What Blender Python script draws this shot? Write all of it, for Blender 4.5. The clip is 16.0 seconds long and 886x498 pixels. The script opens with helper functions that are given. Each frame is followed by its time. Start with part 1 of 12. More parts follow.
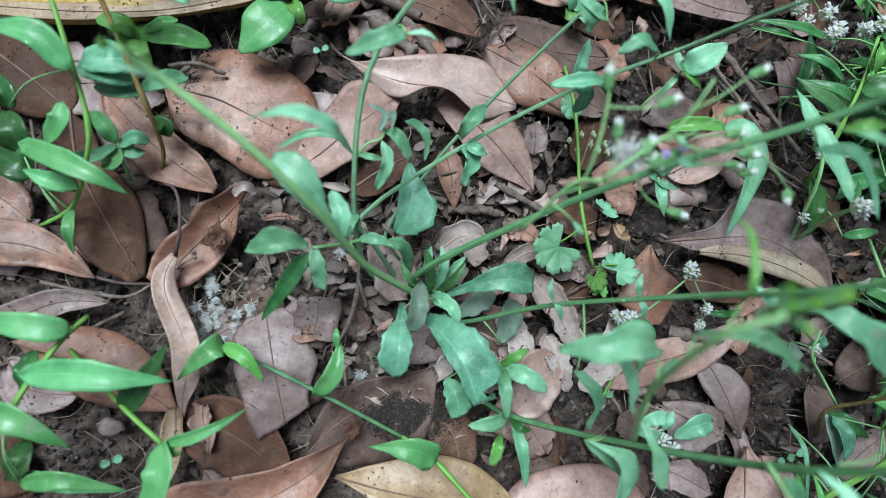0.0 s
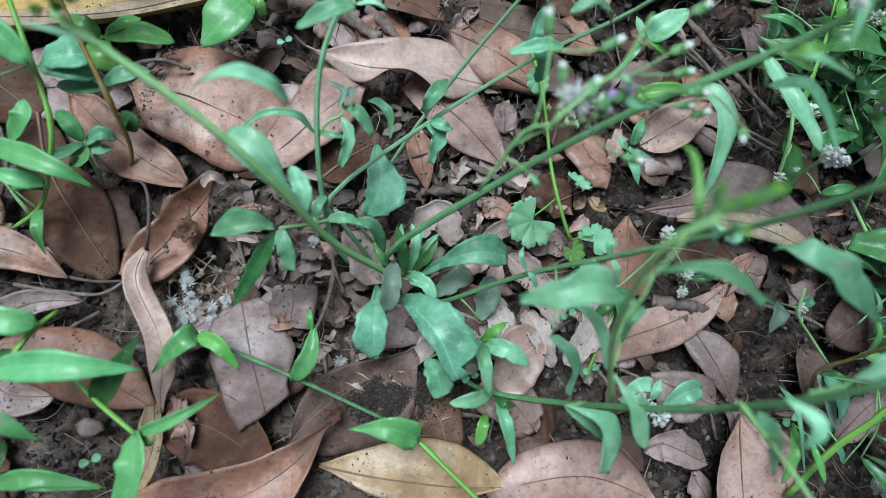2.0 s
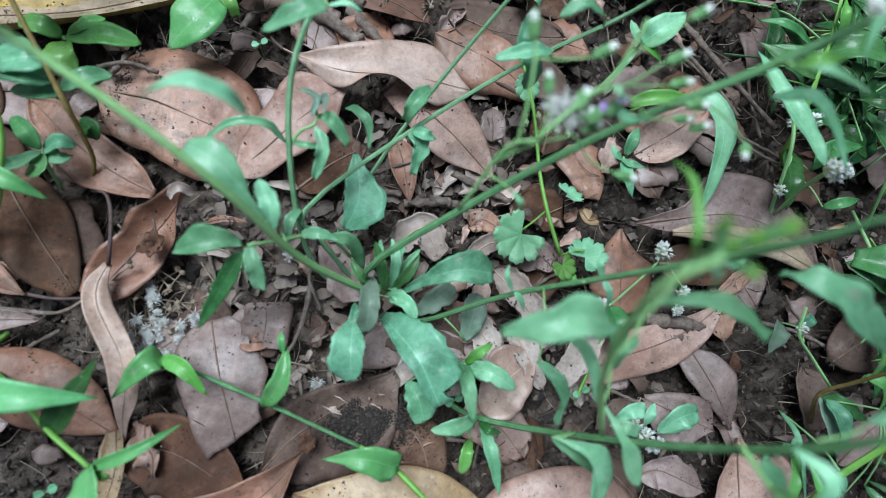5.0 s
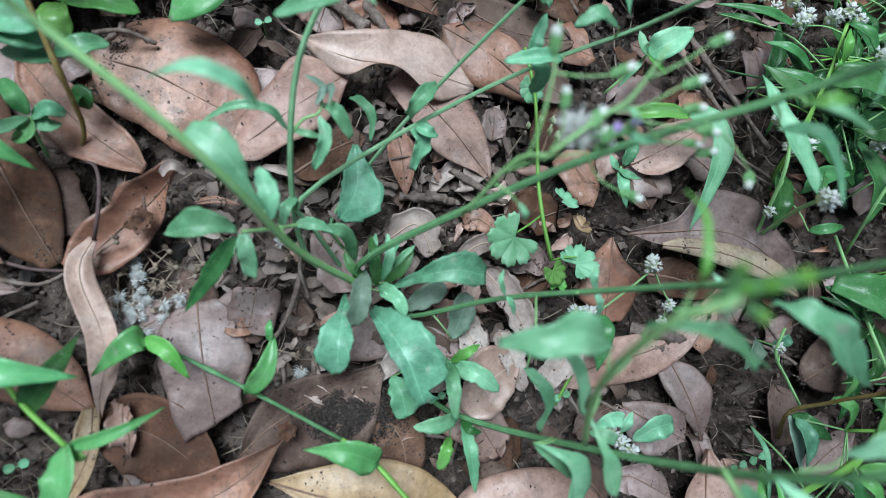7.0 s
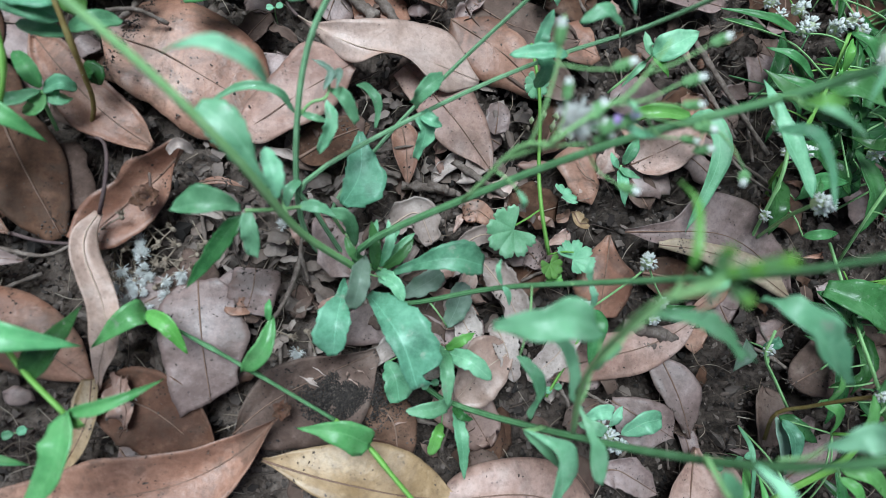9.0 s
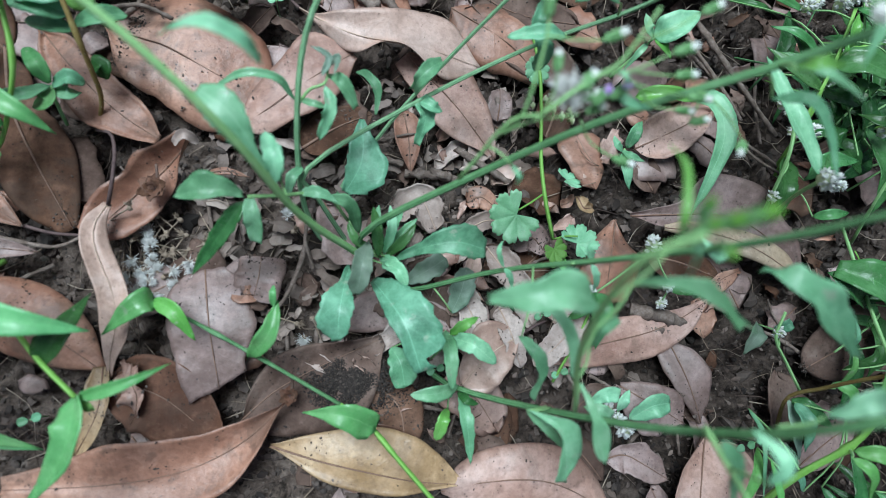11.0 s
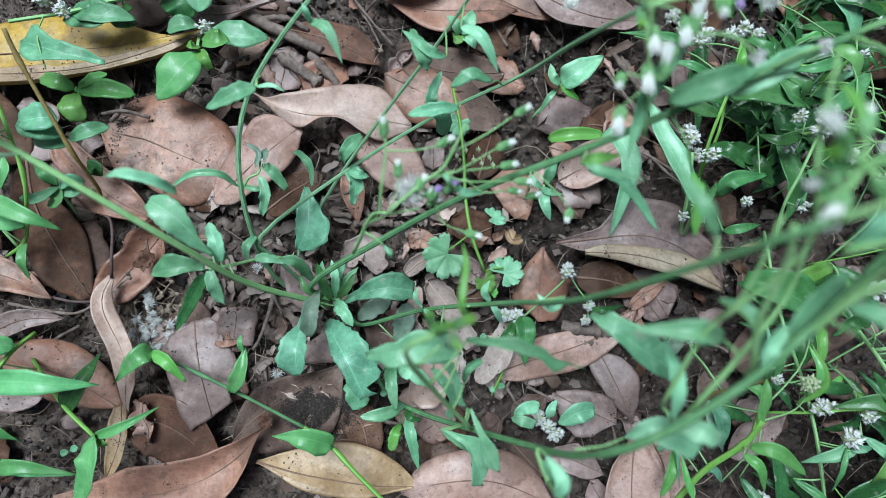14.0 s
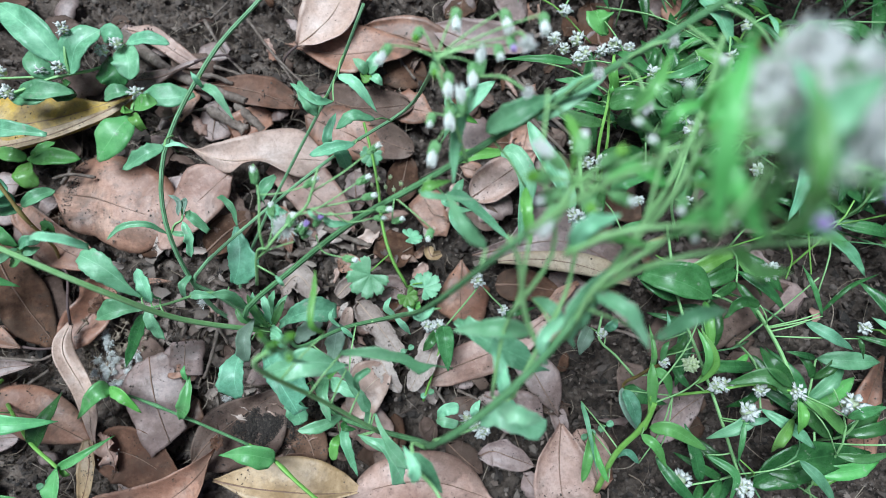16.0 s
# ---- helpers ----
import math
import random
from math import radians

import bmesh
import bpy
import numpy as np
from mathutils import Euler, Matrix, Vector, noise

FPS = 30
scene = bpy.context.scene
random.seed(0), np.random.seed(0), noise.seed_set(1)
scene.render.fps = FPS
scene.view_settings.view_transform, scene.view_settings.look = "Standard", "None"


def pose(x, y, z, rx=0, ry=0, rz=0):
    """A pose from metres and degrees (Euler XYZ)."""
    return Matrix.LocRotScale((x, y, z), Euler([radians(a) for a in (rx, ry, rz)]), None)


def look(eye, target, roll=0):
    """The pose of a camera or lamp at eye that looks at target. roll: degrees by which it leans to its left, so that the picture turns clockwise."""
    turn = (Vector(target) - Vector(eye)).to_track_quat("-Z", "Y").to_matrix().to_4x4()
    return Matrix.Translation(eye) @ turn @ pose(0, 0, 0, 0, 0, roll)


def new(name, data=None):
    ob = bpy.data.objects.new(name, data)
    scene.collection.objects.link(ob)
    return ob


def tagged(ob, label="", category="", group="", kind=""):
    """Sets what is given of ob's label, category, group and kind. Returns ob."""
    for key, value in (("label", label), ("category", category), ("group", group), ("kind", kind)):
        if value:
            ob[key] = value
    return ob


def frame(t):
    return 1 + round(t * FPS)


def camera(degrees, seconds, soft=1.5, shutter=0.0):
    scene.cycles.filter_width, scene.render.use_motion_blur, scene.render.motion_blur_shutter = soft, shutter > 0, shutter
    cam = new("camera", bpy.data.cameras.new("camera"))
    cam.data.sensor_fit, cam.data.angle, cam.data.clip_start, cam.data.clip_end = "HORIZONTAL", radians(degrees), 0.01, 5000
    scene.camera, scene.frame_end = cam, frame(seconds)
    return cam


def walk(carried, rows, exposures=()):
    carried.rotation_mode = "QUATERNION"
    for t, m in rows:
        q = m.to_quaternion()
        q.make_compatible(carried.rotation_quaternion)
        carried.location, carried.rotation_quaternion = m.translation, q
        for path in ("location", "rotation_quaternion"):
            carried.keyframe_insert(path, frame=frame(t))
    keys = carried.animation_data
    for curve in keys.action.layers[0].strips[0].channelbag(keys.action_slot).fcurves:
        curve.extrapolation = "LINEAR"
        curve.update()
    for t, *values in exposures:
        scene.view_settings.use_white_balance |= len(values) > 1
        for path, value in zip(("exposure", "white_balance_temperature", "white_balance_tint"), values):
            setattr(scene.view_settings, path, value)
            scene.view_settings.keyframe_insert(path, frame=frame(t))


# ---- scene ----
cam = camera(77.0, 16.0, 0.45)
PATH = [
    (0, -0.0434, -0.0384, 0.2801, 6.74, -7.74, -1.08),
    (0.5, -0.0379, -0.0524, 0.2771, 7.90, -7.66, -1.82),
    (1, -0.0314, -0.0591, 0.2700, 8.22, -7.66, -3.04),
    (1.5, -0.0220, -0.0618, 0.2758, 8.56, -6.69, -3.97),
    (2, -0.0284, -0.0580, 0.2776, 9.08, -6.71, -4.51),
    (2.5, -0.0261, -0.0593, 0.2752, 9.15, -6.55, -4.72),
    (3, -0.0275, -0.0583, 0.2671, 9.32, -6.62, -4.76),
    (3.5, -0.0249, -0.0545, 0.2638, 8.91, -6.29, -4.65),
    (4, -0.0266, -0.0524, 0.2629, 9.10, -6.56, -4.42),
    (4.5, -0.0259, -0.0487, 0.2670, 9.02, -7.08, -4.20),
    (5, -0.0204, -0.0490, 0.2648, 9.05, -7.23, -4.37),
    (7.5, -0.0280, -0.0412, 0.2641, 6.38, -10.37, 0.95),
    (8, -0.0269, -0.0436, 0.2707, 6.52, -10.26, 1.91),
    (8.5, -0.0257, -0.0450, 0.2705, 6.35, -10.07, 1.81),
    (9, -0.0277, -0.0471, 0.2674, 6.25, -10.38, 1.83),
    (11.5, -0.0188, -0.0557, 0.2694, 6.78, -8.37, 0.68),
    (12, -0.0160, -0.0512, 0.2752, 6.65, -8.76, 0.40),
    (12.5, -0.0125, -0.0510, 0.2878, 6.90, -7.56, 0.34),
    (13, -0.0052, -0.0431, 0.3036, 6.50, -6.32, -0.03),
    (13.5, 0.0192, -0.0329, 0.3144, 5.41, -4.34, -1.38),
    (14, 0.0364, -0.0314, 0.3204, 5.35, -2.25, -3.04),
    (14.5, 0.0531, -0.0352, 0.3271, 5.68, -0.72, -4.47),
    (15, 0.0696, -0.0344, 0.3321, 6.28, -0.24, -5.84),
    (15.5, 0.0792, -0.0284, 0.3349, 5.78, -0.13, -6.79),
    (16, 0.0935, -0.0372, 0.3497, 6.88, 0.13, -8.23),
]
walk(cam, [(t, pose(*p)) for t, *p in PATH], ((0, 0.42), (2, 0.36), (3, 0.31), (5, 0.4), (7.5, 0.43), (9, 0.43), (11.5, 0.41), (13.5, 0.42), (16, 0.55)))
# a phone's wide-open lens, set on the litter
cam.data.dof.use_dof = True
cam.data.dof.focus_distance = 0.296
cam.data.dof.aperture_fstop = 6.0

# ---- light ----
world = bpy.data.worlds.new("sky")
scene.world = world
world.use_nodes = True
wn = world.node_tree.nodes
sky = wn.new("ShaderNodeTexSky")
sky.sky_type, sky.sun_disc = "NISHITA", False
sky.sun_elevation, sky.sun_rotation = radians(68), radians(328)
sky.air_density, sky.dust_density, sky.ozone_density = 1.0, 3.0, 1.0
wn["Background"].inputs["Strength"].default_value = 0.048
world.node_tree.links.new(sky.outputs[0], wn["Background"].inputs["Color"])
sun = new("sun", bpy.data.lights.new("sun", "SUN"))
sun.data.energy, sun.data.angle, sun.data.color = 3.9, radians(30), (0.71, 0.88, 1.0)
sun.matrix_world = look((-0.25, 0.4, 1.2), (0, 0, 0))


# ---- materials ----
def material(name):
    m = bpy.data.materials.new(name)
    m.use_nodes = True
    nt = m.node_tree
    b = nt.nodes["Principled BSDF"]

    def add(kind, **kw):
        n = nt.nodes.new(kind)
        for k, v in kw.items():
            if k == "operation":
                n.operation = v
            elif k == "data_type":
                n.data_type = v
            elif k == "blend_type":
                n.blend_type = v
            elif k == "uv_map":
                n.uv_map = v
            else:
                n.inputs[k].default_value = v
        return n

    return m, nt.links.new, b, add


def ramp(add, lk, fac, stops):
    r = add("ShaderNodeValToRGB")
    e = r.color_ramp.elements
    while len(e) < len(stops):
        e.new(0.5)
    for k, (p, c) in zip(e, stops):
        k.position, k.color = p, (*c, 1) if len(c) == 3 else c
    lk(fac, r.inputs[0])
    return r.outputs[0]


def grey(v):
    return (v, v, v)


def mixed(add, lk, fac, a, b, mode="MIX"):
    n = add("ShaderNodeMix", data_type="RGBA", blend_type=mode)
    for sock, v in ((n.inputs[0], fac), (n.inputs[6], a), (n.inputs[7], b)):
        if isinstance(v, (int, float)):
            sock.default_value = v
        elif isinstance(v, tuple):
            sock.default_value = (*v, 1)
        else:
            lk(v, sock)
    return n.outputs[2]


def math_node(add, lk, op, a, b=0.0):
    n = add("ShaderNodeMath", operation=op)
    for sock, v in ((n.inputs[0], a), (n.inputs[1], b)):
        if isinstance(v, (int, float)):
            sock.default_value = v
        else:
            lk(v, sock)
    return n.outputs[0]


def vein_lines(add, lk, count, slant, sharp):
    """Side veins from the leaf's own coordinates: x along the midrib, y from -1 to 1 across."""
    uv = add("ShaderNodeUVMap", uv_map="leaf")
    sep = add("ShaderNodeSeparateXYZ")
    lk(uv.outputs[0], sep.inputs[0])
    side = math_node(add, lk, "ABSOLUTE", sep.outputs[1])
    run = math_node(add, lk, "SUBTRACT", math_node(add, lk, "MULTIPLY", sep.outputs[0], count), math_node(add, lk, "MULTIPLY", side, slant))
    saw = math_node(add, lk, "PINGPONG", run, 0.5)
    vein = math_node(add, lk, "SUBTRACT", 1.0, math_node(add, lk, "MULTIPLY", saw, sharp))
    vein = math_node(add, lk, "MAXIMUM", vein, 0.0)
    rib = math_node(add, lk, "MAXIMUM", math_node(add, lk, "SUBTRACT", 1.0, math_node(add, lk, "MULTIPLY", side, 22.0)), 0.0)
    return vein, rib, side, sep


def dead_leaf_material(name, dark, mid, light, rough=0.55, speck=0.6):
    m, lk, b, add = material(name)
    geo = add("ShaderNodeNewGeometry")
    info = add("ShaderNodeObjectInfo")
    shift = add("ShaderNodeVectorMath", operation="ADD")
    wide = add("ShaderNodeVectorMath", operation="SCALE", Scale=7.0)
    lk(info.outputs["Random"], wide.inputs[0])
    lk(geo.outputs["Position"], shift.inputs[0])
    lk(wide.outputs[0], shift.inputs[1])
    patches = add("ShaderNodeTexNoise", Scale=38.0, Detail=5.0, Roughness=0.6)
    grain = add("ShaderNodeTexNoise", Scale=420.0, Detail=4.0, Roughness=0.7)
    spots = add("ShaderNodeTexNoise", Scale=150.0, Detail=3.0, Roughness=0.5)
    pits = add("ShaderNodeTexVoronoi", Scale=520.0)
    for n in (patches, grain, spots, pits):
        lk(shift.outputs[0], n.inputs["Vector"])
    vein, rib, side, sep = vein_lines(add, lk, 15.0, 3.2, 9.0)
    broad = add("ShaderNodeTexNoise", Scale=16.0, Detail=3.0, Roughness=0.55)
    lk(shift.outputs[0], broad.inputs["Vector"])
    both = math_node(add, lk, "ADD", math_node(add, lk, "MULTIPLY", patches.outputs["Fac"], 0.55), math_node(add, lk, "MULTIPLY", broad.outputs["Fac"], 0.45))
    c = ramp(add, lk, both, [(0.39, dark), (0.5, mid), (0.61, light)])
    c = mixed(add, lk, ramp(add, lk, grain.outputs["Fac"], [(0.46, grey(0.0)), (0.70, grey(0.4))]), c, tuple(0.5 * v for v in dark))
    mott = add("ShaderNodeTexNoise", Scale=190.0, Detail=5.0, Roughness=0.65)
    lk(shift.outputs[0], mott.inputs["Vector"])
    c = mixed(add, lk, ramp(add, lk, mott.outputs["Fac"], [(0.47, grey(0.0)), (0.70, grey(0.36))]), c, tuple(0.8 * v for v in dark))
    c = mixed(add, lk, ramp(add, lk, mott.outputs["Fac"], [(0.3, grey(0.35)), (0.45, grey(0.0))]), c, tuple(min(1.0, 1.15 * v) for v in light))
    dust = ramp(add, lk, patches.outputs["Fac"], [(0.58, grey(0.0)), (0.76, grey(0.3))])
    c = mixed(add, lk, dust, c, tuple(1.15 * sum(light) / 3 * f for f in (1.12, 0.97, 0.88)))
    c = mixed(add, lk, math_node(add, lk, "MULTIPLY", vein, 0.035), c, light)
    c = mixed(add, lk, math_node(add, lk, "MULTIPLY", rib, 0.18), c, tuple(0.7 * v for v in dark))
    blot = ramp(add, lk, spots.outputs["Fac"], [(0.57, grey(0.0)), (0.66, grey(1.0))])
    c = mixed(add, lk, math_node(add, lk, "MULTIPLY", blot, 0.35 * speck), c, (0.07, 0.045, 0.035))
    dots = ramp(add, lk, pits.outputs["Distance"], [(0.16, grey(1.0)), (0.30, grey(0.0))])
    c = mixed(add, lk, math_node(add, lk, "MULTIPLY", math_node(add, lk, "MULTIPLY", dots, ramp(add, lk, spots.outputs["Fac"], [(0.54, grey(0.0)), (0.64, grey(1.0))])), speck), c, (0.02, 0.015, 0.012))
    stain = add("ShaderNodeTexNoise", Scale=30.0, Detail=10.0, Roughness=0.68, Distortion=0.5)
    lk(shift.outputs[0], stain.inputs["Vector"])
    c = mixed(add, lk, ramp(add, lk, stain.outputs["Fac"], [(0.50, grey(0.0)), (0.57, grey(0.5 * speck)), (0.70, grey(0.75 * speck))]), c, (0.085, 0.060, 0.048))
    rim = ramp(add, lk, side, [(0.93, grey(0.0)), (1.0, grey(0.45))])
    c = mixed(add, lk, rim, c, tuple(0.45 * v for v in dark))
    hsv = add("ShaderNodeHueSaturation", Saturation=1.17)
    lk(math_node(add, lk, "ADD", math_node(add, lk, "MULTIPLY", info.outputs["Random"], 0.24), 0.87), hsv.inputs["Value"])
    lk(c, hsv.inputs["Color"])
    lk(hsv.outputs[0], b.inputs["Base Color"])
    lk(ramp(add, lk, patches.outputs["Fac"], [(0.3, grey(rough + 0.14)), (0.7, grey(rough - 0.04))]), b.inputs["Roughness"])
    b.inputs["Specular IOR Level"].default_value = 0.48 if rough < 0.55 else 0.2
    wrinkle = add("ShaderNodeTexNoise", Scale=130.0, Detail=4.0, Roughness=0.55, Distortion=0.6)
    lk(shift.outputs[0], wrinkle.inputs["Vector"])
    hgt = math_node(add, lk, "ADD", math_node(add, lk, "MULTIPLY", vein, 0.08), math_node(add, lk, "MULTIPLY", grain.outputs["Fac"], 0.8))
    hgt = math_node(add, lk, "ADD", hgt, math_node(add, lk, "MULTIPLY", wrinkle.outputs["Fac"], 1.1))
    bump = add("ShaderNodeBump", Strength=0.6, Distance=0.0006)
    lk(hgt, bump.inputs["Height"])
    lk(bump.outputs[0], b.inputs["Normal"])
    return m


def green_material(name, dark, mid, light, rough=0.45, veins=6.0, slant=1.6, shine=0.5):
    m, lk, b, add = material(name)
    geo = add("ShaderNodeNewGeometry")
    info = add("ShaderNodeObjectInfo")
    patches = add("ShaderNodeTexNoise", Scale=70.0, Detail=4.0, Roughness=0.6)
    grain = add("ShaderNodeTexNoise", Scale=900.0, Detail=3.0, Roughness=0.6)
    for n in (patches, grain):
        lk(geo.outputs["Position"], n.inputs["Vector"])
    vein, rib, side, sep = vein_lines(add, lk, veins, slant, 8.0)
    c = ramp(add, lk, patches.outputs["Fac"], [(0.3, dark), (0.5, mid), (0.75, light)])
    blotch = add("ShaderNodeTexNoise", Scale=210.0, Detail=2.0, Roughness=0.5)
    lk(geo.outputs["Position"], blotch.inputs["Vector"])
    c = mixed(add, lk, ramp(add, lk, blotch.outputs["Fac"], [(0.56, grey(0.0)), (0.74, grey(0.28))]), c, tuple(min(1, 1.25 * v) for v in light))
    net = add("ShaderNodeTexVoronoi", Scale=520.0)
    net.feature = "DISTANCE_TO_EDGE"
    lk(geo.outputs["Position"], net.inputs["Vector"])
    c = mixed(add, lk, ramp(add, lk, net.outputs["Distance"], [(0.02, grey(0.12)), (0.09, grey(0.0))]), c, light)
    c = mixed(add, lk, math_node(add, lk, "MULTIPLY", vein, 0.13), c, light)
    c = mixed(add, lk, math_node(add, lk, "MULTIPLY", rib, 0.35), c, tuple(min(1, 1.4 * v) for v in light))
    c = mixed(add, lk, math_node(add, lk, "MULTIPLY", grain.outputs["Fac"], 0.25), c, dark)
    scars = add("ShaderNodeTexNoise", Scale=120.0, Detail=5.0, Roughness=0.7)
    lk(geo.outputs["Position"], scars.inputs["Vector"])
    c = mixed(add, lk, ramp(add, lk, scars.outputs["Fac"], [(0.62, grey(0.0)), (0.69, grey(0.55))]), c, (0.40, 0.42, 0.33))
    hsv = add("ShaderNodeHueSaturation", Saturation=1.0)
    lk(math_node(add, lk, "ADD", math_node(add, lk, "MULTIPLY", info.outputs["Random"], 0.5), 0.78), hsv.inputs["Value"])
    lk(math_node(add, lk, "ADD", math_node(add, lk, "MULTIPLY", info.outputs["Random"], 0.03), 0.485), hsv.inputs["Hue"])
    lk(c, hsv.inputs["Color"])
    lk(hsv.outputs[0], b.inputs["Base Color"])
    lk(ramp(add, lk, blotch.outputs["Fac"], [(0.35, grey(rough + 0.08)), (0.65, grey(rough - 0.12))]), b.inputs["Roughness"])
    b.inputs["Specular IOR Level"].default_value = shine
    bump = add("ShaderNodeBump", Strength=0.6, Distance=0.0004)
    lk(math_node(add, lk, "SUBTRACT", math_node(add, lk, "MULTIPLY", grain.outputs["Fac"], 0.6), math_node(add, lk, "MULTIPLY", vein, 0.14)), bump.inputs["Height"])
    lk(bump.outputs[0], b.inputs["Normal"])
    thin = add("ShaderNodeBsdfTranslucent")
    lk(hsv.outputs[0], thin.inputs["Color"])
    mix = add("ShaderNodeMixShader", Fac=0.28)
    lk(b.outputs[0], mix.inputs[1])
    lk(thin.outputs[0], mix.inputs[2])
    out = [n for n in m.node_tree.nodes if n.type == "OUTPUT_MATERIAL"][0]
    lk(mix.outputs[0], out.inputs["Surface"])
    return m


def grain_material(name, dark, mid, light, scale=120.0, rough=0.8, bump_depth=0.001, stripes=0.0):
    m, lk, b, add = material(name)
    geo = add("ShaderNodeNewGeometry")
    a = add("ShaderNodeTexNoise", Scale=scale, Detail=9.0, Roughness=0.72)
    f = add("ShaderNodeTexNoise", Scale=scale * 7, Detail=4.0, Roughness=0.7)
    for n in (a, f):
        lk(geo.outputs["Position"], n.inputs["Vector"])
    c = ramp(add, lk, a.outputs["Fac"], [(0.3, dark), (0.5, mid), (0.72, light)])
    c = mixed(add, lk, math_node(add, lk, "MULTIPLY", f.outputs["Fac"], 0.5), c, dark)
    hgt = math_node(add, lk, "ADD", a.outputs["Fac"], math_node(add, lk, "MULTIPLY", f.outputs["Fac"], 0.5))
    if stripes:
        uv = add("ShaderNodeUVMap", uv_map="leaf")
        sep = add("ShaderNodeSeparateXYZ")
        lk(uv.outputs[0], sep.inputs[0])
        line = math_node(add, lk, "PINGPONG", math_node(add, lk, "MULTIPLY", sep.outputs[1], stripes), 0.5)
        c = mixed(add, lk, math_node(add, lk, "MULTIPLY", line, 1.1), c, light)
        hgt = math_node(add, lk, "ADD", hgt, math_node(add, lk, "MULTIPLY", line, 2.0))
    lk(c, b.inputs["Base Color"])
    b.inputs["Roughness"].default_value = rough
    b.inputs["Specular IOR Level"].default_value = 0.3
    bump = add("ShaderNodeBump", Strength=0.7, Distance=bump_depth)
    lk(hgt, bump.inputs["Height"])
    lk(bump.outputs[0], b.inputs["Normal"])
    return m


def petal_material(name, dark, mid, light):
    """Thin papery petals and hairs: pale, matt, and light passes through them."""
    m, lk, b, add = material(name)
    geo = add("ShaderNodeNewGeometry")
    a = add("ShaderNodeTexNoise", Scale=700.0, Detail=3.0, Roughness=0.6)
    lk(geo.outputs["Position"], a.inputs["Vector"])
    c = ramp(add, lk, a.outputs["Fac"], [(0.3, dark), (0.5, mid), (0.7, light)])
    lk(c, b.inputs["Base Color"])
    b.inputs["Roughness"].default_value = 0.7
    thin = add("ShaderNodeBsdfTranslucent")
    lk(c, thin.inputs["Color"])
    mix = add("ShaderNodeMixShader", Fac=0.5)
    lk(b.outputs[0], mix.inputs[1])
    lk(thin.outputs[0], mix.inputs[2])
    out = [n for n in m.node_tree.nodes if n.type == "OUTPUT_MATERIAL"][0]
    lk(mix.outputs[0], out.inputs["Surface"])
    return m


def crumb_material(name, tones, rough=0.85):
    """For loose bits joined in one mesh: each island takes its own tone."""
    m, lk, b, add = material(name)
    geo = add("ShaderNodeNewGeometry")
    f = add("ShaderNodeTexNoise", Scale=500.0, Detail=4.0, Roughness=0.7)
    lk(geo.outputs["Position"], f.inputs["Vector"])
    n = len(tones)
    c = ramp(add, lk, geo.outputs["Random Per Island"], [((i + 0.5) / n, t) for i, t in enumerate(tones)])
    c = mixed(add, lk, math_node(add, lk, "MULTIPLY", f.outputs["Fac"], 0.55), c, tuple(0.4 * v for v in tones[0]))
    lk(c, b.inputs["Base Color"])
    b.inputs["Roughness"].default_value = rough
    bump = add("ShaderNodeBump", Strength=0.6, Distance=0.0006)
    lk(f.outputs["Fac"], bump.inputs["Height"])
    lk(bump.outputs[0], b.inputs["Normal"])
    return m


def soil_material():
    """Crumbly soil, its colour darkened under the thicket to stand for shade, dry and dusty towards the open litter."""
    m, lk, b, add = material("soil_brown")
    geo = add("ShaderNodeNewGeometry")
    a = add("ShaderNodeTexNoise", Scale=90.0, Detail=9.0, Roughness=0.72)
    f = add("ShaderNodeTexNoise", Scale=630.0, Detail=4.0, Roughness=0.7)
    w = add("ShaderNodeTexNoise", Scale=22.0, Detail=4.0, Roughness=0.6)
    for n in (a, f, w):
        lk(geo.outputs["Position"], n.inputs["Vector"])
    # the dark ends of both ramps paint shade into the crumb crevices
    shaded = ramp(add, lk, a.outputs["Fac"], [(0.36, (0.010, 0.0076, 0.0064)), (0.5, (0.088, 0.065, 0.053)), (0.72, (0.20, 0.155, 0.130))])
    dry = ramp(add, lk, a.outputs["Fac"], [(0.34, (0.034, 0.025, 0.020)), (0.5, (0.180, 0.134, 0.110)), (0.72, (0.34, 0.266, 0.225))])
    # distance from the thicket: nearer soil takes the colour with shade painted in
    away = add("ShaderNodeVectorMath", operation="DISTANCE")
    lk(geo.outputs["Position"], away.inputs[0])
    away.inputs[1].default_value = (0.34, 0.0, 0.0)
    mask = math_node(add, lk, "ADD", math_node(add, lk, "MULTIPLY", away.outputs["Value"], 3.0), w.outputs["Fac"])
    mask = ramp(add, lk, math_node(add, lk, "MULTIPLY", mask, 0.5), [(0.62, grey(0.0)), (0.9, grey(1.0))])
    c = mixed(add, lk, mask, shaded, dry)
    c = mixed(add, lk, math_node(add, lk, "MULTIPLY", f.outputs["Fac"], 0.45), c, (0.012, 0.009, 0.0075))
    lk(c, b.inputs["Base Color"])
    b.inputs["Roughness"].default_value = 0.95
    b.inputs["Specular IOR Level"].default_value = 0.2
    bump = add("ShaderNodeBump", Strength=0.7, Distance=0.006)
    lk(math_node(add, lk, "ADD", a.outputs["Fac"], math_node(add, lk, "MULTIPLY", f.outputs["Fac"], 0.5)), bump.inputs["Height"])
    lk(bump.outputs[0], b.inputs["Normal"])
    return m


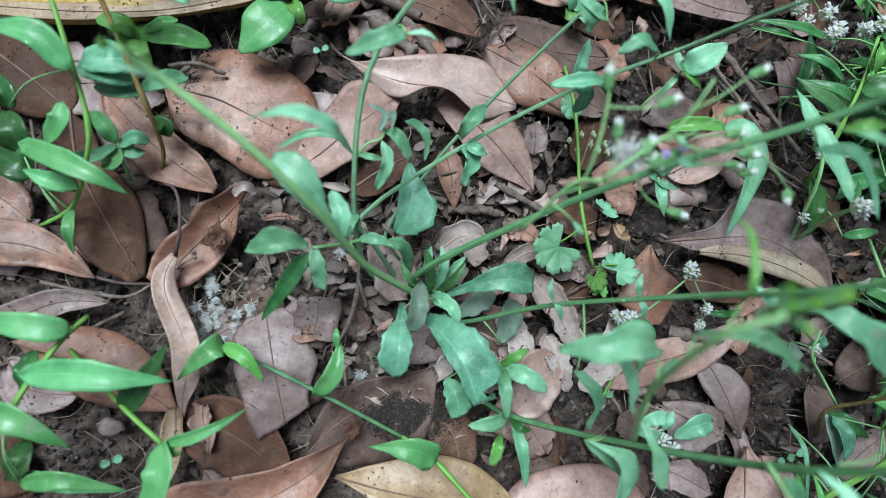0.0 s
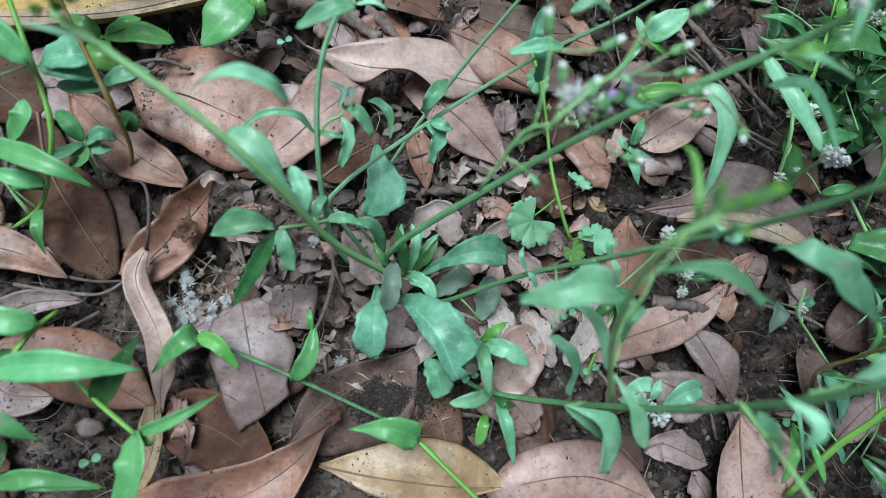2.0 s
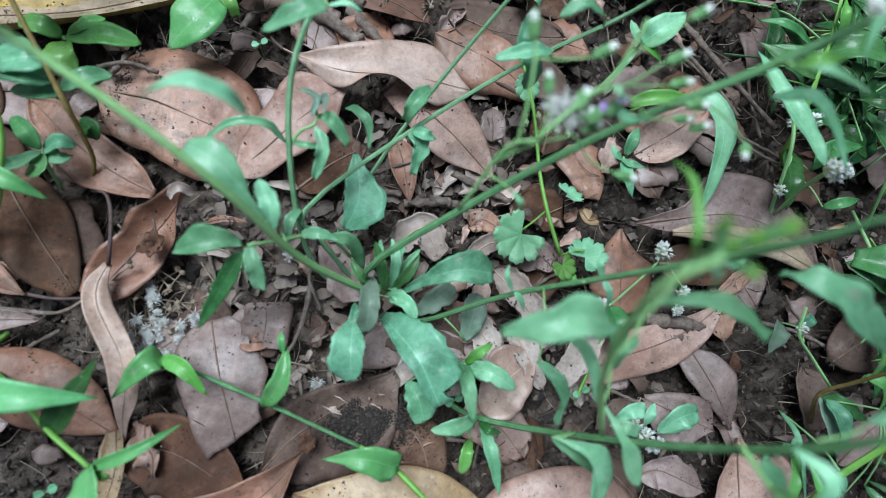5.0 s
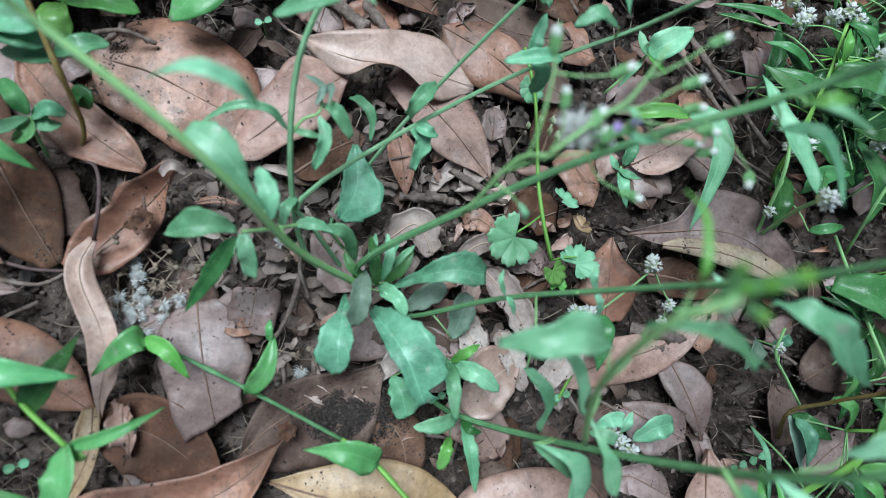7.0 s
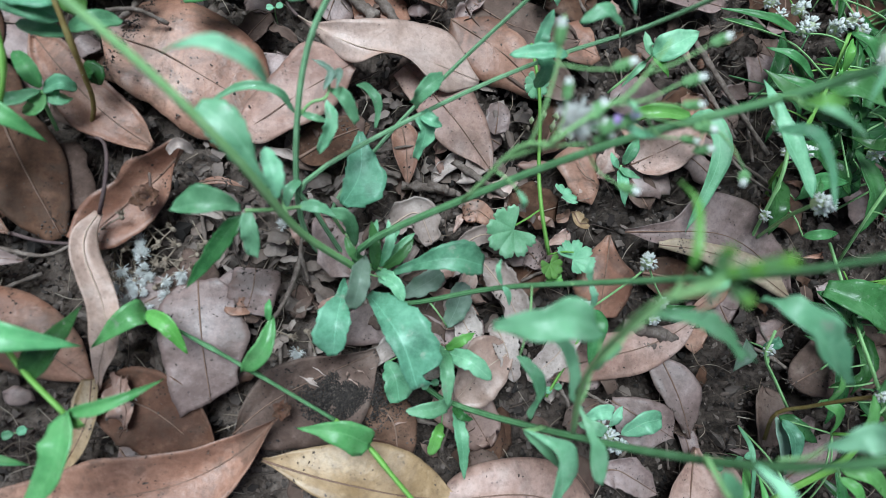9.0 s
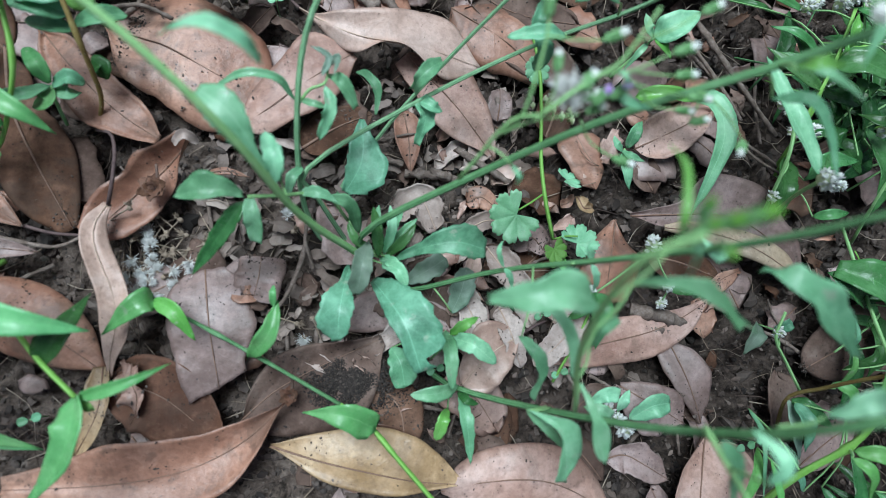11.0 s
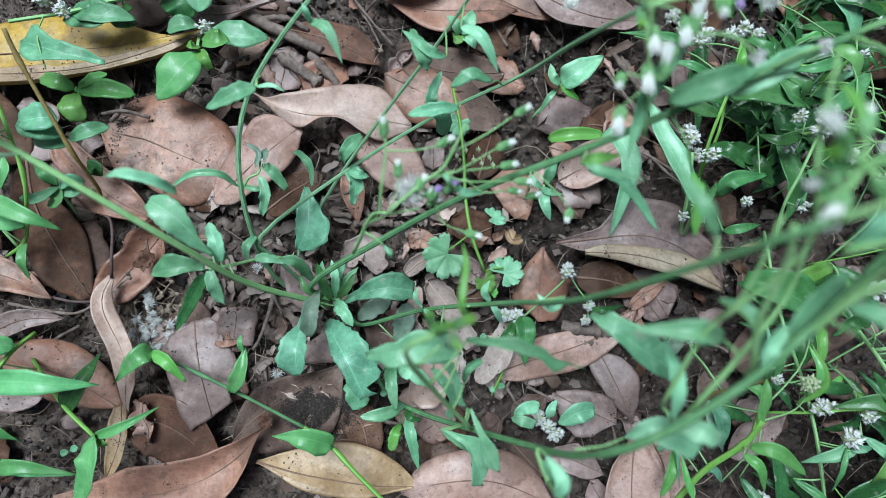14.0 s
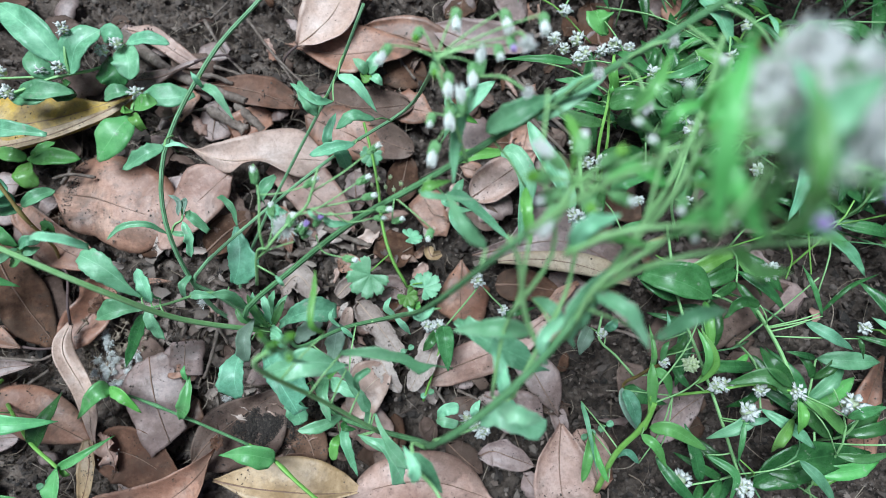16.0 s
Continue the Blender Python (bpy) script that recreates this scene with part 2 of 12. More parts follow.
DEAD = {
    "umber": dead_leaf_material("dead_leaf_umber", (0.085, 0.056, 0.046), (0.150, 0.103, 0.086), (0.225, 0.166, 0.142), 0.7, 1.0),
    "russet": dead_leaf_material("dead_leaf_russet", (0.085, 0.045, 0.033), (0.150, 0.082, 0.060), (0.225, 0.135, 0.105), 0.7, 0.8),
    "pink": dead_leaf_material("dead_leaf_pinkish", (0.315, 0.190, 0.155), (0.450, 0.300, 0.250), (0.545, 0.390, 0.340), 0.42),
    "pale": dead_leaf_material("dead_leaf_pale", (0.400, 0.268, 0.220), (0.500, 0.360, 0.303), (0.585, 0.442, 0.385), 0.40, 0.3),
    "orange": dead_leaf_material("dead_leaf_orange_brown", (0.235, 0.122, 0.089), (0.362, 0.207, 0.156), (0.468, 0.294, 0.230), 0.40, 0.9),
    "mauve": dead_leaf_material("dead_leaf_greyish_mauve", (0.170, 0.117, 0.104), (0.285, 0.208, 0.190), (0.400, 0.308, 0.288), 0.45, 0.8),
    "dark": dead_leaf_material("dead_leaf_dark_brown", (0.048, 0.026, 0.018), (0.115, 0.064, 0.045), (0.205, 0.126, 0.094), 0.75, 0.9),
    "tan": dead_leaf_material("dead_leaf_yellowish_tan", (0.270, 0.180, 0.105), (0.400, 0.280, 0.180), (0.510, 0.380, 0.260), 0.40, 0.4),
    "grey": dead_leaf_material("dead_leaf_weathered_grey", (0.34, 0.268, 0.238), (0.49, 0.405, 0.365), (0.62, 0.53, 0.485), 0.55, 0.35),
    "straw": dead_leaf_material("dead_leaf_straw", (0.28, 0.205, 0.145), (0.41, 0.325, 0.24), (0.52, 0.43, 0.33), 0.5, 0.5),
    "yellow": dead_leaf_material("dead_leaf_yellow", (0.29, 0.185, 0.075), (0.50, 0.33, 0.105), (0.51, 0.385, 0.22), 0.45, 0.7),
}
RIB_PALE = grain_material("dead_leaf_pale_midrib", (0.40, 0.28, 0.215), (0.50, 0.37, 0.29), (0.60, 0.46, 0.37), 300.0, 0.6, 0.0004)
RIB = grain_material("dead_leaf_midrib", (0.15, 0.085, 0.06), (0.24, 0.145, 0.105), (0.33, 0.21, 0.155), 300.0, 0.6, 0.0004)
GREEN = {
    "blue": green_material("leaf_bluish_green", (0.096, 0.281, 0.140), (0.178, 0.450, 0.240), (0.362, 0.688, 0.426), 0.40),
    "mint": green_material("leaf_pale_mint_green", (0.152, 0.403, 0.207), (0.254, 0.574, 0.327), (0.465, 0.778, 0.528), 0.38),
    "grass": green_material("leaf_grass_green", (0.094, 0.319, 0.070), (0.151, 0.448, 0.121), (0.241, 0.559, 0.204), 0.36, 3.0, 0.2),
    "bright": green_material("leaf_bright_yellow_green", (0.097, 0.297, 0.047), (0.157, 0.413, 0.085), (0.245, 0.515, 0.167), 0.36),
    "cool": green_material("leaf_cool_green", (0.092, 0.330, 0.104), (0.151, 0.470, 0.167), (0.270, 0.600, 0.259), 0.36, 3.0, 0.2),
    "teal": green_material("leaf_dull_teal_green", (0.060, 0.177, 0.095), (0.136, 0.360, 0.203), (0.298, 0.615, 0.396), 0.42),
    "leafy": green_material("leaf_plain_green", (0.038, 0.145, 0.035), (0.074, 0.250, 0.073), (0.169, 0.398, 0.167), 0.34),
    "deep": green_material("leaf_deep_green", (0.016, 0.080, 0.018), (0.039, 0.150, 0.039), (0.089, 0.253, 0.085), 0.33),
    "worn": green_material("leaf_withered_grey_green", (0.131, 0.213, 0.146), (0.232, 0.347, 0.252), (0.373, 0.470, 0.381), 0.6),
}
STEM = grain_material("stem_ridged_green", (0.04, 0.13, 0.045), (0.08, 0.22, 0.08), (0.19, 0.39, 0.19), 160.0, 0.6, 0.0004, 6.0)
STEM_MID = grain_material("stem_dull_green", (0.09, 0.23, 0.10), (0.165, 0.36, 0.175), (0.32, 0.54, 0.32), 160.0, 0.6, 0.0004, 6.0)
STEM_PALE = grain_material("stem_pale_green", (0.155, 0.37, 0.115), (0.25, 0.50, 0.185), (0.39, 0.63, 0.31), 160.0, 0.55, 0.0003, 4.0)
STEM_BRIGHT = grain_material("stem_bright_green", (0.11, 0.28, 0.04), (0.17, 0.40, 0.07), (0.27, 0.52, 0.14), 160.0, 0.5, 0.0003, 3.0)
STEM_BROWN = grain_material("stem_reddish_hairy", (0.16, 0.10, 0.03), (0.25, 0.18, 0.06), (0.34, 0.30, 0.12), 200.0, 0.7, 0.0005)
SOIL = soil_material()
TWIG = grain_material("twig_bark", (0.08, 0.058, 0.047), (0.205, 0.155, 0.128), (0.40, 0.325, 0.28), 220.0, 0.85, 0.001)
STALK = grain_material("dry_stalk_dark", (0.06, 0.035, 0.035), (0.12, 0.08, 0.075), (0.20, 0.14, 0.13), 220.0, 0.8, 0.0006)
WHITE = petal_material("flower_papery_white", (0.88, 0.90, 0.84), (0.93, 0.94, 0.91), (0.95, 0.96, 0.94))
FLUFF = petal_material("seed_fluff_white", (0.80, 0.79, 0.76), (0.88, 0.88, 0.86), (0.92, 0.92, 0.91))
PURPLE = petal_material("floret_purple", (0.56, 0.38, 0.74), (0.68, 0.50, 0.84), (0.78, 0.62, 0.92))
BUD = grain_material("bud_green", (0.10, 0.27, 0.09), (0.19, 0.40, 0.17), (0.32, 0.53, 0.28), 500.0, 0.6, 0.0004)
BUD_PALE = petal_material("bud_yellowish_green", (0.58, 0.68, 0.40), (0.70, 0.78, 0.52), (0.82, 0.86, 0.68))
HUSK = grain_material("husk_straw", (0.17, 0.125, 0.09), (0.31, 0.24, 0.18), (0.47, 0.39, 0.31), 400.0, 0.8, 0.0005)
CLOD = crumb_material("soil_crumbs", [(0.022, 0.016, 0.013), (0.085, 0.063, 0.052), (0.135, 0.102, 0.085), (0.040, 0.029, 0.024), (0.19, 0.148, 0.125)])
LITTER = crumb_material("leaf_crumbs", [(0.025, 0.017, 0.014), (0.09, 0.062, 0.050), (0.16, 0.113, 0.091), (0.045, 0.031, 0.026), (0.26, 0.197, 0.165)])


# ---- building blocks ----
def part(name, bm, mat, parent=None, label=""):
    me = bpy.data.meshes.new(name)
    bm.to_mesh(me)
    bm.free()
    me.materials.append(mat)
    ob = new(name, me)
    ob.parent = parent
    if label:
        ob["label"] = label
    return ob


def thing(name, place, label, category, group="", kind=""):
    ob = new(name)
    ob.location = place
    ob.empty_display_size = 0.01
    return tagged(ob, label, category, group, kind)


def under(ob, parent):
    """Keeps a part built in the world's axes where it is, below an Empty that stands elsewhere."""
    ob.parent = parent
    base = parent
    off = Vector((0, 0, 0))
    while base:
        off += base.location
        base = base.parent
    ob.location = -off
    return ob


def spline(pts, n):
    p = [Vector(q) for q in pts]
    p = [2 * p[0] - p[1], *p, 2 * p[-1] - p[-2]]
    out = []
    for k in range(n):
        s = (len(p) - 3) * k / (n - 1)
        i = min(int(s), len(p) - 4)
        u = s - i
        a, b, c, d = p[i : i + 4]
        out.append(0.5 * (2 * b + (c - a) * u + (2 * a - 5 * b + 4 * c - d) * u * u + (3 * b - a - 3 * c + d) * u**3))
    return out


def steps(values, s):
    """A smooth reading, at s from 0 to 1, of values given at even steps."""
    q = s * (len(values) - 1)
    i = min(int(q), len(values) - 2)
    u = q - i
    a, b, c, d = values[max(i - 1, 0)], values[i], values[i + 1], values[min(i + 2, len(values) - 1)]
    return 0.5 * (2 * b + (c - a) * u + (2 * a - 5 * b + 4 * c - d) * u * u + (3 * b - a - 3 * c + d) * u**3)


def blade(pts, width, a=0.55, b=0.75, n=16, m=6, cup=0.3, roll=0.0, twist=0.0, wave=0.0, waves=3.0, edge=0.0, teeth=0, thick=0.0004, seed=0, bite=None, torn=0.0, rim=0.0, skew=(0.0, 0.0), left=None, right=None, lift_left=None, lift_right=None, fold=0.0):
    """A leaf blade: a midline with a width that swells as s^a (1-s)^b, cupped across, with a thickness. bite: (s, side, size) takes a notch out of an edge.
    left, right: half widths at even steps along the midline, for a leaf with an outline of its own; lift_left, lift_right: how far its edges curl up there."""
    mid = spline(pts, n)
    peak = (a / (a + b)) ** a * (b / (a + b)) ** b
    rows = []
    for k in range(n):
        s = k / (n - 1)
        tan = (mid[min(k + 1, n - 1)] - mid[max(k - 1, 0)]).normalized()
        side = tan.cross(Vector((0, 0, 1)))
        side = side.normalized() if side.length > 1e-4 else Vector((1, 0, 0))
        turn = Matrix.Rotation(radians(roll + twist * (s - 0.5)), 3, tan)
        side = turn @ side
        nor = side.cross(tan).normalized()
        h = max(width / 2 * (s**a * (1 - s) ** b) / peak, width * 0.012)
        row = []
        for j in range(m + 1):
            u = 2 * j / m - 1
            f = 1.0
            if edge:
                f += edge * abs(u) * (noise.noise(Vector((s * 7 + seed * 3.1, u * 2, seed))) + 0.6 * noise.noise(Vector((s * 29 + seed * 3.1, u * 2, seed + 4))))
            if teeth and abs(u) > 0.99:
                f += 0.14 * ((s * teeth + 0.3 * math.sin(seed * 5 + 9 * u)) % 1.0) - 0.06
            if bite and u * bite[1] > 0:
                near = max(0.0, 1 - abs(s - bite[0]) / bite[2])
                f *= 1 - 0.75 * abs(u) * near**0.4
            x = h * f * u
            if left:
                x = max(steps(right if u > 0 else left, s), 0.0003) * f * u
            ang = cup * u
            off = x * (math.sin(ang) / ang if abs(ang) > 1e-3 else 1.0)
            lift = abs(x) * (1 - math.cos(ang)) / abs(ang) if abs(ang) > 1e-3 else 0.0
            if cup < 0:
                lift = -lift
            lift += wave * width * abs(u) ** 1.5 * math.sin(s * waves * 6.283 + (1.7 if u > 0 else 0.0) + seed)
            lift += 0.03 * width * noise.noise(Vector((s * 4 + seed, u * 2, seed * 1.7)))
            lift += rim * width * max(0.0, (abs(u) - 0.62) / 0.38) ** 2
            lift += fold * abs(x)
            curl = lift_right if u > 0 else lift_left
            if curl:
                lift += steps(curl, s) * abs(u) ** 1.8
            shift = tan * (torn * width * abs(s - 0.5) * 2 * noise.noise(Vector((u * 3 + seed, s * 2, 5 + seed)))) if torn else Vector((0, 0, 0))
            shift = shift + tan * (width * u * (skew[0] * (1 - s) ** 2 + skew[1] * s**2))
            row.append((mid[k] + side * off + nor * lift + shift, nor, s, u))
        rows.append(row)
    bm = bmesh.new()
    uv = bm.loops.layers.uv.new("leaf")
    top = [[bm.verts.new(p + q * thick / 2) for p, q, s, u in row] for row in rows]
    low = [[bm.verts.new(p - q * thick / 2) for p, q, s, u in row] for row in rows]

    def face(vs, st):
        f = bm.faces.new(vs)
        f.smooth = True
        for lp, q in zip(f.loops, st):
            lp[uv].uv = q

    for k in range(n - 1):
        for j in range(m):
            st = [(rows[y][x][2], rows[y][x][3]) for y, x in ((k, j), (k, j + 1), (k + 1, j + 1), (k + 1, j))]
            face((top[k][j], top[k][j + 1], top[k + 1][j + 1], top[k + 1][j]), st)
            face((low[k][j], low[k + 1][j], low[k + 1][j + 1], low[k][j + 1]), [st[0], st[3], st[2], st[1]])
        for j in (0, m):
            st = [(rows[y][j][2], rows[y][j][3]) for y in (k, k + 1, k + 1, k)]
            q = (top[k][j], top[k + 1][j], low[k + 1][j], low[k][j])
            face(q if j == 0 else q[::-1], st if j == 0 else st[::-1])
    for k in (0, n - 1):
        for j in range(m):
            st = [(rows[k][x][2], rows[k][x][3]) for x in (j, j + 1, j + 1, j)]
            q = (top[k][j], top[k][j + 1], low[k][j + 1], low[k][j])
            face(q[::-1] if k == 0 else q, st[::-1] if k == 0 else st)
    return bm


def tube(pts, r0, r1, n=14, sides=7, bm=None, knots=(), swell=1.5):
    """A tapered stem along a smooth line. knots: places along it (0 to 1) where it swells."""
    mid = spline(pts, n)
    bm = bm or bmesh.new()
    uv = bm.loops.layers.uv.get("leaf") or bm.loops.layers.uv.new("leaf")
    rings = []
    for k in range(n):
        s = k / (n - 1)
        tan = (mid[min(k + 1, n - 1)] - mid[max(k - 1, 0)]).normalized()
        x = tan.cross(Vector((0.3, 0.2, 1)))
        x = x.normalized() if x.length > 1e-4 else Vector((1, 0, 0))
        y = tan.cross(x)
        r = r0 + (r1 - r0) * s
        for q in knots:
            r *= 1 + (swell - 1) * max(0.0, 1 - abs(s - q) * n / 1.2)
        rings.append([bm.verts.new(mid[k] + r * (math.cos(6.2832 * j / sides) * x + math.sin(6.2832 * j / sides) * y)) for j in range(sides)])
    for k in range(n - 1):
        for j in range(sides):
            f = bm.faces.new((rings[k][j], rings[k][(j + 1) % sides], rings[k + 1][(j + 1) % sides], rings[k + 1][j]))
            f.smooth = True
            for lp, q in zip(f.loops, ((k / n, j / sides), (k / n, (j + 1) / sides), ((k + 1) / n, (j + 1) / sides), ((k + 1) / n, j / sides))):
                lp[uv].uv = q
    bm.faces.new(rings[0][::-1])
    bm.faces.new(rings[-1])
    return bm


def along(pts, s):
    line = spline(pts, 41)
    return line[max(0, min(40, round(s * 40)))]


leaf_count = 0
DIRT = []


def dead_leaf(tone, label, pts, width, stalk=None, name="dead_leaf", rib=True, **kw):
    """A fallen leaf: blade, raised midrib and, where it shows, its stalk."""
    global leaf_count
    leaf_count += 1
    c = sum((Vector(p) for p in pts), Vector()) / len(pts)
    ob = thing(name, (c.x, c.y, 0.0), label, "dead leaf", "fallen leaves")
    kw.setdefault("seed", leaf_count * 0.73)
    kw.setdefault("n", 34)
    kw.setdefault("m", 12)
    kw.setdefault("rim", (0.05, -0.05, 0.09, 0.03, -0.07)[leaf_count % 5])
    kw.setdefault("edge", 0.05)
    kw.setdefault("wave", 0.025)
    if not kw.get("left") and min(kw.get("a", 0.55), kw.get("b", 0.75)) > 0.35:
        kw["a"], kw["b"] = 1.25 * kw.get("a", 0.55), 1.45 * kw.get("b", 0.75)
    bm = blade(pts, width, **kw)
    if kw["n"] > 20:
        bm.verts.ensure_lookup_table()
        half = len(bm.verts) // 2
        r = random.Random(leaf_count)
        spot = r.randrange(half)
        for k in range(r.randint(6, 30) if tone == "pale" else r.randint(420, 520) if "speckled" in label else r.randint(90, 220) if tone in ("dark", "umber") else r.randint(20, 90)):
            v = bm.verts[r.randrange(half)] if r.random() < 0.5 else bm.verts[max(0, min(half - 1, spot + r.randint(-16, 16)))]
            DIRT.append(v.co + Vector((r.uniform(-0.002, 0.002), r.uniform(-0.002, 0.002), 0.0002)))
    under(part("blade", bm, DEAD[tone]), ob)
    if rib or kw["n"] > 20:
        line = [p + Vector((0, 0, 0.0004)) for p in spline(pts, 9)]
        under(part("midrib", tube(line, 0.0009 if tone == "dark" else 0.00045 if rib else 0.0003, 0.00015, 18, 6), RIB_PALE if tone in ("pale", "grey") else RIB, None, "raised midrib"), ob)
    if stalk:
        under(part("stalk", tube(stalk, 0.0009, 0.0007, 10, 6), STALK, None, "thin dark dried stalk"), ob)
    return ob


def leaf_on(parent, tone, pts, width, name="leaf", label="", **kw):
    global leaf_count
    leaf_count += 1
    kw.setdefault("seed", leaf_count * 0.61)
    if parent.name == "tall_weed":
        kw.setdefault("teeth", 4 + leaf_count % 3)
        kw.setdefault("edge", 0.13)
        kw.setdefault("wave", 0.07)
        kw.setdefault("n", 22)
    kw.setdefault("n", 14)
    kw.setdefault("m", 6)
    kw.setdefault("thick", 0.00035)
    kw.setdefault("edge", 0.08)
    kw.setdefault("wave", 0.04)
    kw.setdefault("fold", 0.16)
    if not kw.get("left"):
        kw["a"] = 1.2 * kw.get("a", 0.55)
        if kw.get("b", 0.75) > 0.42:
            kw["b"] = 1.3 * kw.get("b", 0.75)
    return under(part(name, blade(pts, width, **kw), GREEN[tone], None, label), parent)


def lobed_on(parent, tone, c, r, heading, tilt=12.0, name="leaf"):
    """A fan-shaped scalloped leaf: seven lobes with blunt teeth, pleated along the veins, cut in at its stalk."""
    bm = bmesh.new()
    uv = bm.loops.layers.uv.new("leaf")
    m = Matrix.Translation(c) @ Euler((radians(tilt), radians(-tilt * 0.6), heading)).to_matrix().to_4x4()
    rings, seg = 6, 70
    layers = []
    for lift in (0.00018, -0.00018):
        grid = []
        for k in range(rings + 1):
            row = []
            for j in range(seg + 1):
                a = 0.75 + (6.2832 - 1.5) * j / seg
                u = (a - 0.75) / (6.2832 - 1.5) * 7
                lobe = 0.80 + 0.20 * abs(math.sin(math.pi * u)) ** 0.6 + 0.12 * abs(math.sin(3 * math.pi * u)) + 0.16 * math.cos(a - math.pi)
                rr = r * k / rings * (1 + (lobe - 1) * (k / rings) ** 2)
                z = 0.1 * rr * rr / r + 0.07 * rr * abs(math.sin(math.pi * u))
                row.append((bm.verts.new(m @ Vector((rr * math.cos(a), rr * math.sin(a), z + lift))), (k / rings, 1 - 1.9 * abs((u % 1.0) - 0.5))))
            grid.append(row)
        layers.append(grid)
    for s, grid in enumerate(layers):
        for k in range(rings):
            for j in range(seg):
                q = [grid[k][j], grid[k + 1][j], grid[k + 1][j + 1], grid[k][j + 1]]
                q = q[::-1] if s else q
                f = bm.faces.new([v for v, t in q])
                f.smooth = True
                for lp, (v, t) in zip(f.loops, q):
                    lp[uv].uv = t
    for j in range(seg):
        bm.faces.new((layers[0][rings][j + 1][0], layers[0][rings][j][0], layers[1][rings][j][0], layers[1][rings][j + 1][0]))
    return under(part(name, bm, GREEN[tone]), parent)


def stem_on(parent, pts, r0, r1, mat=None, name="stem", label="", **kw):
    return under(part(name, tube(pts, r0, r1, **kw), mat or STEM, None, label), parent)


def ball(bm, c, rx, rz, axis, seg=8, rings=5, rough=0.0, seed=0):
    """A small rounded body along an axis."""
    q = Vector(axis).normalized().to_track_quat("Z", "Y").to_matrix()
    vs = []
    for i in range(rings + 1):
        th = math.pi * i / rings
        vs.append([])
        for j in range(seg if 0 < i < rings else 1):
            d = Vector((math.sin(th) * math.cos(6.2832 * j / seg) * rx, math.sin(th) * math.sin(6.2832 * j / seg) * rx, math.cos(th) * rz))
            if rough:
                d *= 1 + rough * noise.noise(d * 900 + Vector((seed, seed, seed)))
            vs[-1].append(bm.verts.new(Vector(c) + q @ d))
    for i in range(rings):
        for j in range(seg):
            a, b = vs[i], vs[i + 1]
            k = (j + 1) % seg
            if len(a) == 1:
                f = (a[0], b[j], b[k])
            elif len(b) == 1:
                f = (a[j], b[0], a[k])
            else:
                f = (a[j], b[j], b[k], a[k])
            bm.faces.new(f).smooth = True
    return bm


def spike(bm, p, d, length, r, flat=0.4):
    """A tiny pointed bract or hair."""
    d = Vector(d).normalized()
    x = d.cross(Vector((0.31, 0.77, 0.55))).normalized()
    y = d.cross(x)
    p = Vector(p)
    base = [bm.verts.new(p + r * x), bm.verts.new(p + flat * r * y), bm.verts.new(p - r * x), bm.verts.new(p - flat * r * y)]
    midr = [bm.verts.new(v.co + d * length * 0.5 + (v.co - p) * 0.25) for v in base]
    tip = bm.verts.new(p + d * length)
    for j in range(4):
        bm.faces.new((base[j], base[(j + 1) % 4], midr[(j + 1) % 4], midr[j]))
        bm.faces.new((midr[j], midr[(j + 1) % 4], tip))
    return bm


def fib(n, low=-0.4):
    """Even directions over the upper part of a sphere."""
    for i in range(n):
        z = 1 - (1 - low) * (i + 0.5) / n
        r = math.sqrt(max(0.0, 1 - z * z))
        yield Vector((r * math.cos(2.39996 * i), r * math.sin(2.39996 * i), z))


def white_head(parent, c, r=0.004, axis=(0, 0, 1), n=54):
    """A papery globe of white bracts."""
    q = Vector(axis).normalized().to_track_quat("Z", "Y").to_matrix()
    base = Vector(c)
    r *= 1.2
    under(part("flower_base", ball(bmesh.new(), base - q @ Vector((0, 0, r * 0.25)), r * 0.5, r * 0.5, axis, 9, 6, 0.2, r * 900), BUD_PALE, None, "pale green base of the flower head"), parent)
    bm = bmesh.new()
    for d in fib(n // 3, -0.55):
        d = (d + Vector((random.uniform(-1, 1), random.uniform(-1, 1), random.uniform(-1, 1))) * 0.3).normalized()
        at = base + q @ d * r * random.uniform(0.3, 0.55)
        ln = r * random.uniform(0.32, 0.62)
        for k in range(4):
            lean = q @ (d + Vector((random.uniform(-1, 1), random.uniform(-1, 1), random.uniform(-1, 1))) * 0.55)
            spike(bm, at, lean, ln * random.uniform(0.7, 1.1), r * random.uniform(0.11, 0.19), 0.3)
    for f in bm.faces:
        f.smooth = True
    return under(part("flower_head", bm, WHITE, None, "papery white globe-shaped flower head"), parent)


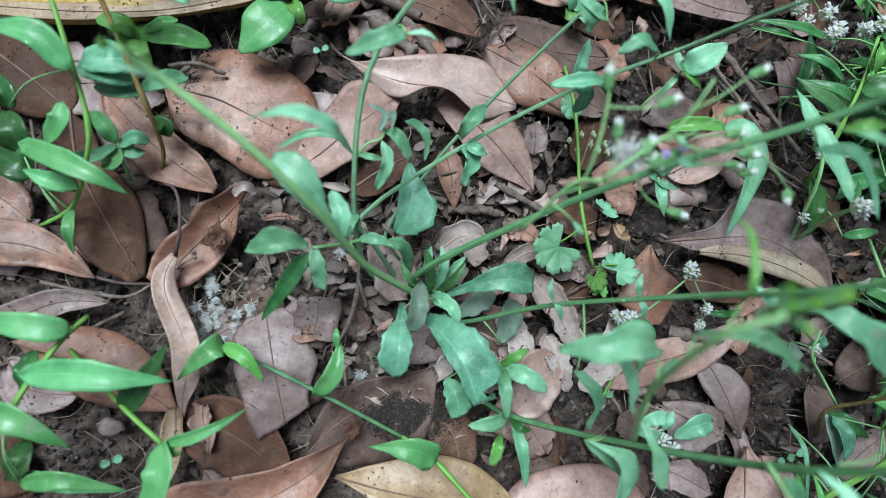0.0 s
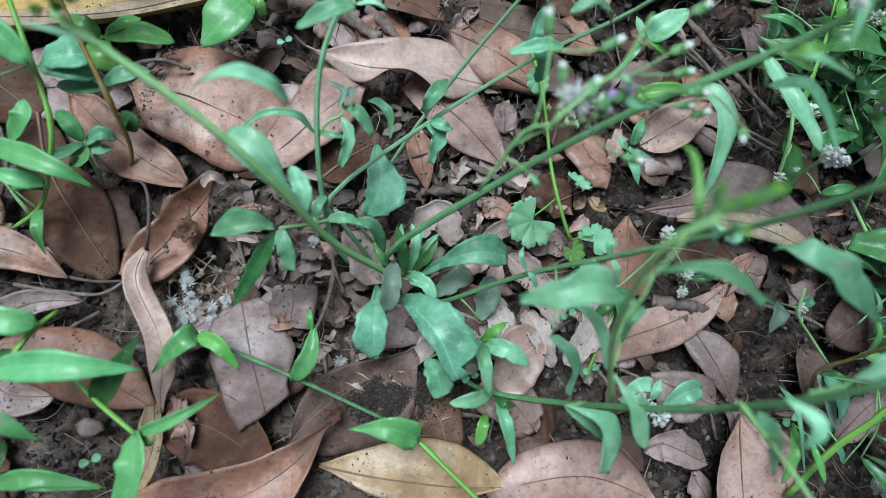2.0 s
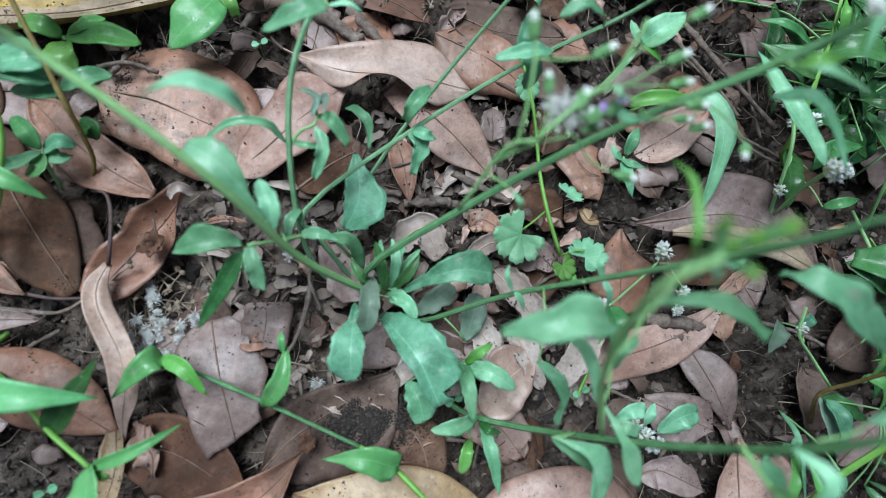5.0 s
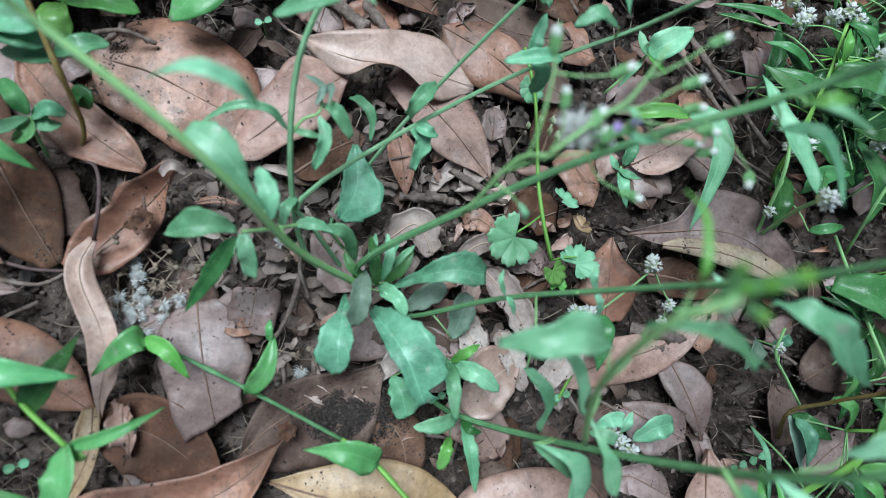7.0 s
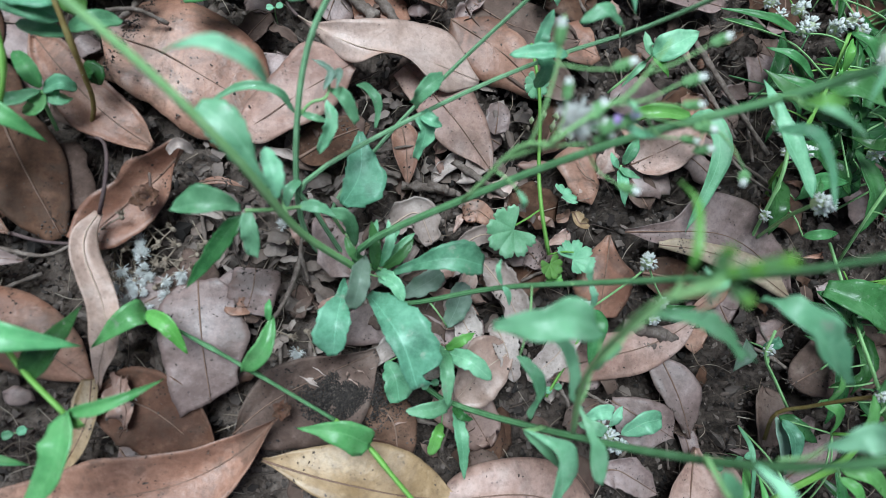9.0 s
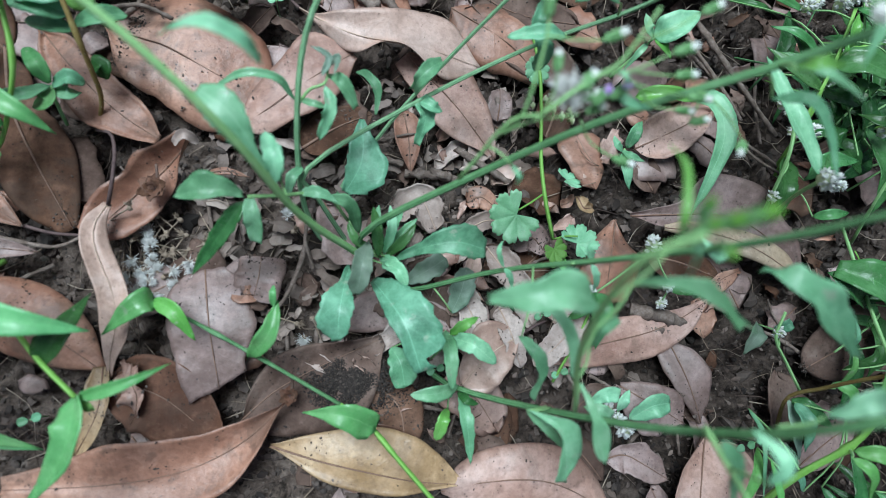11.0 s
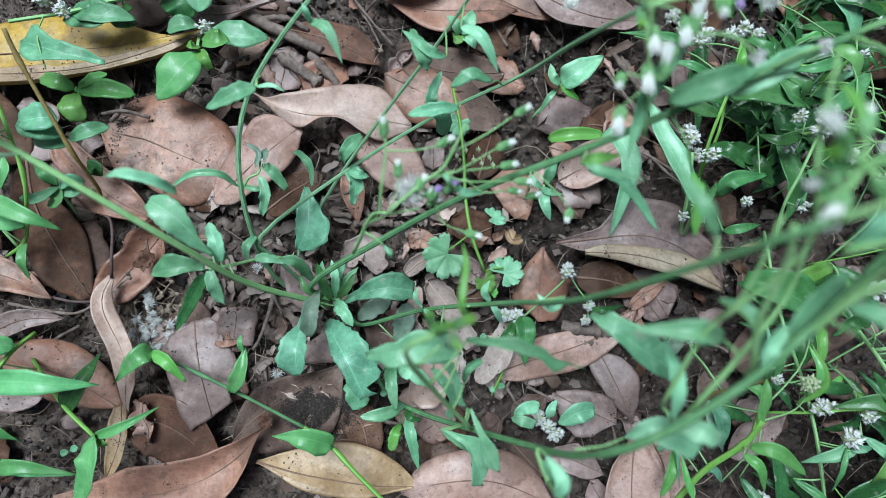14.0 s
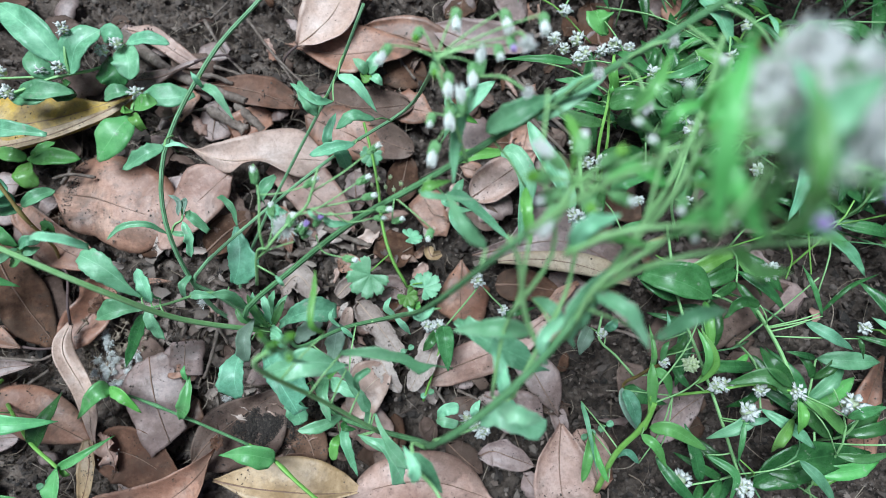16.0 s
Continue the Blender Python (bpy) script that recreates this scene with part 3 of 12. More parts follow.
def bud_head(parent, c, axis, size=0.007, tip="white"):
    """A flower bud: green scaly cup with a white or purple tuft."""
    size *= 0.82
    ax = Vector(axis).normalized()
    q = ax.to_track_quat("Z", "Y").to_matrix()
    c = Vector(c)
    bm = ball(bmesh.new(), c + ax * size * 0.34, size * 0.2, size * 0.42, ax, 8, 6)
    for i in range(18):
        a = 2.39996 * i
        d = Vector((math.cos(a), math.sin(a), 0))
        spike(bm, c + q @ (d * size * 0.17 + Vector((0, 0, size * (0.06 + 0.026 * i)))), q @ (d * 0.16 + Vector((0, 0, 1))), size * 0.34, size * 0.07)
    cup = under(part("flower_bud", bm, BUD, None, "green scaly flower bud"), parent)
    bm = bmesh.new()
    for i in range(16):
        a = 2.39996 * i
        rr = size * 0.11 * math.sqrt((i + 0.5) / 16)
        spike(bm, c + q @ Vector((rr * math.cos(a), rr * math.sin(a), size * 0.62)), q @ Vector((0.35 * math.cos(a) * rr / size * 6, 0.35 * math.sin(a) * rr / size * 6, 1)), size * random.uniform(0.3, 0.46), size * 0.055, 1.0)
    if tip == "open":
        for i in range(22):
            a = 2.39996 * i
            rr = size * 0.12 * math.sqrt((i + 0.5) / 22)
            spike(bm, c + q @ Vector((rr * math.cos(a), rr * math.sin(a), size * 0.45)), q @ Vector((1.2 * math.cos(a) * rr / size, 1.2 * math.sin(a) * rr / size, 1)), size * random.uniform(0.75, 1.1), size * 0.065, 0.9)
    tuft = part("tuft", bm, {"purple": PURPLE, "green": STEM_BRIGHT}.get(tip, WHITE), None, {"purple": "purple florets", "green": "unopened green florets"}.get(tip, "white tuft of florets"))
    tuft.parent = cup
    return cup


def fluff_head(parent, c, r=0.006, n=110, hair=0.0002):
    """A ripe head of fine seed hairs."""
    bm = bmesh.new()
    c = Vector(c)
    core = bm.verts.new(c)
    for d in fib(n, -0.5):
        d = (d + Vector((random.uniform(-1, 1), random.uniform(-1, 1), random.uniform(-1, 1))) * 0.25).normalized()
        x = d.cross(Vector((0.31, 0.77, 0.55))).normalized() * hair
        y = d.cross(x)
        ln = r * random.uniform(0.45, 1.05)
        ring = [bm.verts.new(c + d * ln * 0.55 + w) for w in (x, y - x * 0.5, -y - x * 0.5)]
        tip = bm.verts.new(c + d * ln)
        for k in range(3):
            bm.faces.new((core, ring[(k + 1) % 3], ring[k]))
            bm.faces.new((ring[k], ring[(k + 1) % 3], tip))
    ob = part("seed_head", bm, FLUFF, None, "fluffy white ripe seed head")
    return under(ob, parent) if parent else ob


def tiny_sprout(c, r):
    """Two round seed leaves on a hair-thin stalk."""
    c = Vector(c)
    ob = thing("sprout", (c.x, c.y, 0.0), "tiny sprout with two round green seed leaves", "seedling", "sprouts")
    for a in (0.4, 3.4):
        d = Vector((math.cos(a), math.sin(a), 0.1)) * r
        leaf_on(ob, "blue", [c + d * 0.2, c + d, c + d * 1.9], r * 1.5, a=0.5, b=0.4, n=8, m=4)
    stem_on(ob, [c, c - Vector((0.0005, 0, 0.006)), c - Vector((0, 0.001, 0.014))], 0.0003, 0.0003, STEM_PALE, n=5, sides=5)


def dried_head(c, r, fluffy, lean):
    """A spent flower head fallen on the litter: straw-coloured star, or a tuft of white seed hairs, on a short stalk."""
    c = Vector(c)
    ob = thing("dried_flower_head", (c.x, c.y, 0.0), "dried flower head with white seed fluff" if fluffy else "dried straw-coloured star-shaped flower head", "dried flower", "dried flower heads")
    d = Vector((math.cos(lean), math.sin(lean), 0))
    aim = Vector((math.cos(lean * 3.1), math.sin(lean * 3.1), 0.7)).normalized()
    bm = bmesh.new()
    for k in range(150 if fluffy else 26):
        q = Vector((random.gauss(0, 1), random.gauss(0, 1), random.gauss(0, 1))) * (0.55 if fluffy else 0.34) + aim
        q.normalize()
        if fluffy:
            spike(bm, c + q * r * 0.1, q, r * random.uniform(0.6, 1.15), 0.00014, 0.8)
        else:
            spike(bm, c + q * r * 0.1, q, r * random.uniform(0.6, 1.1), r * 0.06)
    if fluffy:
        under(part("seed_fluff", bm, FLUFF, None, "fine white seed hairs"), ob)
        under(part("husk", ball(bmesh.new(), c - aim * r * 0.1, r * 0.3, r * 0.4, aim, 7, 5, 0.3, r * 500), HUSK), ob)
    else:
        ball(bm, c - aim * r * 0.15, r * 0.32, r * 0.42, aim, 7, 5, 0.3, r * 500)
        under(part("husk", bm, HUSK, None, "straw-coloured bracts"), ob)
    under(part("stalk", tube([c - Vector((0, 0, r * 0.3)), c - d * 0.006 - Vector((0, 0, 0.003)), c - d * 0.014 - Vector((0, 0, 0.008))], 0.0004, 0.0004, 7, 5), HUSK), ob)


def calyx_on(parent, c):
    """A small star-shaped pale green calyx left after flowering."""
    c = Vector(c)
    bm = ball(bmesh.new(), c, 0.0011, 0.0014, (0, 0, 1), 24, 7)
    for v in bm.verts:
        d = v.co - c
        ray = max(0.0, math.cos(6 * math.atan2(d.y, d.x) + 40 * c.x)) ** 3
        d *= 1 + (1.0 + 0.8 * math.sin(70 * (c.x + c.y) + 3 * d.x / 0.001)) * ray
        d.z += 0.5 * d.x * math.sin(900 * c.y) + 0.5 * d.y * math.cos(900 * c.x)
        v.co = c + d
    return under(part("calyx", bm, BUD_PALE, None, "star-shaped pale green calyx"), parent)


def bud_cluster(parent, c):
    """A loose round cluster of tiny yellowish green buds with pale pointed tips."""
    for d in fib(40, -0.6):
        p = Vector(c) + d * random.uniform(0.0020, 0.0038)
        bm = ball(bmesh.new(), p, 0.0009, 0.0011, d, 6, 4)
        spike(bm, p, d + Vector((random.uniform(-1, 1), random.uniform(-1, 1), random.uniform(-1, 1))) * 0.4, 0.0019, 0.0004)
        under(part("bud", bm, BUD_PALE), parent)


def bristles_on(parent, pts, count, length):
    """Short pale hairs standing off a stem."""
    bm = bmesh.new()
    for k in range(count):
        p = along(pts, (k + 0.5) / count)
        a = 2.4 * k
        spike(bm, p, (math.cos(a), math.sin(a), 0.6 * math.sin(1.7 * k)), length * (0.7 + 0.3 * math.sin(5 * k)), 0.00008, 1.0)
    return under(part("bristles", bm, FLUFF, None, "short pale hairs"), parent)


def twig(pts, r, label="short dry brown twig on the soil", name="twig"):
    c = Vector(pts[0])
    ob = thing(name, (c.x, c.y, 0.0), label, "twig", "twigs")
    k = abs(pts[0][0] * 91 + pts[1][1] * 57)
    bm = tube(pts, r, r * 0.8, 20, 9, None, [(k * q) % 1.0 for q in (0.37, 1.13, 1.91, 2.77)], 1.3)
    for v in bm.verts:
        v.co += noise.noise_vector(v.co * 420) * r * 0.35
    under(part("wood", bm, TWIG), ob)
    return ob


# ---- ground ----
def ground_height(x, y):
    if abs(x) > 0.6 or abs(y) > 0.5:
        return -0.014
    v = Vector((x, y, 0.0))
    lump = abs(noise.noise(v * 95 + Vector((3, 1, 0)))) + 0.5 * abs(noise.noise(v * 230)) + 0.3 * abs(noise.noise(v * 480))
    return -0.0225 + 0.0135 * lump + 0.011 * noise.noise(v * 18) + 0.003 * noise.noise(v * 55) + 0.0016 * noise.noise(v * 330) + 0.0012 * abs(noise.noise(v * 610))


def build_ground():
    inner = [-0.27 + 0.0017 * i for i in range(420)]
    xs = [-40, -12, -4, -1.6, -0.8, -0.5, -0.36, -0.3] + inner + [0.47, 0.52, 0.6, 1.0, 2.0, 5.0, 14, 40]
    ys = [-40, -12, -4, -1.6, -0.8, -0.5, -0.32, -0.26] + [-0.22 + 0.0017 * i for i in range(288)] + [0.3, 0.36, 0.6, 0.9, 2.0, 5.0, 14, 40]
    w = len(xs)
    me = bpy.data.meshes.new("ground")
    me.from_pydata([(x, y, ground_height(x, y)) for y in ys for x in xs], [], [(j * w + i, j * w + i + 1, (j + 1) * w + i + 1, (j + 1) * w + i) for j in range(len(ys) - 1) for i in range(w - 1)])
    me.polygons.foreach_set("use_smooth", [True] * len(me.polygons))
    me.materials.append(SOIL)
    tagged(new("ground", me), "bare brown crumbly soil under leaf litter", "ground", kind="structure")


build_ground()

# ---- fallen leaves ----
dead_leaf("orange", "large orange-brown dead leaf, speckled, notched at the base", [(-0.1424, 0.0762, -0.0010), (-0.1275, 0.0721, 0.0020), (-0.1143, 0.0680, 0.0040), (-0.1000, 0.0605, 0.0040), (-0.0861, 0.0539, 0.0020), (-0.0667, 0.0450, -0.0030)], 0.0558, left=(0.0000, 0.0215, 0.0268, 0.0297, 0.0318, 0.0311, 0.0292, 0.0247, 0.0077), right=(0.0000, 0.0156, 0.0222, 0.0239, 0.0236, 0.0247, 0.0258, 0.0225, 0.0048), edge=0.03, cup=0.0, rim=-0.03, lift_left=(0.0, -0.002, -0.003, -0.004, -0.004, -0.003, -0.002, -0.001, 0.0), lift_right=(0.003, 0.004, 0.003, 0.0, -0.002, -0.003, -0.003, -0.002, 0.0))
dead_leaf("pink", "pinkish brown dead leaf lying half under another", [(-0.0283, 0.0717, 0.0050), (-0.0418, 0.0613, 0.0060), (-0.0544, 0.0515, 0.0060), (-0.0670, 0.0412, 0.0040), (-0.0800, 0.0328, -0.0010)], 0.0304, left=(0.0034, 0.0087, 0.0120, 0.0137, 0.0140, 0.0125, 0.0109, 0.0092, 0.0037), right=(0.0051, 0.0160, 0.0183, 0.0167, 0.0152, 0.0141, 0.0131, 0.0091, 0.0000), edge=0.03, cup=0.0, rim=0.0, lift_left=(0.0, -0.002, -0.003, -0.002, 0.001, 0.002, 0.001, 0.0, 0.0), lift_right=(0.0, 0.003, 0.004, 0.003, 0.0, -0.002, -0.003, -0.002, 0.0), rib=False)
dead_leaf("pink", "pale pinkish dead leaf with a pointed tip", [(-0.0020, 0.0764, -0.0010), (0.0113, 0.0625, 0.0020), (0.0231, 0.0499, 0.0030), (0.0342, 0.0374, 0.0010), (0.0450, 0.0253, -0.0030)], 0.0319, left=(0.0015, 0.0131, 0.0184, 0.0187, 0.0168, 0.0143, 0.0115, 0.0071, 0.0002), right=(0.0078, 0.0101, 0.0118, 0.0132, 0.0145, 0.0128, 0.0091, 0.0045, 0.0020), edge=0.03, cup=-0.25)
dead_leaf("orange", "brown dead leaf under a paler one", [(0.0213, 0.1057, -0.0040), (0.0398, 0.0934, 0.0000), (0.0557, 0.0831, 0.0000), (0.0708, 0.0671, -0.0030)], 0.0366, a=0.5, b=0.6, cup=-0.2)
dead_leaf("pale", "pale beige dead leaf with curled wavy edges", [(-0.0553, 0.0947, 0.0010), (-0.0417, 0.0847, 0.0080), (-0.0279, 0.0778, 0.0120), (-0.0131, 0.0752, 0.0140), (0.0008, 0.0744, 0.0130), (0.0154, 0.0734, 0.0090), (0.0360, 0.0711, 0.0020)], 0.0305, stalk=[(-0.0553, 0.0947, 0.0010), (-0.0590, 0.0989, -0.0010), (-0.0618, 0.1038, -0.0040)], left=(0.0000, 0.0019, 0.0082, 0.0123, 0.0155, 0.0188, 0.0212, 0.0192, 0.0021), right=(0.0000, 0.0024, 0.0057, 0.0071, 0.0028, 0.0030, 0.0089, 0.0113, 0.0024), edge=0.03, cup=0.0, rim=0.0, lift_left=(0.0, 0.002, 0.004, 0.005, 0.002, -0.002, -0.004, -0.004, -0.001), lift_right=(0.0, -0.003, -0.005, -0.002, 0.004, 0.005, 0.002, -0.002, 0.0))
dead_leaf("dark", "dark brown dead leaf with a straight midrib", [(-0.1869, 0.0644, -0.0040), (-0.1801, 0.0363, -0.0010), (-0.1659, 0.0088, 0.0000), (-0.1506, -0.0189, -0.0040)], 0.0335, left=(0.0000, 0.0081, 0.0104, 0.0111, 0.0152, 0.0164, 0.0143, 0.0095, 0.0025), right=(0.0000, 0.0098, 0.0132, 0.0155, 0.0174, 0.0171, 0.0161, 0.0135, 0.0064), edge=0.03, cup=0.15)
dead_leaf("orange", "brown dead leaf with a pointed tip, partly covered", [(-0.1720, 0.0738, -0.0040), (-0.1575, 0.0576, 0.0010), (-0.1414, 0.0415, 0.0020), (-0.1289, 0.0319, 0.0010), (-0.1171, 0.0253, -0.0040)], 0.0250, left=(0.0000, 0.0082, 0.0099, 0.0105, 0.0112, 0.0108, 0.0104, 0.0072, 0.0018), right=(0.0000, 0.0074, 0.0086, 0.0115, 0.0138, 0.0118, 0.0089, 0.0060, 0.0031), edge=0.03, cup=-0.3)
dead_leaf("orange", "curled orange-brown dead leaf with a torn grey tip", [(-0.0981, 0.0229, 0.0110), (-0.1103, 0.0113, 0.0010), (-0.1211, 0.0011, -0.0020), (-0.1306, -0.0093, -0.0010), (-0.1403, -0.0231, 0.0030)], 0.0242, left=(0.0000, 0.0048, 0.0082, 0.0114, 0.0136, 0.0145, 0.0140, 0.0116, 0.0052), right=(0.0044, 0.0063, 0.0096, 0.0096, 0.0084, 0.0091, 0.0102, 0.0101, 0.0067), edge=0.03, cup=0.0, rim=0.0, lift_left=(0.004, 0.005, 0.003, 0.002, 0.003, 0.003, 0.002, 0.001, 0.0), lift_right=(0.006, 0.010, 0.012, 0.011, 0.009, 0.008, 0.007, 0.004, 0.0))
dead_leaf("grey", "torn grey curl at the tip of a dead leaf", [(-0.1050, 0.0183, 0.0130), (-0.0993, 0.0213, 0.0190), (-0.0948, 0.0198, 0.0130)], 0.0060, a=0.3, b=0.3, cup=1.3, edge=0.12, torn=0.1, n=20, name='leaf_scrap', rib=False)
dead_leaf("pale", "narrow twisted pinkish dead leaf with a dark curved stalk", [(-0.1310, -0.0090, 0.0100), (-0.1342, -0.0182, 0.0130), (-0.1331, -0.0274, 0.0150), (-0.1293, -0.0372, 0.0140), (-0.1257, -0.0465, 0.0120), (-0.1243, -0.0555, 0.0100), (-0.1255, -0.0653, 0.0060), (-0.1281, -0.0753, 0.0020), (-0.1287, -0.0845, -0.0020)], 0.0138, stalk=[(-0.1306, -0.0096, 0.0110), (-0.1269, 0.0014, 0.0180), (-0.1292, 0.0147, 0.0130), (-0.1346, 0.0238, 0.0060), (-0.1443, 0.0275, -0.0030)], left=(0.0015, 0.0037, 0.0046, 0.0055, 0.0063, 0.0070, 0.0063, 0.0033, 0.0007), right=(0.0022, 0.0044, 0.0044, 0.0048, 0.0057, 0.0068, 0.0068, 0.0033, 0.0007), edge=0.02, cup=0.0, rim=0.0, wave=0.0, lift_left=(0.0, -0.003, -0.004, -0.002, 0.001, 0.003, 0.003, 0.001, 0.0), lift_right=(0.0, 0.002, 0.003, 0.003, 0.002, 0.0, -0.001, -0.001, 0.0), rib=False)
dead_leaf("orange", "tan orange dead leaf under grass blades", [(-0.2037, -0.0477, -0.0020), (-0.1828, -0.0544, 0.0010), (-0.1592, -0.0625, 0.0020), (-0.1326, -0.0821, -0.0030)], 0.0338, left=(0.0006, 0.0093, 0.0128, 0.0151, 0.0167, 0.0165, 0.0145, 0.0098, 0.0025), right=(0.0001, 0.0065, 0.0114, 0.0142, 0.0166, 0.0173, 0.0162, 0.0100, 0.0010), edge=0.03, cup=-0.45)
dead_leaf("tan", "strip of yellowish tan dead leaf", [(-0.1321, -0.0801, -0.0020), (-0.1309, -0.0922, 0.0010), (-0.1331, -0.1039, 0.0010), (-0.1417, -0.1195, -0.0040)], 0.0110, left=(0.0029, 0.0034, 0.0036, 0.0044, 0.0041, 0.0044, 0.0045, 0.0037, 0.0006), right=(0.0038, 0.0051, 0.0063, 0.0066, 0.0065, 0.0060, 0.0049, 0.0027, 0.0000), edge=0.03, cup=0.3, rib=False)
dead_leaf("mauve", "greyish mauve dead leaf with a torn end", [(-0.0922, -0.0358, -0.0030), (-0.0888, -0.0523, 0.0030), (-0.0855, -0.0696, 0.0040), (-0.0818, -0.0889, 0.0010)], 0.0378, left=(0.0084, 0.0148, 0.0158, 0.0172, 0.0196, 0.0201, 0.0167, 0.0134, 0.0129), right=(0.0084, 0.0153, 0.0175, 0.0182, 0.0182, 0.0172, 0.0167, 0.0158, 0.0143), edge=0.04, torn=0.02, cup=-0.2, skew=(0.0, 0.14))
dead_leaf("mauve", "square scrap of weathered brown leaf", [(-0.0666, -0.0294, 0.0020), (-0.0671, -0.0394, 0.0040), (-0.0696, -0.0495, 0.0010)], 0.0218, left=(0.0106, 0.0114, 0.0104, 0.0106, 0.0104), right=(0.0099, 0.0104, 0.0114, 0.0106, 0.0104), edge=0.03, torn=0.02, cup=-0.12, name="leaf_scrap", rib=False)
dead_leaf("russet", "reddish brown dead leaf in shade below others", [(-0.1296, -0.0870, -0.0050), (-0.1065, -0.0937, -0.0030), (-0.0811, -0.1145, -0.0050)], 0.0346, a=0.4, b=0.4)
# umber in place of mauve, with the shadow of its curl in the tone
dead_leaf("umber", "brown dead leaf with a rolled edge holding soil", [(-0.0723, -0.1040, -0.0030), (-0.0586, -0.0913, -0.0020), (-0.0417, -0.0813, -0.0030), (-0.0264, -0.0739, -0.0020), (-0.0097, -0.0661, 0.0000)], 0.0432, left=(0.0000, 0.0053, 0.0103, 0.0135, 0.0126, 0.0101, 0.0069, 0.0042, 0.0020), right=(0.0072, 0.0196, 0.0243, 0.0277, 0.0306, 0.0310, 0.0272, 0.0175, 0.0035), edge=0.03, cup=0.0, rim=0.0, lift_left=(0.001, 0.003, 0.004, 0.005, 0.006, 0.006, 0.005, 0.004, 0.002), lift_right=(0.0, 0.0, -0.001, -0.001, 0.0, 0.0, 0.0, 0.001, 0.0), rib=False)
dead_leaf("orange", "long orange-brown dead leaf with a folded edge", [(-0.0519, -0.0944, 0.0060), (-0.0685, -0.1113, -0.0010), (-0.0919, -0.1244, -0.0030), (-0.1241, -0.1303, -0.0020), (-0.1684, -0.1317, -0.0030)], 0.0329, left=(0.0001, 0.0036, 0.0081, 0.0133, 0.0153, 0.0155, 0.0127, 0.0099, 0.0040), right=(0.0001, 0.0056, 0.0099, 0.0128, 0.0157, 0.0174, 0.0181, 0.0114, 0.0057), edge=0.03, cup=0.0, rim=0.0, lift_left=(0.002, 0.006, 0.007, 0.006, 0.005, 0.004, 0.003, 0.002, 0.0), lift_right=(0.002, 0.005, 0.006, 0.008, 0.009, 0.008, 0.006, 0.003, 0.0), rib=False)
dead_leaf("tan", "yellowish tan dead leaf with a smooth face and clear midrib", [(-0.0585, -0.1149, -0.0010), (-0.0355, -0.1210, 0.0040), (-0.0111, -0.1264, 0.0060), (0.0082, -0.1307, 0.0040), (0.0304, -0.1341, -0.0020)], 0.0299, stalk=[(0.0297, -0.1335, -0.0010), (0.0391, -0.1319, 0.0010), (0.0484, -0.1276, 0.0010)], left=(0.0012, 0.0080, 0.0138, 0.0186, 0.0206, 0.0200, 0.0178, 0.0115, 0.0019), right=(0.0000, 0.0036, 0.0072, 0.0092, 0.0093, 0.0081, 0.0059, 0.0026, 0.0000), edge=0.015, cup=-0.35)
dead_leaf("pink", "pale pinkish dead leaf with fine dark dots", [(0.0202, -0.1374, -0.0030), (0.0451, -0.1316, 0.0030), (0.0741, -0.1336, 0.0030), (0.1079, -0.1514, -0.0040)], 0.0392, left=(0.0019, 0.0087, 0.0128, 0.0150, 0.0157, 0.0168, 0.0160, 0.0107, 0.0000), right=(0.0016, 0.0141, 0.0182, 0.0206, 0.0227, 0.0224, 0.0195, 0.0124, 0.0004), edge=0.015, cup=-0.35)
dead_leaf("mauve", "broad greyish mauve dead leaf with a bite out of its edge", [(0.1164, -0.0021, 0.0010), (0.1419, -0.0008, 0.0050), (0.1680, -0.0009, 0.0060), (0.1909, -0.0108, 0.0050), (0.2141, -0.0305, 0.0000)], 0.0378, left=(0.0015, 0.0036, 0.0070, 0.0200, 0.0212, 0.0207, 0.0135, 0.0106, 0.0000), right=(0.0004, 0.0060, 0.0089, 0.0135, 0.0166, 0.0170, 0.0157, 0.0119, 0.0042), edge=0.02, cup=0.15, wave=0.0)
dead_leaf("straw", "pale yellowish folded rim of a dry leaf", [(0.1308, -0.0088, 0.0090), (0.1551, -0.0112, 0.0115), (0.1805, -0.0189, 0.0115), (0.2101, -0.0337, 0.0060)], 0.0137, left=(0.0018, 0.0048, 0.0051, 0.0056, 0.0067, 0.0079, 0.0089, 0.0082, 0.0000), right=(0.0013, 0.0027, 0.0041, 0.0055, 0.0061, 0.0058, 0.0047, 0.0037, 0.0022), edge=0.03, cup=-0.3, wave=0.0, rib=False)
dead_leaf("pink", "pinkish dead leaf half buried in shade", [(0.1213, 0.0352, -0.0030), (0.1409, 0.0447, -0.0010), (0.1675, 0.0594, -0.0040)], 0.0250, a=0.45, b=0.5)
dead_leaf("pink", "broad pinkish brown dead leaf with a pointed tip", [(0.0743, -0.0758, -0.0040), (0.0995, -0.0680, -0.0010), (0.1231, -0.0623, 0.0000), (0.1441, -0.0542, -0.0010), (0.1623, -0.0437, -0.0040)], 0.0236, left=(0.0013, 0.0095, 0.0111, 0.0113, 0.0099, 0.0077, 0.0054, 0.0032, 0.0012), right=(0.0026, 0.0088, 0.0113, 0.0123, 0.0130, 0.0117, 0.0088, 0.0050, 0.0000), edge=0.03, cup=-0.25)
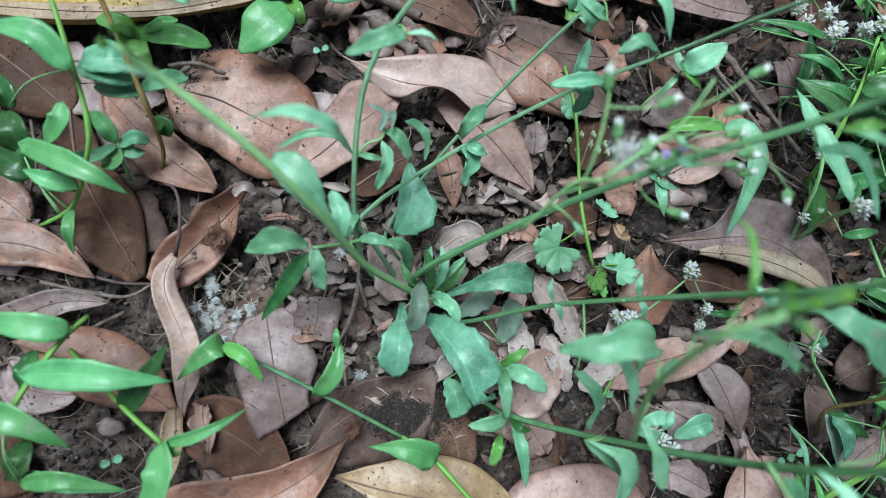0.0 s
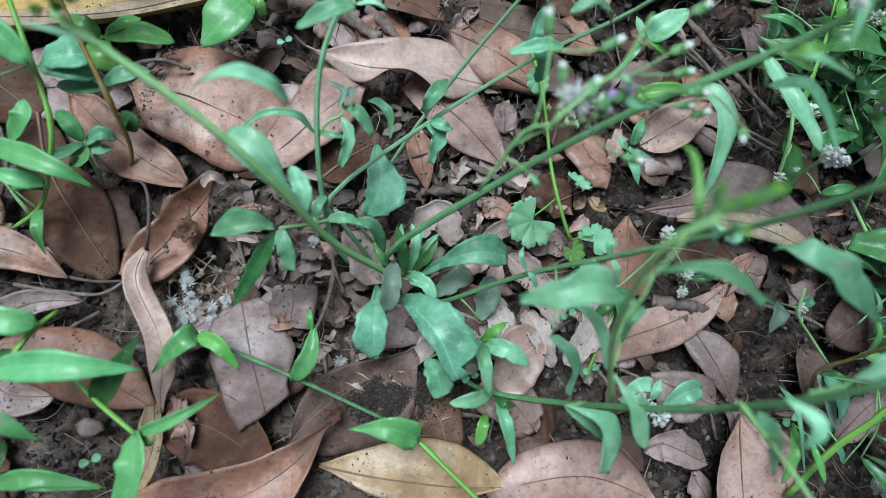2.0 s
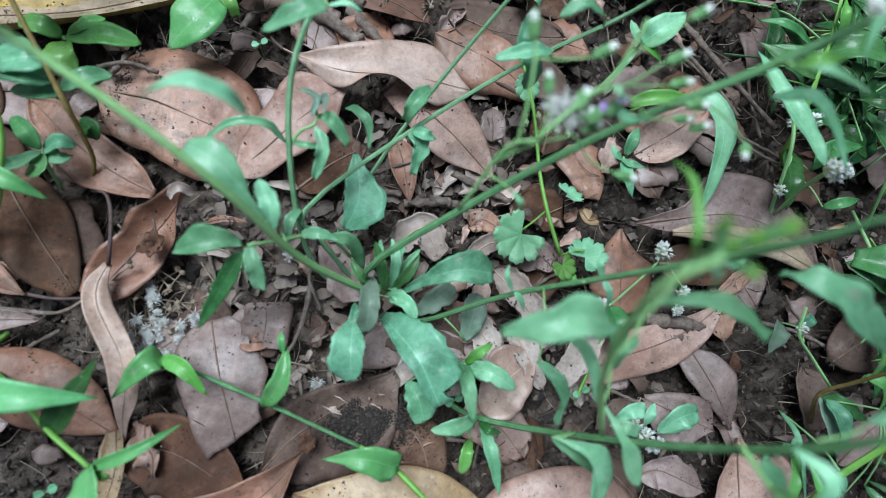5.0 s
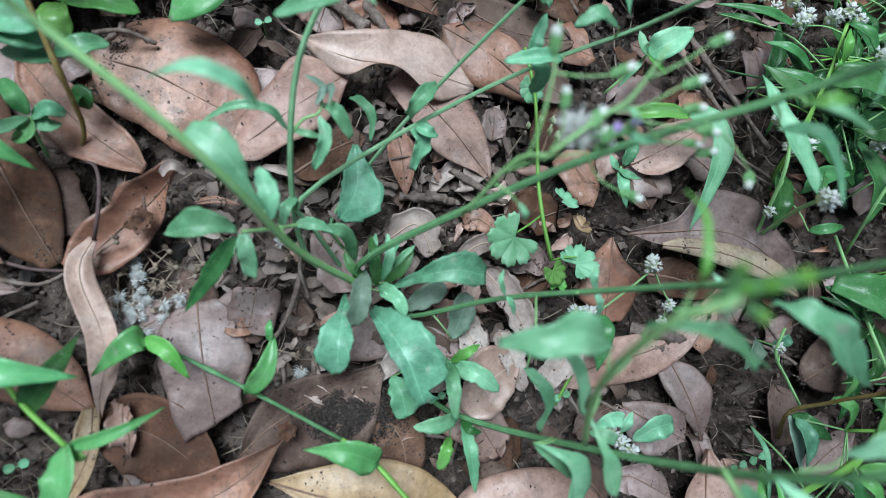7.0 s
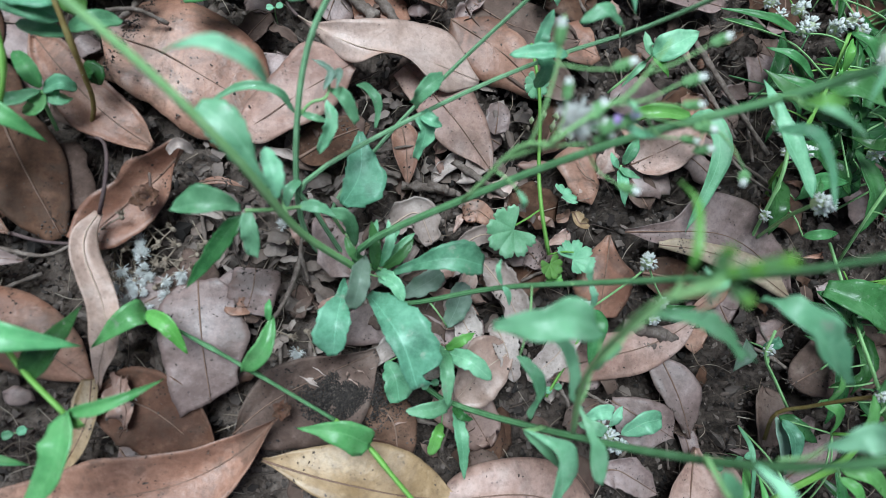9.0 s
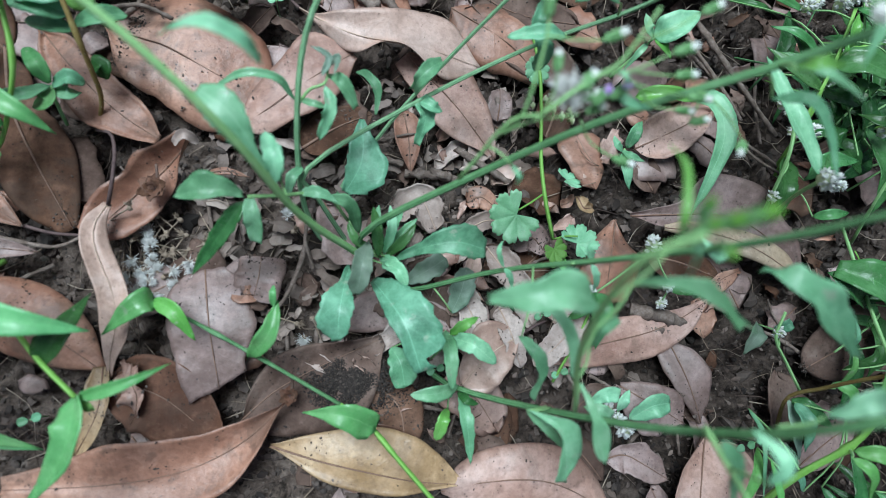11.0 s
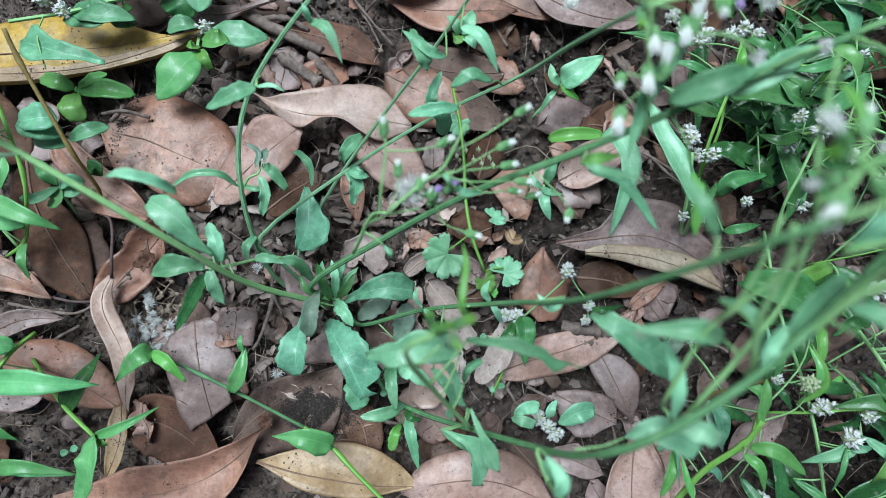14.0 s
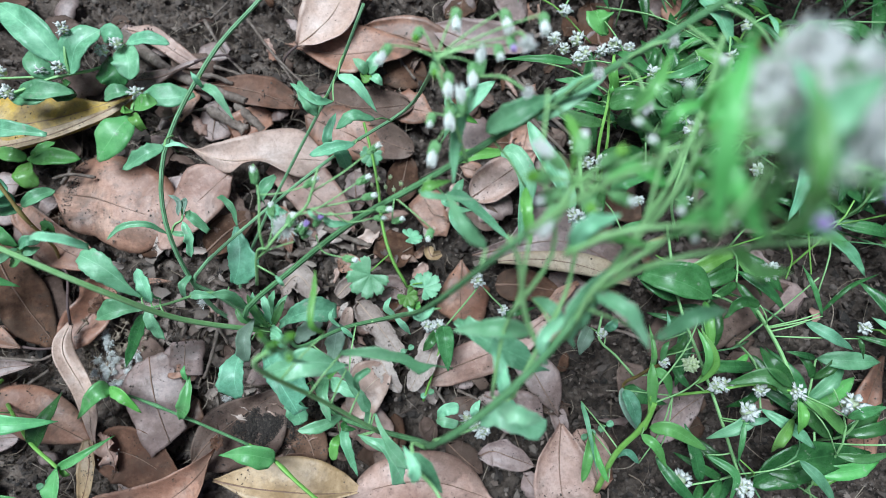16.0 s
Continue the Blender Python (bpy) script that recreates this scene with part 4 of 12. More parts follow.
dead_leaf("mauve", "narrow pointed mauve dead leaf", [(0.1386, -0.0665, -0.0040), (0.1443, -0.0820, 0.0000), (0.1493, -0.0953, 0.0000), (0.1551, -0.1080, -0.0040)], 0.0223, left=(0.0031, 0.0092, 0.0126, 0.0139, 0.0132, 0.0114, 0.0081, 0.0039, 0.0000), right=(0.0094, 0.0094, 0.0094, 0.0084, 0.0073, 0.0057, 0.0041, 0.0025, 0.0010), edge=0.03, cup=0.3)
dead_leaf("umber", "small brownish dead leaf with a thin stalk", [(0.0859, -0.1017, -0.0040), (0.0909, -0.0957, -0.0010), (0.0966, -0.0914, 0.0000), (0.1061, -0.0886, -0.0030)], 0.0159, left=(0.0029, 0.0043, 0.0063, 0.0066, 0.0060, 0.0059, 0.0038, 0.0022, 0.0009), right=(0.0058, 0.0077, 0.0093, 0.0093, 0.0091, 0.0089, 0.0082, 0.0062, 0.0000), edge=0.08, cup=0.4, torn=0.1)
dead_leaf("mauve", "greyish brown dead leaf lying flat", [(0.1109, -0.0888, -0.0040), (0.1229, -0.0954, -0.0010), (0.1330, -0.1010, 0.0000), (0.1454, -0.1077, -0.0040)], 0.0278, left=(0.0023, 0.0057, 0.0086, 0.0101, 0.0114, 0.0121, 0.0115, 0.0108, 0.0000), right=(0.0025, 0.0080, 0.0136, 0.0151, 0.0164, 0.0145, 0.0125, 0.0064, 0.0000), edge=0.08, cup=0.3, torn=0.1)
dead_leaf("pink", "pinkish dead leaf with a whitish torn edge", [(0.1546, -0.1117, 0.0000), (0.1497, -0.1280, 0.0040), (0.1477, -0.1457, 0.0040), (0.1490, -0.1634, 0.0000)], 0.0377, left=(0.0007, 0.0073, 0.0130, 0.0173, 0.0193, 0.0202, 0.0207, 0.0207, 0.0115), right=(0.0022, 0.0051, 0.0090, 0.0133, 0.0157, 0.0170, 0.0170, 0.0132, 0.0057), edge=0.02, cup=0.25, wave=0.0)
dead_leaf("pale", "pale pink dead leaf with a stalk, among small weeds", [(0.0571, -0.0643, 0.0000), (0.0449, -0.0707, 0.0040), (0.0366, -0.0778, 0.0040), (0.0289, -0.0880, 0.0000)], 0.0266, stalk=[(0.0571, -0.0643, 0.0000), (0.0639, -0.0596, 0.0020), (0.0705, -0.0568, 0.0000)], left=(0.0004, 0.0064, 0.0097, 0.0114, 0.0124, 0.0128, 0.0126, 0.0119, 0.0052), right=(0.0021, 0.0090, 0.0138, 0.0152, 0.0135, 0.0115, 0.0083, 0.0058, 0.0010), edge=0.03, cup=0.15)
dead_leaf("pink", "pinkish brown torn dead leaf below the green stem", [(0.0199, -0.0914, -0.0040), (0.0345, -0.0929, -0.0030), (0.0467, -0.1091, -0.0050)], 0.0256, a=0.3, b=0.3, torn=0.25)
dead_leaf("dark", "dark reddish dead leaf under a paler one", [(0.1282, -0.0223, -0.0040), (0.1458, -0.0251, -0.0030), (0.1686, -0.0326, -0.0050)], 0.0215, a=0.4, b=0.5)
# tone darker than the leaf itself: the thicket's shade is in its colour
dead_leaf("umber", "large brownish dead leaf under the thicket", [(0.2167, -0.0797, -0.0040), (0.2407, -0.0670, 0.0000), (0.2703, -0.0575, 0.0000), (0.3130, -0.0493, -0.0040)], 0.0395, a=0.45, b=0.5)
dead_leaf("orange", "narrow brown dead leaf among twigs", [(-0.0022, 0.0478, -0.0050), (0.0004, 0.0329, -0.0020), (0.0022, 0.0157, -0.0050)], 0.0141, a=0.5, b=0.7)
dead_leaf("dark", "dark brown dead leaf under the pink one", [(-0.0514, 0.0257, -0.0060), (-0.0355, 0.0364, -0.0040), (-0.0180, 0.0458, -0.0060)], 0.0219, a=0.4, b=0.5)
dead_leaf("orange", "thin reddish sliver of dry leaf", [(-0.0955, 0.0100, -0.0040), (-0.0855, 0.0113, -0.0020), (-0.0746, 0.0091, -0.0040)], 0.0036, a=0.5, b=0.7)
dead_leaf("grey", "crumpled grey dead leaf beside the rosette", [(0.0238, -0.0391, -0.0030), (0.0320, -0.0523, 0.0020), (0.0419, -0.0742, -0.0030)], 0.0148, a=0.3, b=0.4, cup=0.9, edge=0.35, torn=0.25)
dead_leaf("grey", "curled grey dead leaf with ragged edges", [(0.0479, -0.0508, -0.0030), (0.0529, -0.0638, 0.0020), (0.0587, -0.0788, -0.0040)], 0.0157, a=0.3, b=0.5, cup=1.1, edge=0.3, torn=0.2)
dead_leaf("grey", "twisted strip of grey dead leaf", [(0.0283, -0.0150, -0.0040), (0.0400, -0.0075, -0.0010), (0.0561, -0.0081, -0.0040)], 0.0106, a=0.3, b=0.5, cup=0.8, edge=0.3)
dead_leaf("mauve", "broken brown dead leaf among crumbs", [(0.0529, -0.0190, -0.0040), (0.0633, -0.0143, -0.0020), (0.0736, -0.0231, -0.0050)], 0.0154, a=0.3, b=0.4, cup=0.5, torn=0.25)
dead_leaf("orange", "torn brown dead leaf piece on the soil", [(0.0314, 0.0022, -0.0050), (0.0379, 0.0050, -0.0030), (0.0470, -0.0005, -0.0050)], 0.0119, a=0.3, b=0.4, torn=0.2, name='leaf_scrap')
dead_leaf("mauve", "greyish dead leaf below the crumpled ones", [(0.0078, -0.0510, -0.0060), (0.0226, -0.0626, -0.0040), (0.0409, -0.0508, -0.0060)], 0.0201, a=0.3, b=0.3, torn=0.2)
dead_leaf("dark", "dark dead leaf in the hollow by the rosette", [(-0.0119, -0.0884, -0.0060), (-0.0002, -0.0997, -0.0050), (0.0030, -0.1195, -0.0060)], 0.0225, a=0.3, b=0.4)
dead_leaf("orange", "dull orange dead leaf lying under the tan one", [(-0.0248, -0.1351, -0.0060), (-0.0141, -0.1188, -0.0050), (0.0029, -0.1111, -0.0060)], 0.0249, a=0.4, b=0.5)
dead_leaf("mauve", "grey-brown dead leaf with a curled side", [(0.1026, -0.1244, -0.0040), (0.1108, -0.1217, 0.0000), (0.1208, -0.1264, 0.0010), (0.1355, -0.1349, -0.0030)], 0.0179, left=(0.0025, 0.0031, 0.0045, 0.0068, 0.0095, 0.0085, 0.0072, 0.0042, 0.0000), right=(0.0013, 0.0074, 0.0089, 0.0085, 0.0084, 0.0079, 0.0070, 0.0053, 0.0000), edge=0.1, cup=0.5, torn=0.1)
dead_leaf("yellow", "large yellow dead leaf turning brown at the rim", [(-0.2327, 0.1213, 0.0030), (-0.1758, 0.1203, 0.0080), (-0.1263, 0.1226, 0.0080), (-0.0798, 0.1343, 0.0030)], 0.0419, left=(0.0006, 0.0184, 0.0244, 0.0267, 0.0238, 0.0200, 0.0102, 0.0000, 0.0010), right=(0.0023, 0.0144, 0.0159, 0.0152, 0.0133, 0.0109, 0.0092, 0.0076, 0.0037), edge=0.02, cup=-0.3, wave=0.0)
dead_leaf("tan", "beige folded lower rim of a yellow dead leaf", [(-0.2323, 0.1111, 0.0040), (-0.1759, 0.1082, 0.0080), (-0.1330, 0.1125, 0.0082), (-0.0818, 0.1310, 0.0042)], 0.0110, left=(0.0020, 0.0030, 0.0041, 0.0048, 0.0052, 0.0051, 0.0033, 0.0010, 0.0009), right=(0.0029, 0.0043, 0.0046, 0.0038, 0.0029, 0.0029, 0.0032, 0.0041, 0.0004), edge=0.02, cup=-0.25, wave=0.0, rib=False)
dead_leaf("orange", "broad pinkish dead leaf with an upturned rim", [(0.0143, 0.1567, -0.0030), (0.0459, 0.1424, 0.0020), (0.0719, 0.1397, 0.0030), (0.1033, 0.1406, 0.0000)], 0.0365, left=(0.0000, 0.0125, 0.0202, 0.0222, 0.0214, 0.0189, 0.0147, 0.0087, 0.0010), right=(0.0005, 0.0023, 0.0074, 0.0130, 0.0151, 0.0114, 0.0096, 0.0067, 0.0000), edge=0.02, cup=0.1, wave=0.0, lift_right=(0.0, 0.002, 0.004, 0.004, 0.005, 0.004, 0.005, 0.003, 0.0))
dead_leaf("orange", "pinkish brown dead leaf with small holes", [(0.0658, 0.1613, -0.0060), (0.0880, 0.1524, -0.0030), (0.1039, 0.1426, -0.0010), (0.1237, 0.1352, -0.0030)], 0.0233, left=(0.0008, 0.0064, 0.0099, 0.0136, 0.0154, 0.0166, 0.0149, 0.0120, 0.0057), right=(0.0027, 0.0071, 0.0081, 0.0081, 0.0075, 0.0067, 0.0053, 0.0039, 0.0011), edge=0.03, cup=0.25, wave=0.0)
dead_leaf("umber", "flat brown dead leaf among weeds", [(0.0428, 0.0994, -0.0050), (0.0625, 0.0856, -0.0030), (0.0891, 0.0712, -0.0050)], 0.0298, a=0.4, b=0.4, torn=0.15)
dead_leaf("orange", "orange dead leaf in the weeds at the edge", [(0.2753, 0.1529, -0.0040), (0.2826, 0.1351, 0.0010), (0.3057, 0.1217, -0.0030)], 0.0290, a=0.45, b=0.5)
dead_leaf("russet", "dark orange-brown dead leaf beside a twig", [(-0.0388, 0.1367, -0.0050), (-0.0166, 0.1290, -0.0020), (0.0018, 0.1200, 0.0000), (0.0186, 0.1102, -0.0030)], 0.0213, left=(0.0000, 0.0046, 0.0078, 0.0102, 0.0111, 0.0123, 0.0107, 0.0082, 0.0008), right=(0.0016, 0.0067, 0.0101, 0.0106, 0.0102, 0.0088, 0.0072, 0.0039, 0.0005), edge=0.02, cup=0.25, wave=0.0)
dead_leaf("pink", "brown dead leaf lying across the soil", [(-0.0918, 0.1838, -0.0050), (-0.0727, 0.1737, -0.0020), (-0.0569, 0.1594, -0.0020), (-0.0423, 0.1483, -0.0050)], 0.0127, left=(0.0019, 0.0043, 0.0071, 0.0071, 0.0066, 0.0063, 0.0053, 0.0041, 0.0029), right=(0.0000, 0.0027, 0.0049, 0.0056, 0.0051, 0.0050, 0.0056, 0.0048, 0.0000), edge=0.04, cup=0.3, wave=0.0)
dead_leaf("pale", "pinkish beige dead leaf with a bent stalk", [(0.0239, 0.1509, 0.0040), (0.0377, 0.1566, 0.0080), (0.0510, 0.1684, 0.0080), (0.0658, 0.1955, 0.0030)], 0.0373, stalk=[(0.0242, 0.1509, 0.0040), (0.0186, 0.1474, 0.0040), (0.0144, 0.1443, 0.0020), (0.0113, 0.1428, -0.0030)], left=(0.0000, 0.0077, 0.0131, 0.0163, 0.0192, 0.0208, 0.0219, 0.0194, 0.0007), right=(0.0024, 0.0055, 0.0100, 0.0134, 0.0160, 0.0165, 0.0147, 0.0127, 0.0071), edge=0.02, cup=0.2, wave=0.0)
dead_leaf("mauve", "pinkish dead leaf lying below another", [(0.1133, 0.1551, -0.0020), (0.1319, 0.1404, 0.0030), (0.1530, 0.1321, 0.0040), (0.1797, 0.1311, 0.0000)], 0.0236, left=(0.0006, 0.0058, 0.0101, 0.0126, 0.0140, 0.0144, 0.0136, 0.0092, 0.0021), right=(0.0030, 0.0072, 0.0101, 0.0110, 0.0092, 0.0079, 0.0068, 0.0063, 0.0000), edge=0.02, cup=0.2, wave=0.0, lift_left=(0.0, 0.002, 0.004, 0.003, 0.003, 0.002, 0.003, 0.002, 0.0))
dead_leaf("mauve", "greyish mauve dead leaf crossing a twig", [(-0.0863, 0.1441, 0.0000), (-0.0685, 0.1417, 0.0040), (-0.0544, 0.1442, 0.0060), (-0.0405, 0.1483, 0.0060)], 0.0158, stalk=[(-0.0431, 0.1479, 0.0060), (-0.0333, 0.1492, 0.0070), (-0.0230, 0.1502, 0.0050), (-0.0203, 0.1478, 0.0010)], left=(0.0000, 0.0057, 0.0057, 0.0057, 0.0048, 0.0034, 0.0032, 0.0028, 0.0024), right=(0.0000, 0.0101, 0.0065, 0.0032, 0.0017, 0.0009, 0.0004, 0.0003, 0.0000), edge=0.02, cup=0.2, wave=0.0)
dead_leaf("umber", "dull brown dead leaf half covered by soil", [(0.0299, 0.1192, -0.0060), (0.0578, 0.1058, -0.0040), (0.0934, 0.1041, -0.0060)], 0.0278, a=0.4, b=0.4, torn=0.2)
dead_leaf("dark", "brown dead leaf in the shade of the thicket", [(0.3173, 0.0944, -0.0040), (0.3387, 0.1069, 0.0000), (0.3684, 0.1129, -0.0040)], 0.0261, a=0.45, b=0.6)
dead_leaf("orange", "bright orange-brown dead leaf under the weeds", [(0.3532, 0.0130, -0.0030), (0.3568, 0.0295, 0.0010), (0.3722, 0.0542, -0.0030)], 0.0204, a=0.45, b=0.6)
dead_leaf("mauve", "mauve dead leaf curving through the weeds", [(0.2090, -0.1299, -0.0030), (0.2251, -0.1164, 0.0000), (0.2450, -0.1078, -0.0030)], 0.0201, a=0.5, b=0.6)
dead_leaf("orange", "orange dead leaf standing among stalks", [(0.3344, -0.1652, -0.0030), (0.3362, -0.1341, 0.0020), (0.3598, -0.1004, -0.0020)], 0.0208, a=0.45, b=0.6)
dead_leaf("mauve", "mauve dead leaf lying under white flowers", [(0.3005, -0.0989, -0.0040), (0.3130, -0.1143, -0.0010), (0.3321, -0.1330, -0.0040)], 0.0204, a=0.5, b=0.6)
dead_leaf("orange", "orange-brown crumpled leaf bit by the rosette", [(-0.0781, -0.0428, -0.0030), (-0.0723, -0.0469, 0.0030), (-0.0663, -0.0459, -0.0030)], 0.0094, a=0.3, b=0.35, cup=1.0, edge=0.4, torn=0.35, name='leaf_scrap', n=16)
dead_leaf("umber", "crumpled brown leaf bit by the rosette", [(-0.0750, -0.0549, -0.0040), (-0.0704, -0.0502, 0.0010), (-0.0639, -0.0525, -0.0040)], 0.0079, a=0.3, b=0.35, cup=0.9, edge=0.4, torn=0.35, name='leaf_scrap', n=16)
dead_leaf("tan", "small curled yellowish husk on dark soil", [(0.0896, 0.0074, -0.0030), (0.0910, 0.0013, 0.0010), (0.0972, 0.0021, -0.0030)], 0.0086, a=0.3, b=0.4, cup=1.3, edge=0.2, torn=0.2, name='leaf_scrap', n=16)
dead_leaf("orange", "small orange-brown withered bract on dark soil", [(0.0802, 0.0033, -0.0040), (0.0834, 0.0040, -0.0010), (0.0876, 0.0092, -0.0040)], 0.0057, a=0.3, b=0.6, cup=0.8, edge=0.2, name='leaf_scrap', n=16)
dead_leaf("grey", "crumpled grey dead leaf with curled rims", [(0.0407, -0.0200, -0.0030), (0.0527, -0.0377, 0.0030), (0.0636, -0.0579, -0.0020)], 0.0178, a=0.3, b=0.35, cup=1.0, edge=0.3, torn=0.2, rim=0.15)
dead_leaf("grey", "curled grey dead leaf standing on its side", [(0.0883, -0.0430, -0.0010), (0.0798, -0.0623, 0.0060), (0.0654, -0.0790, -0.0020)], 0.0168, a=0.35, b=0.4, cup=0.9, edge=0.2, roll=20)
dead_leaf("grey", "ragged grey dead leaf at the foot of the weed", [(-0.0065, -0.0059, -0.0030), (0.0066, 0.0009, 0.0020), (0.0152, -0.0127, -0.0030)], 0.0166, a=0.3, b=0.3, cup=0.8, edge=0.3, torn=0.25)
dead_leaf("pale", "pale strip of dead leaf in the rosette", [(0.0226, -0.0547, -0.0010), (0.0305, -0.0381, 0.0020), (0.0358, -0.0230, -0.0020)], 0.0103, a=0.3, b=0.4, cup=0.8, edge=0.2)
dead_leaf("orange", "bright orange-tan dead leaf with a torn base", [(0.1101, -0.0035, -0.0030), (0.1053, -0.0240, 0.0010), (0.1034, -0.0467, -0.0030)], 0.0323, left=(0.0000, 0.0047, 0.0113, 0.0180, 0.0192, 0.0183, 0.0169, 0.0154, 0.0117), right=(0.0016, 0.0046, 0.0078, 0.0104, 0.0130, 0.0140, 0.0143, 0.0069, 0.0000), edge=0.04, torn=0.04, cup=-0.2)
dead_leaf("pink", "pinkish dead leaf among grass stalks", [(0.1638, -0.1166, -0.0020), (0.1686, -0.1370, 0.0000), (0.1507, -0.1586, -0.0030)], 0.0234, a=0.4, b=0.4, cup=0.4)
dead_leaf("dark", "very dark dead leaf in the shade", [(-0.2295, 0.0977, -0.0050), (-0.2099, 0.0832, -0.0030), (-0.1859, 0.0627, -0.0050)], 0.0401, a=0.4, b=0.4)
dead_leaf("orange", "tan dead leaf with an upturned rim", [(-0.2411, -0.0023, -0.0010), (-0.2142, -0.0019, 0.0050), (-0.1911, -0.0057, 0.0040), (-0.1703, -0.0186, -0.0030)], 0.0227, stalk=[(-0.1708, -0.0183, -0.0030), (-0.1578, -0.0214, -0.0020), (-0.1416, -0.0218, -0.0030)], a=0.5, b=0.6, cup=-0.6)
dead_leaf("mauve", "greyish mauve dead leaf curling at the tip", [(-0.2256, -0.0421, -0.0030), (-0.2020, -0.0367, 0.0020), (-0.1816, -0.0299, 0.0040), (-0.1620, -0.0302, 0.0000)], 0.0146, a=0.5, b=0.6, cup=0.5)
dead_leaf("orange", "dark orange dead leaf behind grass", [(-0.2317, 0.0250, -0.0050), (-0.2157, 0.0206, -0.0030), (-0.2015, 0.0089, -0.0050)], 0.0233, a=0.4, b=0.4)
dead_leaf("mauve", "brown dead leaf in the lower litter", [(-0.2076, -0.0568, -0.0060), (-0.1963, -0.0696, -0.0040), (-0.1768, -0.0731, -0.0060)], 0.0202, a=0.4, b=0.4, torn=0.2)
dead_leaf("orange", "narrow reddish strip of curled dead leaf", [(0.1578, -0.0417, -0.0040), (0.1668, -0.0338, 0.0000), (0.1804, -0.0280, -0.0030)], 0.0093, left=(0.0011, 0.0025, 0.0029, 0.0030, 0.0036, 0.0032, 0.0025, 0.0019, 0.0014), right=(0.0026, 0.0046, 0.0052, 0.0056, 0.0057, 0.0053, 0.0042, 0.0029, 0.0017), edge=0.03, cup=0.4, rib=False)
dead_leaf("pink", "torn crumpled strip of brown dry leaf", [(-0.1195, -0.0783, 0.0000), (-0.1182, -0.0858, 0.0030), (-0.1156, -0.0932, 0.0020), (-0.1180, -0.1049, -0.0030)], 0.0094, torn=0.5, wave=0.3, left=(0.0029, 0.0040, 0.0039, 0.0037, 0.0030, 0.0029, 0.0024, 0.0017, 0.0020), right=(0.0028, 0.0043, 0.0049, 0.0056, 0.0063, 0.0065, 0.0050, 0.0011, 0.0000), edge=0.3, cup=0.6, rib=False)

def withered_calyx(c, r):
    """A dried calyx: papery brown sepals spread round a bundle of reddish threads."""
    ob = thing("withered_calyx", (c[0], c[1], 0.0), "withered brown calyx with reddish threads on a curled leaf", "dried flower")
    c = Vector(c)
    for i in range(6):
        a = 1.0472 * i + 0.5
        d = Vector((math.cos(a), math.sin(a), 0.0))
        out = 0.85 + 0.2 * math.sin(7 * i)
        under(part("sepal", blade([c, c + d * r * 0.4 + Vector((0, 0, r * 0.4)), c + d * r * out + Vector((0, 0, r * (0.5 + 0.3 * math.sin(5 * i))))], r * 1.0, a=0.4, b=0.7, n=16, m=8, cup=0.7, edge=0.12, wave=0.1, seed=i), DEAD["russet" if i % 3 else "dark"]), ob)
    bm = bmesh.new()
    for q in fib(18, 0.3):
        tube([c, c + q * r * 0.2, c + Vector((q.x * 0.9, q.y * 0.9, q.z * 0.9)) * r * 0.4], 0.0003, 0.00012, 5, 4, bm)
    under(part("threads", bm, STALK, None, "dry reddish threads"), ob)
    under(part("stalk", tube([c, c + Vector((0.001, 0.005, 0.002)), c + Vector((0.0005, 0.011, 0.003))], 0.0008, 0.0006, 8, 6), DEAD["umber"]), ob)


withered_calyx((-0.1136, -0.0009, 0.0060), 0.0070)
withered_calyx((-0.0503, -0.0917, 0.0060), 0.0048)

# ---- the tall weed: stems, then leaves, then flower heads ----
weed = thing("tall_weed", (-0.018, -0.032, 0.0), "tall weed with ridged green stems, narrow leaves and small purple heads", "weed")
stem_on(weed, [(-0.0180, -0.0320, -0.0240), (-0.0201, -0.0290, 0.0107), (-0.0437, -0.0188, 0.0560), (-0.0597, -0.0039, 0.0938), (-0.0795, 0.0126, 0.1167), (-0.1081, 0.0332, 0.1315)], 0.0017, 0.0012, STEM_PALE, sides=8, n=26)
stem_on(weed, [(-0.0180, -0.0320, -0.0240), (-0.0200, -0.0200, 0.0280), (0.0200, -0.0020, 0.0640), (0.0590, 0.0110, 0.1000), (0.0970, 0.0190, 0.1300), (0.1370, 0.0310, 0.1530), (0.1850, 0.0450, 0.1780), (0.2350, 0.0620, 0.2000)], 0.0016, 0.0013, STEM, sides=8, n=30)
stem_on(weed, [(0.0056, -0.0651, -0.0040), (0.0213, -0.0871, 0.0040), (0.0708, -0.0909, 0.0837), (0.0870, -0.0781, 0.1566), (0.1169, -0.0568, 0.1800), (0.1473, -0.0261, 0.1934)], 0.0015, 0.0012, STEM, sides=8, n=26)
stem_on(weed, [(-0.0047, -0.0386, -0.0040), (0.0042, -0.0429, 0.0040), (0.0370, -0.0358, 0.0403), (0.0722, -0.0340, 0.0917), (0.0886, -0.0331, 0.1508), (0.1161, -0.0203, 0.2174)], 0.0013, 0.0010, STEM, sides=8, n=26)
stem_on(weed, [(-0.0180, -0.0320, -0.0240), (-0.0448, -0.0133, 0.0052), (-0.0482, 0.0258, 0.0492), (-0.0385, 0.0660, 0.0691), (-0.0028, 0.1020, 0.0911), (0.0299, 0.1233, 0.1032)], 0.0014, 0.0010, STEM_MID, sides=8, n=26)
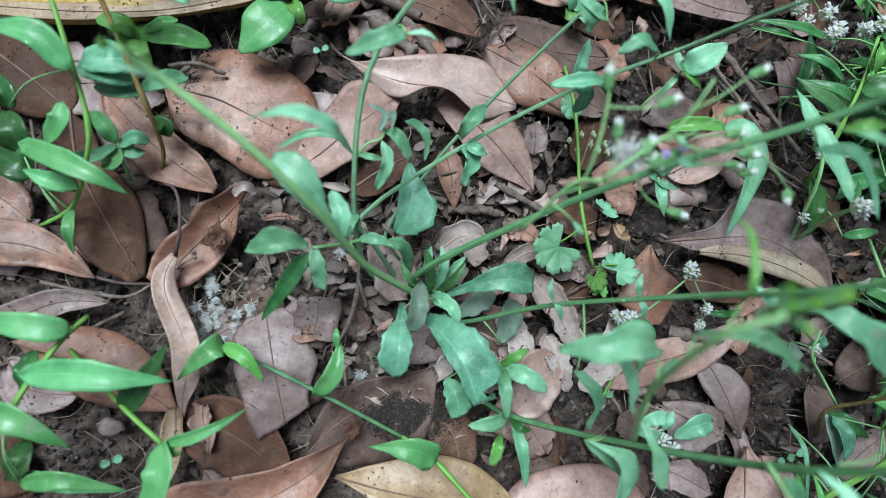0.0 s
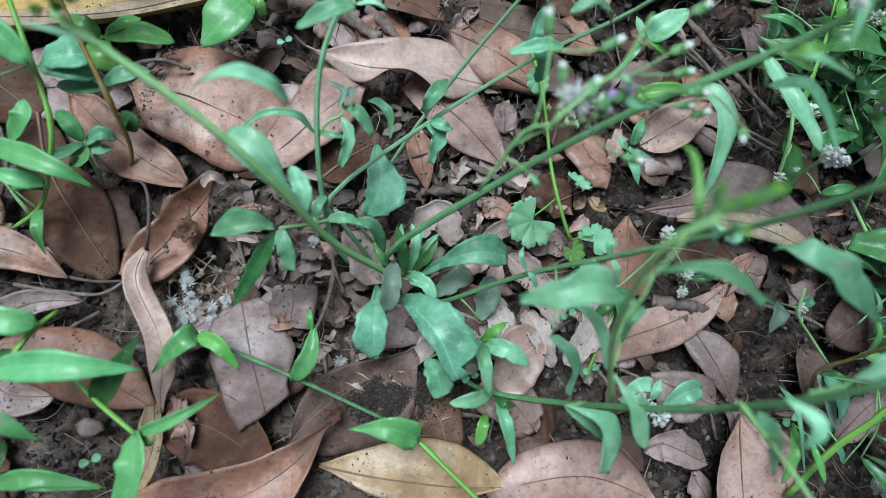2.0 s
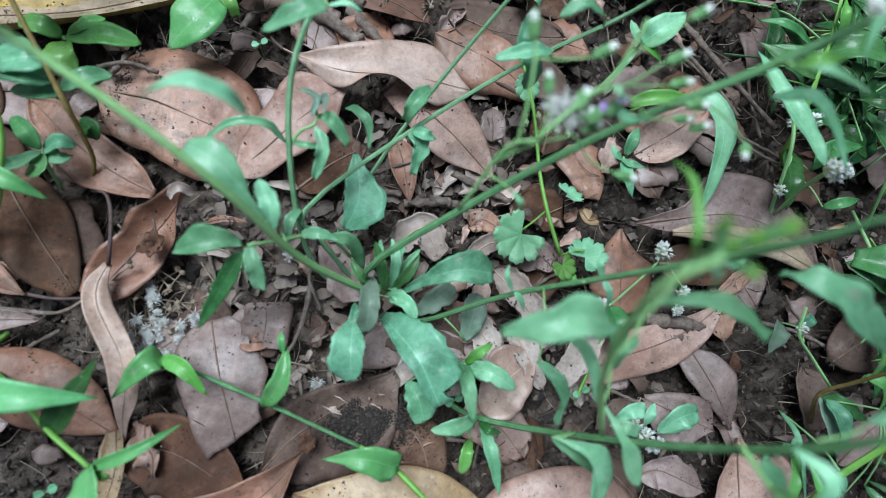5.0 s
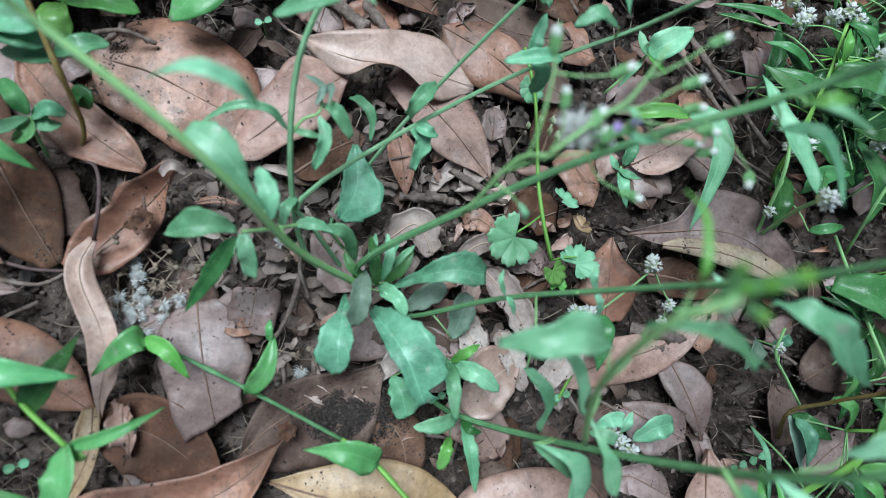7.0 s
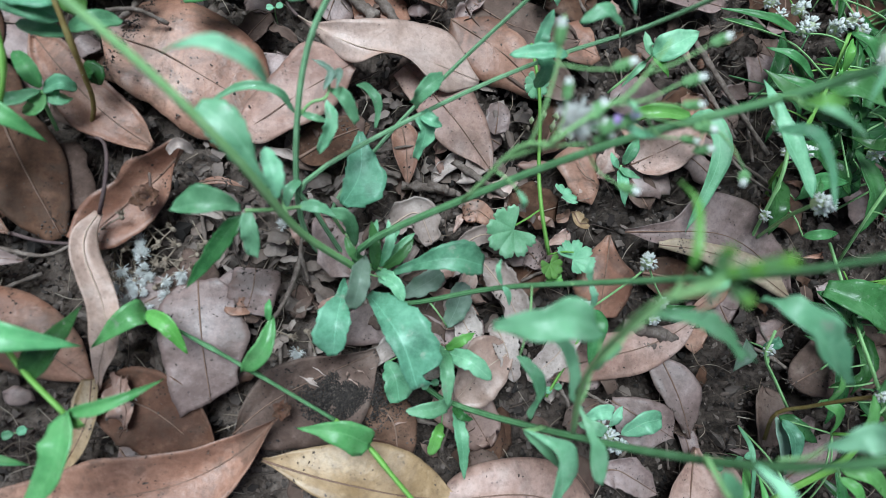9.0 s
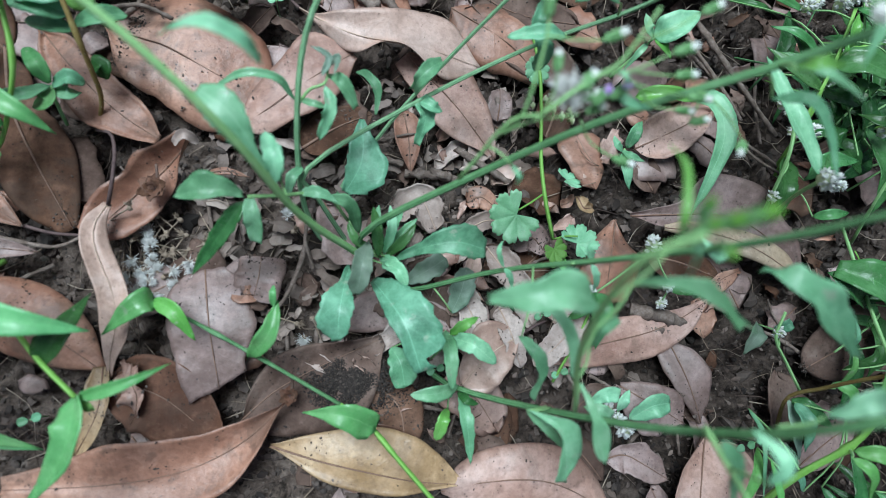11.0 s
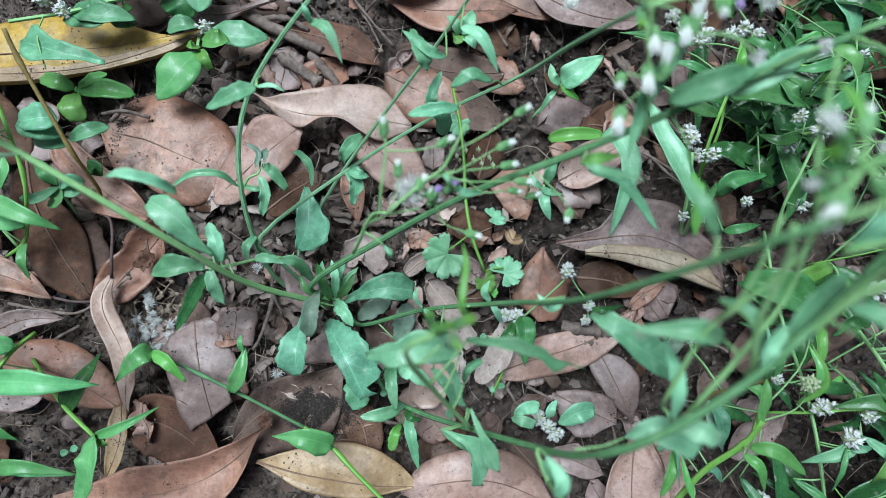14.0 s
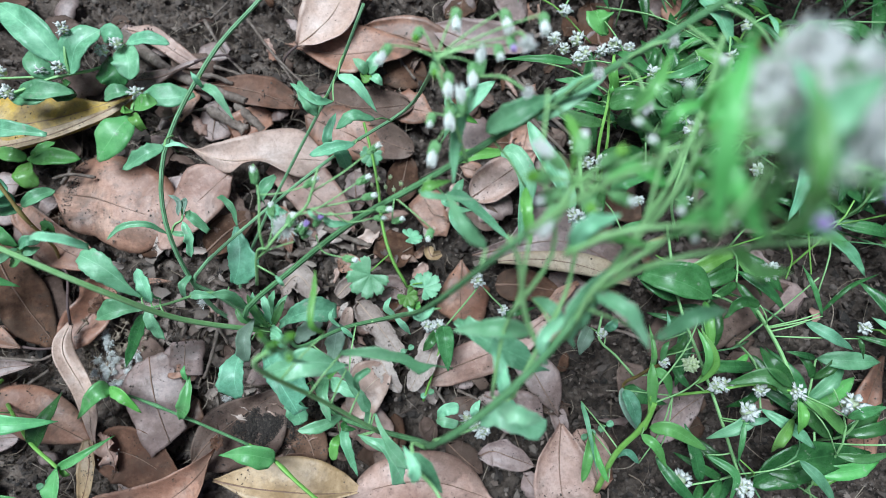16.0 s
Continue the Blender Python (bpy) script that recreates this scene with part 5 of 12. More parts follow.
stem_on(weed, [(-0.0180, -0.0320, -0.0240), (-0.0350, -0.0019, -0.0118), (-0.0124, 0.0335, 0.0052), (0.0189, 0.0650, 0.0316), (0.0510, 0.0914, 0.0652), (0.0770, 0.1106, 0.1065)], 0.0011, 0.0008, STEM_MID, sides=8, n=26)
stem_on(weed, [(-0.0180, -0.0320, -0.0240), (-0.0400, -0.0050, 0.0150), (-0.0443, 0.0071, 0.0300), (0.0034, 0.0396, 0.0340), (0.0498, 0.0609, 0.0500), (0.0878, 0.0708, 0.0700), (0.1000, 0.0630, 0.1200), (0.1030, 0.0460, 0.1770)], 0.0012, 0.0008, STEM_MID, sides=8, n=26)
stem_on(weed, [(0.0553, -0.0871, 0.0764), (0.0397, -0.0633, 0.1206), (0.0315, -0.0454, 0.1663), (0.0388, -0.0400, 0.1794)], 0.0010, 0.0008, STEM_PALE, sides=7, n=20)
stem_on(weed, [(0.0784, -0.0882, 0.1178), (0.0737, -0.0846, 0.1241), (0.0756, -0.0931, 0.1304), (0.0809, -0.1014, 0.1300), (0.0880, -0.1180, 0.1350), (0.1000, -0.1400, 0.1450)], 0.0009, 0.0006, STEM_PALE, sides=7, n=18)
leaf_on(weed, "teal", [(-0.0155, -0.0397, 0.0120), (-0.0092, -0.0482, 0.0270), (-0.0020, -0.0595, 0.0360), (0.0056, -0.0786, 0.0320)], 0.0186, name="leaf", left=(0.0028, 0.0052, 0.0074, 0.0099, 0.0118, 0.0131, 0.0134, 0.0122, 0.0076), right=(0.0014, 0.0022, 0.0031, 0.0040, 0.0049, 0.0055, 0.0043, 0.0042, 0.0024), n=26, m=10, edge=0.05, cup=0.2, wave=0.03, teeth=9, bite=(0.93, -1, 0.05))
leaf_on(weed, "teal", [(-0.0261, -0.0328, 0.0100), (-0.0280, -0.0440, 0.0220), (-0.0292, -0.0547, 0.0280), (-0.0296, -0.0665, 0.0220)], 0.0143, name="leaf", left=(0.0002, 0.0019, 0.0027, 0.0038, 0.0051, 0.0057, 0.0050, 0.0040, 0.0013), right=(0.0011, 0.0019, 0.0027, 0.0050, 0.0076, 0.0085, 0.0093, 0.0068, 0.0025), n=26, m=10, edge=0.05, cup=0.3, wave=0.05, teeth=10)
leaf_on(weed, "teal", [(-0.0056, -0.0289, 0.0120), (0.0051, -0.0260, 0.0300), (0.0189, -0.0238, 0.0360), (0.0330, -0.0257, 0.0300)], 0.0140, name="leaf", left=(0.0006, 0.0013, 0.0021, 0.0033, 0.0051, 0.0067, 0.0081, 0.0067, 0.0043), right=(0.0018, 0.0023, 0.0027, 0.0032, 0.0044, 0.0052, 0.0059, 0.0058, 0.0036), n=26, m=10, edge=0.05, cup=0.3, wave=0.06, teeth=12)
leaf_on(weed, "worn", [(-0.0178, -0.0219, 0.0160), (-0.0200, -0.0317, 0.0300), (-0.0211, -0.0390, 0.0300), (-0.0225, -0.0465, 0.0240)], 0.0090, name="leaf", left=(0.0000, 0.0019, 0.0036, 0.0043, 0.0047, 0.0046, 0.0040, 0.0030, 0.0012), right=(0.0000, 0.0018, 0.0039, 0.0042, 0.0043, 0.0044, 0.0045, 0.0039, 0.0013), n=26, m=10, edge=0.05, cup=0.5, wave=0.06)
leaf_on(weed, "blue", [(-0.0057, -0.0703, 0.0060), (-0.0017, -0.0767, 0.0120), (0.0009, -0.0879, 0.0080)], 0.0115, name='leaf', a=0.6, b=0.35, teeth=6, n=19, edge=0.2, wave=0.05)
leaf_on(weed, "mint", [(-0.0123, -0.0257, 0.0080), (-0.0152, -0.0162, 0.0220), (-0.0140, -0.0076, 0.0280)], 0.0046, name='leaf', a=0.8, b=0.6, cup=0.7, teeth=6, n=19, edge=0.2, wave=0.05)
leaf_on(weed, "mint", [(-0.0109, -0.0256, 0.0080), (-0.0071, -0.0155, 0.0180), (-0.0032, -0.0077, 0.0220)], 0.0043, name='leaf', a=0.8, b=0.6, cup=0.6, teeth=6, n=19, edge=0.2, wave=0.05)
leaf_on(weed, "mint", [(-0.0095, -0.0258, 0.0100), (-0.0029, -0.0181, 0.0180), (0.0037, -0.0113, 0.0200)], 0.0043, name='leaf', a=0.8, b=0.7, cup=0.5, teeth=6, n=19, edge=0.2, wave=0.05)
leaf_on(weed, "leafy", [(-0.0130, -0.0287, 0.0100), (-0.0143, -0.0191, 0.0240), (-0.0166, -0.0088, 0.0300)], 0.0054, name='leaf', a=0.6, b=0.6, cup=0.6, teeth=6, n=19, edge=0.2, wave=0.05)
leaf_on(weed, "mint", [(-0.0108, -0.0272, 0.0100), (-0.0080, -0.0176, 0.0240), (-0.0093, -0.0075, 0.0280)], 0.0050, name='leaf', a=0.6, b=0.6, cup=0.6, teeth=6, n=19, edge=0.2, wave=0.05)
leaf_on(weed, "leafy", [(-0.0097, -0.0281, 0.0100), (-0.0030, -0.0227, 0.0220), (0.0027, -0.0147, 0.0240)], 0.0051, name='leaf', a=0.6, b=0.6, cup=0.5, teeth=6, n=19, edge=0.2, wave=0.05)
leaf_on(weed, "mint", [(-0.0113, -0.0315, 0.0100), (-0.0049, -0.0349, 0.0220), (-0.0004, -0.0428, 0.0200)], 0.0063, name='leaf', a=0.5, b=0.5, cup=0.4, teeth=6, n=19, edge=0.2, wave=0.05)
leaf_on(weed, "leafy", [(-0.0164, -0.0259, 0.0100), (-0.0239, -0.0216, 0.0200), (-0.0273, -0.0148, 0.0200)], 0.0042, name='leaf', a=0.5, b=0.5, cup=0.5, teeth=6, n=19, edge=0.2, wave=0.05)
leaf_on(weed, "mint", [(-0.0122, -0.0283, 0.0060), (-0.0067, -0.0318, 0.0160), (-0.0024, -0.0385, 0.0140)], 0.0056, name='leaf', a=0.5, b=0.5, teeth=6, n=19, edge=0.2, wave=0.05)
leaf_on(weed, "worn", [(0.0008, -0.0395, 0.0040), (0.0103, -0.0339, 0.0100), (0.0190, -0.0280, 0.0080)], 0.0101, name='leaf', a=0.5, b=0.4, cup=0.3, teeth=6, n=19, edge=0.2, wave=0.05)
leaf_on(weed, "worn", [(0.0225, -0.0535, 0.0050), (0.0261, -0.0436, 0.0100), (0.0292, -0.0321, 0.0080)], 0.0111, name='leaf', a=0.5, b=0.4, cup=0.25, teeth=6, n=19, edge=0.2, wave=0.05)
leaf_on(weed, "teal", [(-0.0291, 0.0004, 0.0140), (-0.0222, 0.0142, 0.0200), (-0.0226, 0.0338, 0.0180)], 0.0189, name="leaf", left=(0.0016, 0.0031, 0.0048, 0.0060, 0.0065, 0.0064, 0.0056, 0.0035, 0.0014), right=(0.0025, 0.0079, 0.0101, 0.0129, 0.0121, 0.0080, 0.0054, 0.0030, 0.0009), n=26, m=10, edge=0.05, cup=0.15, wave=0.03)
leaf_on(weed, "blue", [(-0.0222, -0.0176, 0.0100), (-0.0270, -0.0080, 0.0280), (-0.0368, -0.0066, 0.0340)], 0.0061, name='leaf', a=0.5, b=0.5, cup=0.4, teeth=6, n=19, edge=0.2, wave=0.05)

# leaves on the leaning pale stem
leaf_on(weed, "blue", [(-0.0673, -0.0094, 0.0470), (-0.0750, -0.0096, 0.0520), (-0.0828, -0.0104, 0.0520), (-0.0921, -0.0117, 0.0480)], 0.0110, left=(0.0017, 0.0019, 0.0022, 0.0026, 0.0031, 0.0036, 0.0039, 0.0034, 0.0027, 0.0018, 0.0006), right=(0.0011, 0.0027, 0.0039, 0.0052, 0.0063, 0.0074, 0.0071, 0.0065, 0.0043, 0.0021, 0.0001), n=26, m=8, edge=0.05, wave=0.06, teeth=0, cup=0.40)
leaf_on(weed, "blue", [(-0.0642, -0.0112, 0.0470), (-0.0633, -0.0168, 0.0470), (-0.0630, -0.0216, 0.0430), (-0.0636, -0.0267, 0.0380)], 0.0067, left=(0.0014, 0.0018, 0.0023, 0.0030, 0.0031, 0.0031, 0.0033, 0.0035, 0.0033, 0.0032, 0.0032), right=(0.0024, 0.0028, 0.0033, 0.0035, 0.0036, 0.0036, 0.0034, 0.0031, 0.0026, 0.0019, 0.0015), n=26, m=8, edge=0.05, wave=0.06, teeth=0, cup=0.30)
leaf_on(weed, "deep", [(-0.0676, -0.0118, 0.0440), (-0.0750, -0.0224, 0.0400), (-0.0885, -0.0403, 0.0300)], 0.0080, name='leaf', a=0.6, b=0.7, cup=0.5, teeth=6, n=19, edge=0.2, wave=0.05)
leaf_on(weed, "mint", [(-0.0538, -0.0066, 0.0720), (-0.0600, 0.0029, 0.0800), (-0.0665, 0.0106, 0.0850), (-0.0759, 0.0169, 0.0840)], 0.0125, name="leaf", left=(0.0011, 0.0029, 0.0047, 0.0058, 0.0067, 0.0069, 0.0067, 0.0055, 0.0035), right=(0.0004, 0.0005, 0.0009, 0.0028, 0.0040, 0.0054, 0.0058, 0.0054, 0.0027), n=26, m=10, edge=0.05, cup=-0.2, wave=0.04, teeth=8)
leaf_on(weed, "mint", [(-0.0529, -0.0094, 0.0660), (-0.0526, -0.0018, 0.0720), (-0.0566, 0.0086, 0.0700)], 0.0071, name='leaf', a=0.6, b=0.5, cup=0.3, teeth=6, n=19, edge=0.2, wave=0.05)
leaf_on(weed, "mint", [(-0.0787, 0.0207, 0.1120), (-0.0711, 0.0189, 0.1220), (-0.0626, 0.0160, 0.1280), (-0.0577, 0.0148, 0.1270), (-0.0531, 0.0134, 0.1240), (-0.0502, 0.0133, 0.1180)], 0.0039, left=(0.0000, 0.0000, 0.0006, 0.0025, 0.0034, 0.0034, 0.0035, 0.0035, 0.0028, 0.0020, 0.0008), right=(0.0000, 0.0000, 0.0012, 0.0000, 0.0000, 0.0000, 0.0000, 0.0004, 0.0008, 0.0017, 0.0021), n=26, m=8, edge=0.05, wave=0.06, teeth=0, cup=0.50)
leaf_on(weed, "mint", [(-0.0512, -0.0071, 0.0600), (-0.0514, -0.0060, 0.0660), (-0.0519, -0.0038, 0.0660)], 0.0017, name='leaf', teeth=6, n=19, edge=0.2, wave=0.05)
stem_on(weed, [(-0.0654, -0.0105, 0.0470), (-0.0552, -0.0086, 0.0420), (-0.0373, -0.0046, 0.0300), (-0.0277, -0.0123, 0.0120)], 0.0008, 0.0008, STEM_PALE, name='branch')
leaf_on(weed, "mint", [(-0.0466, -0.0055, 0.0360), (-0.0392, -0.0060, 0.0400), (-0.0316, -0.0087, 0.0360)], 0.0051, name='leaf', cup=0.4, teeth=6, n=19, edge=0.2, wave=0.05)
leaf_on(weed, "mint", [(-0.0982, 0.0257, 0.1280), (-0.1002, 0.0237, 0.1360), (-0.1050, 0.0238, 0.1400), (-0.1119, 0.0252, 0.1400)], 0.0014, name='leaf', cup=0.4, teeth=6, n=19, edge=0.2, wave=0.05)
bud_head(weed, (-0.1059, 0.0332, 0.1330), (0.0016, -0.0013, 0.0040), 0.0075, "green")
bud_head(weed, (-0.1066, 0.0346, 0.1360), (0.0020, -0.0014, 0.0040), 0.0075, "green")
bud_head(weed, (-0.1020, 0.0339, 0.1360), (0.0028, -0.0014, 0.0040), 0.0075, "green")
bud_head(weed, (-0.1101, 0.0323, 0.1340), (0.0016, -0.0022, 0.0040), 0.0075, "green")
bud_head(weed, (-0.1031, 0.0344, 0.1400), (0.0024, -0.0015, 0.0040), 0.0075, "green")

# leaves on the upright stem
leaf_on(weed, "mint", [(-0.0489, 0.0283, 0.0500), (-0.0551, 0.0329, 0.0600), (-0.0669, 0.0327, 0.0620), (-0.0788, 0.0283, 0.0560)], 0.0036, name='leaf', a=0.6, b=0.6, cup=0.6, teeth=6, n=19, edge=0.2, wave=0.05)
leaf_on(weed, "blue", [(-0.0362, 0.0370, 0.0560), (-0.0315, 0.0332, 0.0600), (-0.0281, 0.0300, 0.0580), (-0.0247, 0.0264, 0.0540)], 0.0056, left=(0.0006, 0.0017, 0.0031, 0.0032, 0.0033, 0.0032, 0.0027, 0.0023, 0.0020, 0.0011, 0.0005), right=(0.0005, 0.0008, 0.0014, 0.0018, 0.0021, 0.0024, 0.0026, 0.0026, 0.0026, 0.0025, 0.0025), n=26, m=8, edge=0.05, wave=0.06, teeth=0, cup=0.50)
leaf_on(weed, "blue", [(-0.0371, 0.0323, 0.0580), (-0.0347, 0.0233, 0.0560), (-0.0393, 0.0144, 0.0460)], 0.0056, name='leaf', a=0.6, b=0.5, cup=0.8, wave=0.12, teeth=6, n=19, edge=0.2)
leaf_on(weed, "blue", [(-0.0473, 0.0289, 0.0500), (-0.0410, 0.0267, 0.0520), (-0.0355, 0.0271, 0.0480)], 0.0030, name='leaf', cup=0.5, teeth=6, n=19, edge=0.2, wave=0.05)
leaf_on(weed, "worn", [(-0.0382, 0.0351, 0.0600), (-0.0359, 0.0418, 0.0620), (-0.0434, 0.0479, 0.0580)], 0.0033, name='leaf', cup=0.9, wave=0.1, teeth=6, n=19, edge=0.2)
leaf_on(weed, "worn", [(-0.0378, 0.0376, 0.0600), (-0.0325, 0.0420, 0.0620), (-0.0336, 0.0338, 0.0640)], 0.0029, name='leaf', cup=0.9, teeth=6, n=19, edge=0.2, wave=0.05)
leaf_on(weed, "blue", [(-0.0473, 0.0069, 0.0300), (-0.0508, 0.0007, 0.0340), (-0.0529, -0.0070, 0.0260)], 0.0048, name='leaf', cup=0.4, teeth=6, n=19, edge=0.2, wave=0.05)
leaf_on(weed, "blue", [(-0.0293, 0.0630, 0.0880), (-0.0366, 0.0590, 0.0920), (-0.0507, 0.0550, 0.0860)], 0.0079, name='leaf', a=0.5, b=0.5, cup=0.3, teeth=6, n=19, edge=0.2, wave=0.05)
leaf_on(weed, "mint", [(-0.0288, 0.0630, 0.0880), (-0.0221, 0.0626, 0.0900), (-0.0172, 0.0605, 0.0880)], 0.0020, name='leaf', teeth=6, n=19, edge=0.2, wave=0.05)
leaf_on(weed, "mint", [(-0.0034, 0.0845, 0.1000), (0.0042, 0.0785, 0.1060), (0.0091, 0.0671, 0.0980)], 0.0045, name='leaf', a=0.5, b=0.7, cup=0.4, teeth=6, n=19, edge=0.2, wave=0.05)
leaf_on(weed, "mint", [(-0.0034, 0.0845, 0.1000), (-0.0036, 0.0857, 0.1060), (-0.0050, 0.0887, 0.1080)], 0.0026, name='leaf', teeth=6, n=19, edge=0.2, wave=0.05)
stem_on(weed, [(-0.0486, 0.0269, 0.0480), (-0.0433, 0.0317, 0.0540), (-0.0371, 0.0335, 0.0580), (-0.0361, 0.0414, 0.0600)], 0.0007, 0.0005, STEM_PALE, name='branch')

# leaves on the thin diagonal stems
leaf_on(weed, "blue", [(-0.0009, 0.0433, 0.0340), (0.0011, 0.0451, 0.0420), (0.0051, 0.0489, 0.0440), (0.0106, 0.0538, 0.0420)], 0.0078, left=(0.0016, 0.0016, 0.0019, 0.0023, 0.0027, 0.0033, 0.0036, 0.0036, 0.0037, 0.0027, 0.0016), right=(0.0030, 0.0030, 0.0033, 0.0036, 0.0038, 0.0040, 0.0042, 0.0039, 0.0028, 0.0017, 0.0005), n=26, m=8, edge=0.05, wave=0.06, teeth=0, cup=0.50)
leaf_on(weed, "blue", [(0.0002, 0.0366, 0.0340), (0.0048, 0.0330, 0.0320), (0.0045, 0.0274, 0.0280), (0.0026, 0.0224, 0.0220)], 0.0094, left=(0.0058, 0.0066, 0.0069, 0.0053, 0.0039, 0.0045, 0.0029, 0.0016, 0.0014, 0.0014, 0.0015), right=(0.0004, 0.0013, 0.0025, 0.0031, 0.0031, 0.0032, 0.0032, 0.0030, 0.0028, 0.0022, 0.0018), n=26, m=8, edge=0.05, wave=0.06, teeth=0, cup=0.50)
leaf_on(weed, "blue", [(0.0024, 0.0386, 0.0340), (0.0073, 0.0354, 0.0360), (0.0123, 0.0348, 0.0320)], 0.0058, name='leaf', cup=0.5, teeth=6, n=19, edge=0.2, wave=0.05)
leaf_on(weed, "blue", [(-0.0169, 0.0309, 0.0340), (-0.0163, 0.0374, 0.0380), (-0.0191, 0.0430, 0.0400), (-0.0259, 0.0484, 0.0360)], 0.0043, left=(0.0005, 0.0010, 0.0013, 0.0014, 0.0015, 0.0017, 0.0016, 0.0013, 0.0006, 0.0000, 0.0002), right=(0.0006, 0.0008, 0.0010, 0.0012, 0.0020, 0.0023, 0.0027, 0.0025, 0.0027, 0.0025, 0.0006), n=26, m=8, edge=0.05, wave=0.06, teeth=0, cup=0.50)
leaf_on(weed, "blue", [(0.0467, 0.0611, 0.0580), (0.0460, 0.0642, 0.0660), (0.0517, 0.0773, 0.0640)], 0.0057, name='leaf', a=0.6, b=0.6, cup=0.6, teeth=6, n=19, edge=0.2, wave=0.05)
leaf_on(weed, "blue", [(0.0472, 0.0611, 0.0580), (0.0511, 0.0562, 0.0560), (0.0516, 0.0519, 0.0440)], 0.0079, name='leaf', a=0.6, b=0.5, cup=0.4, teeth=6, n=19, edge=0.2, wave=0.05)
leaf_on(weed, "blue", [(0.0732, 0.0648, 0.0800), (0.0632, 0.0655, 0.0880), (0.0540, 0.0612, 0.0840)], 0.0063, name='leaf', a=0.6, b=0.5, cup=-0.5, teeth=6, n=19, edge=0.2, wave=0.05)
leaf_on(weed, "blue", [(0.0592, 0.0604, 0.0600), (0.0485, 0.0579, 0.0660), (0.0345, 0.0577, 0.0600)], 0.0069, name='leaf', a=0.6, b=0.5, cup=0.5, teeth=6, n=19, edge=0.2, wave=0.05)
leaf_on(weed, "mint", [(0.0591, 0.0844, 0.0920), (0.0676, 0.0771, 0.0960), (0.0752, 0.0657, 0.0860)], 0.0055, name='leaf', a=0.6, b=0.8, cup=0.4, teeth=6, n=19, edge=0.2, wave=0.05)
leaf_on(weed, "blue", [(0.0443, 0.0710, 0.0800), (0.0421, 0.0764, 0.0860), (0.0377, 0.0891, 0.0820)], 0.0074, name='leaf', a=0.7, b=0.6, cup=0.5, wave=0.1, teeth=6, n=19, edge=0.2)
leaf_on(weed, "blue", [(0.0533, 0.0781, 0.0780), (0.0466, 0.0760, 0.0860), (0.0340, 0.0878, 0.0840)], 0.0050, name='leaf', a=0.7, b=0.6, cup=0.5, teeth=6, n=19, edge=0.2, wave=0.05)

# leaves low on the arching stem and at its side shoots
leaf_on(weed, "mint", [(0.0249, -0.0866, 0.0100), (0.0140, -0.0888, 0.0220), (0.0020, -0.0891, 0.0240)], 0.0070, name='leaf', a=0.5, b=0.5, cup=0.4, teeth=6, n=19, edge=0.2, wave=0.05)
leaf_on(weed, "deep", [(0.0257, -0.0893, 0.0100), (0.0279, -0.0922, 0.0180), (0.0337, -0.0944, 0.0160)], 0.0042, name='leaf', cup=0.4, teeth=6, n=19, edge=0.2, wave=0.05)
leaf_on(weed, "blue", [(0.0191, -0.0619, 0.0100), (0.0187, -0.0716, 0.0260), (0.0206, -0.0876, 0.0220)], 0.0070, name='leaf', a=0.5, b=0.6, cup=0.3, teeth=6, n=19, edge=0.2, wave=0.05)
leaf_on(weed, "mint", [(0.0214, -0.0650, 0.0140), (0.0293, -0.0678, 0.0260), (0.0403, -0.0760, 0.0220)], 0.0083, name='leaf', a=0.5, b=0.5, cup=0.3, teeth=4, n=19, edge=0.2, wave=0.05)
leaf_on(weed, "bright", [(0.0206, -0.0633, 0.0140), (0.0256, -0.0587, 0.0240), (0.0321, -0.0555, 0.0220)], 0.0050, name='leaf', cup=0.3, teeth=6, n=19, edge=0.2, wave=0.05)
leaf_on(weed, "blue", [(0.0263, -0.0893, 0.0100), (0.0277, -0.1010, 0.0200), (0.0308, -0.1210, 0.0140)], 0.0058, name='leaf', a=0.6, b=0.6, cup=0.3, teeth=6, n=19, edge=0.2, wave=0.05)
leaf_on(weed, "bright", [(0.0215, -0.0983, 0.0040), (0.0186, -0.1026, 0.0100), (0.0163, -0.1120, 0.0060)], 0.0056, name='leaf', a=0.5, b=0.4, cup=0.3, teeth=6, n=19, edge=0.2, wave=0.05)
leaf_on(weed, "blue", [(0.0395, -0.0626, 0.0600), (0.0438, -0.0692, 0.0640), (0.0484, -0.0776, 0.0600), (0.0483, -0.0876, 0.0520)], 0.0051, left=(0.0004, 0.0026, 0.0032, 0.0039, 0.0044, 0.0036, 0.0030, 0.0010, 0.0000, 0.0000, 0.0000), right=(0.0002, 0.0005, 0.0009, 0.0009, 0.0007, 0.0010, 0.0010, 0.0020, 0.0029, 0.0032, 0.0000), n=26, m=8, edge=0.05, wave=0.06, teeth=0, cup=0.50)
leaf_on(weed, "mint", [(0.0528, -0.0758, 0.0840), (0.0486, -0.0671, 0.0900), (0.0452, -0.0590, 0.0920), (0.0407, -0.0532, 0.0920)], 0.0041, left=(0.0000, 0.0022, 0.0016, 0.0010, 0.0004, 0.0002, 0.0001, 0.0002, 0.0002, 0.0001, 0.0000), right=(0.0000, 0.0000, 0.0012, 0.0028, 0.0034, 0.0037, 0.0036, 0.0039, 0.0036, 0.0034, 0.0006), n=26, m=8, edge=0.05, wave=0.06, teeth=0, cup=0.50)
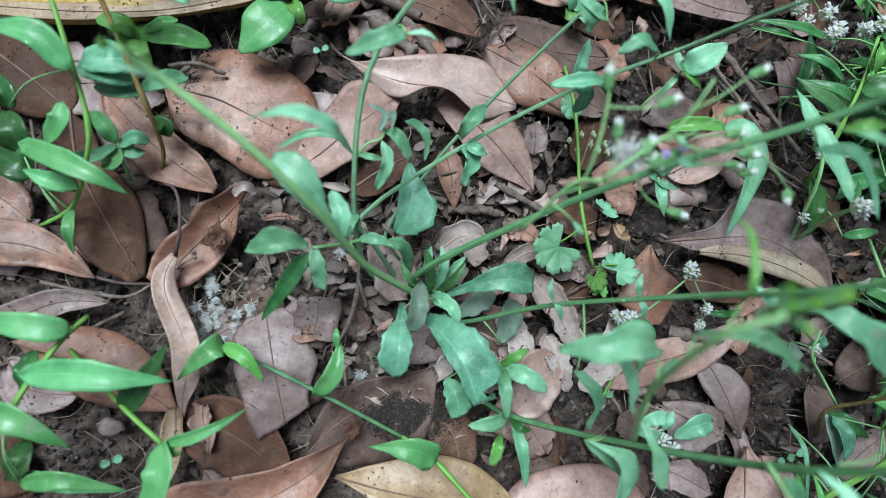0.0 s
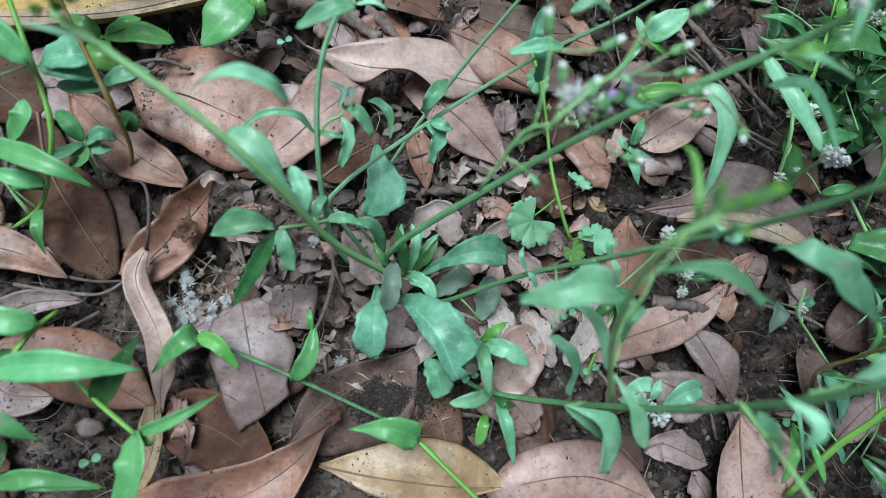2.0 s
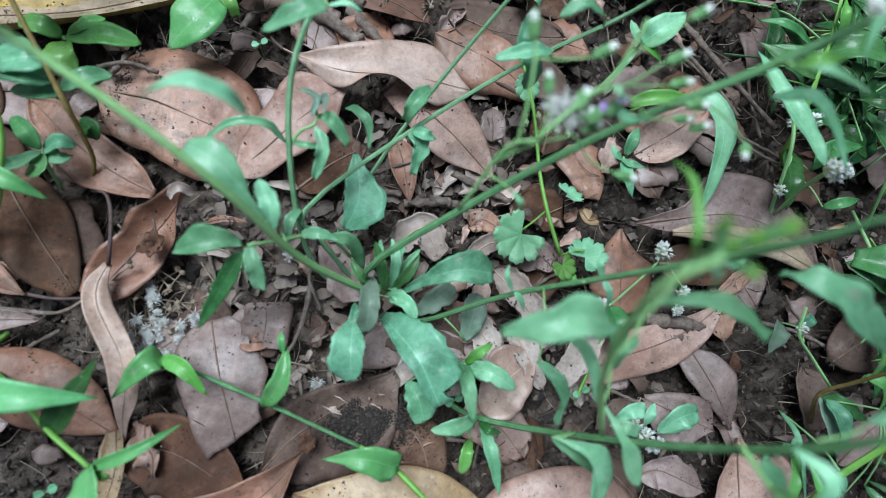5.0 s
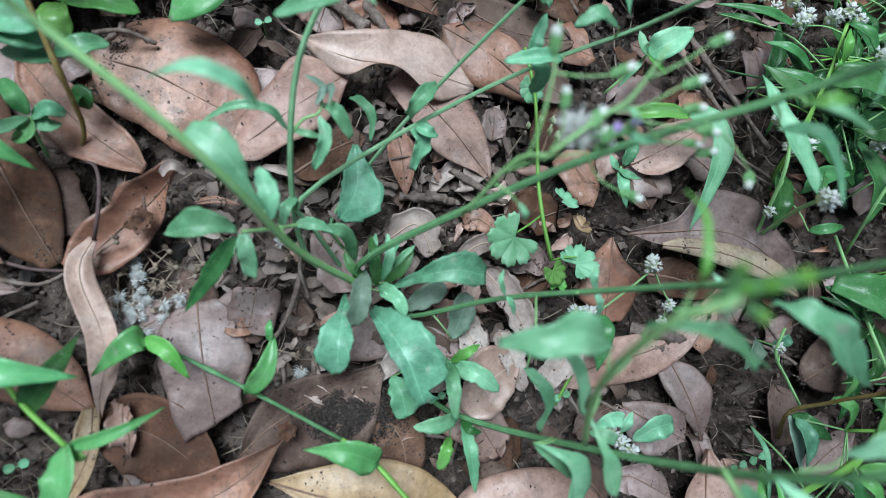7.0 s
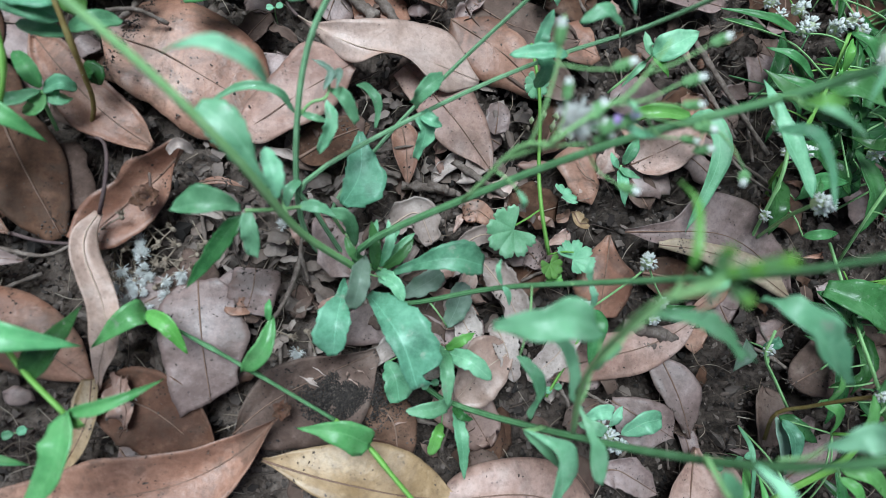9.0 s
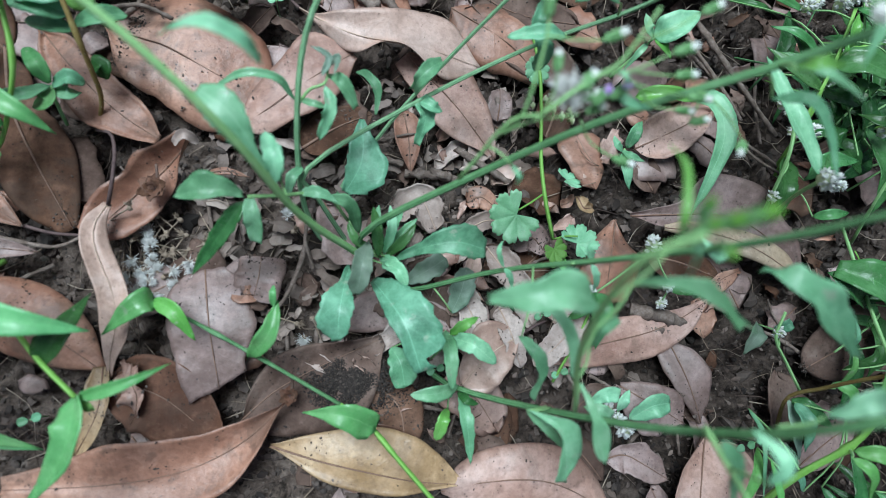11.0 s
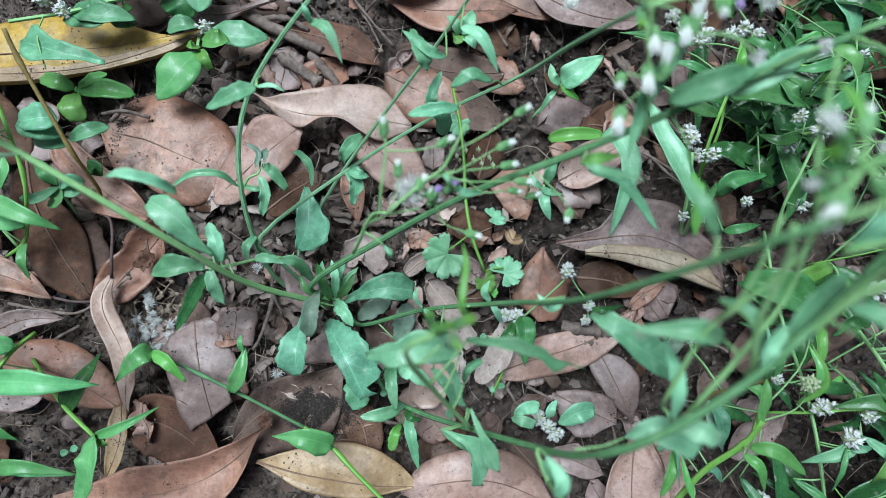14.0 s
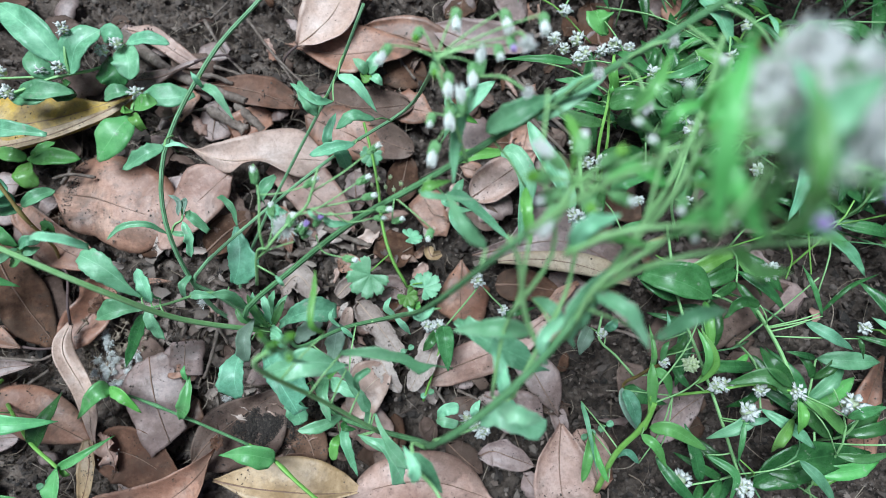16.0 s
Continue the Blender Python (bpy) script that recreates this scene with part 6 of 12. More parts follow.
leaf_on(weed, "mint", [(0.0503, -0.0516, 0.1100), (0.0367, -0.0477, 0.1200), (0.0256, -0.0489, 0.1200), (0.0155, -0.0502, 0.1120)], 0.0119, left=(0.0000, 0.0033, 0.0053, 0.0057, 0.0056, 0.0059, 0.0055, 0.0049, 0.0037, 0.0022, 0.0011), right=(0.0000, 0.0013, 0.0032, 0.0058, 0.0063, 0.0049, 0.0036, 0.0037, 0.0029, 0.0021, 0.0014), n=26, m=8, edge=0.05, wave=0.06, teeth=0, cup=0.35)
leaf_on(weed, "blue", [(0.0517, -0.0644, 0.0980), (0.0526, -0.0582, 0.1060), (0.0586, -0.0550, 0.1040)], 0.0040, name='leaf', a=0.6, b=0.4, cup=1.2, teeth=6, n=19, edge=0.2, wave=0.05)
leaf_on(weed, "mint", [(0.0547, -0.0775, 0.0820), (0.0564, -0.0845, 0.0850), (0.0595, -0.0927, 0.0840), (0.0662, -0.1058, 0.0760)], 0.0070, left=(0.0009, 0.0013, 0.0018, 0.0022, 0.0025, 0.0029, 0.0037, 0.0043, 0.0039, 0.0021, 0.0000), right=(0.0003, 0.0001, 0.0000, 0.0000, 0.0000, 0.0001, 0.0007, 0.0019, 0.0031, 0.0024, 0.0000), n=26, m=8, edge=0.05, wave=0.06, teeth=0, cup=0.40)
leaf_on(weed, "mint", [(0.0422, -0.0894, 0.0620), (0.0530, -0.0947, 0.0660), (0.0582, -0.1063, 0.0600), (0.0613, -0.1194, 0.0500)], 0.0083, left=(0.0003, 0.0009, 0.0015, 0.0029, 0.0063, 0.0059, 0.0054, 0.0049, 0.0033, 0.0005, 0.0000), right=(0.0000, 0.0005, 0.0014, 0.0017, 0.0014, 0.0015, 0.0020, 0.0034, 0.0045, 0.0055, 0.0000), n=26, m=8, edge=0.05, wave=0.06, teeth=0, cup=0.40)
leaf_on(weed, "mint", [(0.0425, -0.0898, 0.0600), (0.0512, -0.0967, 0.0580), (0.0649, -0.1100, 0.0460)], 0.0040, name='leaf', cup=0.4, teeth=6, n=19, edge=0.2, wave=0.05)
leaf_on(weed, "blue", [(0.0514, -0.0451, 0.1280), (0.0565, -0.0460, 0.1360), (0.0654, -0.0490, 0.1360), (0.0781, -0.0526, 0.1300), (0.0938, -0.0585, 0.1200)], 0.0048, left=(0.0006, 0.0008, 0.0013, 0.0023, 0.0036, 0.0047, 0.0035, 0.0029, 0.0004, 0.0000, 0.0000), right=(0.0010, 0.0011, 0.0012, 0.0008, 0.0001, 0.0000, 0.0009, 0.0011, 0.0044, 0.0000, 0.0000), n=26, m=8, edge=0.05, wave=0.06, teeth=0, cup=0.50)
leaf_on(weed, "bright", [(0.0506, -0.0371, 0.1500), (0.0481, -0.0329, 0.1580), (0.0502, -0.0212, 0.1560), (0.0499, -0.0141, 0.1500)], 0.0025, name='leaf', a=0.6, b=0.8, cup=0.6, teeth=6, n=19, edge=0.2, wave=0.05)
leaf_on(weed, "mint", [(0.0684, -0.0334, 0.0620), (0.0652, -0.0285, 0.0680), (0.0683, -0.0236, 0.0660)], 0.0033, name='leaf', cup=0.4, teeth=6, n=19, edge=0.2, wave=0.05)
leaf_on(weed, "mint", [(0.0683, -0.0340, 0.0620), (0.0719, -0.0388, 0.0580), (0.0744, -0.0441, 0.0500)], 0.0035, name='leaf', cup=0.4, teeth=6, n=19, edge=0.2, wave=0.05)
leaf_on(weed, "mint", [(0.0371, -0.0349, 0.0460), (0.0336, -0.0291, 0.0520), (0.0356, -0.0244, 0.0500)], 0.0023, name='leaf', cup=0.4, teeth=6, n=19, edge=0.2, wave=0.05)
leaf_on(weed, "mint", [(0.0375, -0.0352, 0.0460), (0.0404, -0.0385, 0.0440), (0.0429, -0.0430, 0.0380)], 0.0027, name='leaf', cup=0.4, teeth=6, n=19, edge=0.2, wave=0.05)
leaf_on(weed, "mint", [(0.0746, -0.0929, 0.1460), (0.0758, -0.0867, 0.1500), (0.0725, -0.0807, 0.1440)], 0.0045, name='leaf', cup=0.4, teeth=6, n=19, edge=0.2, wave=0.05)
leaf_on(weed, "blue", [(0.0743, -0.0864, 0.1300), (0.0790, -0.0938, 0.1280), (0.0830, -0.1061, 0.1200)], 0.0050, name='leaf', cup=0.4, teeth=6, n=19, edge=0.2, wave=0.05)
leaf_on(weed, "mint", [(0.1008, -0.0795, 0.1350), (0.1086, -0.0757, 0.1420), (0.1245, -0.0839, 0.1380)], 0.0098, name='leaf', a=0.7, b=0.25, cup=0.4, teeth=6, n=19, edge=0.2, wave=0.05)
leaf_on(weed, "blue", [(0.0989, -0.0389, 0.1180), (0.1029, -0.0447, 0.1260), (0.1143, -0.0530, 0.1240), (0.1336, -0.0657, 0.1140)], 0.0150, left=(0.0004, 0.0022, 0.0041, 0.0051, 0.0058, 0.0064, 0.0071, 0.0063, 0.0050, 0.0000, 0.0000), right=(0.0028, 0.0029, 0.0024, 0.0022, 0.0026, 0.0033, 0.0043, 0.0052, 0.0052, 0.0039, 0.0000), n=26, m=8, edge=0.08, wave=0.08, teeth=0, cup=0.40)
leaf_on(weed, "mint", [(0.0900, -0.0325, 0.1140), (0.0835, -0.0363, 0.1180), (0.0787, -0.0309, 0.1180)], 0.0035, name='leaf', cup=0.4, teeth=6, n=19, edge=0.2, wave=0.05)
leaf_on(weed, "blue", [(0.1007, 0.0124, 0.1220), (0.1089, 0.0071, 0.1300), (0.1258, -0.0103, 0.1180)], 0.0047, name='leaf', a=0.6, b=0.6, cup=0.5, teeth=6, n=19, edge=0.2, wave=0.05)
leaf_on(weed, "mint", [(0.1241, -0.0355, 0.1580), (0.1291, -0.0405, 0.1660), (0.1359, -0.0544, 0.1580)], 0.0042, name='leaf', a=0.6, b=0.6, cup=0.5, teeth=6, n=19, edge=0.2, wave=0.05)
leaf_on(weed, "mint", [(0.1303, -0.0493, 0.1750), (0.1341, -0.0404, 0.1820), (0.1474, -0.0295, 0.1800)], 0.0074, name='leaf', a=0.6, b=0.6, cup=0.5, teeth=6, n=19, edge=0.2, wave=0.05)
leaf_on(weed, "mint", [(0.1392, 0.0307, 0.1460), (0.1485, 0.0338, 0.1560), (0.1688, 0.0452, 0.1500)], 0.0083, name='leaf', a=0.6, b=0.6, cup=0.5, teeth=6, n=19, edge=0.2, wave=0.05)
leaf_on(weed, "mint", [(0.1108, -0.0716, 0.1500), (0.1099, -0.0594, 0.1580), (0.1095, -0.0467, 0.1520)], 0.0046, name='leaf', a=0.6, b=0.6, cup=0.4, teeth=6, n=19, edge=0.2, wave=0.05)
leaf_on(weed, "bright", [(0.1325, 0.0082, 0.1340), (0.1305, -0.0018, 0.1400), (0.1309, -0.0145, 0.1340)], 0.0050, name='leaf', a=0.6, b=0.6, cup=0.4, teeth=6, n=19, edge=0.2, wave=0.05)

# flowering side branches of the weed
stem_on(weed, [(0.0098, -0.0103, 0.0920), (0.0142, -0.0055, 0.1040), (0.0171, -0.0017, 0.1120), (0.0210, 0.0010, 0.1200), (0.0263, 0.0000, 0.1260)], 0.0008, 0.0006, STEM_PALE, name='branch', n=12, sides=6)
stem_on(weed, [(0.0171, -0.0017, 0.1120), (0.0224, 0.0009, 0.1180), (0.0240, 0.0073, 0.1260), (0.0264, 0.0189, 0.1300), (0.0269, 0.0250, 0.1320), (0.0271, 0.0328, 0.1350)], 0.0006, 0.0004, STEM_PALE, name='branch', n=12, sides=6)
stem_on(weed, [(0.0263, 0.0000, 0.1260), (0.0333, 0.0052, 0.1300), (0.0410, 0.0104, 0.1320), (0.0459, 0.0132, 0.1340), (0.0502, 0.0195, 0.1380), (0.0536, 0.0255, 0.1420)], 0.0007, 0.0005, STEM_PALE, name='branch', n=12, sides=6)
stem_on(weed, [(0.0267, 0.0214, 0.1300), (0.0352, 0.0209, 0.1300), (0.0452, 0.0228, 0.1280)], 0.0004, 0.0003, STEM_PALE, name='branch', n=12, sides=6)
stem_on(weed, [(0.0410, 0.0104, 0.1320), (0.0507, 0.0125, 0.1320), (0.0656, 0.0210, 0.1280)], 0.0004, 0.0003, STEM_PALE, name='branch', n=12, sides=6)
stem_on(weed, [(0.0443, 0.0122, 0.1320), (0.0534, 0.0130, 0.1300), (0.0666, 0.0149, 0.1260)], 0.0004, 0.0003, STEM_PALE, name='branch', n=12, sides=6)
stem_on(weed, [(0.0468, 0.0126, 0.1320), (0.0529, 0.0094, 0.1300), (0.0713, 0.0098, 0.1240)], 0.0004, 0.0003, STEM_PALE, name='branch', n=12, sides=6)
stem_on(weed, [(0.0540, 0.0104, 0.1280), (0.0605, 0.0063, 0.1240), (0.0698, 0.0073, 0.1200)], 0.0004, 0.0003, STEM_PALE, name='branch', n=12, sides=6)
stem_on(weed, [(0.0437, 0.0051, 0.1120), (0.0462, -0.0027, 0.1140), (0.0545, -0.0064, 0.1120)], 0.0004, 0.0003, STEM_PALE, name='branch', n=12, sides=6)
stem_on(weed, [(0.0171, -0.0017, 0.1120), (0.0260, 0.0000, 0.1220), (0.0375, 0.0012, 0.1260)], 0.0005, 0.0003, STEM_PALE, name='branch', n=12, sides=6)
stem_on(weed, [(0.0263, 0.0000, 0.1260), (0.0295, 0.0062, 0.1280), (0.0306, 0.0126, 0.1280)], 0.0003, 0.0002, STEM_PALE, name='branch', n=12, sides=6)
stem_on(weed, [(0.0495, 0.0183, 0.1360), (0.0610, 0.0242, 0.1340), (0.0715, 0.0311, 0.1320)], 0.0004, 0.0003, STEM_PALE, name='branch', n=12, sides=6)
bud_head(weed, (0.0446, 0.0227, 0.1280), (0.0040, 0.0017, 0.0010), 0.0086, "white")
bud_head(weed, (0.0305, 0.0123, 0.1280), (0.0001, 0.0037, 0.0010), 0.0075, "white")
bud_head(weed, (0.0659, 0.0208, 0.1280), (0.0040, 0.0014, 0.0010), 0.0086, "white")
bud_head(weed, (0.0671, 0.0149, 0.1260), (0.0045, 0.0004, 0.0010), 0.0082, "white")
bud_head(weed, (0.0722, 0.0098, 0.1240), (0.0044, -0.0006, 0.0010), 0.0082, "white")
bud_head(weed, (0.0702, 0.0073, 0.1200), (0.0035, -0.0006, 0.0010), 0.0070, "white")
bud_head(weed, (0.0541, -0.0064, 0.1120), (0.0046, -0.0016, 0.0010), 0.0084, "white")
bud_head(weed, (0.0366, 0.0067, 0.1300), (0.0022, 0.0030, 0.0010), 0.0084, "white")
bud_head(weed, (0.0410, 0.0035, 0.1280), (0.0013, 0.0014, 0.0010), 0.0080, "purple")
bud_head(weed, (0.0466, 0.0062, 0.1270), (0.0013, 0.0011, 0.0010), 0.0080, "purple")
bud_head(weed, (0.0384, 0.0052, 0.1260), (0.0016, 0.0008, 0.0010), 0.0070, "white")
bud_head(weed, (0.0405, 0.0028, 0.1240), (0.0016, 0.0005, 0.0010), 0.0070, "white")
bud_head(weed, (0.0265, 0.0254, 0.1320), (-0.0000, 0.0026, 0.0010), 0.0090, "white")
bud_head(weed, (0.0724, 0.0315, 0.1320), (0.0036, 0.0017, 0.0010), 0.0080, "white")
fluff_head(weed, (0.0344, 0.0078, 0.1260), 0.0078, 190, 0.00028)
leaf_on(weed, "blue", [(0.0495, 0.0101, 0.1220), (0.0539, 0.0065, 0.1240), (0.0628, 0.0068, 0.1200)], 0.0032, name='leaf', cup=0.5, teeth=6, n=19, edge=0.2, wave=0.05)
leaf_on(weed, "mint", [(0.0461, 0.0116, 0.1330), (0.0477, 0.0092, 0.1340), (0.0497, 0.0071, 0.1300)], 0.0018, name='leaf', cup=0.5, teeth=6, n=19, edge=0.2, wave=0.05)
leaf_on(weed, "bright", [(0.0916, 0.0114, 0.1420), (0.0940, 0.0106, 0.1480), (0.1033, 0.0123, 0.1460)], 0.0044, name='leaf', cup=0.4, teeth=6, n=19, edge=0.2, wave=0.05)
leaf_on(weed, "mint", [(0.0917, 0.0117, 0.1420), (0.0945, 0.0069, 0.1500), (0.1128, 0.0042, 0.1420)], 0.0028, name='leaf', cup=0.5, teeth=6, n=19, edge=0.2, wave=0.05)
leaf_on(weed, "mint", [(0.0233, -0.0093, 0.1080), (0.0255, -0.0128, 0.1080), (0.0256, -0.0144, 0.1040)], 0.0018, name='leaf', cup=0.4, teeth=6, n=19, edge=0.2, wave=0.05)

# blurred near heads: the side shoot over the arching stem and the stem tops
bud_head(weed, (0.0384, -0.0400, 0.1720), (0.0010, 0.0005, 0.0020), 0.0070, "green")
bud_head(weed, (0.0386, -0.0392, 0.1760), (0.0008, 0.0005, 0.0020), 0.0070, "green")
bud_head(weed, (0.0405, -0.0386, 0.1780), (0.0010, 0.0004, 0.0020), 0.0075, "green")
bud_head(weed, (0.0438, -0.0383, 0.1780), (0.0012, 0.0006, 0.0020), 0.0080, "green")
bud_head(weed, (0.0451, -0.0377, 0.1800), (0.0013, 0.0006, 0.0020), 0.0080, "green")
bud_head(weed, (0.0442, -0.0408, 0.1740), (0.0005, -0.0013, 0.0020), 0.0065, "green")
bud_head(weed, (0.0386, -0.0370, 0.1780), (-0.0001, 0.0012, 0.0020), 0.0065, "green")
leaf_on(weed, "mint", [(0.0427, -0.0397, 0.1700), (0.0419, -0.0425, 0.1720), (0.0472, -0.0463, 0.1600)], 0.0021, name='leaf', cup=0.4, teeth=6, n=19, edge=0.2, wave=0.05)
stem_on(weed, [(0.1161, -0.0203, 0.2174), (0.1280, -0.0160, 0.2380), (0.1420, -0.0140, 0.2580)], 0.0009, 0.0006, STEM_PALE, name='branch')
stem_on(weed, [(0.1420, -0.0140, 0.2580), (0.1523, -0.0115, 0.2620), (0.1627, -0.0091, 0.2620)], 0.0004, 0.0003, STEM_PALE, name='branch', n=8, sides=5)
stem_on(weed, [(0.1420, -0.0140, 0.2580), (0.1483, -0.0210, 0.2620), (0.1546, -0.0279, 0.2620)], 0.0004, 0.0003, STEM_PALE, name='branch', n=8, sides=5)
stem_on(weed, [(0.1420, -0.0140, 0.2580), (0.1524, -0.0199, 0.2630), (0.1628, -0.0259, 0.2640)], 0.0004, 0.0003, STEM_PALE, name='branch', n=8, sides=5)
stem_on(weed, [(0.1420, -0.0140, 0.2580), (0.1490, -0.0152, 0.2600), (0.1560, -0.0165, 0.2580)], 0.0004, 0.0003, STEM_PALE, name='branch', n=8, sides=5)
stem_on(weed, [(0.1420, -0.0140, 0.2580), (0.1499, -0.0166, 0.2650), (0.1578, -0.0191, 0.2680)], 0.0004, 0.0003, STEM_PALE, name='branch', n=8, sides=5)
stem_on(weed, [(0.1420, -0.0140, 0.2580), (0.1555, -0.0140, 0.2620), (0.1691, -0.0139, 0.2620)], 0.0004, 0.0003, STEM_PALE, name='branch', n=8, sides=5)
stem_on(weed, [(0.1420, -0.0140, 0.2580), (0.1501, -0.0097, 0.2585), (0.1583, -0.0054, 0.2550)], 0.0004, 0.0003, STEM_PALE, name='branch', n=8, sides=5)
bud_head(weed, (0.1627, -0.0091, 0.2620), (0.0007, 0.0010, 0.0020), 0.0080, "white")
bud_head(weed, (0.1546, -0.0279, 0.2620), (-0.0009, -0.0021, 0.0020), 0.0080, "purple")
bud_head(weed, (0.1628, -0.0259, 0.2640), (-0.0001, -0.0014, 0.0020), 0.0080, "purple")
bud_head(weed, (0.1560, -0.0165, 0.2580), (-0.0032, -0.0002, 0.0020), 0.0080, "white")
bud_head(weed, (0.1578, -0.0191, 0.2680), (-0.0014, 0.0004, 0.0020), 0.0080, "white")
bud_head(weed, (0.1691, -0.0139, 0.2620), (0.0003, 0.0001, 0.0020), 0.0080, "white")
bud_head(weed, (0.1583, -0.0054, 0.2550), (-0.0019, 0.0015, 0.0020), 0.0075, "white")
fluff_head(weed, (0.1545, -0.0125, 0.2600), 0.0085, 150, 0.00027)
fluff_head(weed, (0.1605, -0.0125, 0.2640), 0.0085, 150, 0.00027)
fluff_head(weed, (0.1660, -0.0070, 0.2610), 0.0080, 150, 0.00027)
fluff_head(weed, (0.1590, -0.0200, 0.2600), 0.0080, 150, 0.00027)
fluff_head(weed, (0.1660, -0.0185, 0.2650), 0.0085, 150, 0.00027)
fluff_head(weed, (0.1593, -0.0150, 0.2660), 0.007, 150, 0.00027)
fluff_head(weed, (0.1700, -0.0100, 0.2600), 0.0085, 150, 0.00027)
fluff_head(weed, (0.1690, -0.0200, 0.2620), 0.0080, 150, 0.00027)
fluff_head(weed, (0.1640, 0.0000, 0.2560), 0.0075, 150, 0.00027)
fluff_head(weed, (0.1560, -0.0060, 0.2560), 0.0075, 150, 0.00027)
fluff_head(weed, (0.1598, -0.0079, 0.2580), 0.0075, 150, 0.00027)
stem_on(weed, [(0.1473, -0.0261, 0.1934), (0.1650, -0.0080, 0.2000), (0.1800, 0.0200, 0.2060)], 0.0009, 0.0006, STEM_PALE, name='branch')
stem_on(weed, [(0.1680, 0.0000, 0.2010), (0.1625, -0.0013, 0.2050), (0.1571, -0.0025, 0.2050)], 0.0004, 0.0003, STEM_PALE, name='branch', n=8, sides=5)
stem_on(weed, [(0.1680, 0.0000, 0.2010), (0.1674, 0.0050, 0.2055), (0.1668, 0.0099, 0.2060)], 0.0004, 0.0003, STEM_PALE, name='branch', n=8, sides=5)
stem_on(weed, [(0.1680, 0.0000, 0.2010), (0.1616, 0.0020, 0.2050), (0.1553, 0.0040, 0.2050)], 0.0004, 0.0003, STEM_PALE, name='branch', n=8, sides=5)
stem_on(weed, [(0.1680, 0.0000, 0.2010), (0.1712, 0.0072, 0.2065), (0.1744, 0.0143, 0.2080)], 0.0004, 0.0003, STEM_PALE, name='branch', n=8, sides=5)
stem_on(weed, [(0.1680, 0.0000, 0.2010), (0.1648, -0.0076, 0.2040), (0.1616, -0.0152, 0.2030)], 0.0004, 0.0003, STEM_PALE, name='branch', n=8, sides=5)
stem_on(weed, [(0.1680, 0.0000, 0.2010), (0.1572, -0.0013, 0.2025), (0.1463, -0.0027, 0.2000)], 0.0004, 0.0003, STEM_PALE, name='branch', n=8, sides=5)
stem_on(weed, [(0.1680, 0.0000, 0.2010), (0.1649, -0.0116, 0.2045), (0.1619, -0.0231, 0.2040)], 0.0004, 0.0003, STEM_PALE, name='branch', n=8, sides=5)
bud_head(weed, (0.1571, -0.0025, 0.2050), (-0.0019, 0.0021, 0.0020), 0.0075, "white")
bud_head(weed, (0.1668, 0.0099, 0.2060), (-0.0004, 0.0024, 0.0020), 0.0075, "white")
bud_head(weed, (0.1553, 0.0040, 0.2050), (-0.0026, 0.0013, 0.0020), 0.0075, "white")
bud_head(weed, (0.1744, 0.0143, 0.2080), (0.0004, 0.0022, 0.0020), 0.0075, "white")
bud_head(weed, (0.1616, -0.0152, 0.2030), (-0.0021, -0.0032, 0.0020), 0.0075, "white")
bud_head(weed, (0.1463, -0.0027, 0.2000), (-0.0037, -0.0000, 0.0020), 0.0075, "white")
bud_head(weed, (0.1619, -0.0231, 0.2040), (-0.0009, -0.0032, 0.0020), 0.0070, "white")
stem_on(weed, [(0.1098, 0.0173, 0.1500), (0.1064, 0.0282, 0.1650), (0.1026, 0.0421, 0.1750)], 0.0007, 0.0005, STEM_PALE, name='branch')
stem_on(weed, [(0.1064, 0.0282, 0.1650), (0.1078, 0.0283, 0.1685), (0.1093, 0.0285, 0.1680)], 0.0004, 0.0003, STEM_PALE, name='branch', n=8, sides=5)
stem_on(weed, [(0.1064, 0.0282, 0.1650), (0.1029, 0.0258, 0.1645), (0.0994, 0.0234, 0.1600)], 0.0004, 0.0003, STEM_PALE, name='branch', n=8, sides=5)
stem_on(weed, [(0.1064, 0.0282, 0.1650), (0.1113, 0.0340, 0.1705), (0.1162, 0.0399, 0.1720)], 0.0004, 0.0003, STEM_PALE, name='branch', n=8, sides=5)
stem_on(weed, [(0.1064, 0.0282, 0.1650), (0.1029, 0.0306, 0.1655), (0.0995, 0.0331, 0.1620)], 0.0004, 0.0003, STEM_PALE, name='branch', n=8, sides=5)
bud_head(weed, (0.1093, 0.0285, 0.1680), (0.0002, 0.0042, 0.0020), 0.0090, "open")
bud_head(weed, (0.0994, 0.0234, 0.1600), (-0.0022, -0.0058, 0.0020), 0.0090, "open")
bud_head(weed, (0.1162, 0.0399, 0.1720), (0.0010, 0.0039, 0.0020), 0.0090, "open")
bud_head(weed, (0.0995, 0.0331, 0.1620), (-0.0018, -0.0052, 0.0020), 0.0075, "white")
stem_on(weed, [(0.1030, 0.0460, 0.1770), (0.1048, 0.0448, 0.1755), (0.1065, 0.0436, 0.1700)], 0.0004, 0.0003, STEM_PALE, name='branch', n=8, sides=5)
stem_on(weed, [(0.1030, 0.0460, 0.1770), (0.1045, 0.0400, 0.1735), (0.1060, 0.0341, 0.1660)], 0.0004, 0.0003, STEM_PALE, name='branch', n=8, sides=5)
stem_on(weed, [(0.1030, 0.0460, 0.1770), (0.1091, 0.0453, 0.1765), (0.1153, 0.0446, 0.1720)], 0.0004, 0.0003, STEM_PALE, name='branch', n=8, sides=5)
stem_on(weed, [(0.1030, 0.0460, 0.1770), (0.1076, 0.0553, 0.1765), (0.1123, 0.0646, 0.1720)], 0.0004, 0.0003, STEM_PALE, name='branch', n=8, sides=5)
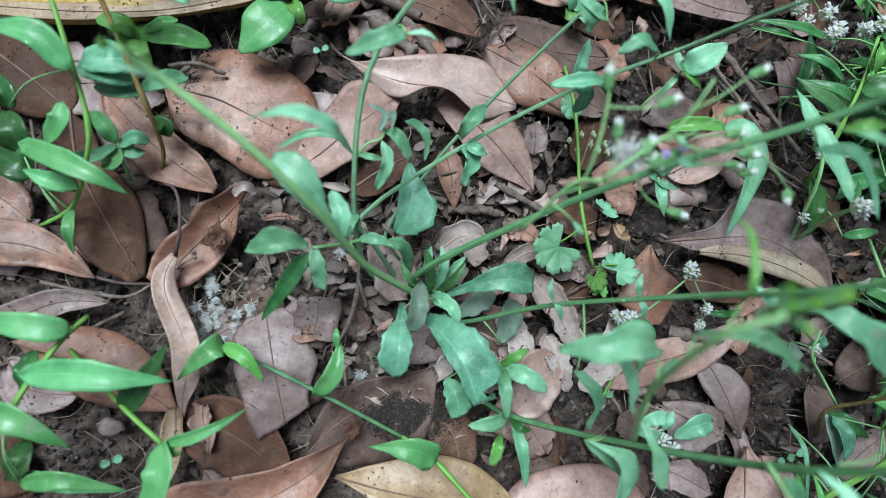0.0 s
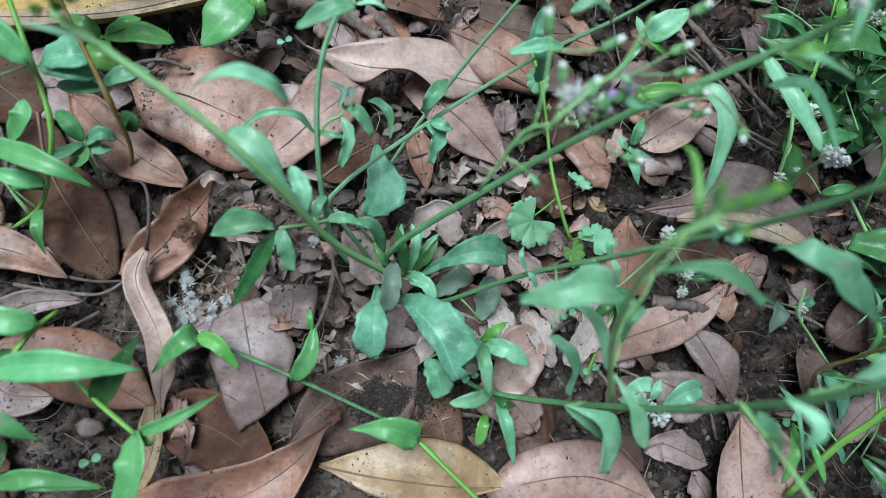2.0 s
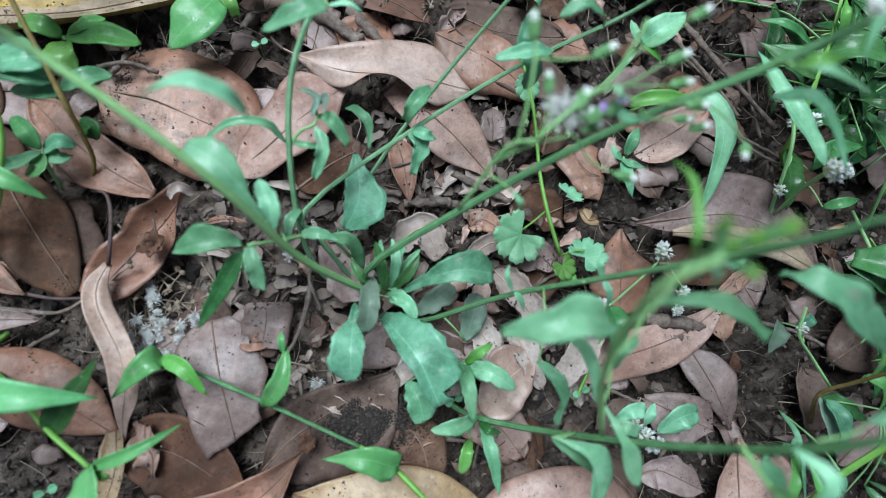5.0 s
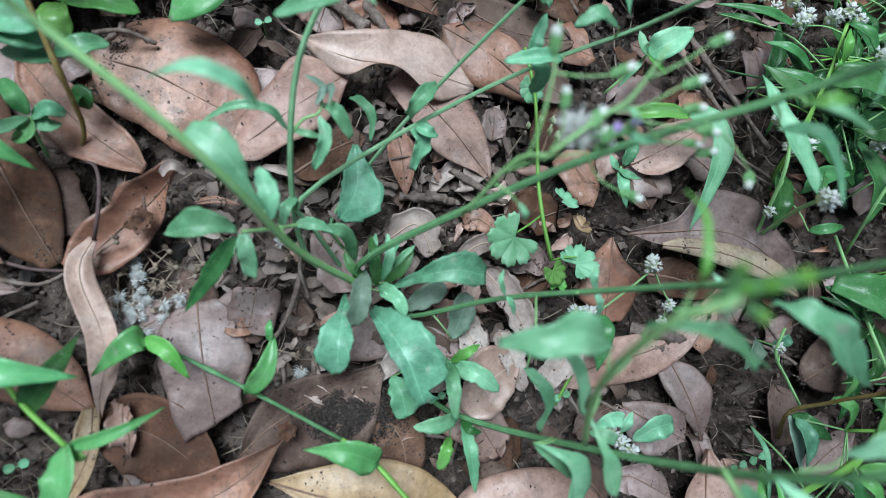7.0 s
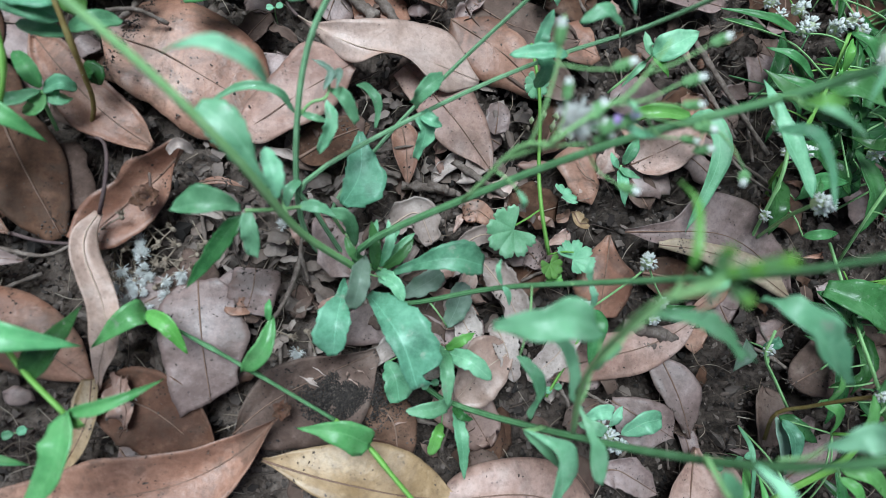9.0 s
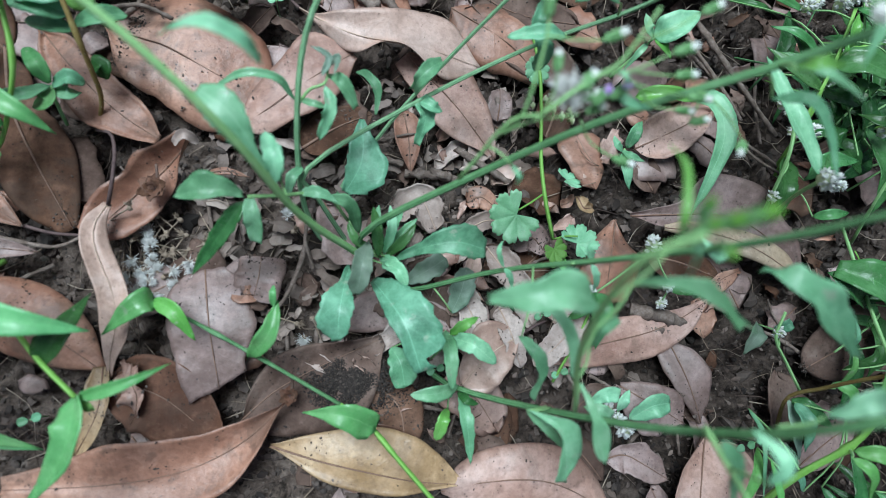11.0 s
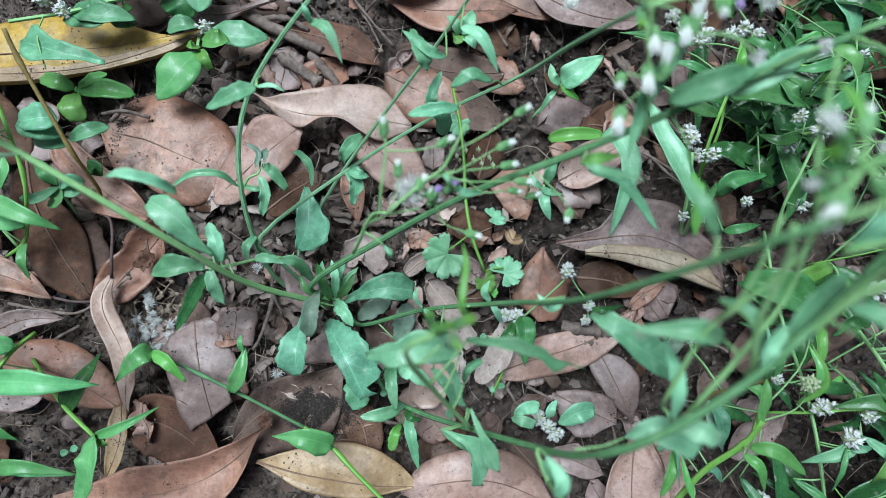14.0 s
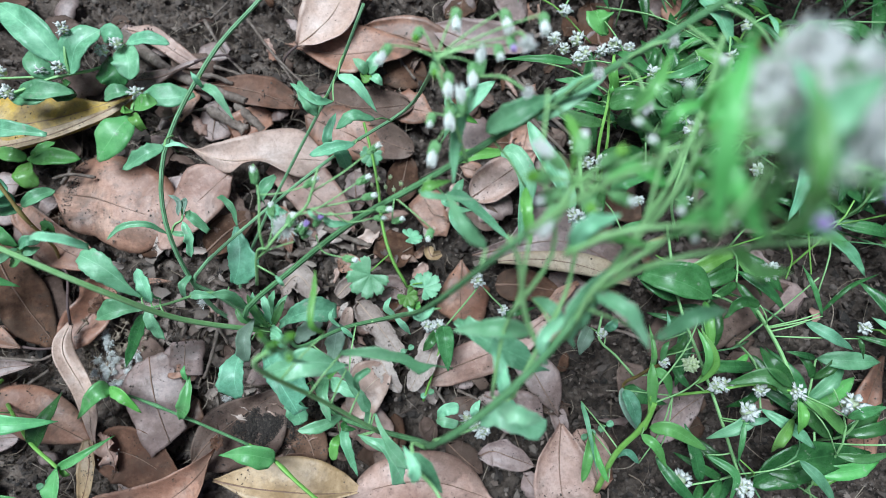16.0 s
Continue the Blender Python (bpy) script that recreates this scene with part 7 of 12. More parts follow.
stem_on(weed, [(0.1030, 0.0460, 0.1770), (0.1156, 0.0533, 0.1775), (0.1281, 0.0607, 0.1740)], 0.0004, 0.0003, STEM_PALE, name='branch', n=8, sides=5)
stem_on(weed, [(0.1030, 0.0460, 0.1770), (0.1217, 0.0513, 0.1785), (0.1403, 0.0565, 0.1760)], 0.0004, 0.0003, STEM_PALE, name='branch', n=8, sides=5)
stem_on(weed, [(0.1030, 0.0460, 0.1770), (0.1156, 0.0482, 0.1780), (0.1281, 0.0505, 0.1750)], 0.0004, 0.0003, STEM_PALE, name='branch', n=8, sides=5)
stem_on(weed, [(0.1030, 0.0460, 0.1770), (0.0956, 0.0521, 0.1735), (0.0882, 0.0581, 0.1660)], 0.0004, 0.0003, STEM_PALE, name='branch', n=8, sides=5)
stem_on(weed, [(0.1030, 0.0460, 0.1770), (0.1013, 0.0533, 0.1755), (0.0996, 0.0606, 0.1700)], 0.0004, 0.0003, STEM_PALE, name='branch', n=8, sides=5)
stem_on(weed, [(0.1030, 0.0460, 0.1770), (0.1028, 0.0464, 0.1765), (0.1026, 0.0469, 0.1720)], 0.0004, 0.0003, STEM_PALE, name='branch', n=8, sides=5)
stem_on(weed, [(0.1030, 0.0460, 0.1770), (0.1133, 0.0472, 0.1780), (0.1236, 0.0483, 0.1750)], 0.0004, 0.0003, STEM_PALE, name='branch', n=8, sides=5)
bud_head(weed, (0.1065, 0.0436, 0.1700), (-0.0010, -0.0067, 0.0020), 0.0090, "open")
bud_head(weed, (0.1060, 0.0341, 0.1660), (-0.0014, -0.0066, 0.0020), 0.0090, "open")
bud_head(weed, (0.1153, 0.0446, 0.1720), (-0.0014, -0.0063, 0.0020), 0.0085, "open")
bud_head(weed, (0.1123, 0.0646, 0.1720), (-0.0010, -0.0063, 0.0020), 0.0090, "open")
bud_head(weed, (0.1281, 0.0607, 0.1740), (-0.0002, -0.0068, 0.0020), 0.0090, "open")
bud_head(weed, (0.1403, 0.0565, 0.1760), (-0.0009, -0.0058, 0.0020), 0.0080, "open")
bud_head(weed, (0.1281, 0.0505, 0.1750), (0.0004, -0.0054, 0.0020), 0.0080, "purple")
bud_head(weed, (0.0882, 0.0581, 0.1660), (-0.0036, -0.0050, 0.0020), 0.0085, "open")
bud_head(weed, (0.0996, 0.0606, 0.1700), (-0.0025, -0.0048, 0.0020), 0.0080, "green")
bud_head(weed, (0.1026, 0.0469, 0.1720), (-0.0007, -0.0048, 0.0020), 0.0080, "green")
bud_head(weed, (0.1236, 0.0483, 0.1750), (0.0001, -0.0054, 0.0020), 0.0080, "white")
leaf_on(weed, "mint", [(0.1164, 0.0397, 0.1720), (0.1075, 0.0269, 0.1600), (0.1035, 0.0090, 0.1500)], 0.0051, name='leaf', cup=0.5, teeth=6, n=19, edge=0.2, wave=0.05)
leaf_on(weed, "blue", [(0.1186, 0.0280, 0.1500), (0.1301, 0.0300, 0.1600), (0.1444, 0.0348, 0.1580)], 0.0091, name='leaf', cup=0.5, teeth=6, n=19, edge=0.2, wave=0.05)
stem_on(weed, [(0.0798, 0.0153, 0.1180), (0.0866, 0.0075, 0.1200), (0.0935, -0.0003, 0.1180)], 0.0004, 0.0003, STEM_PALE, name='branch', n=8, sides=5)
stem_on(weed, [(0.0798, 0.0153, 0.1180), (0.0785, 0.0102, 0.1190), (0.0773, 0.0051, 0.1160)], 0.0004, 0.0003, STEM_PALE, name='branch', n=8, sides=5)
bud_head(weed, (0.0935, -0.0003, 0.1180), (-0.0026, -0.0052, 0.0020), 0.0075, "white")
bud_head(weed, (0.0773, 0.0051, 0.1160), (0.0047, 0.0007, 0.0020), 0.0075, "white")

# ---- lobed creeping herb ----
herb = thing("lobed_herb", (0.0748, -0.0142, 0.0000), "small pale green herb with scalloped lobed leaves on a thin stem", "weed")
stem_on(herb, [(0.0607, 0.0900, 0.0100), (0.0634, 0.0679, 0.0140), (0.0644, 0.0464, 0.0140), (0.0641, 0.0221, 0.0140), (0.0669, 0.0018, 0.0120), (0.0735, -0.0163, 0.0040)], 0.0009, 0.0011, STEM_BRIGHT, sides=6, n=18)
lobed_on(herb, "mint", (0.0526, -0.0060, 0.0120), 0.0119, 0.60, 10.0)
lobed_on(herb, "mint", (0.0836, -0.0186, 0.0100), 0.0090, 3.60, 22.0)
lobed_on(herb, "bright", (0.0725, -0.0215, 0.0080), 0.0062, 2.00, 14.0)
lobed_on(herb, "mint", (0.0629, 0.0687, 0.0120), 0.0066, 1.20, 18.0)
lobed_on(herb, "mint", (0.0793, 0.0138, 0.0080), 0.0066, 3.00, 40.0)
lobed_on(herb, "bright", (0.0762, -0.0292, 0.0040), 0.0039, 4.40, 20.0)
for spot in ((0.0607, 0.0493, 0.0120), (0.0657, 0.0512, 0.0160), (0.0694, 0.0451, 0.0180), (0.0741, 0.0433, 0.0160), (0.0791, 0.0467, 0.0140), (0.0730, 0.0518, 0.0140), (0.0646, 0.0443, 0.0120), (0.0809, 0.0431, 0.0120)):
    calyx_on(herb, spot)
stem_on(herb, [(0.0657, 0.0047, 0.0120), (0.0588, -0.0003, 0.0140), (0.0531, -0.0039, 0.0120)], 0.0005, 0.0005, STEM_BRIGHT, n=7, sides=5, name='petiole')
stem_on(herb, [(0.0732, -0.0164, 0.0050), (0.0778, -0.0154, 0.0100), (0.0832, -0.0155, 0.0120)], 0.0005, 0.0005, STEM_BRIGHT, n=7, sides=5, name='petiole')

# ---- grass at the side ----
grass_a = thing("grass_plant", (-0.1867, 0.0074, 0.0000), "bright green grass with narrow blades and jointed stem", "grass", "grass plants")
stem_on(grass_a, [(-0.1695, 0.0924, 0.0500), (-0.1630, 0.0730, 0.0500), (-0.1584, 0.0572, 0.0480), (-0.1553, 0.0407, 0.0440), (-0.1590, 0.0274, 0.0360), (-0.1730, 0.0122, 0.0160), (-0.1940, 0.0057, 0.0000)], 0.0010, 0.0010, STEM_BRIGHT, sides=6, n=22, knots=(0.5,), swell=1.5)
leaf_on(grass_a, "cool", [(-0.1842, 0.0340, 0.0380), (-0.1647, 0.0256, 0.0440), (-0.1513, 0.0190, 0.0440), (-0.1423, 0.0138, 0.0340)], 0.0098, name='blade', a=0.4, b=0.8, cup=0.35)
leaf_on(grass_a, "cool", [(-0.1549, 0.0562, 0.0600), (-0.1632, 0.0662, 0.0660), (-0.1729, 0.0690, 0.0660), (-0.1922, 0.0734, 0.0600)], 0.0108, name='blade', a=0.4, b=0.8, cup=0.35)
leaf_on(grass_a, "cool", [(-0.1660, 0.0189, 0.0260), (-0.1731, 0.0193, 0.0340), (-0.1841, 0.0239, 0.0340)], 0.0080, name='blade', cup=0.35)
leaf_on(grass_a, "cool", [(-0.1741, 0.0113, 0.0140), (-0.1732, 0.0012, 0.0180), (-0.1752, -0.0088, 0.0080)], 0.0056, name='blade', cup=0.35)
leaf_on(grass_a, "cool", [(-0.1783, 0.0361, 0.0300), (-0.1682, 0.0428, 0.0400), (-0.1676, 0.0513, 0.0400)], 0.0093, name='blade', a=0.5, b=0.6, cup=0.4)
leaf_on(grass_a, "deep", [(-0.1938, 0.0356, 0.0180), (-0.1942, 0.0432, 0.0260), (-0.2005, 0.0533, 0.0220)], 0.0145, name='blade', cup=0.3)
leaf_on(grass_a, "deep", [(-0.1909, 0.0291, 0.0140), (-0.1968, 0.0305, 0.0180), (-0.2113, 0.0396, 0.0120)], 0.0149, name='blade', cup=0.3)
leaf_on(grass_a, "cool", [(-0.1831, 0.0198, 0.0200), (-0.1726, 0.0198, 0.0260), (-0.1701, 0.0178, 0.0200)], 0.0065, name='blade', cup=0.3)
leaf_on(grass_a, "deep", [(-0.1984, 0.0547, 0.0220), (-0.1985, 0.0599, 0.0280), (-0.2095, 0.0697, 0.0220)], 0.0121, name='blade', cup=0.3)
hairy = thing("hairy_weed", (-0.1557, 0.0298, 0.0000), "small weed with reddish hairy stem and rounded bluish leaves", "weed")
HAIRY = [(-0.1527, 0.1063, 0.0620), (-0.1500, 0.0940, 0.0560), (-0.1432, 0.0738, 0.0470), (-0.1372, 0.0545, 0.0365), (-0.1366, 0.0455, 0.0235), (-0.1378, 0.0385, 0.0100), (-0.1450, 0.0300, -0.0060)]
stem_on(hairy, HAIRY, 0.0011, 0.0010, STEM_BROWN, sides=7, n=24, knots=(0.17, 0.5))
bristles_on(hairy, HAIRY, 90, 0.0016)
leaf_on(hairy, "blue", [(-0.1406, 0.0610, 0.0320), (-0.1296, 0.0638, 0.0360), (-0.1217, 0.0681, 0.0300)], 0.0085, name='leaf', a=0.5, b=0.45, cup=0.3)
leaf_on(hairy, "blue", [(-0.1422, 0.0639, 0.0340), (-0.1508, 0.0655, 0.0400), (-0.1644, 0.0678, 0.0360)], 0.0127, name='leaf', a=0.5, b=0.45, cup=0.3)
leaf_on(hairy, "blue", [(-0.1414, 0.0598, 0.0300), (-0.1487, 0.0590, 0.0340), (-0.1603, 0.0619, 0.0300)], 0.0070, name='leaf', a=0.5, b=0.45, cup=0.3)
leaf_on(hairy, "deep", [(-0.1400, 0.0476, 0.0160), (-0.1349, 0.0491, 0.0200), (-0.1353, 0.0459, 0.0140)], 0.0090, name='leaf', a=0.5, b=0.45, cup=0.3)
leaf_on(hairy, "blue", [(-0.1432, 0.0710, 0.0380), (-0.1490, 0.0697, 0.0420), (-0.1623, 0.0695, 0.0380)], 0.0145, name='leaf', a=0.5, b=0.45, cup=0.3)
sprout = thing("leafy_sprout", (-0.1590, 0.0325, 0.0000), "small green sprout with a cross of oval leaves", "seedling", "seedlings")
leaf_on(sprout, "cool", [(-0.1563, 0.0412, 0.0160), (-0.1575, 0.0462, 0.0240), (-0.1655, 0.0546, 0.0200)], 0.0077, name='leaf', a=0.5, b=0.5, cup=0.4)
leaf_on(sprout, "blue", [(-0.1558, 0.0404, 0.0160), (-0.1633, 0.0333, 0.0220), (-0.1751, 0.0349, 0.0180)], 0.0061, name='leaf', a=0.5, b=0.5, cup=0.4)
leaf_on(sprout, "blue", [(-0.1550, 0.0399, 0.0160), (-0.1462, 0.0422, 0.0220), (-0.1421, 0.0420, 0.0160)], 0.0067, name='leaf', a=0.5, b=0.5, cup=0.4)
leaf_on(sprout, "cool", [(-0.1567, 0.0400, 0.0140), (-0.1558, 0.0324, 0.0180), (-0.1638, 0.0331, 0.0120)], 0.0078, name='leaf', a=0.5, b=0.5, cup=0.4)
leaf_on(sprout, "blue", [(-0.1552, 0.0392, 0.0140), (-0.1477, 0.0368, 0.0180), (-0.1457, 0.0396, 0.0120)], 0.0068, name='leaf', a=0.5, b=0.5, cup=0.4)
stem_on(sprout, [(-0.1558, 0.0404, 0.0160), (-0.1558, 0.0350, 0.0100), (-0.1555, 0.0283, 0.0000)], 0.0008, 0.0008, STEM_PALE, n=8, sides=6)
seedling_a = thing("seedling", (-0.0873, 0.1237, 0.0000), "green seedling with broad glossy opposite leaves", "seedling", "seedlings")
leaf_on(seedling_a, "cool", [(-0.0801, 0.1129, 0.0180), (-0.0856, 0.1036, 0.0230), (-0.0929, 0.0952, 0.0230), (-0.1036, 0.0875, 0.0170)], 0.0224, left=(0.0017, 0.0054, 0.0084, 0.0105, 0.0109, 0.0102, 0.0084, 0.0057, 0.0020), right=(0.0000, 0.0054, 0.0094, 0.0108, 0.0115, 0.0111, 0.0098, 0.0053, 0.0000), n=20, m=8, edge=0.01, wave=0.02, cup=-0.25)
leaf_on(seedling_a, "grass", [(-0.0779, 0.1197, 0.0180), (-0.0716, 0.1158, 0.0230), (-0.0662, 0.1147, 0.0240), (-0.0621, 0.1167, 0.0210)], 0.0108, left=(0.0000, 0.0043, 0.0062, 0.0065, 0.0065, 0.0065, 0.0069, 0.0065, 0.0020), right=(0.0000, 0.0019, 0.0044, 0.0043, 0.0041, 0.0030, 0.0019, 0.0010, 0.0006), n=20, m=8, edge=0.01, wave=0.02, cup=0.35)
leaf_on(seedling_a, "bright", [(-0.0796, 0.1132, 0.0180), (-0.0763, 0.1086, 0.0210), (-0.0746, 0.1056, 0.0200), (-0.0738, 0.1033, 0.0160)], 0.0072, left=(0.0004, 0.0026, 0.0032, 0.0032, 0.0027, 0.0024, 0.0021, 0.0017, 0.0016), right=(0.0032, 0.0035, 0.0040, 0.0038, 0.0036, 0.0033, 0.0031, 0.0028, 0.0023), n=20, m=8, edge=0.01, wave=0.02, cup=0.35)
leaf_on(seedling_a, "bright", [(-0.0795, 0.1147, 0.0190), (-0.0807, 0.1130, 0.0220), (-0.0824, 0.1127, 0.0230), (-0.0851, 0.1150, 0.0210)], 0.0064, left=(0.0013, 0.0014, 0.0019, 0.0010, 0.0006, 0.0006, 0.0006, 0.0006, 0.0005), right=(0.0038, 0.0043, 0.0045, 0.0041, 0.0040, 0.0040, 0.0040, 0.0037, 0.0022), n=20, m=8, edge=0.01, wave=0.02, cup=0.3)
leaf_on(seedling_a, "blue", [(-0.0805, 0.1276, 0.0100), (-0.0670, 0.1234, 0.0140), (-0.0552, 0.1219, 0.0140), (-0.0442, 0.1251, 0.0090)], 0.0160, left=(0.0000, 0.0043, 0.0078, 0.0093, 0.0098, 0.0098, 0.0089, 0.0058, 0.0002), right=(0.0000, 0.0000, 0.0030, 0.0048, 0.0055, 0.0062, 0.0050, 0.0040, 0.0022), n=20, m=8, edge=0.01, wave=0.02, cup=-0.2)
leaf_on(seedling_a, "blue", [(-0.0827, 0.1312, 0.0120), (-0.0866, 0.1298, 0.0160), (-0.0925, 0.1294, 0.0160), (-0.0998, 0.1283, 0.0120)], 0.0099, left=(0.0024, 0.0031, 0.0033, 0.0038, 0.0043, 0.0047, 0.0043, 0.0034, 0.0000), right=(0.0011, 0.0030, 0.0042, 0.0046, 0.0051, 0.0052, 0.0044, 0.0025, 0.0000), n=20, m=8, edge=0.01, wave=0.02, cup=0.25)
stem_on(seedling_a, [(-0.0811, 0.1166, 0.0160), (-0.0835, 0.1249, 0.0080), (-0.0852, 0.1323, 0.0000)], 0.0010, 0.0010, STEM_PALE, n=8, sides=6)
seedling_b = thing("seedling", (-0.1567, 0.1023, 0.0000), "low seedling with four glossy pale green leaves", "seedling", "seedlings")
leaf_on(seedling_b, "grass", [(-0.1519, 0.0973, 0.0080), (-0.1319, 0.0941, 0.0160), (-0.1171, 0.0918, 0.0120)], 0.0112, name='leaf', a=0.5, b=0.5, cup=0.3)
leaf_on(seedling_b, "bright", [(-0.1525, 0.0957, 0.0080), (-0.1503, 0.0853, 0.0140), (-0.1471, 0.0791, 0.0080)], 0.0131, name='leaf', a=0.5, b=0.5, cup=0.3)
leaf_on(seedling_b, "grass", [(-0.1528, 0.0980, 0.0080), (-0.1590, 0.1001, 0.0140), (-0.1708, 0.1038, 0.0100)], 0.0093, name='leaf', a=0.5, b=0.5, cup=0.3)
leaf_on(seedling_b, "grass", [(-0.1510, 0.0989, 0.0080), (-0.1391, 0.1010, 0.0140), (-0.1337, 0.1057, 0.0100)], 0.0064, name='leaf', a=0.5, b=0.5, cup=0.3)
stem_on(seedling_b, [(-0.1519, 0.0973, 0.0080), (-0.1543, 0.0996, 0.0040), (-0.1570, 0.1024, -0.0010)], 0.0010, 0.0010, STEM_PALE, n=6, sides=6)
herb_white = thing("white_flowered_weed", (-0.1243, 0.1483, 0.0000), "sprawling green weed with papery white flower heads", "weed", "white-flowered weeds")
stem_on(herb_white, [(-0.1734, 0.1270, 0.0300), (-0.1442, 0.1337, 0.0260), (-0.1226, 0.1406, 0.0240), (-0.1008, 0.1470, 0.0160), (-0.0914, 0.1609, 0.0040)], 0.0011, 0.0009, STEM_PALE, n=18, sides=6)
stem_on(herb_white, [(-0.1860, 0.1556, 0.0140), (-0.1644, 0.1499, 0.0160), (-0.1397, 0.1461, 0.0180), (-0.1238, 0.1423, 0.0220)], 0.0008, 0.0008, STEM_PALE, n=12, sides=6)
stem_on(herb_white, [(-0.1127, 0.1421, 0.0240), (-0.1109, 0.1499, 0.0300), (-0.1082, 0.1645, 0.0340)], 0.0009, 0.0008, STEM_PALE, n=12, sides=6)
leaf_on(herb_white, "blue", [(-0.1127, 0.1411, 0.0240), (-0.1020, 0.1546, 0.0320), (-0.0882, 0.1637, 0.0300)], 0.0180, name='leaf', a=0.5, b=0.5, cup=0.3)
leaf_on(herb_white, "blue", [(-0.1159, 0.1491, 0.0260), (-0.1273, 0.1667, 0.0340), (-0.1487, 0.1888, 0.0300)], 0.0192, name='leaf', a=0.5, b=0.5, cup=0.3)
leaf_on(herb_white, "blue", [(-0.1239, 0.1416, 0.0220), (-0.1292, 0.1480, 0.0280), (-0.1340, 0.1599, 0.0260)], 0.0136, name='leaf', a=0.5, b=0.5, cup=0.3)
leaf_on(herb_white, "blue", [(-0.1271, 0.1377, 0.0200), (-0.1314, 0.1305, 0.0260), (-0.1506, 0.1310, 0.0220)], 0.0143, name='leaf', a=0.5, b=0.5, cup=0.3)
leaf_on(herb_white, "deep", [(-0.1200, 0.1396, 0.0180), (-0.1194, 0.1325, 0.0220), (-0.1162, 0.1339, 0.0140)], 0.0151, name='leaf', a=0.5, b=0.5, cup=0.3)
leaf_on(herb_white, "deep", [(-0.1002, 0.1479, 0.0140), (-0.0899, 0.1413, 0.0180), (-0.0869, 0.1348, 0.0120)], 0.0181, name='leaf', a=0.5, b=0.5, cup=0.3)
leaf_on(herb_white, "mint", [(-0.0832, 0.1592, 0.0160), (-0.0775, 0.1449, 0.0220), (-0.0802, 0.1356, 0.0180)], 0.0172, name='leaf', a=0.5, b=0.5, cup=0.3)
leaf_on(herb_white, "blue", [(-0.0804, 0.1596, 0.0180), (-0.0640, 0.1579, 0.0240), (-0.0519, 0.1544, 0.0200)], 0.0086, name='leaf', a=0.5, b=0.5, cup=0.3)
leaf_on(herb_white, "blue", [(-0.0819, 0.1615, 0.0180), (-0.0878, 0.1653, 0.0220), (-0.0936, 0.1629, 0.0180)], 0.0120, name='leaf', a=0.5, b=0.5, cup=0.3)
leaf_on(herb_white, "blue", [(-0.1644, 0.1142, 0.0340), (-0.1469, 0.1064, 0.0400), (-0.1336, 0.1023, 0.0400), (-0.1206, 0.1003, 0.0360)], 0.0170, left=(0.0000, 0.0094, 0.0076, 0.0056, 0.0055, 0.0052, 0.0044, 0.0027, 0.0010), right=(0.0000, 0.0076, 0.0093, 0.0075, 0.0047, 0.0031, 0.0021, 0.0019, 0.0019), n=20, m=8, edge=0.04, wave=0.04, cup=0.25)
leaf_on(herb_white, "blue", [(-0.1466, 0.1364, 0.0220), (-0.1340, 0.1313, 0.0270), (-0.1215, 0.1294, 0.0270), (-0.1124, 0.1313, 0.0220)], 0.0124, left=(0.0000, 0.0047, 0.0067, 0.0079, 0.0078, 0.0068, 0.0057, 0.0039, 0.0008), right=(0.0000, 0.0033, 0.0050, 0.0045, 0.0045, 0.0038, 0.0030, 0.0026, 0.0022), n=20, m=8, edge=0.04, wave=0.04, cup=0.25)
white_head(herb_white, (-0.1411, 0.1280, 0.0380), 0.0045)
white_head(herb_white, (-0.1504, 0.1461, 0.0300), 0.0045)
white_head(herb_white, (-0.1076, 0.1639, 0.0360), 0.0045)
white_head(herb_white, (-0.1291, 0.1455, 0.0260), 0.0045)
white_head(herb_white, (-0.1177, 0.1459, 0.0260), 0.0045)
white_head(herb_white, (-0.0923, 0.1543, 0.0240), 0.0045)
white_head(herb_white, (-0.0829, 0.1573, 0.0240), 0.0045)
white_head(herb_white, (-0.0757, 0.1265, 0.0200), 0.0045)
white_head(herb_white, (-0.1540, 0.1363, 0.0340), 0.0045)
grass_b = thing("grass_plant", (-0.1788, -0.0519, 0.0000), "green grass shoot with broad blades at a swollen joint", "grass", "grass plants")
stem_on(grass_b, [(-0.1776, -0.0519, 0.0020), (-0.1560, -0.0639, 0.0220), (-0.1399, -0.0749, 0.0340), (-0.1245, -0.0877, 0.0380)], 0.0011, 0.0010, STEM_BRIGHT, n=14, sides=6)
leaf_on(grass_b, "cool", [(-0.1245, -0.0873, 0.0380), (-0.1217, -0.0977, 0.0460), (-0.1275, -0.1119, 0.0400), (-0.1438, -0.1297, 0.0260)], 0.0130, name='blade', a=0.35, b=0.7, cup=0.4, roll=20)
leaf_on(grass_b, "cool", [(-0.1227, -0.0874, 0.0400), (-0.1094, -0.0836, 0.0480), (-0.0992, -0.0793, 0.0480), (-0.0910, -0.0747, 0.0400)], 0.0054, name='blade', a=0.4, b=0.9, cup=0.7)
leaf_on(grass_b, "cool", [(-0.1750, -0.0585, 0.0440), (-0.1521, -0.0582, 0.0520), (-0.1360, -0.0603, 0.0520), (-0.1198, -0.0630, 0.0420)], 0.0122, name='blade', a=0.45, b=0.8, cup=0.35)
leaf_on(grass_b, "deep", [(-0.1420, -0.0755, 0.0320), (-0.1333, -0.0644, 0.0360), (-0.1275, -0.0487, 0.0260)], 0.0108, name='blade', a=0.4, b=0.8, cup=0.4)
leaf_on(grass_b, "cool", [(-0.1845, -0.1017, 0.0200), (-0.1633, -0.1043, 0.0260), (-0.1438, -0.1112, 0.0160)], 0.0075, name='blade', a=0.4, b=0.8, cup=0.4)
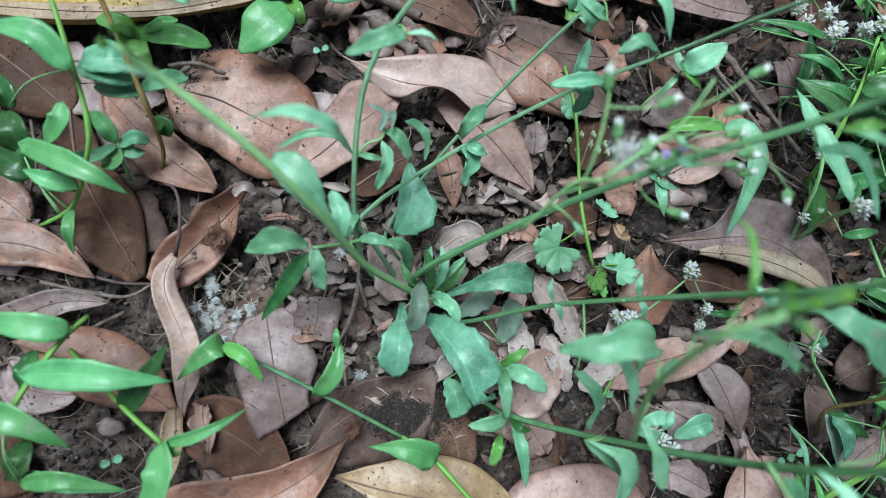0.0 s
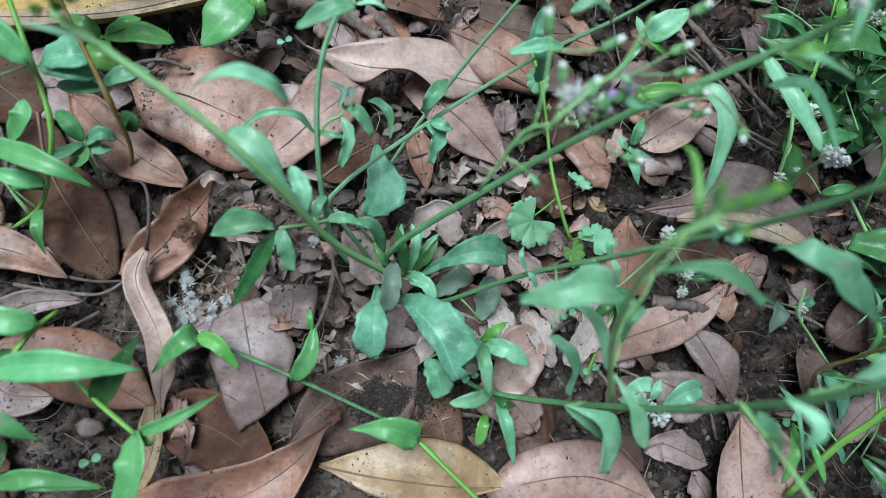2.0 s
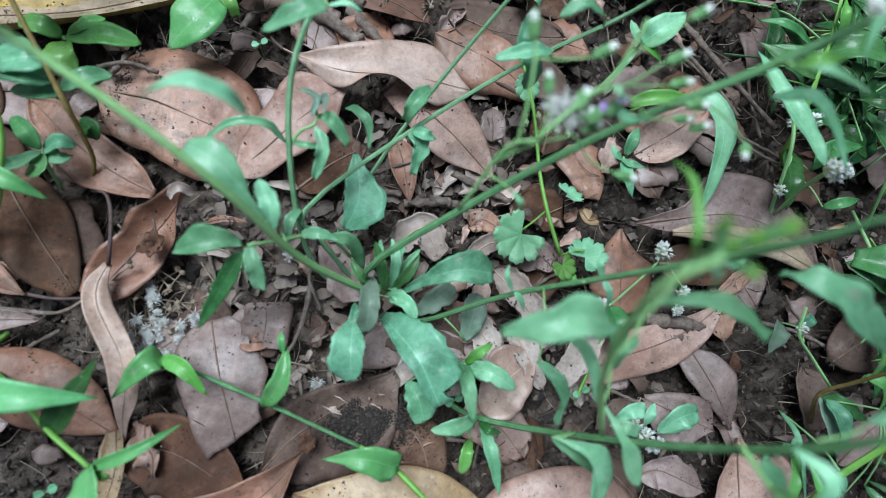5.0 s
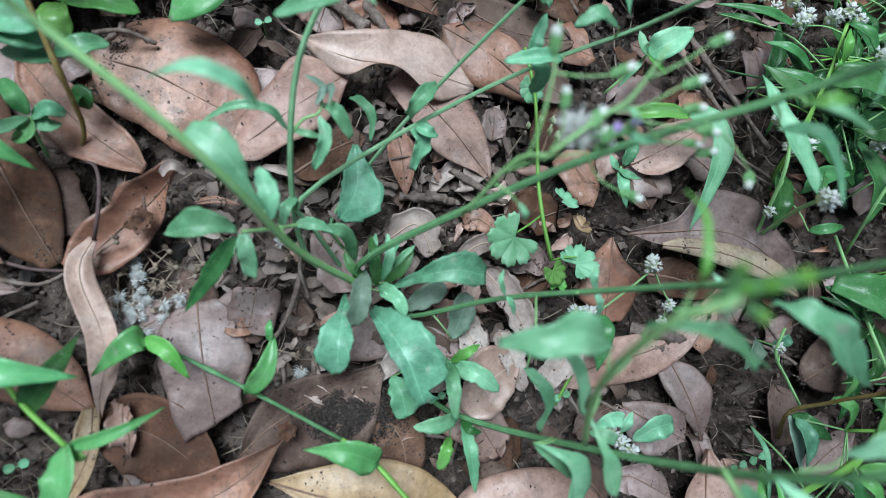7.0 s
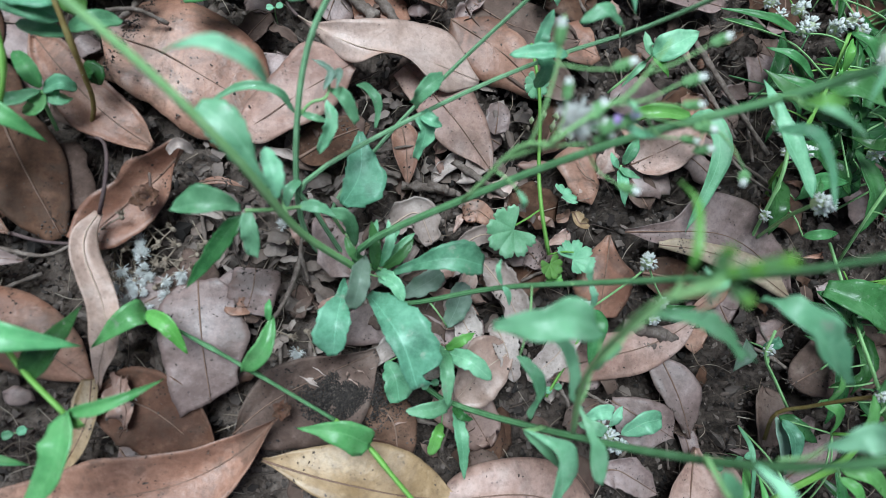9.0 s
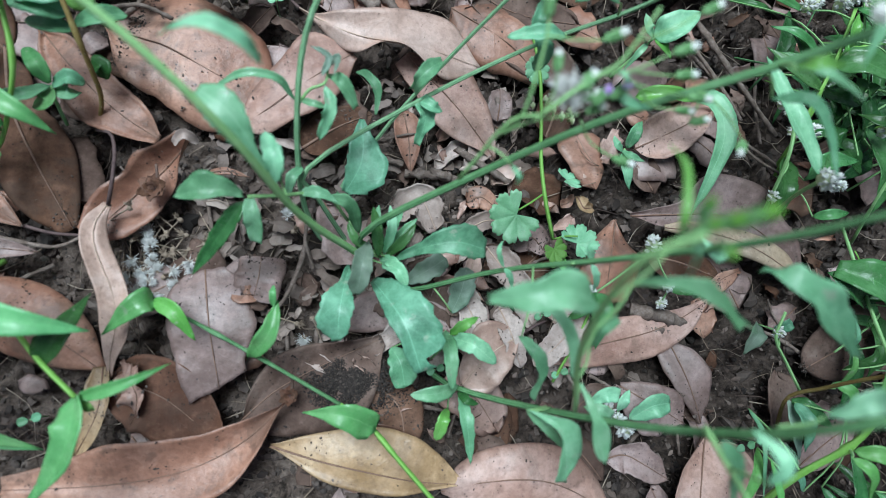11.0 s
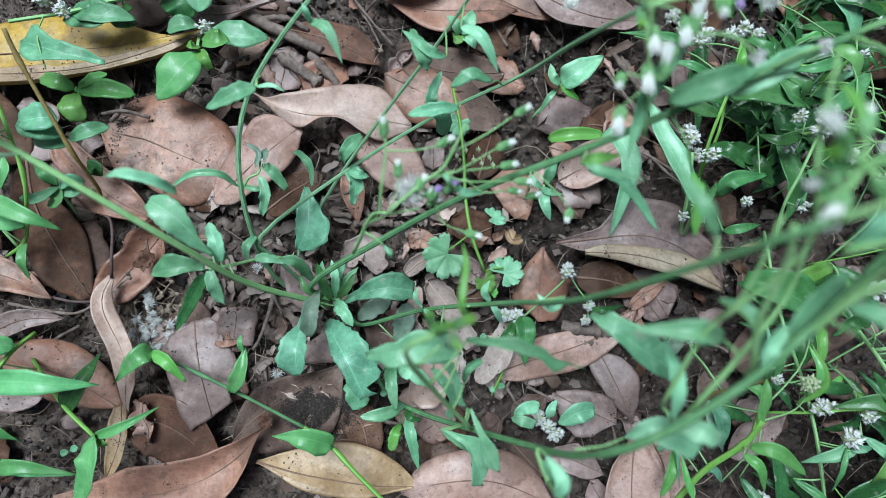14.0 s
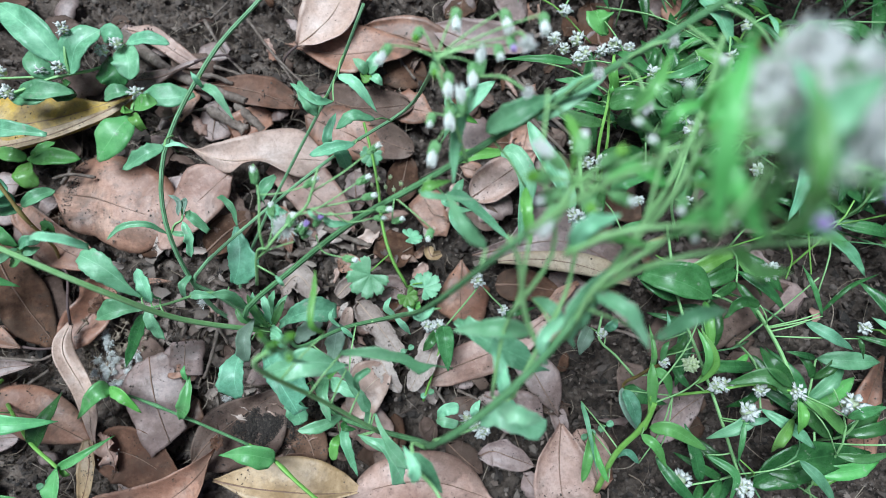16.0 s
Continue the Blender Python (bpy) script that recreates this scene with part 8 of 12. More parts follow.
leaf_on(grass_b, "bright", [(-0.1220, -0.0883, 0.0400), (-0.1177, -0.0909, 0.0420), (-0.1168, -0.0920, 0.0400)], 0.0032, name='blade')
leaf_on(grass_b, "cool", [(-0.1920, -0.0689, 0.0500), (-0.1733, -0.0716, 0.0560), (-0.1630, -0.0774, 0.0540), (-0.1540, -0.0870, 0.0440)], 0.0106, name='blade', a=0.4, b=0.8, cup=0.35)
leaf_on(grass_b, "cool", [(-0.1574, -0.0423, 0.0440), (-0.1654, -0.0409, 0.0500), (-0.1802, -0.0385, 0.0480), (-0.2010, -0.0360, 0.0400)], 0.0106, name='blade', a=0.4, b=0.7, cup=0.35)
leaf_on(grass_b, "deep", [(-0.1797, -0.0504, 0.0260), (-0.1780, -0.0588, 0.0340), (-0.1829, -0.0660, 0.0280)], 0.0090, name='blade', cup=0.3)
leaf_on(grass_b, "deep", [(-0.1839, -0.0877, 0.0200), (-0.1833, -0.0952, 0.0260), (-0.1915, -0.1036, 0.0180)], 0.0114, name='blade', cup=0.3)
leaf_on(grass_b, "cool", [(-0.1839, -0.1040, 0.0220), (-0.1641, -0.1018, 0.0300), (-0.1434, -0.1098, 0.0200)], 0.0081, name='blade', a=0.4, b=0.8, cup=0.35)
stem_on(grass_b, [(-0.1783, -0.0745, 0.0440), (-0.1704, -0.0602, 0.0440), (-0.1612, -0.0456, 0.0420), (-0.1580, -0.0369, 0.0300)], 0.0012, 0.0011, STEM_BRIGHT, n=12, sides=6)
creeper = thing("creeping_grass", (-0.0812, -0.0678, 0.0000), "creeping grass runner with dark stem and short pointed blades", "grass", "grass plants")
stem_on(creeper, [(-0.1082, -0.0515, 0.0140), (-0.0908, -0.0597, 0.0140), (-0.0671, -0.0720, 0.0160), (-0.0460, -0.0835, 0.0180), (-0.0276, -0.0936, 0.0200)], 0.0008, 0.0009, STEM, n=18, sides=6, knots=(0.35, 0.55))
stem_on(creeper, [(-0.0276, -0.0936, 0.0200), (-0.0145, -0.1028, 0.0220), (-0.0014, -0.1171, 0.0240), (0.0171, -0.1380, 0.0220)], 0.0010, 0.0011, STEM_BRIGHT, n=14, sides=6, knots=(0.5,))
leaf_on(creeper, "cool", [(-0.1075, -0.0505, 0.0140), (-0.1117, -0.0528, 0.0220), (-0.1263, -0.0655, 0.0160)], 0.0106, name='blade', a=0.45, b=0.8, cup=0.35)
leaf_on(creeper, "bright", [(-0.1076, -0.0510, 0.0150), (-0.0972, -0.0552, 0.0220), (-0.0893, -0.0673, 0.0160)], 0.0071, name='blade', a=0.5, b=0.7, cup=0.5)
leaf_on(creeper, "cool", [(-0.0670, -0.0741, 0.0160), (-0.0577, -0.0637, 0.0280), (-0.0549, -0.0499, 0.0260)], 0.0086, name='blade', a=0.5, b=0.7, cup=0.5, wave=0.08)
leaf_on(creeper, "cool", [(-0.0124, -0.1032, 0.0240), (-0.0243, -0.0966, 0.0320), (-0.0425, -0.0956, 0.0260)], 0.0129, name='blade', a=0.35, b=0.9, cup=0.3)
leaf_on(creeper, "cool", [(-0.0566, -0.0525, 0.0260), (-0.0566, -0.0474, 0.0300), (-0.0566, -0.0436, 0.0280)], 0.0030, name='blade')

# near branches of the weed over the thicket
stem_on(weed, [(0.1224, -0.0559, 0.1750), (0.1164, -0.0406, 0.1900), (0.1149, -0.0270, 0.2050), (0.1122, -0.0201, 0.2120)], 0.0009, 0.0006, STEM_PALE, name='branch', n=14, sides=6)
stem_on(weed, [(0.1305, -0.0453, 0.1850), (0.1359, -0.0343, 0.2000), (0.1500, -0.0261, 0.2150), (0.1614, -0.0146, 0.2300)], 0.0009, 0.0006, STEM_PALE, name='branch', n=14, sides=6)
stem_on(weed, [(0.1374, -0.0363, 0.1900), (0.1484, -0.0319, 0.2050), (0.1658, -0.0311, 0.2150), (0.1857, -0.0329, 0.2220)], 0.0009, 0.0006, STEM_PALE, name='branch', n=14, sides=6)
stem_on(weed, [(0.1465, -0.0261, 0.1950), (0.1568, -0.0118, 0.2050), (0.1671, 0.0052, 0.2100), (0.1743, 0.0234, 0.2150)], 0.0009, 0.0006, STEM_PALE, name='branch', n=14, sides=6)
stem_on(weed, [(0.1271, -0.0258, 0.2050), (0.1394, -0.0231, 0.2150), (0.1567, -0.0253, 0.2220), (0.1695, -0.0295, 0.2280)], 0.0009, 0.0006, STEM_PALE, name='branch', n=14, sides=6)
stem_on(weed, [(0.1119, -0.0670, 0.1600), (0.1231, -0.0487, 0.1720), (0.1313, -0.0357, 0.1780), (0.1361, -0.0228, 0.1820)], 0.0009, 0.0006, STEM_PALE, name='branch', n=14, sides=6)
leaf_on(weed, "mint", [(0.1209, -0.0468, 0.1650), (0.1096, -0.0432, 0.1720), (0.0954, -0.0422, 0.1640)], 0.0064, name='leaf', cup=0.5, teeth=6, n=19, edge=0.2, wave=0.05)
leaf_on(weed, "mint", [(0.1361, -0.0370, 0.1920), (0.1427, -0.0428, 0.1980), (0.1496, -0.0550, 0.1900)], 0.0048, name='leaf', cup=0.5, teeth=6, n=19, edge=0.2, wave=0.05)
leaf_on(weed, "mint", [(0.1297, -0.0425, 0.1800), (0.1208, -0.0478, 0.1860), (0.1216, -0.0568, 0.1780)], 0.0038, name='leaf', cup=0.5, teeth=6, n=19, edge=0.2, wave=0.05)
leaf_on(weed, "grass", [(0.1374, -0.0310, 0.2620), (0.1367, -0.0151, 0.2750), (0.1481, 0.0006, 0.2680)], 0.0037, name='leaf', cup=0.5, teeth=6, n=19, edge=0.2, wave=0.05)
leaf_on(weed, "grass", [(0.1460, -0.0331, 0.2680), (0.1438, -0.0256, 0.2800), (0.1476, -0.0114, 0.2780)], 0.0037, name='leaf', cup=0.5, teeth=6, n=19, edge=0.2, wave=0.05)
leaf_on(weed, "grass", [(0.1493, -0.0327, 0.2550), (0.1427, -0.0234, 0.2620), (0.1443, -0.0118, 0.2580)], 0.0035, name='leaf', cup=0.5, teeth=6, n=19, edge=0.2, wave=0.05)
leaf_on(weed, "grass", [(0.1564, -0.0120, 0.2060), (0.1461, -0.0075, 0.2120), (0.1387, -0.0095, 0.2060)], 0.0038, name='leaf', cup=0.5, teeth=6, n=19, edge=0.2, wave=0.05)
leaf_on(weed, "bright", [(0.1614, -0.0146, 0.2300), (0.1593, -0.0204, 0.2340), (0.1586, -0.0266, 0.2280)], 0.0037, name='leaf', cup=0.5, teeth=6, n=19, edge=0.2, wave=0.05)
leaf_on(weed, "mint", [(0.1288, -0.0246, 0.2050), (0.1322, -0.0202, 0.2120), (0.1425, -0.0180, 0.2080)], 0.0049, name='leaf', cup=0.5, teeth=6, n=19, edge=0.2, wave=0.05)
leaf_on(weed, "grass", [(0.1671, 0.0052, 0.2100), (0.1712, 0.0089, 0.2180), (0.1840, 0.0127, 0.2120)], 0.0054, name='leaf', cup=0.5, teeth=6, n=19, edge=0.2, wave=0.05)
leaf_on(weed, "grass", [(0.1695, -0.0295, 0.2280), (0.1730, -0.0297, 0.2340), (0.1834, -0.0353, 0.2280)], 0.0041, name='leaf', cup=0.5, teeth=6, n=19, edge=0.2, wave=0.05)
leaf_on(weed, "mint", [(0.1082, -0.0197, 0.1900), (0.1024, -0.0132, 0.1960), (0.0993, -0.0016, 0.1900)], 0.0042, name='leaf', cup=0.5, teeth=6, n=19, edge=0.2, wave=0.05)
leaf_on(weed, "blue", [(0.1554, -0.0530, 0.1800), (0.1641, -0.0475, 0.1900), (0.1770, -0.0476, 0.1840)], 0.0050, name='leaf', cup=0.5, teeth=6, n=19, edge=0.2, wave=0.05)
leaf_on(weed, "grass", [(0.1658, -0.0311, 0.2150), (0.1672, -0.0373, 0.2200), (0.1788, -0.0385, 0.2140)], 0.0041, name='leaf', cup=0.5, teeth=6, n=19, edge=0.2, wave=0.05)
leaf_on(weed, "grass", [(0.1544, -0.0280, 0.2400), (0.1565, -0.0226, 0.2500), (0.1646, -0.0116, 0.2460)], 0.0035, name='leaf', cup=0.5, teeth=6, n=19, edge=0.2, wave=0.05)
leaf_on(weed, "grass", [(0.1725, -0.0230, 0.2550), (0.1623, -0.0187, 0.2620), (0.1600, -0.0161, 0.2580)], 0.0036, name='leaf', cup=0.5, teeth=6, n=19, edge=0.2, wave=0.05)
leaf_on(weed, "grass", [(0.1636, 0.0041, 0.2400), (0.1642, 0.0027, 0.2500), (0.1773, 0.0068, 0.2450)], 0.0046, name='leaf', cup=0.5, teeth=6, n=19, edge=0.2, wave=0.05)
leaf_on(weed, "grass", [(0.1504, 0.0084, 0.2080), (0.1551, 0.0129, 0.2140), (0.1631, 0.0230, 0.2100)], 0.0038, name='leaf', cup=0.5, teeth=6, n=19, edge=0.2, wave=0.05)
leaf_on(weed, "mint", [(0.1522, -0.0220, 0.2620), (0.1531, -0.0182, 0.2700), (0.1641, -0.0138, 0.2660)], 0.0039, name='leaf', cup=0.5, teeth=6, n=19, edge=0.2, wave=0.05)
leaf_on(weed, "mint", [(0.1466, -0.0207, 0.2700), (0.1506, -0.0175, 0.2750), (0.1634, -0.0113, 0.2710)], 0.0061, name='leaf', cup=0.5, teeth=6, n=19, edge=0.2, wave=0.05)
leaf_on(weed, "mint", [(0.1636, -0.0255, 0.2580), (0.1544, -0.0150, 0.2680), (0.1564, -0.0032, 0.2620)], 0.0036, name='leaf', cup=0.5, teeth=6, n=19, edge=0.2, wave=0.05)
leaf_on(weed, "bright", [(0.1349, 0.0137, 0.2000), (0.1355, 0.0041, 0.2040), (0.1340, -0.0036, 0.1980)], 0.0031, name='leaf', cup=0.5, teeth=6, n=19, edge=0.2, wave=0.05)
leaf_on(weed, "grass", [(0.1273, -0.0243, 0.2050), (0.1380, -0.0236, 0.2100), (0.1511, -0.0277, 0.2040)], 0.0027, name='leaf', cup=0.5, teeth=6, n=19, edge=0.2, wave=0.05)
leaf_on(weed, "grass", [(0.1500, -0.0261, 0.2150), (0.1559, -0.0225, 0.2220), (0.1667, -0.0244, 0.2160)], 0.0031, name='leaf', cup=0.5, teeth=6, n=19, edge=0.2, wave=0.05)
leaf_on(weed, "mint", [(0.1066, -0.0692, 0.1600), (0.1130, -0.0719, 0.1660), (0.1207, -0.0759, 0.1600)], 0.0062, name='leaf', cup=0.5, teeth=6, n=19, edge=0.2, wave=0.05)
stem_on(weed, [(0.1057, -0.0661, 0.1550), (0.1111, -0.0452, 0.1720), (0.1165, -0.0339, 0.1850), (0.1211, -0.0159, 0.1960)], 0.0007, 0.0005, STEM_PALE, name='branch', n=14, sides=6)
stem_on(weed, [(0.1285, -0.0491, 0.1800), (0.1407, -0.0315, 0.1960), (0.1472, -0.0241, 0.2040), (0.1551, -0.0020, 0.2140)], 0.0007, 0.0005, STEM_PALE, name='branch', n=14, sides=6)
stem_on(weed, [(0.1220, -0.0556, 0.1720), (0.1382, -0.0372, 0.1900), (0.1543, -0.0248, 0.2120), (0.1690, -0.0263, 0.2320)], 0.0007, 0.0005, STEM_PALE, name='branch', n=14, sides=6)
stem_on(weed, [(0.1128, -0.0400, 0.1800), (0.1263, -0.0231, 0.1960), (0.1252, -0.0023, 0.2040), (0.1293, 0.0177, 0.2080)], 0.0007, 0.0005, STEM_PALE, name='branch', n=14, sides=6)
leaf_on(weed, "bright", [(0.1733, -0.0235, 0.2050), (0.1697, -0.0180, 0.2150), (0.1722, -0.0100, 0.2120)], 0.0038, name='leaf', cup=0.5, teeth=6, n=19, edge=0.2, wave=0.05)
leaf_on(weed, "grass", [(0.1654, -0.0092, 0.2000), (0.1662, -0.0075, 0.2100), (0.1783, -0.0079, 0.2060)], 0.0036, name='leaf', cup=0.5, teeth=6, n=19, edge=0.2, wave=0.05)
leaf_on(weed, "bright", [(0.1798, -0.0052, 0.2150), (0.1676, -0.0022, 0.2220), (0.1632, -0.0016, 0.2180)], 0.0037, name='leaf', cup=0.5, teeth=6, n=19, edge=0.2, wave=0.05)
leaf_on(weed, "grass", [(0.1830, 0.0128, 0.2050), (0.1696, 0.0041, 0.2140), (0.1685, -0.0024, 0.2100)], 0.0043, name='leaf', cup=0.5, teeth=6, n=19, edge=0.2, wave=0.05)
leaf_on(weed, "grass", [(0.1746, -0.0222, 0.2140), (0.1623, -0.0172, 0.2220), (0.1572, -0.0142, 0.2160)], 0.0033, name='leaf', cup=0.5, teeth=6, n=19, edge=0.2, wave=0.05)
leaf_on(weed, "grass", [(0.1575, 0.0017, 0.2050), (0.1608, 0.0059, 0.2120), (0.1719, 0.0087, 0.2080)], 0.0036, name='leaf', cup=0.5, teeth=6, n=19, edge=0.2, wave=0.05)

# blurred near flowers above the thicket
stem_on(weed, [(0.1259, -0.0148, 0.1992), (0.1297, -0.0110, 0.2061), (0.1335, -0.0072, 0.2050)], 0.0009, 0.0008, STEM_PALE, name='branch', n=10, sides=6)
NEAR = Vector((0.1335, -0.0072, 0.2050))
for k in range(9):
    a = 0.7 * k + 0.3 * math.sin(5 * k)
    d = Vector((math.cos(a), math.sin(a), 0.3 + 0.5 * math.sin(2.1 * k)))
    tip = NEAR + d * (0.0065 + 0.003 * math.sin(3.3 * k))
    stem_on(weed, [NEAR, NEAR + (tip - NEAR) * 0.5 + Vector((0, 0, 0.001)), tip], 0.0006, 0.0005, STEM_PALE, name="flower_stalk", n=6, sides=5)
    bud_head(weed, tip, d, 0.0095, ("open", "green", "white")[k % 3])
stem_on(weed, [(0.1850, 0.0450, 0.1780), (0.1886, 0.0312, 0.1865), (0.1923, 0.0175, 0.1850)], 0.0006, 0.0005, STEM_PALE, name="flower_stalk", n=9, sides=5)
fluff_head(weed, (0.1923, 0.0175, 0.1850), 0.0034, 70, 0.0003)
stem_on(weed, [(0.1658, 0.0394, 0.1680), (0.1649, 0.0282, 0.1815), (0.1639, 0.0171, 0.1850)], 0.0006, 0.0005, STEM_PALE, name="flower_stalk", n=9, sides=5)
fluff_head(weed, (0.1639, 0.0171, 0.1850), 0.0034, 70, 0.0003)
stem_on(weed, [(0.1162, 0.0399, 0.1720), (0.1229, 0.0344, 0.1810), (0.1297, 0.0289, 0.1800)], 0.0006, 0.0005, STEM_PALE, name="flower_stalk", n=9, sides=5)
fluff_head(weed, (0.1297, 0.0289, 0.1800), 0.0028, 70, 0.0003)
stem_on(weed, [(0.1281, 0.0505, 0.1750), (0.1297, 0.0464, 0.1850), (0.1312, 0.0423, 0.1850)], 0.0006, 0.0005, STEM_PALE, name="flower_stalk", n=9, sides=5)
fluff_head(weed, (0.1312, 0.0423, 0.1850), 0.0040, 70, 0.0003)
stem_on(weed, [(0.1473, -0.0261, 0.1934), (0.1644, -0.0238, 0.1967), (0.1814, -0.0214, 0.1900)], 0.0006, 0.0005, STEM_PALE, name="flower_stalk", n=9, sides=5)
fluff_head(weed, (0.1814, -0.0214, 0.1900), 0.0034, 70, 0.0003)
stem_on(weed, [(0.1658, 0.0394, 0.1680), (0.1735, 0.0403, 0.1765), (0.1813, 0.0413, 0.1750)], 0.0006, 0.0005, STEM_PALE, name="flower_stalk", n=9, sides=5)
fluff_head(weed, (0.1813, 0.0413, 0.1750), 0.0031, 70, 0.0003)
stem_on(weed, [(0.1950, 0.0484, 0.1824), (0.2032, 0.0366, 0.1862), (0.2113, 0.0249, 0.1800)], 0.0006, 0.0005, STEM_PALE, name="flower_stalk", n=9, sides=5)
fluff_head(weed, (0.2113, 0.0249, 0.1800), 0.0037, 70, 0.0003)
stem_on(weed, [(0.1473, -0.0261, 0.1934), (0.1607, -0.0148, 0.1967), (0.1741, -0.0035, 0.1900)], 0.0006, 0.0005, STEM_PALE, name="flower_stalk", n=9, sides=5)
fluff_head(weed, (0.1741, -0.0035, 0.1900), 0.0031, 70, 0.0003)
stem_on(weed, [(0.1466, 0.0338, 0.1580), (0.1516, 0.0348, 0.1690), (0.1566, 0.0358, 0.1700)], 0.0006, 0.0005, STEM_PALE, name="flower_stalk", n=9, sides=5)
fluff_head(weed, (0.1566, 0.0358, 0.1700), 0.0028, 70, 0.0003)

# ---- dried flower heads and twigs ----
dried_head((-0.1345, -0.0203, -0.0060), 0.0042, 1, 0.00)
dried_head((-0.1257, -0.0320, -0.0050), 0.0040, 1, 1.70)
dried_head((-0.1197, -0.0370, -0.0040), 0.0045, 1, 3.40)
dried_head((-0.1169, -0.0421, -0.0030), 0.0042, 1, 5.10)
dried_head((-0.1140, -0.0366, -0.0060), 0.0042, 1, 0.52)
dried_head((-0.1106, -0.0394, -0.0050), 0.0040, 0, 2.22)
dried_head((-0.1069, -0.0363, -0.0040), 0.0040, 1, 3.92)
dried_head((-0.0995, -0.0323, -0.0030), 0.0042, 1, 5.62)
dried_head((-0.0979, -0.0372, -0.0060), 0.0040, 1, 1.04)
dried_head((-0.1112, -0.0290, -0.0050), 0.0040, 0, 2.74)
dried_head((-0.1175, -0.0252, -0.0040), 0.0040, 1, 4.44)
dried_head((-0.1247, -0.0232, -0.0030), 0.0040, 0, 6.14)
dried_head((-0.1080, -0.0269, -0.0060), 0.0040, 0, 1.56)
dried_head((-0.1009, -0.0268, -0.0050), 0.0040, 0, 3.26)
dried_head((-0.1252, -0.0413, -0.0040), 0.0040, 1, 4.96)
dried_head((-0.0934, -0.0235, -0.0030), 0.0040, 0, 0.38)
dried_head((-0.1294, -0.0148, -0.0060), 0.0040, 0, 2.08)
dried_head((-0.1197, -0.0184, -0.0050), 0.0036, 1, 3.78)
dried_head((-0.1109, -0.0194, -0.0040), 0.0040, 0, 5.48)
dried_head((-0.1023, -0.0199, -0.0030), 0.0040, 0, 0.90)
dried_head((-0.0570, -0.0083, -0.0060), 0.0040, 1, 2.60)
dried_head((-0.0535, -0.0157, -0.0050), 0.0040, 0, 4.30)
dried_head((-0.0494, -0.0601, -0.0040), 0.0040, 0, 6.00)
dried_head((-0.0462, -0.0666, -0.0030), 0.0042, 1, 1.42)
dried_head((-0.1054, -0.0427, -0.0060), 0.0042, 1, 3.12)
dried_head((-0.1241, -0.0196, -0.0050), 0.0040, 0, 4.82)
dried_head((-0.0963, -0.0308, -0.0040), 0.0040, 0, 0.24)
dried_head((-0.0424, -0.0576, -0.0030), 0.0040, 0, 1.94)
dried_head((-0.1136, -0.0475, -0.0060), 0.0040, 1, 3.64)
dried_head((-0.0912, -0.0184, -0.0050), 0.0040, 0, 5.34)
dried_head((-0.1055, -0.0124, -0.0040), 0.0040, 0, 0.76)
dried_head((-0.1152, -0.0109, -0.0030), 0.0040, 0, 2.46)
dried_head((-0.1238, -0.0468, -0.0060), 0.0040, 1, 4.16)
dried_head((-0.1330, -0.0139, -0.0070), 0.0026, 0, 0.00)
dried_head((-0.1187, -0.0339, -0.0060), 0.0030, 1, 2.30)
dried_head((-0.1298, -0.0389, -0.0040), 0.0026, 0, 0.62)
dried_head((-0.1195, -0.0233, -0.0070), 0.0030, 1, 2.92)
dried_head((-0.1306, -0.0285, -0.0050), 0.0026, 0, 1.24)
dried_head((-0.1166, -0.0481, -0.0040), 0.0030, 1, 3.54)
dried_head((-0.1315, -0.0180, -0.0060), 0.0026, 0, 1.86)
dried_head((-0.1173, -0.0379, -0.0050), 0.0030, 1, 4.16)
dried_head((-0.1299, -0.0427, -0.0070), 0.0026, 0, 2.48)
dried_head((-0.1181, -0.0273, -0.0060), 0.0030, 1, 4.78)
dried_head((-0.1292, -0.0324, -0.0040), 0.0026, 0, 3.10)
dried_head((-0.1189, -0.0166, -0.0070), 0.0030, 1, 5.40)
dried_head((-0.1300, -0.0220, -0.0050), 0.0026, 0, 3.72)
dried_head((-0.1160, -0.0418, -0.0040), 0.0030, 1, 6.02)
dried_head((-0.1285, -0.0466, -0.0060), 0.0026, 0, 4.34)
dried_head((-0.1167, -0.0313, -0.0050), 0.0030, 1, 0.36)
dried_head((-0.1293, -0.0362, -0.0070), 0.0026, 0, 4.96)
dried_head((-0.1175, -0.0207, -0.0060), 0.0030, 1, 0.98)
dried_head((0.0190, 0.1177, 0.0010), 0.0050, 0, 1.0)
dried_head((0.0628, 0.0501, -0.0010), 0.0040, 0, 1.0)

# ---- thicket of white-flowered weeds ----
wa = thing("white_flowered_weed", (0.2098, 0.0249, 0.0000), "sprawling green weed with lance-shaped leaves and papery white flower heads", "weed", "white-flowered weeds")
stem_on(wa, [(0.1891, -0.0052, 0.0000), (0.1838, 0.0226, 0.0300), (0.1830, 0.0391, 0.0380)], 0.0010, 0.0009, STEM_PALE, n=12, sides=6)
stem_on(wa, [(0.1928, -0.0020, 0.0000), (0.1776, 0.0029, 0.0400), (0.1680, 0.0041, 0.0680)], 0.0010, 0.0009, STEM_PALE, n=12, sides=6)
white_head(wa, (0.1660, 0.0026, 0.0726), 0.0054, (0.3, -0.3, 1), 64)
white_head(wa, (0.1848, 0.0473, 0.0360), 0.0055)
white_head(wa, (0.1901, 0.0394, 0.0300), 0.0045)
leaf_on(wa, "mint", [(0.1678, 0.0057, 0.0660), (0.1644, 0.0244, 0.0620), (0.1572, 0.0435, 0.0600), (0.1532, 0.0611, 0.0580)], 0.0120, name='leaf', a=0.55, b=0.6, cup=0.5, roll=10)
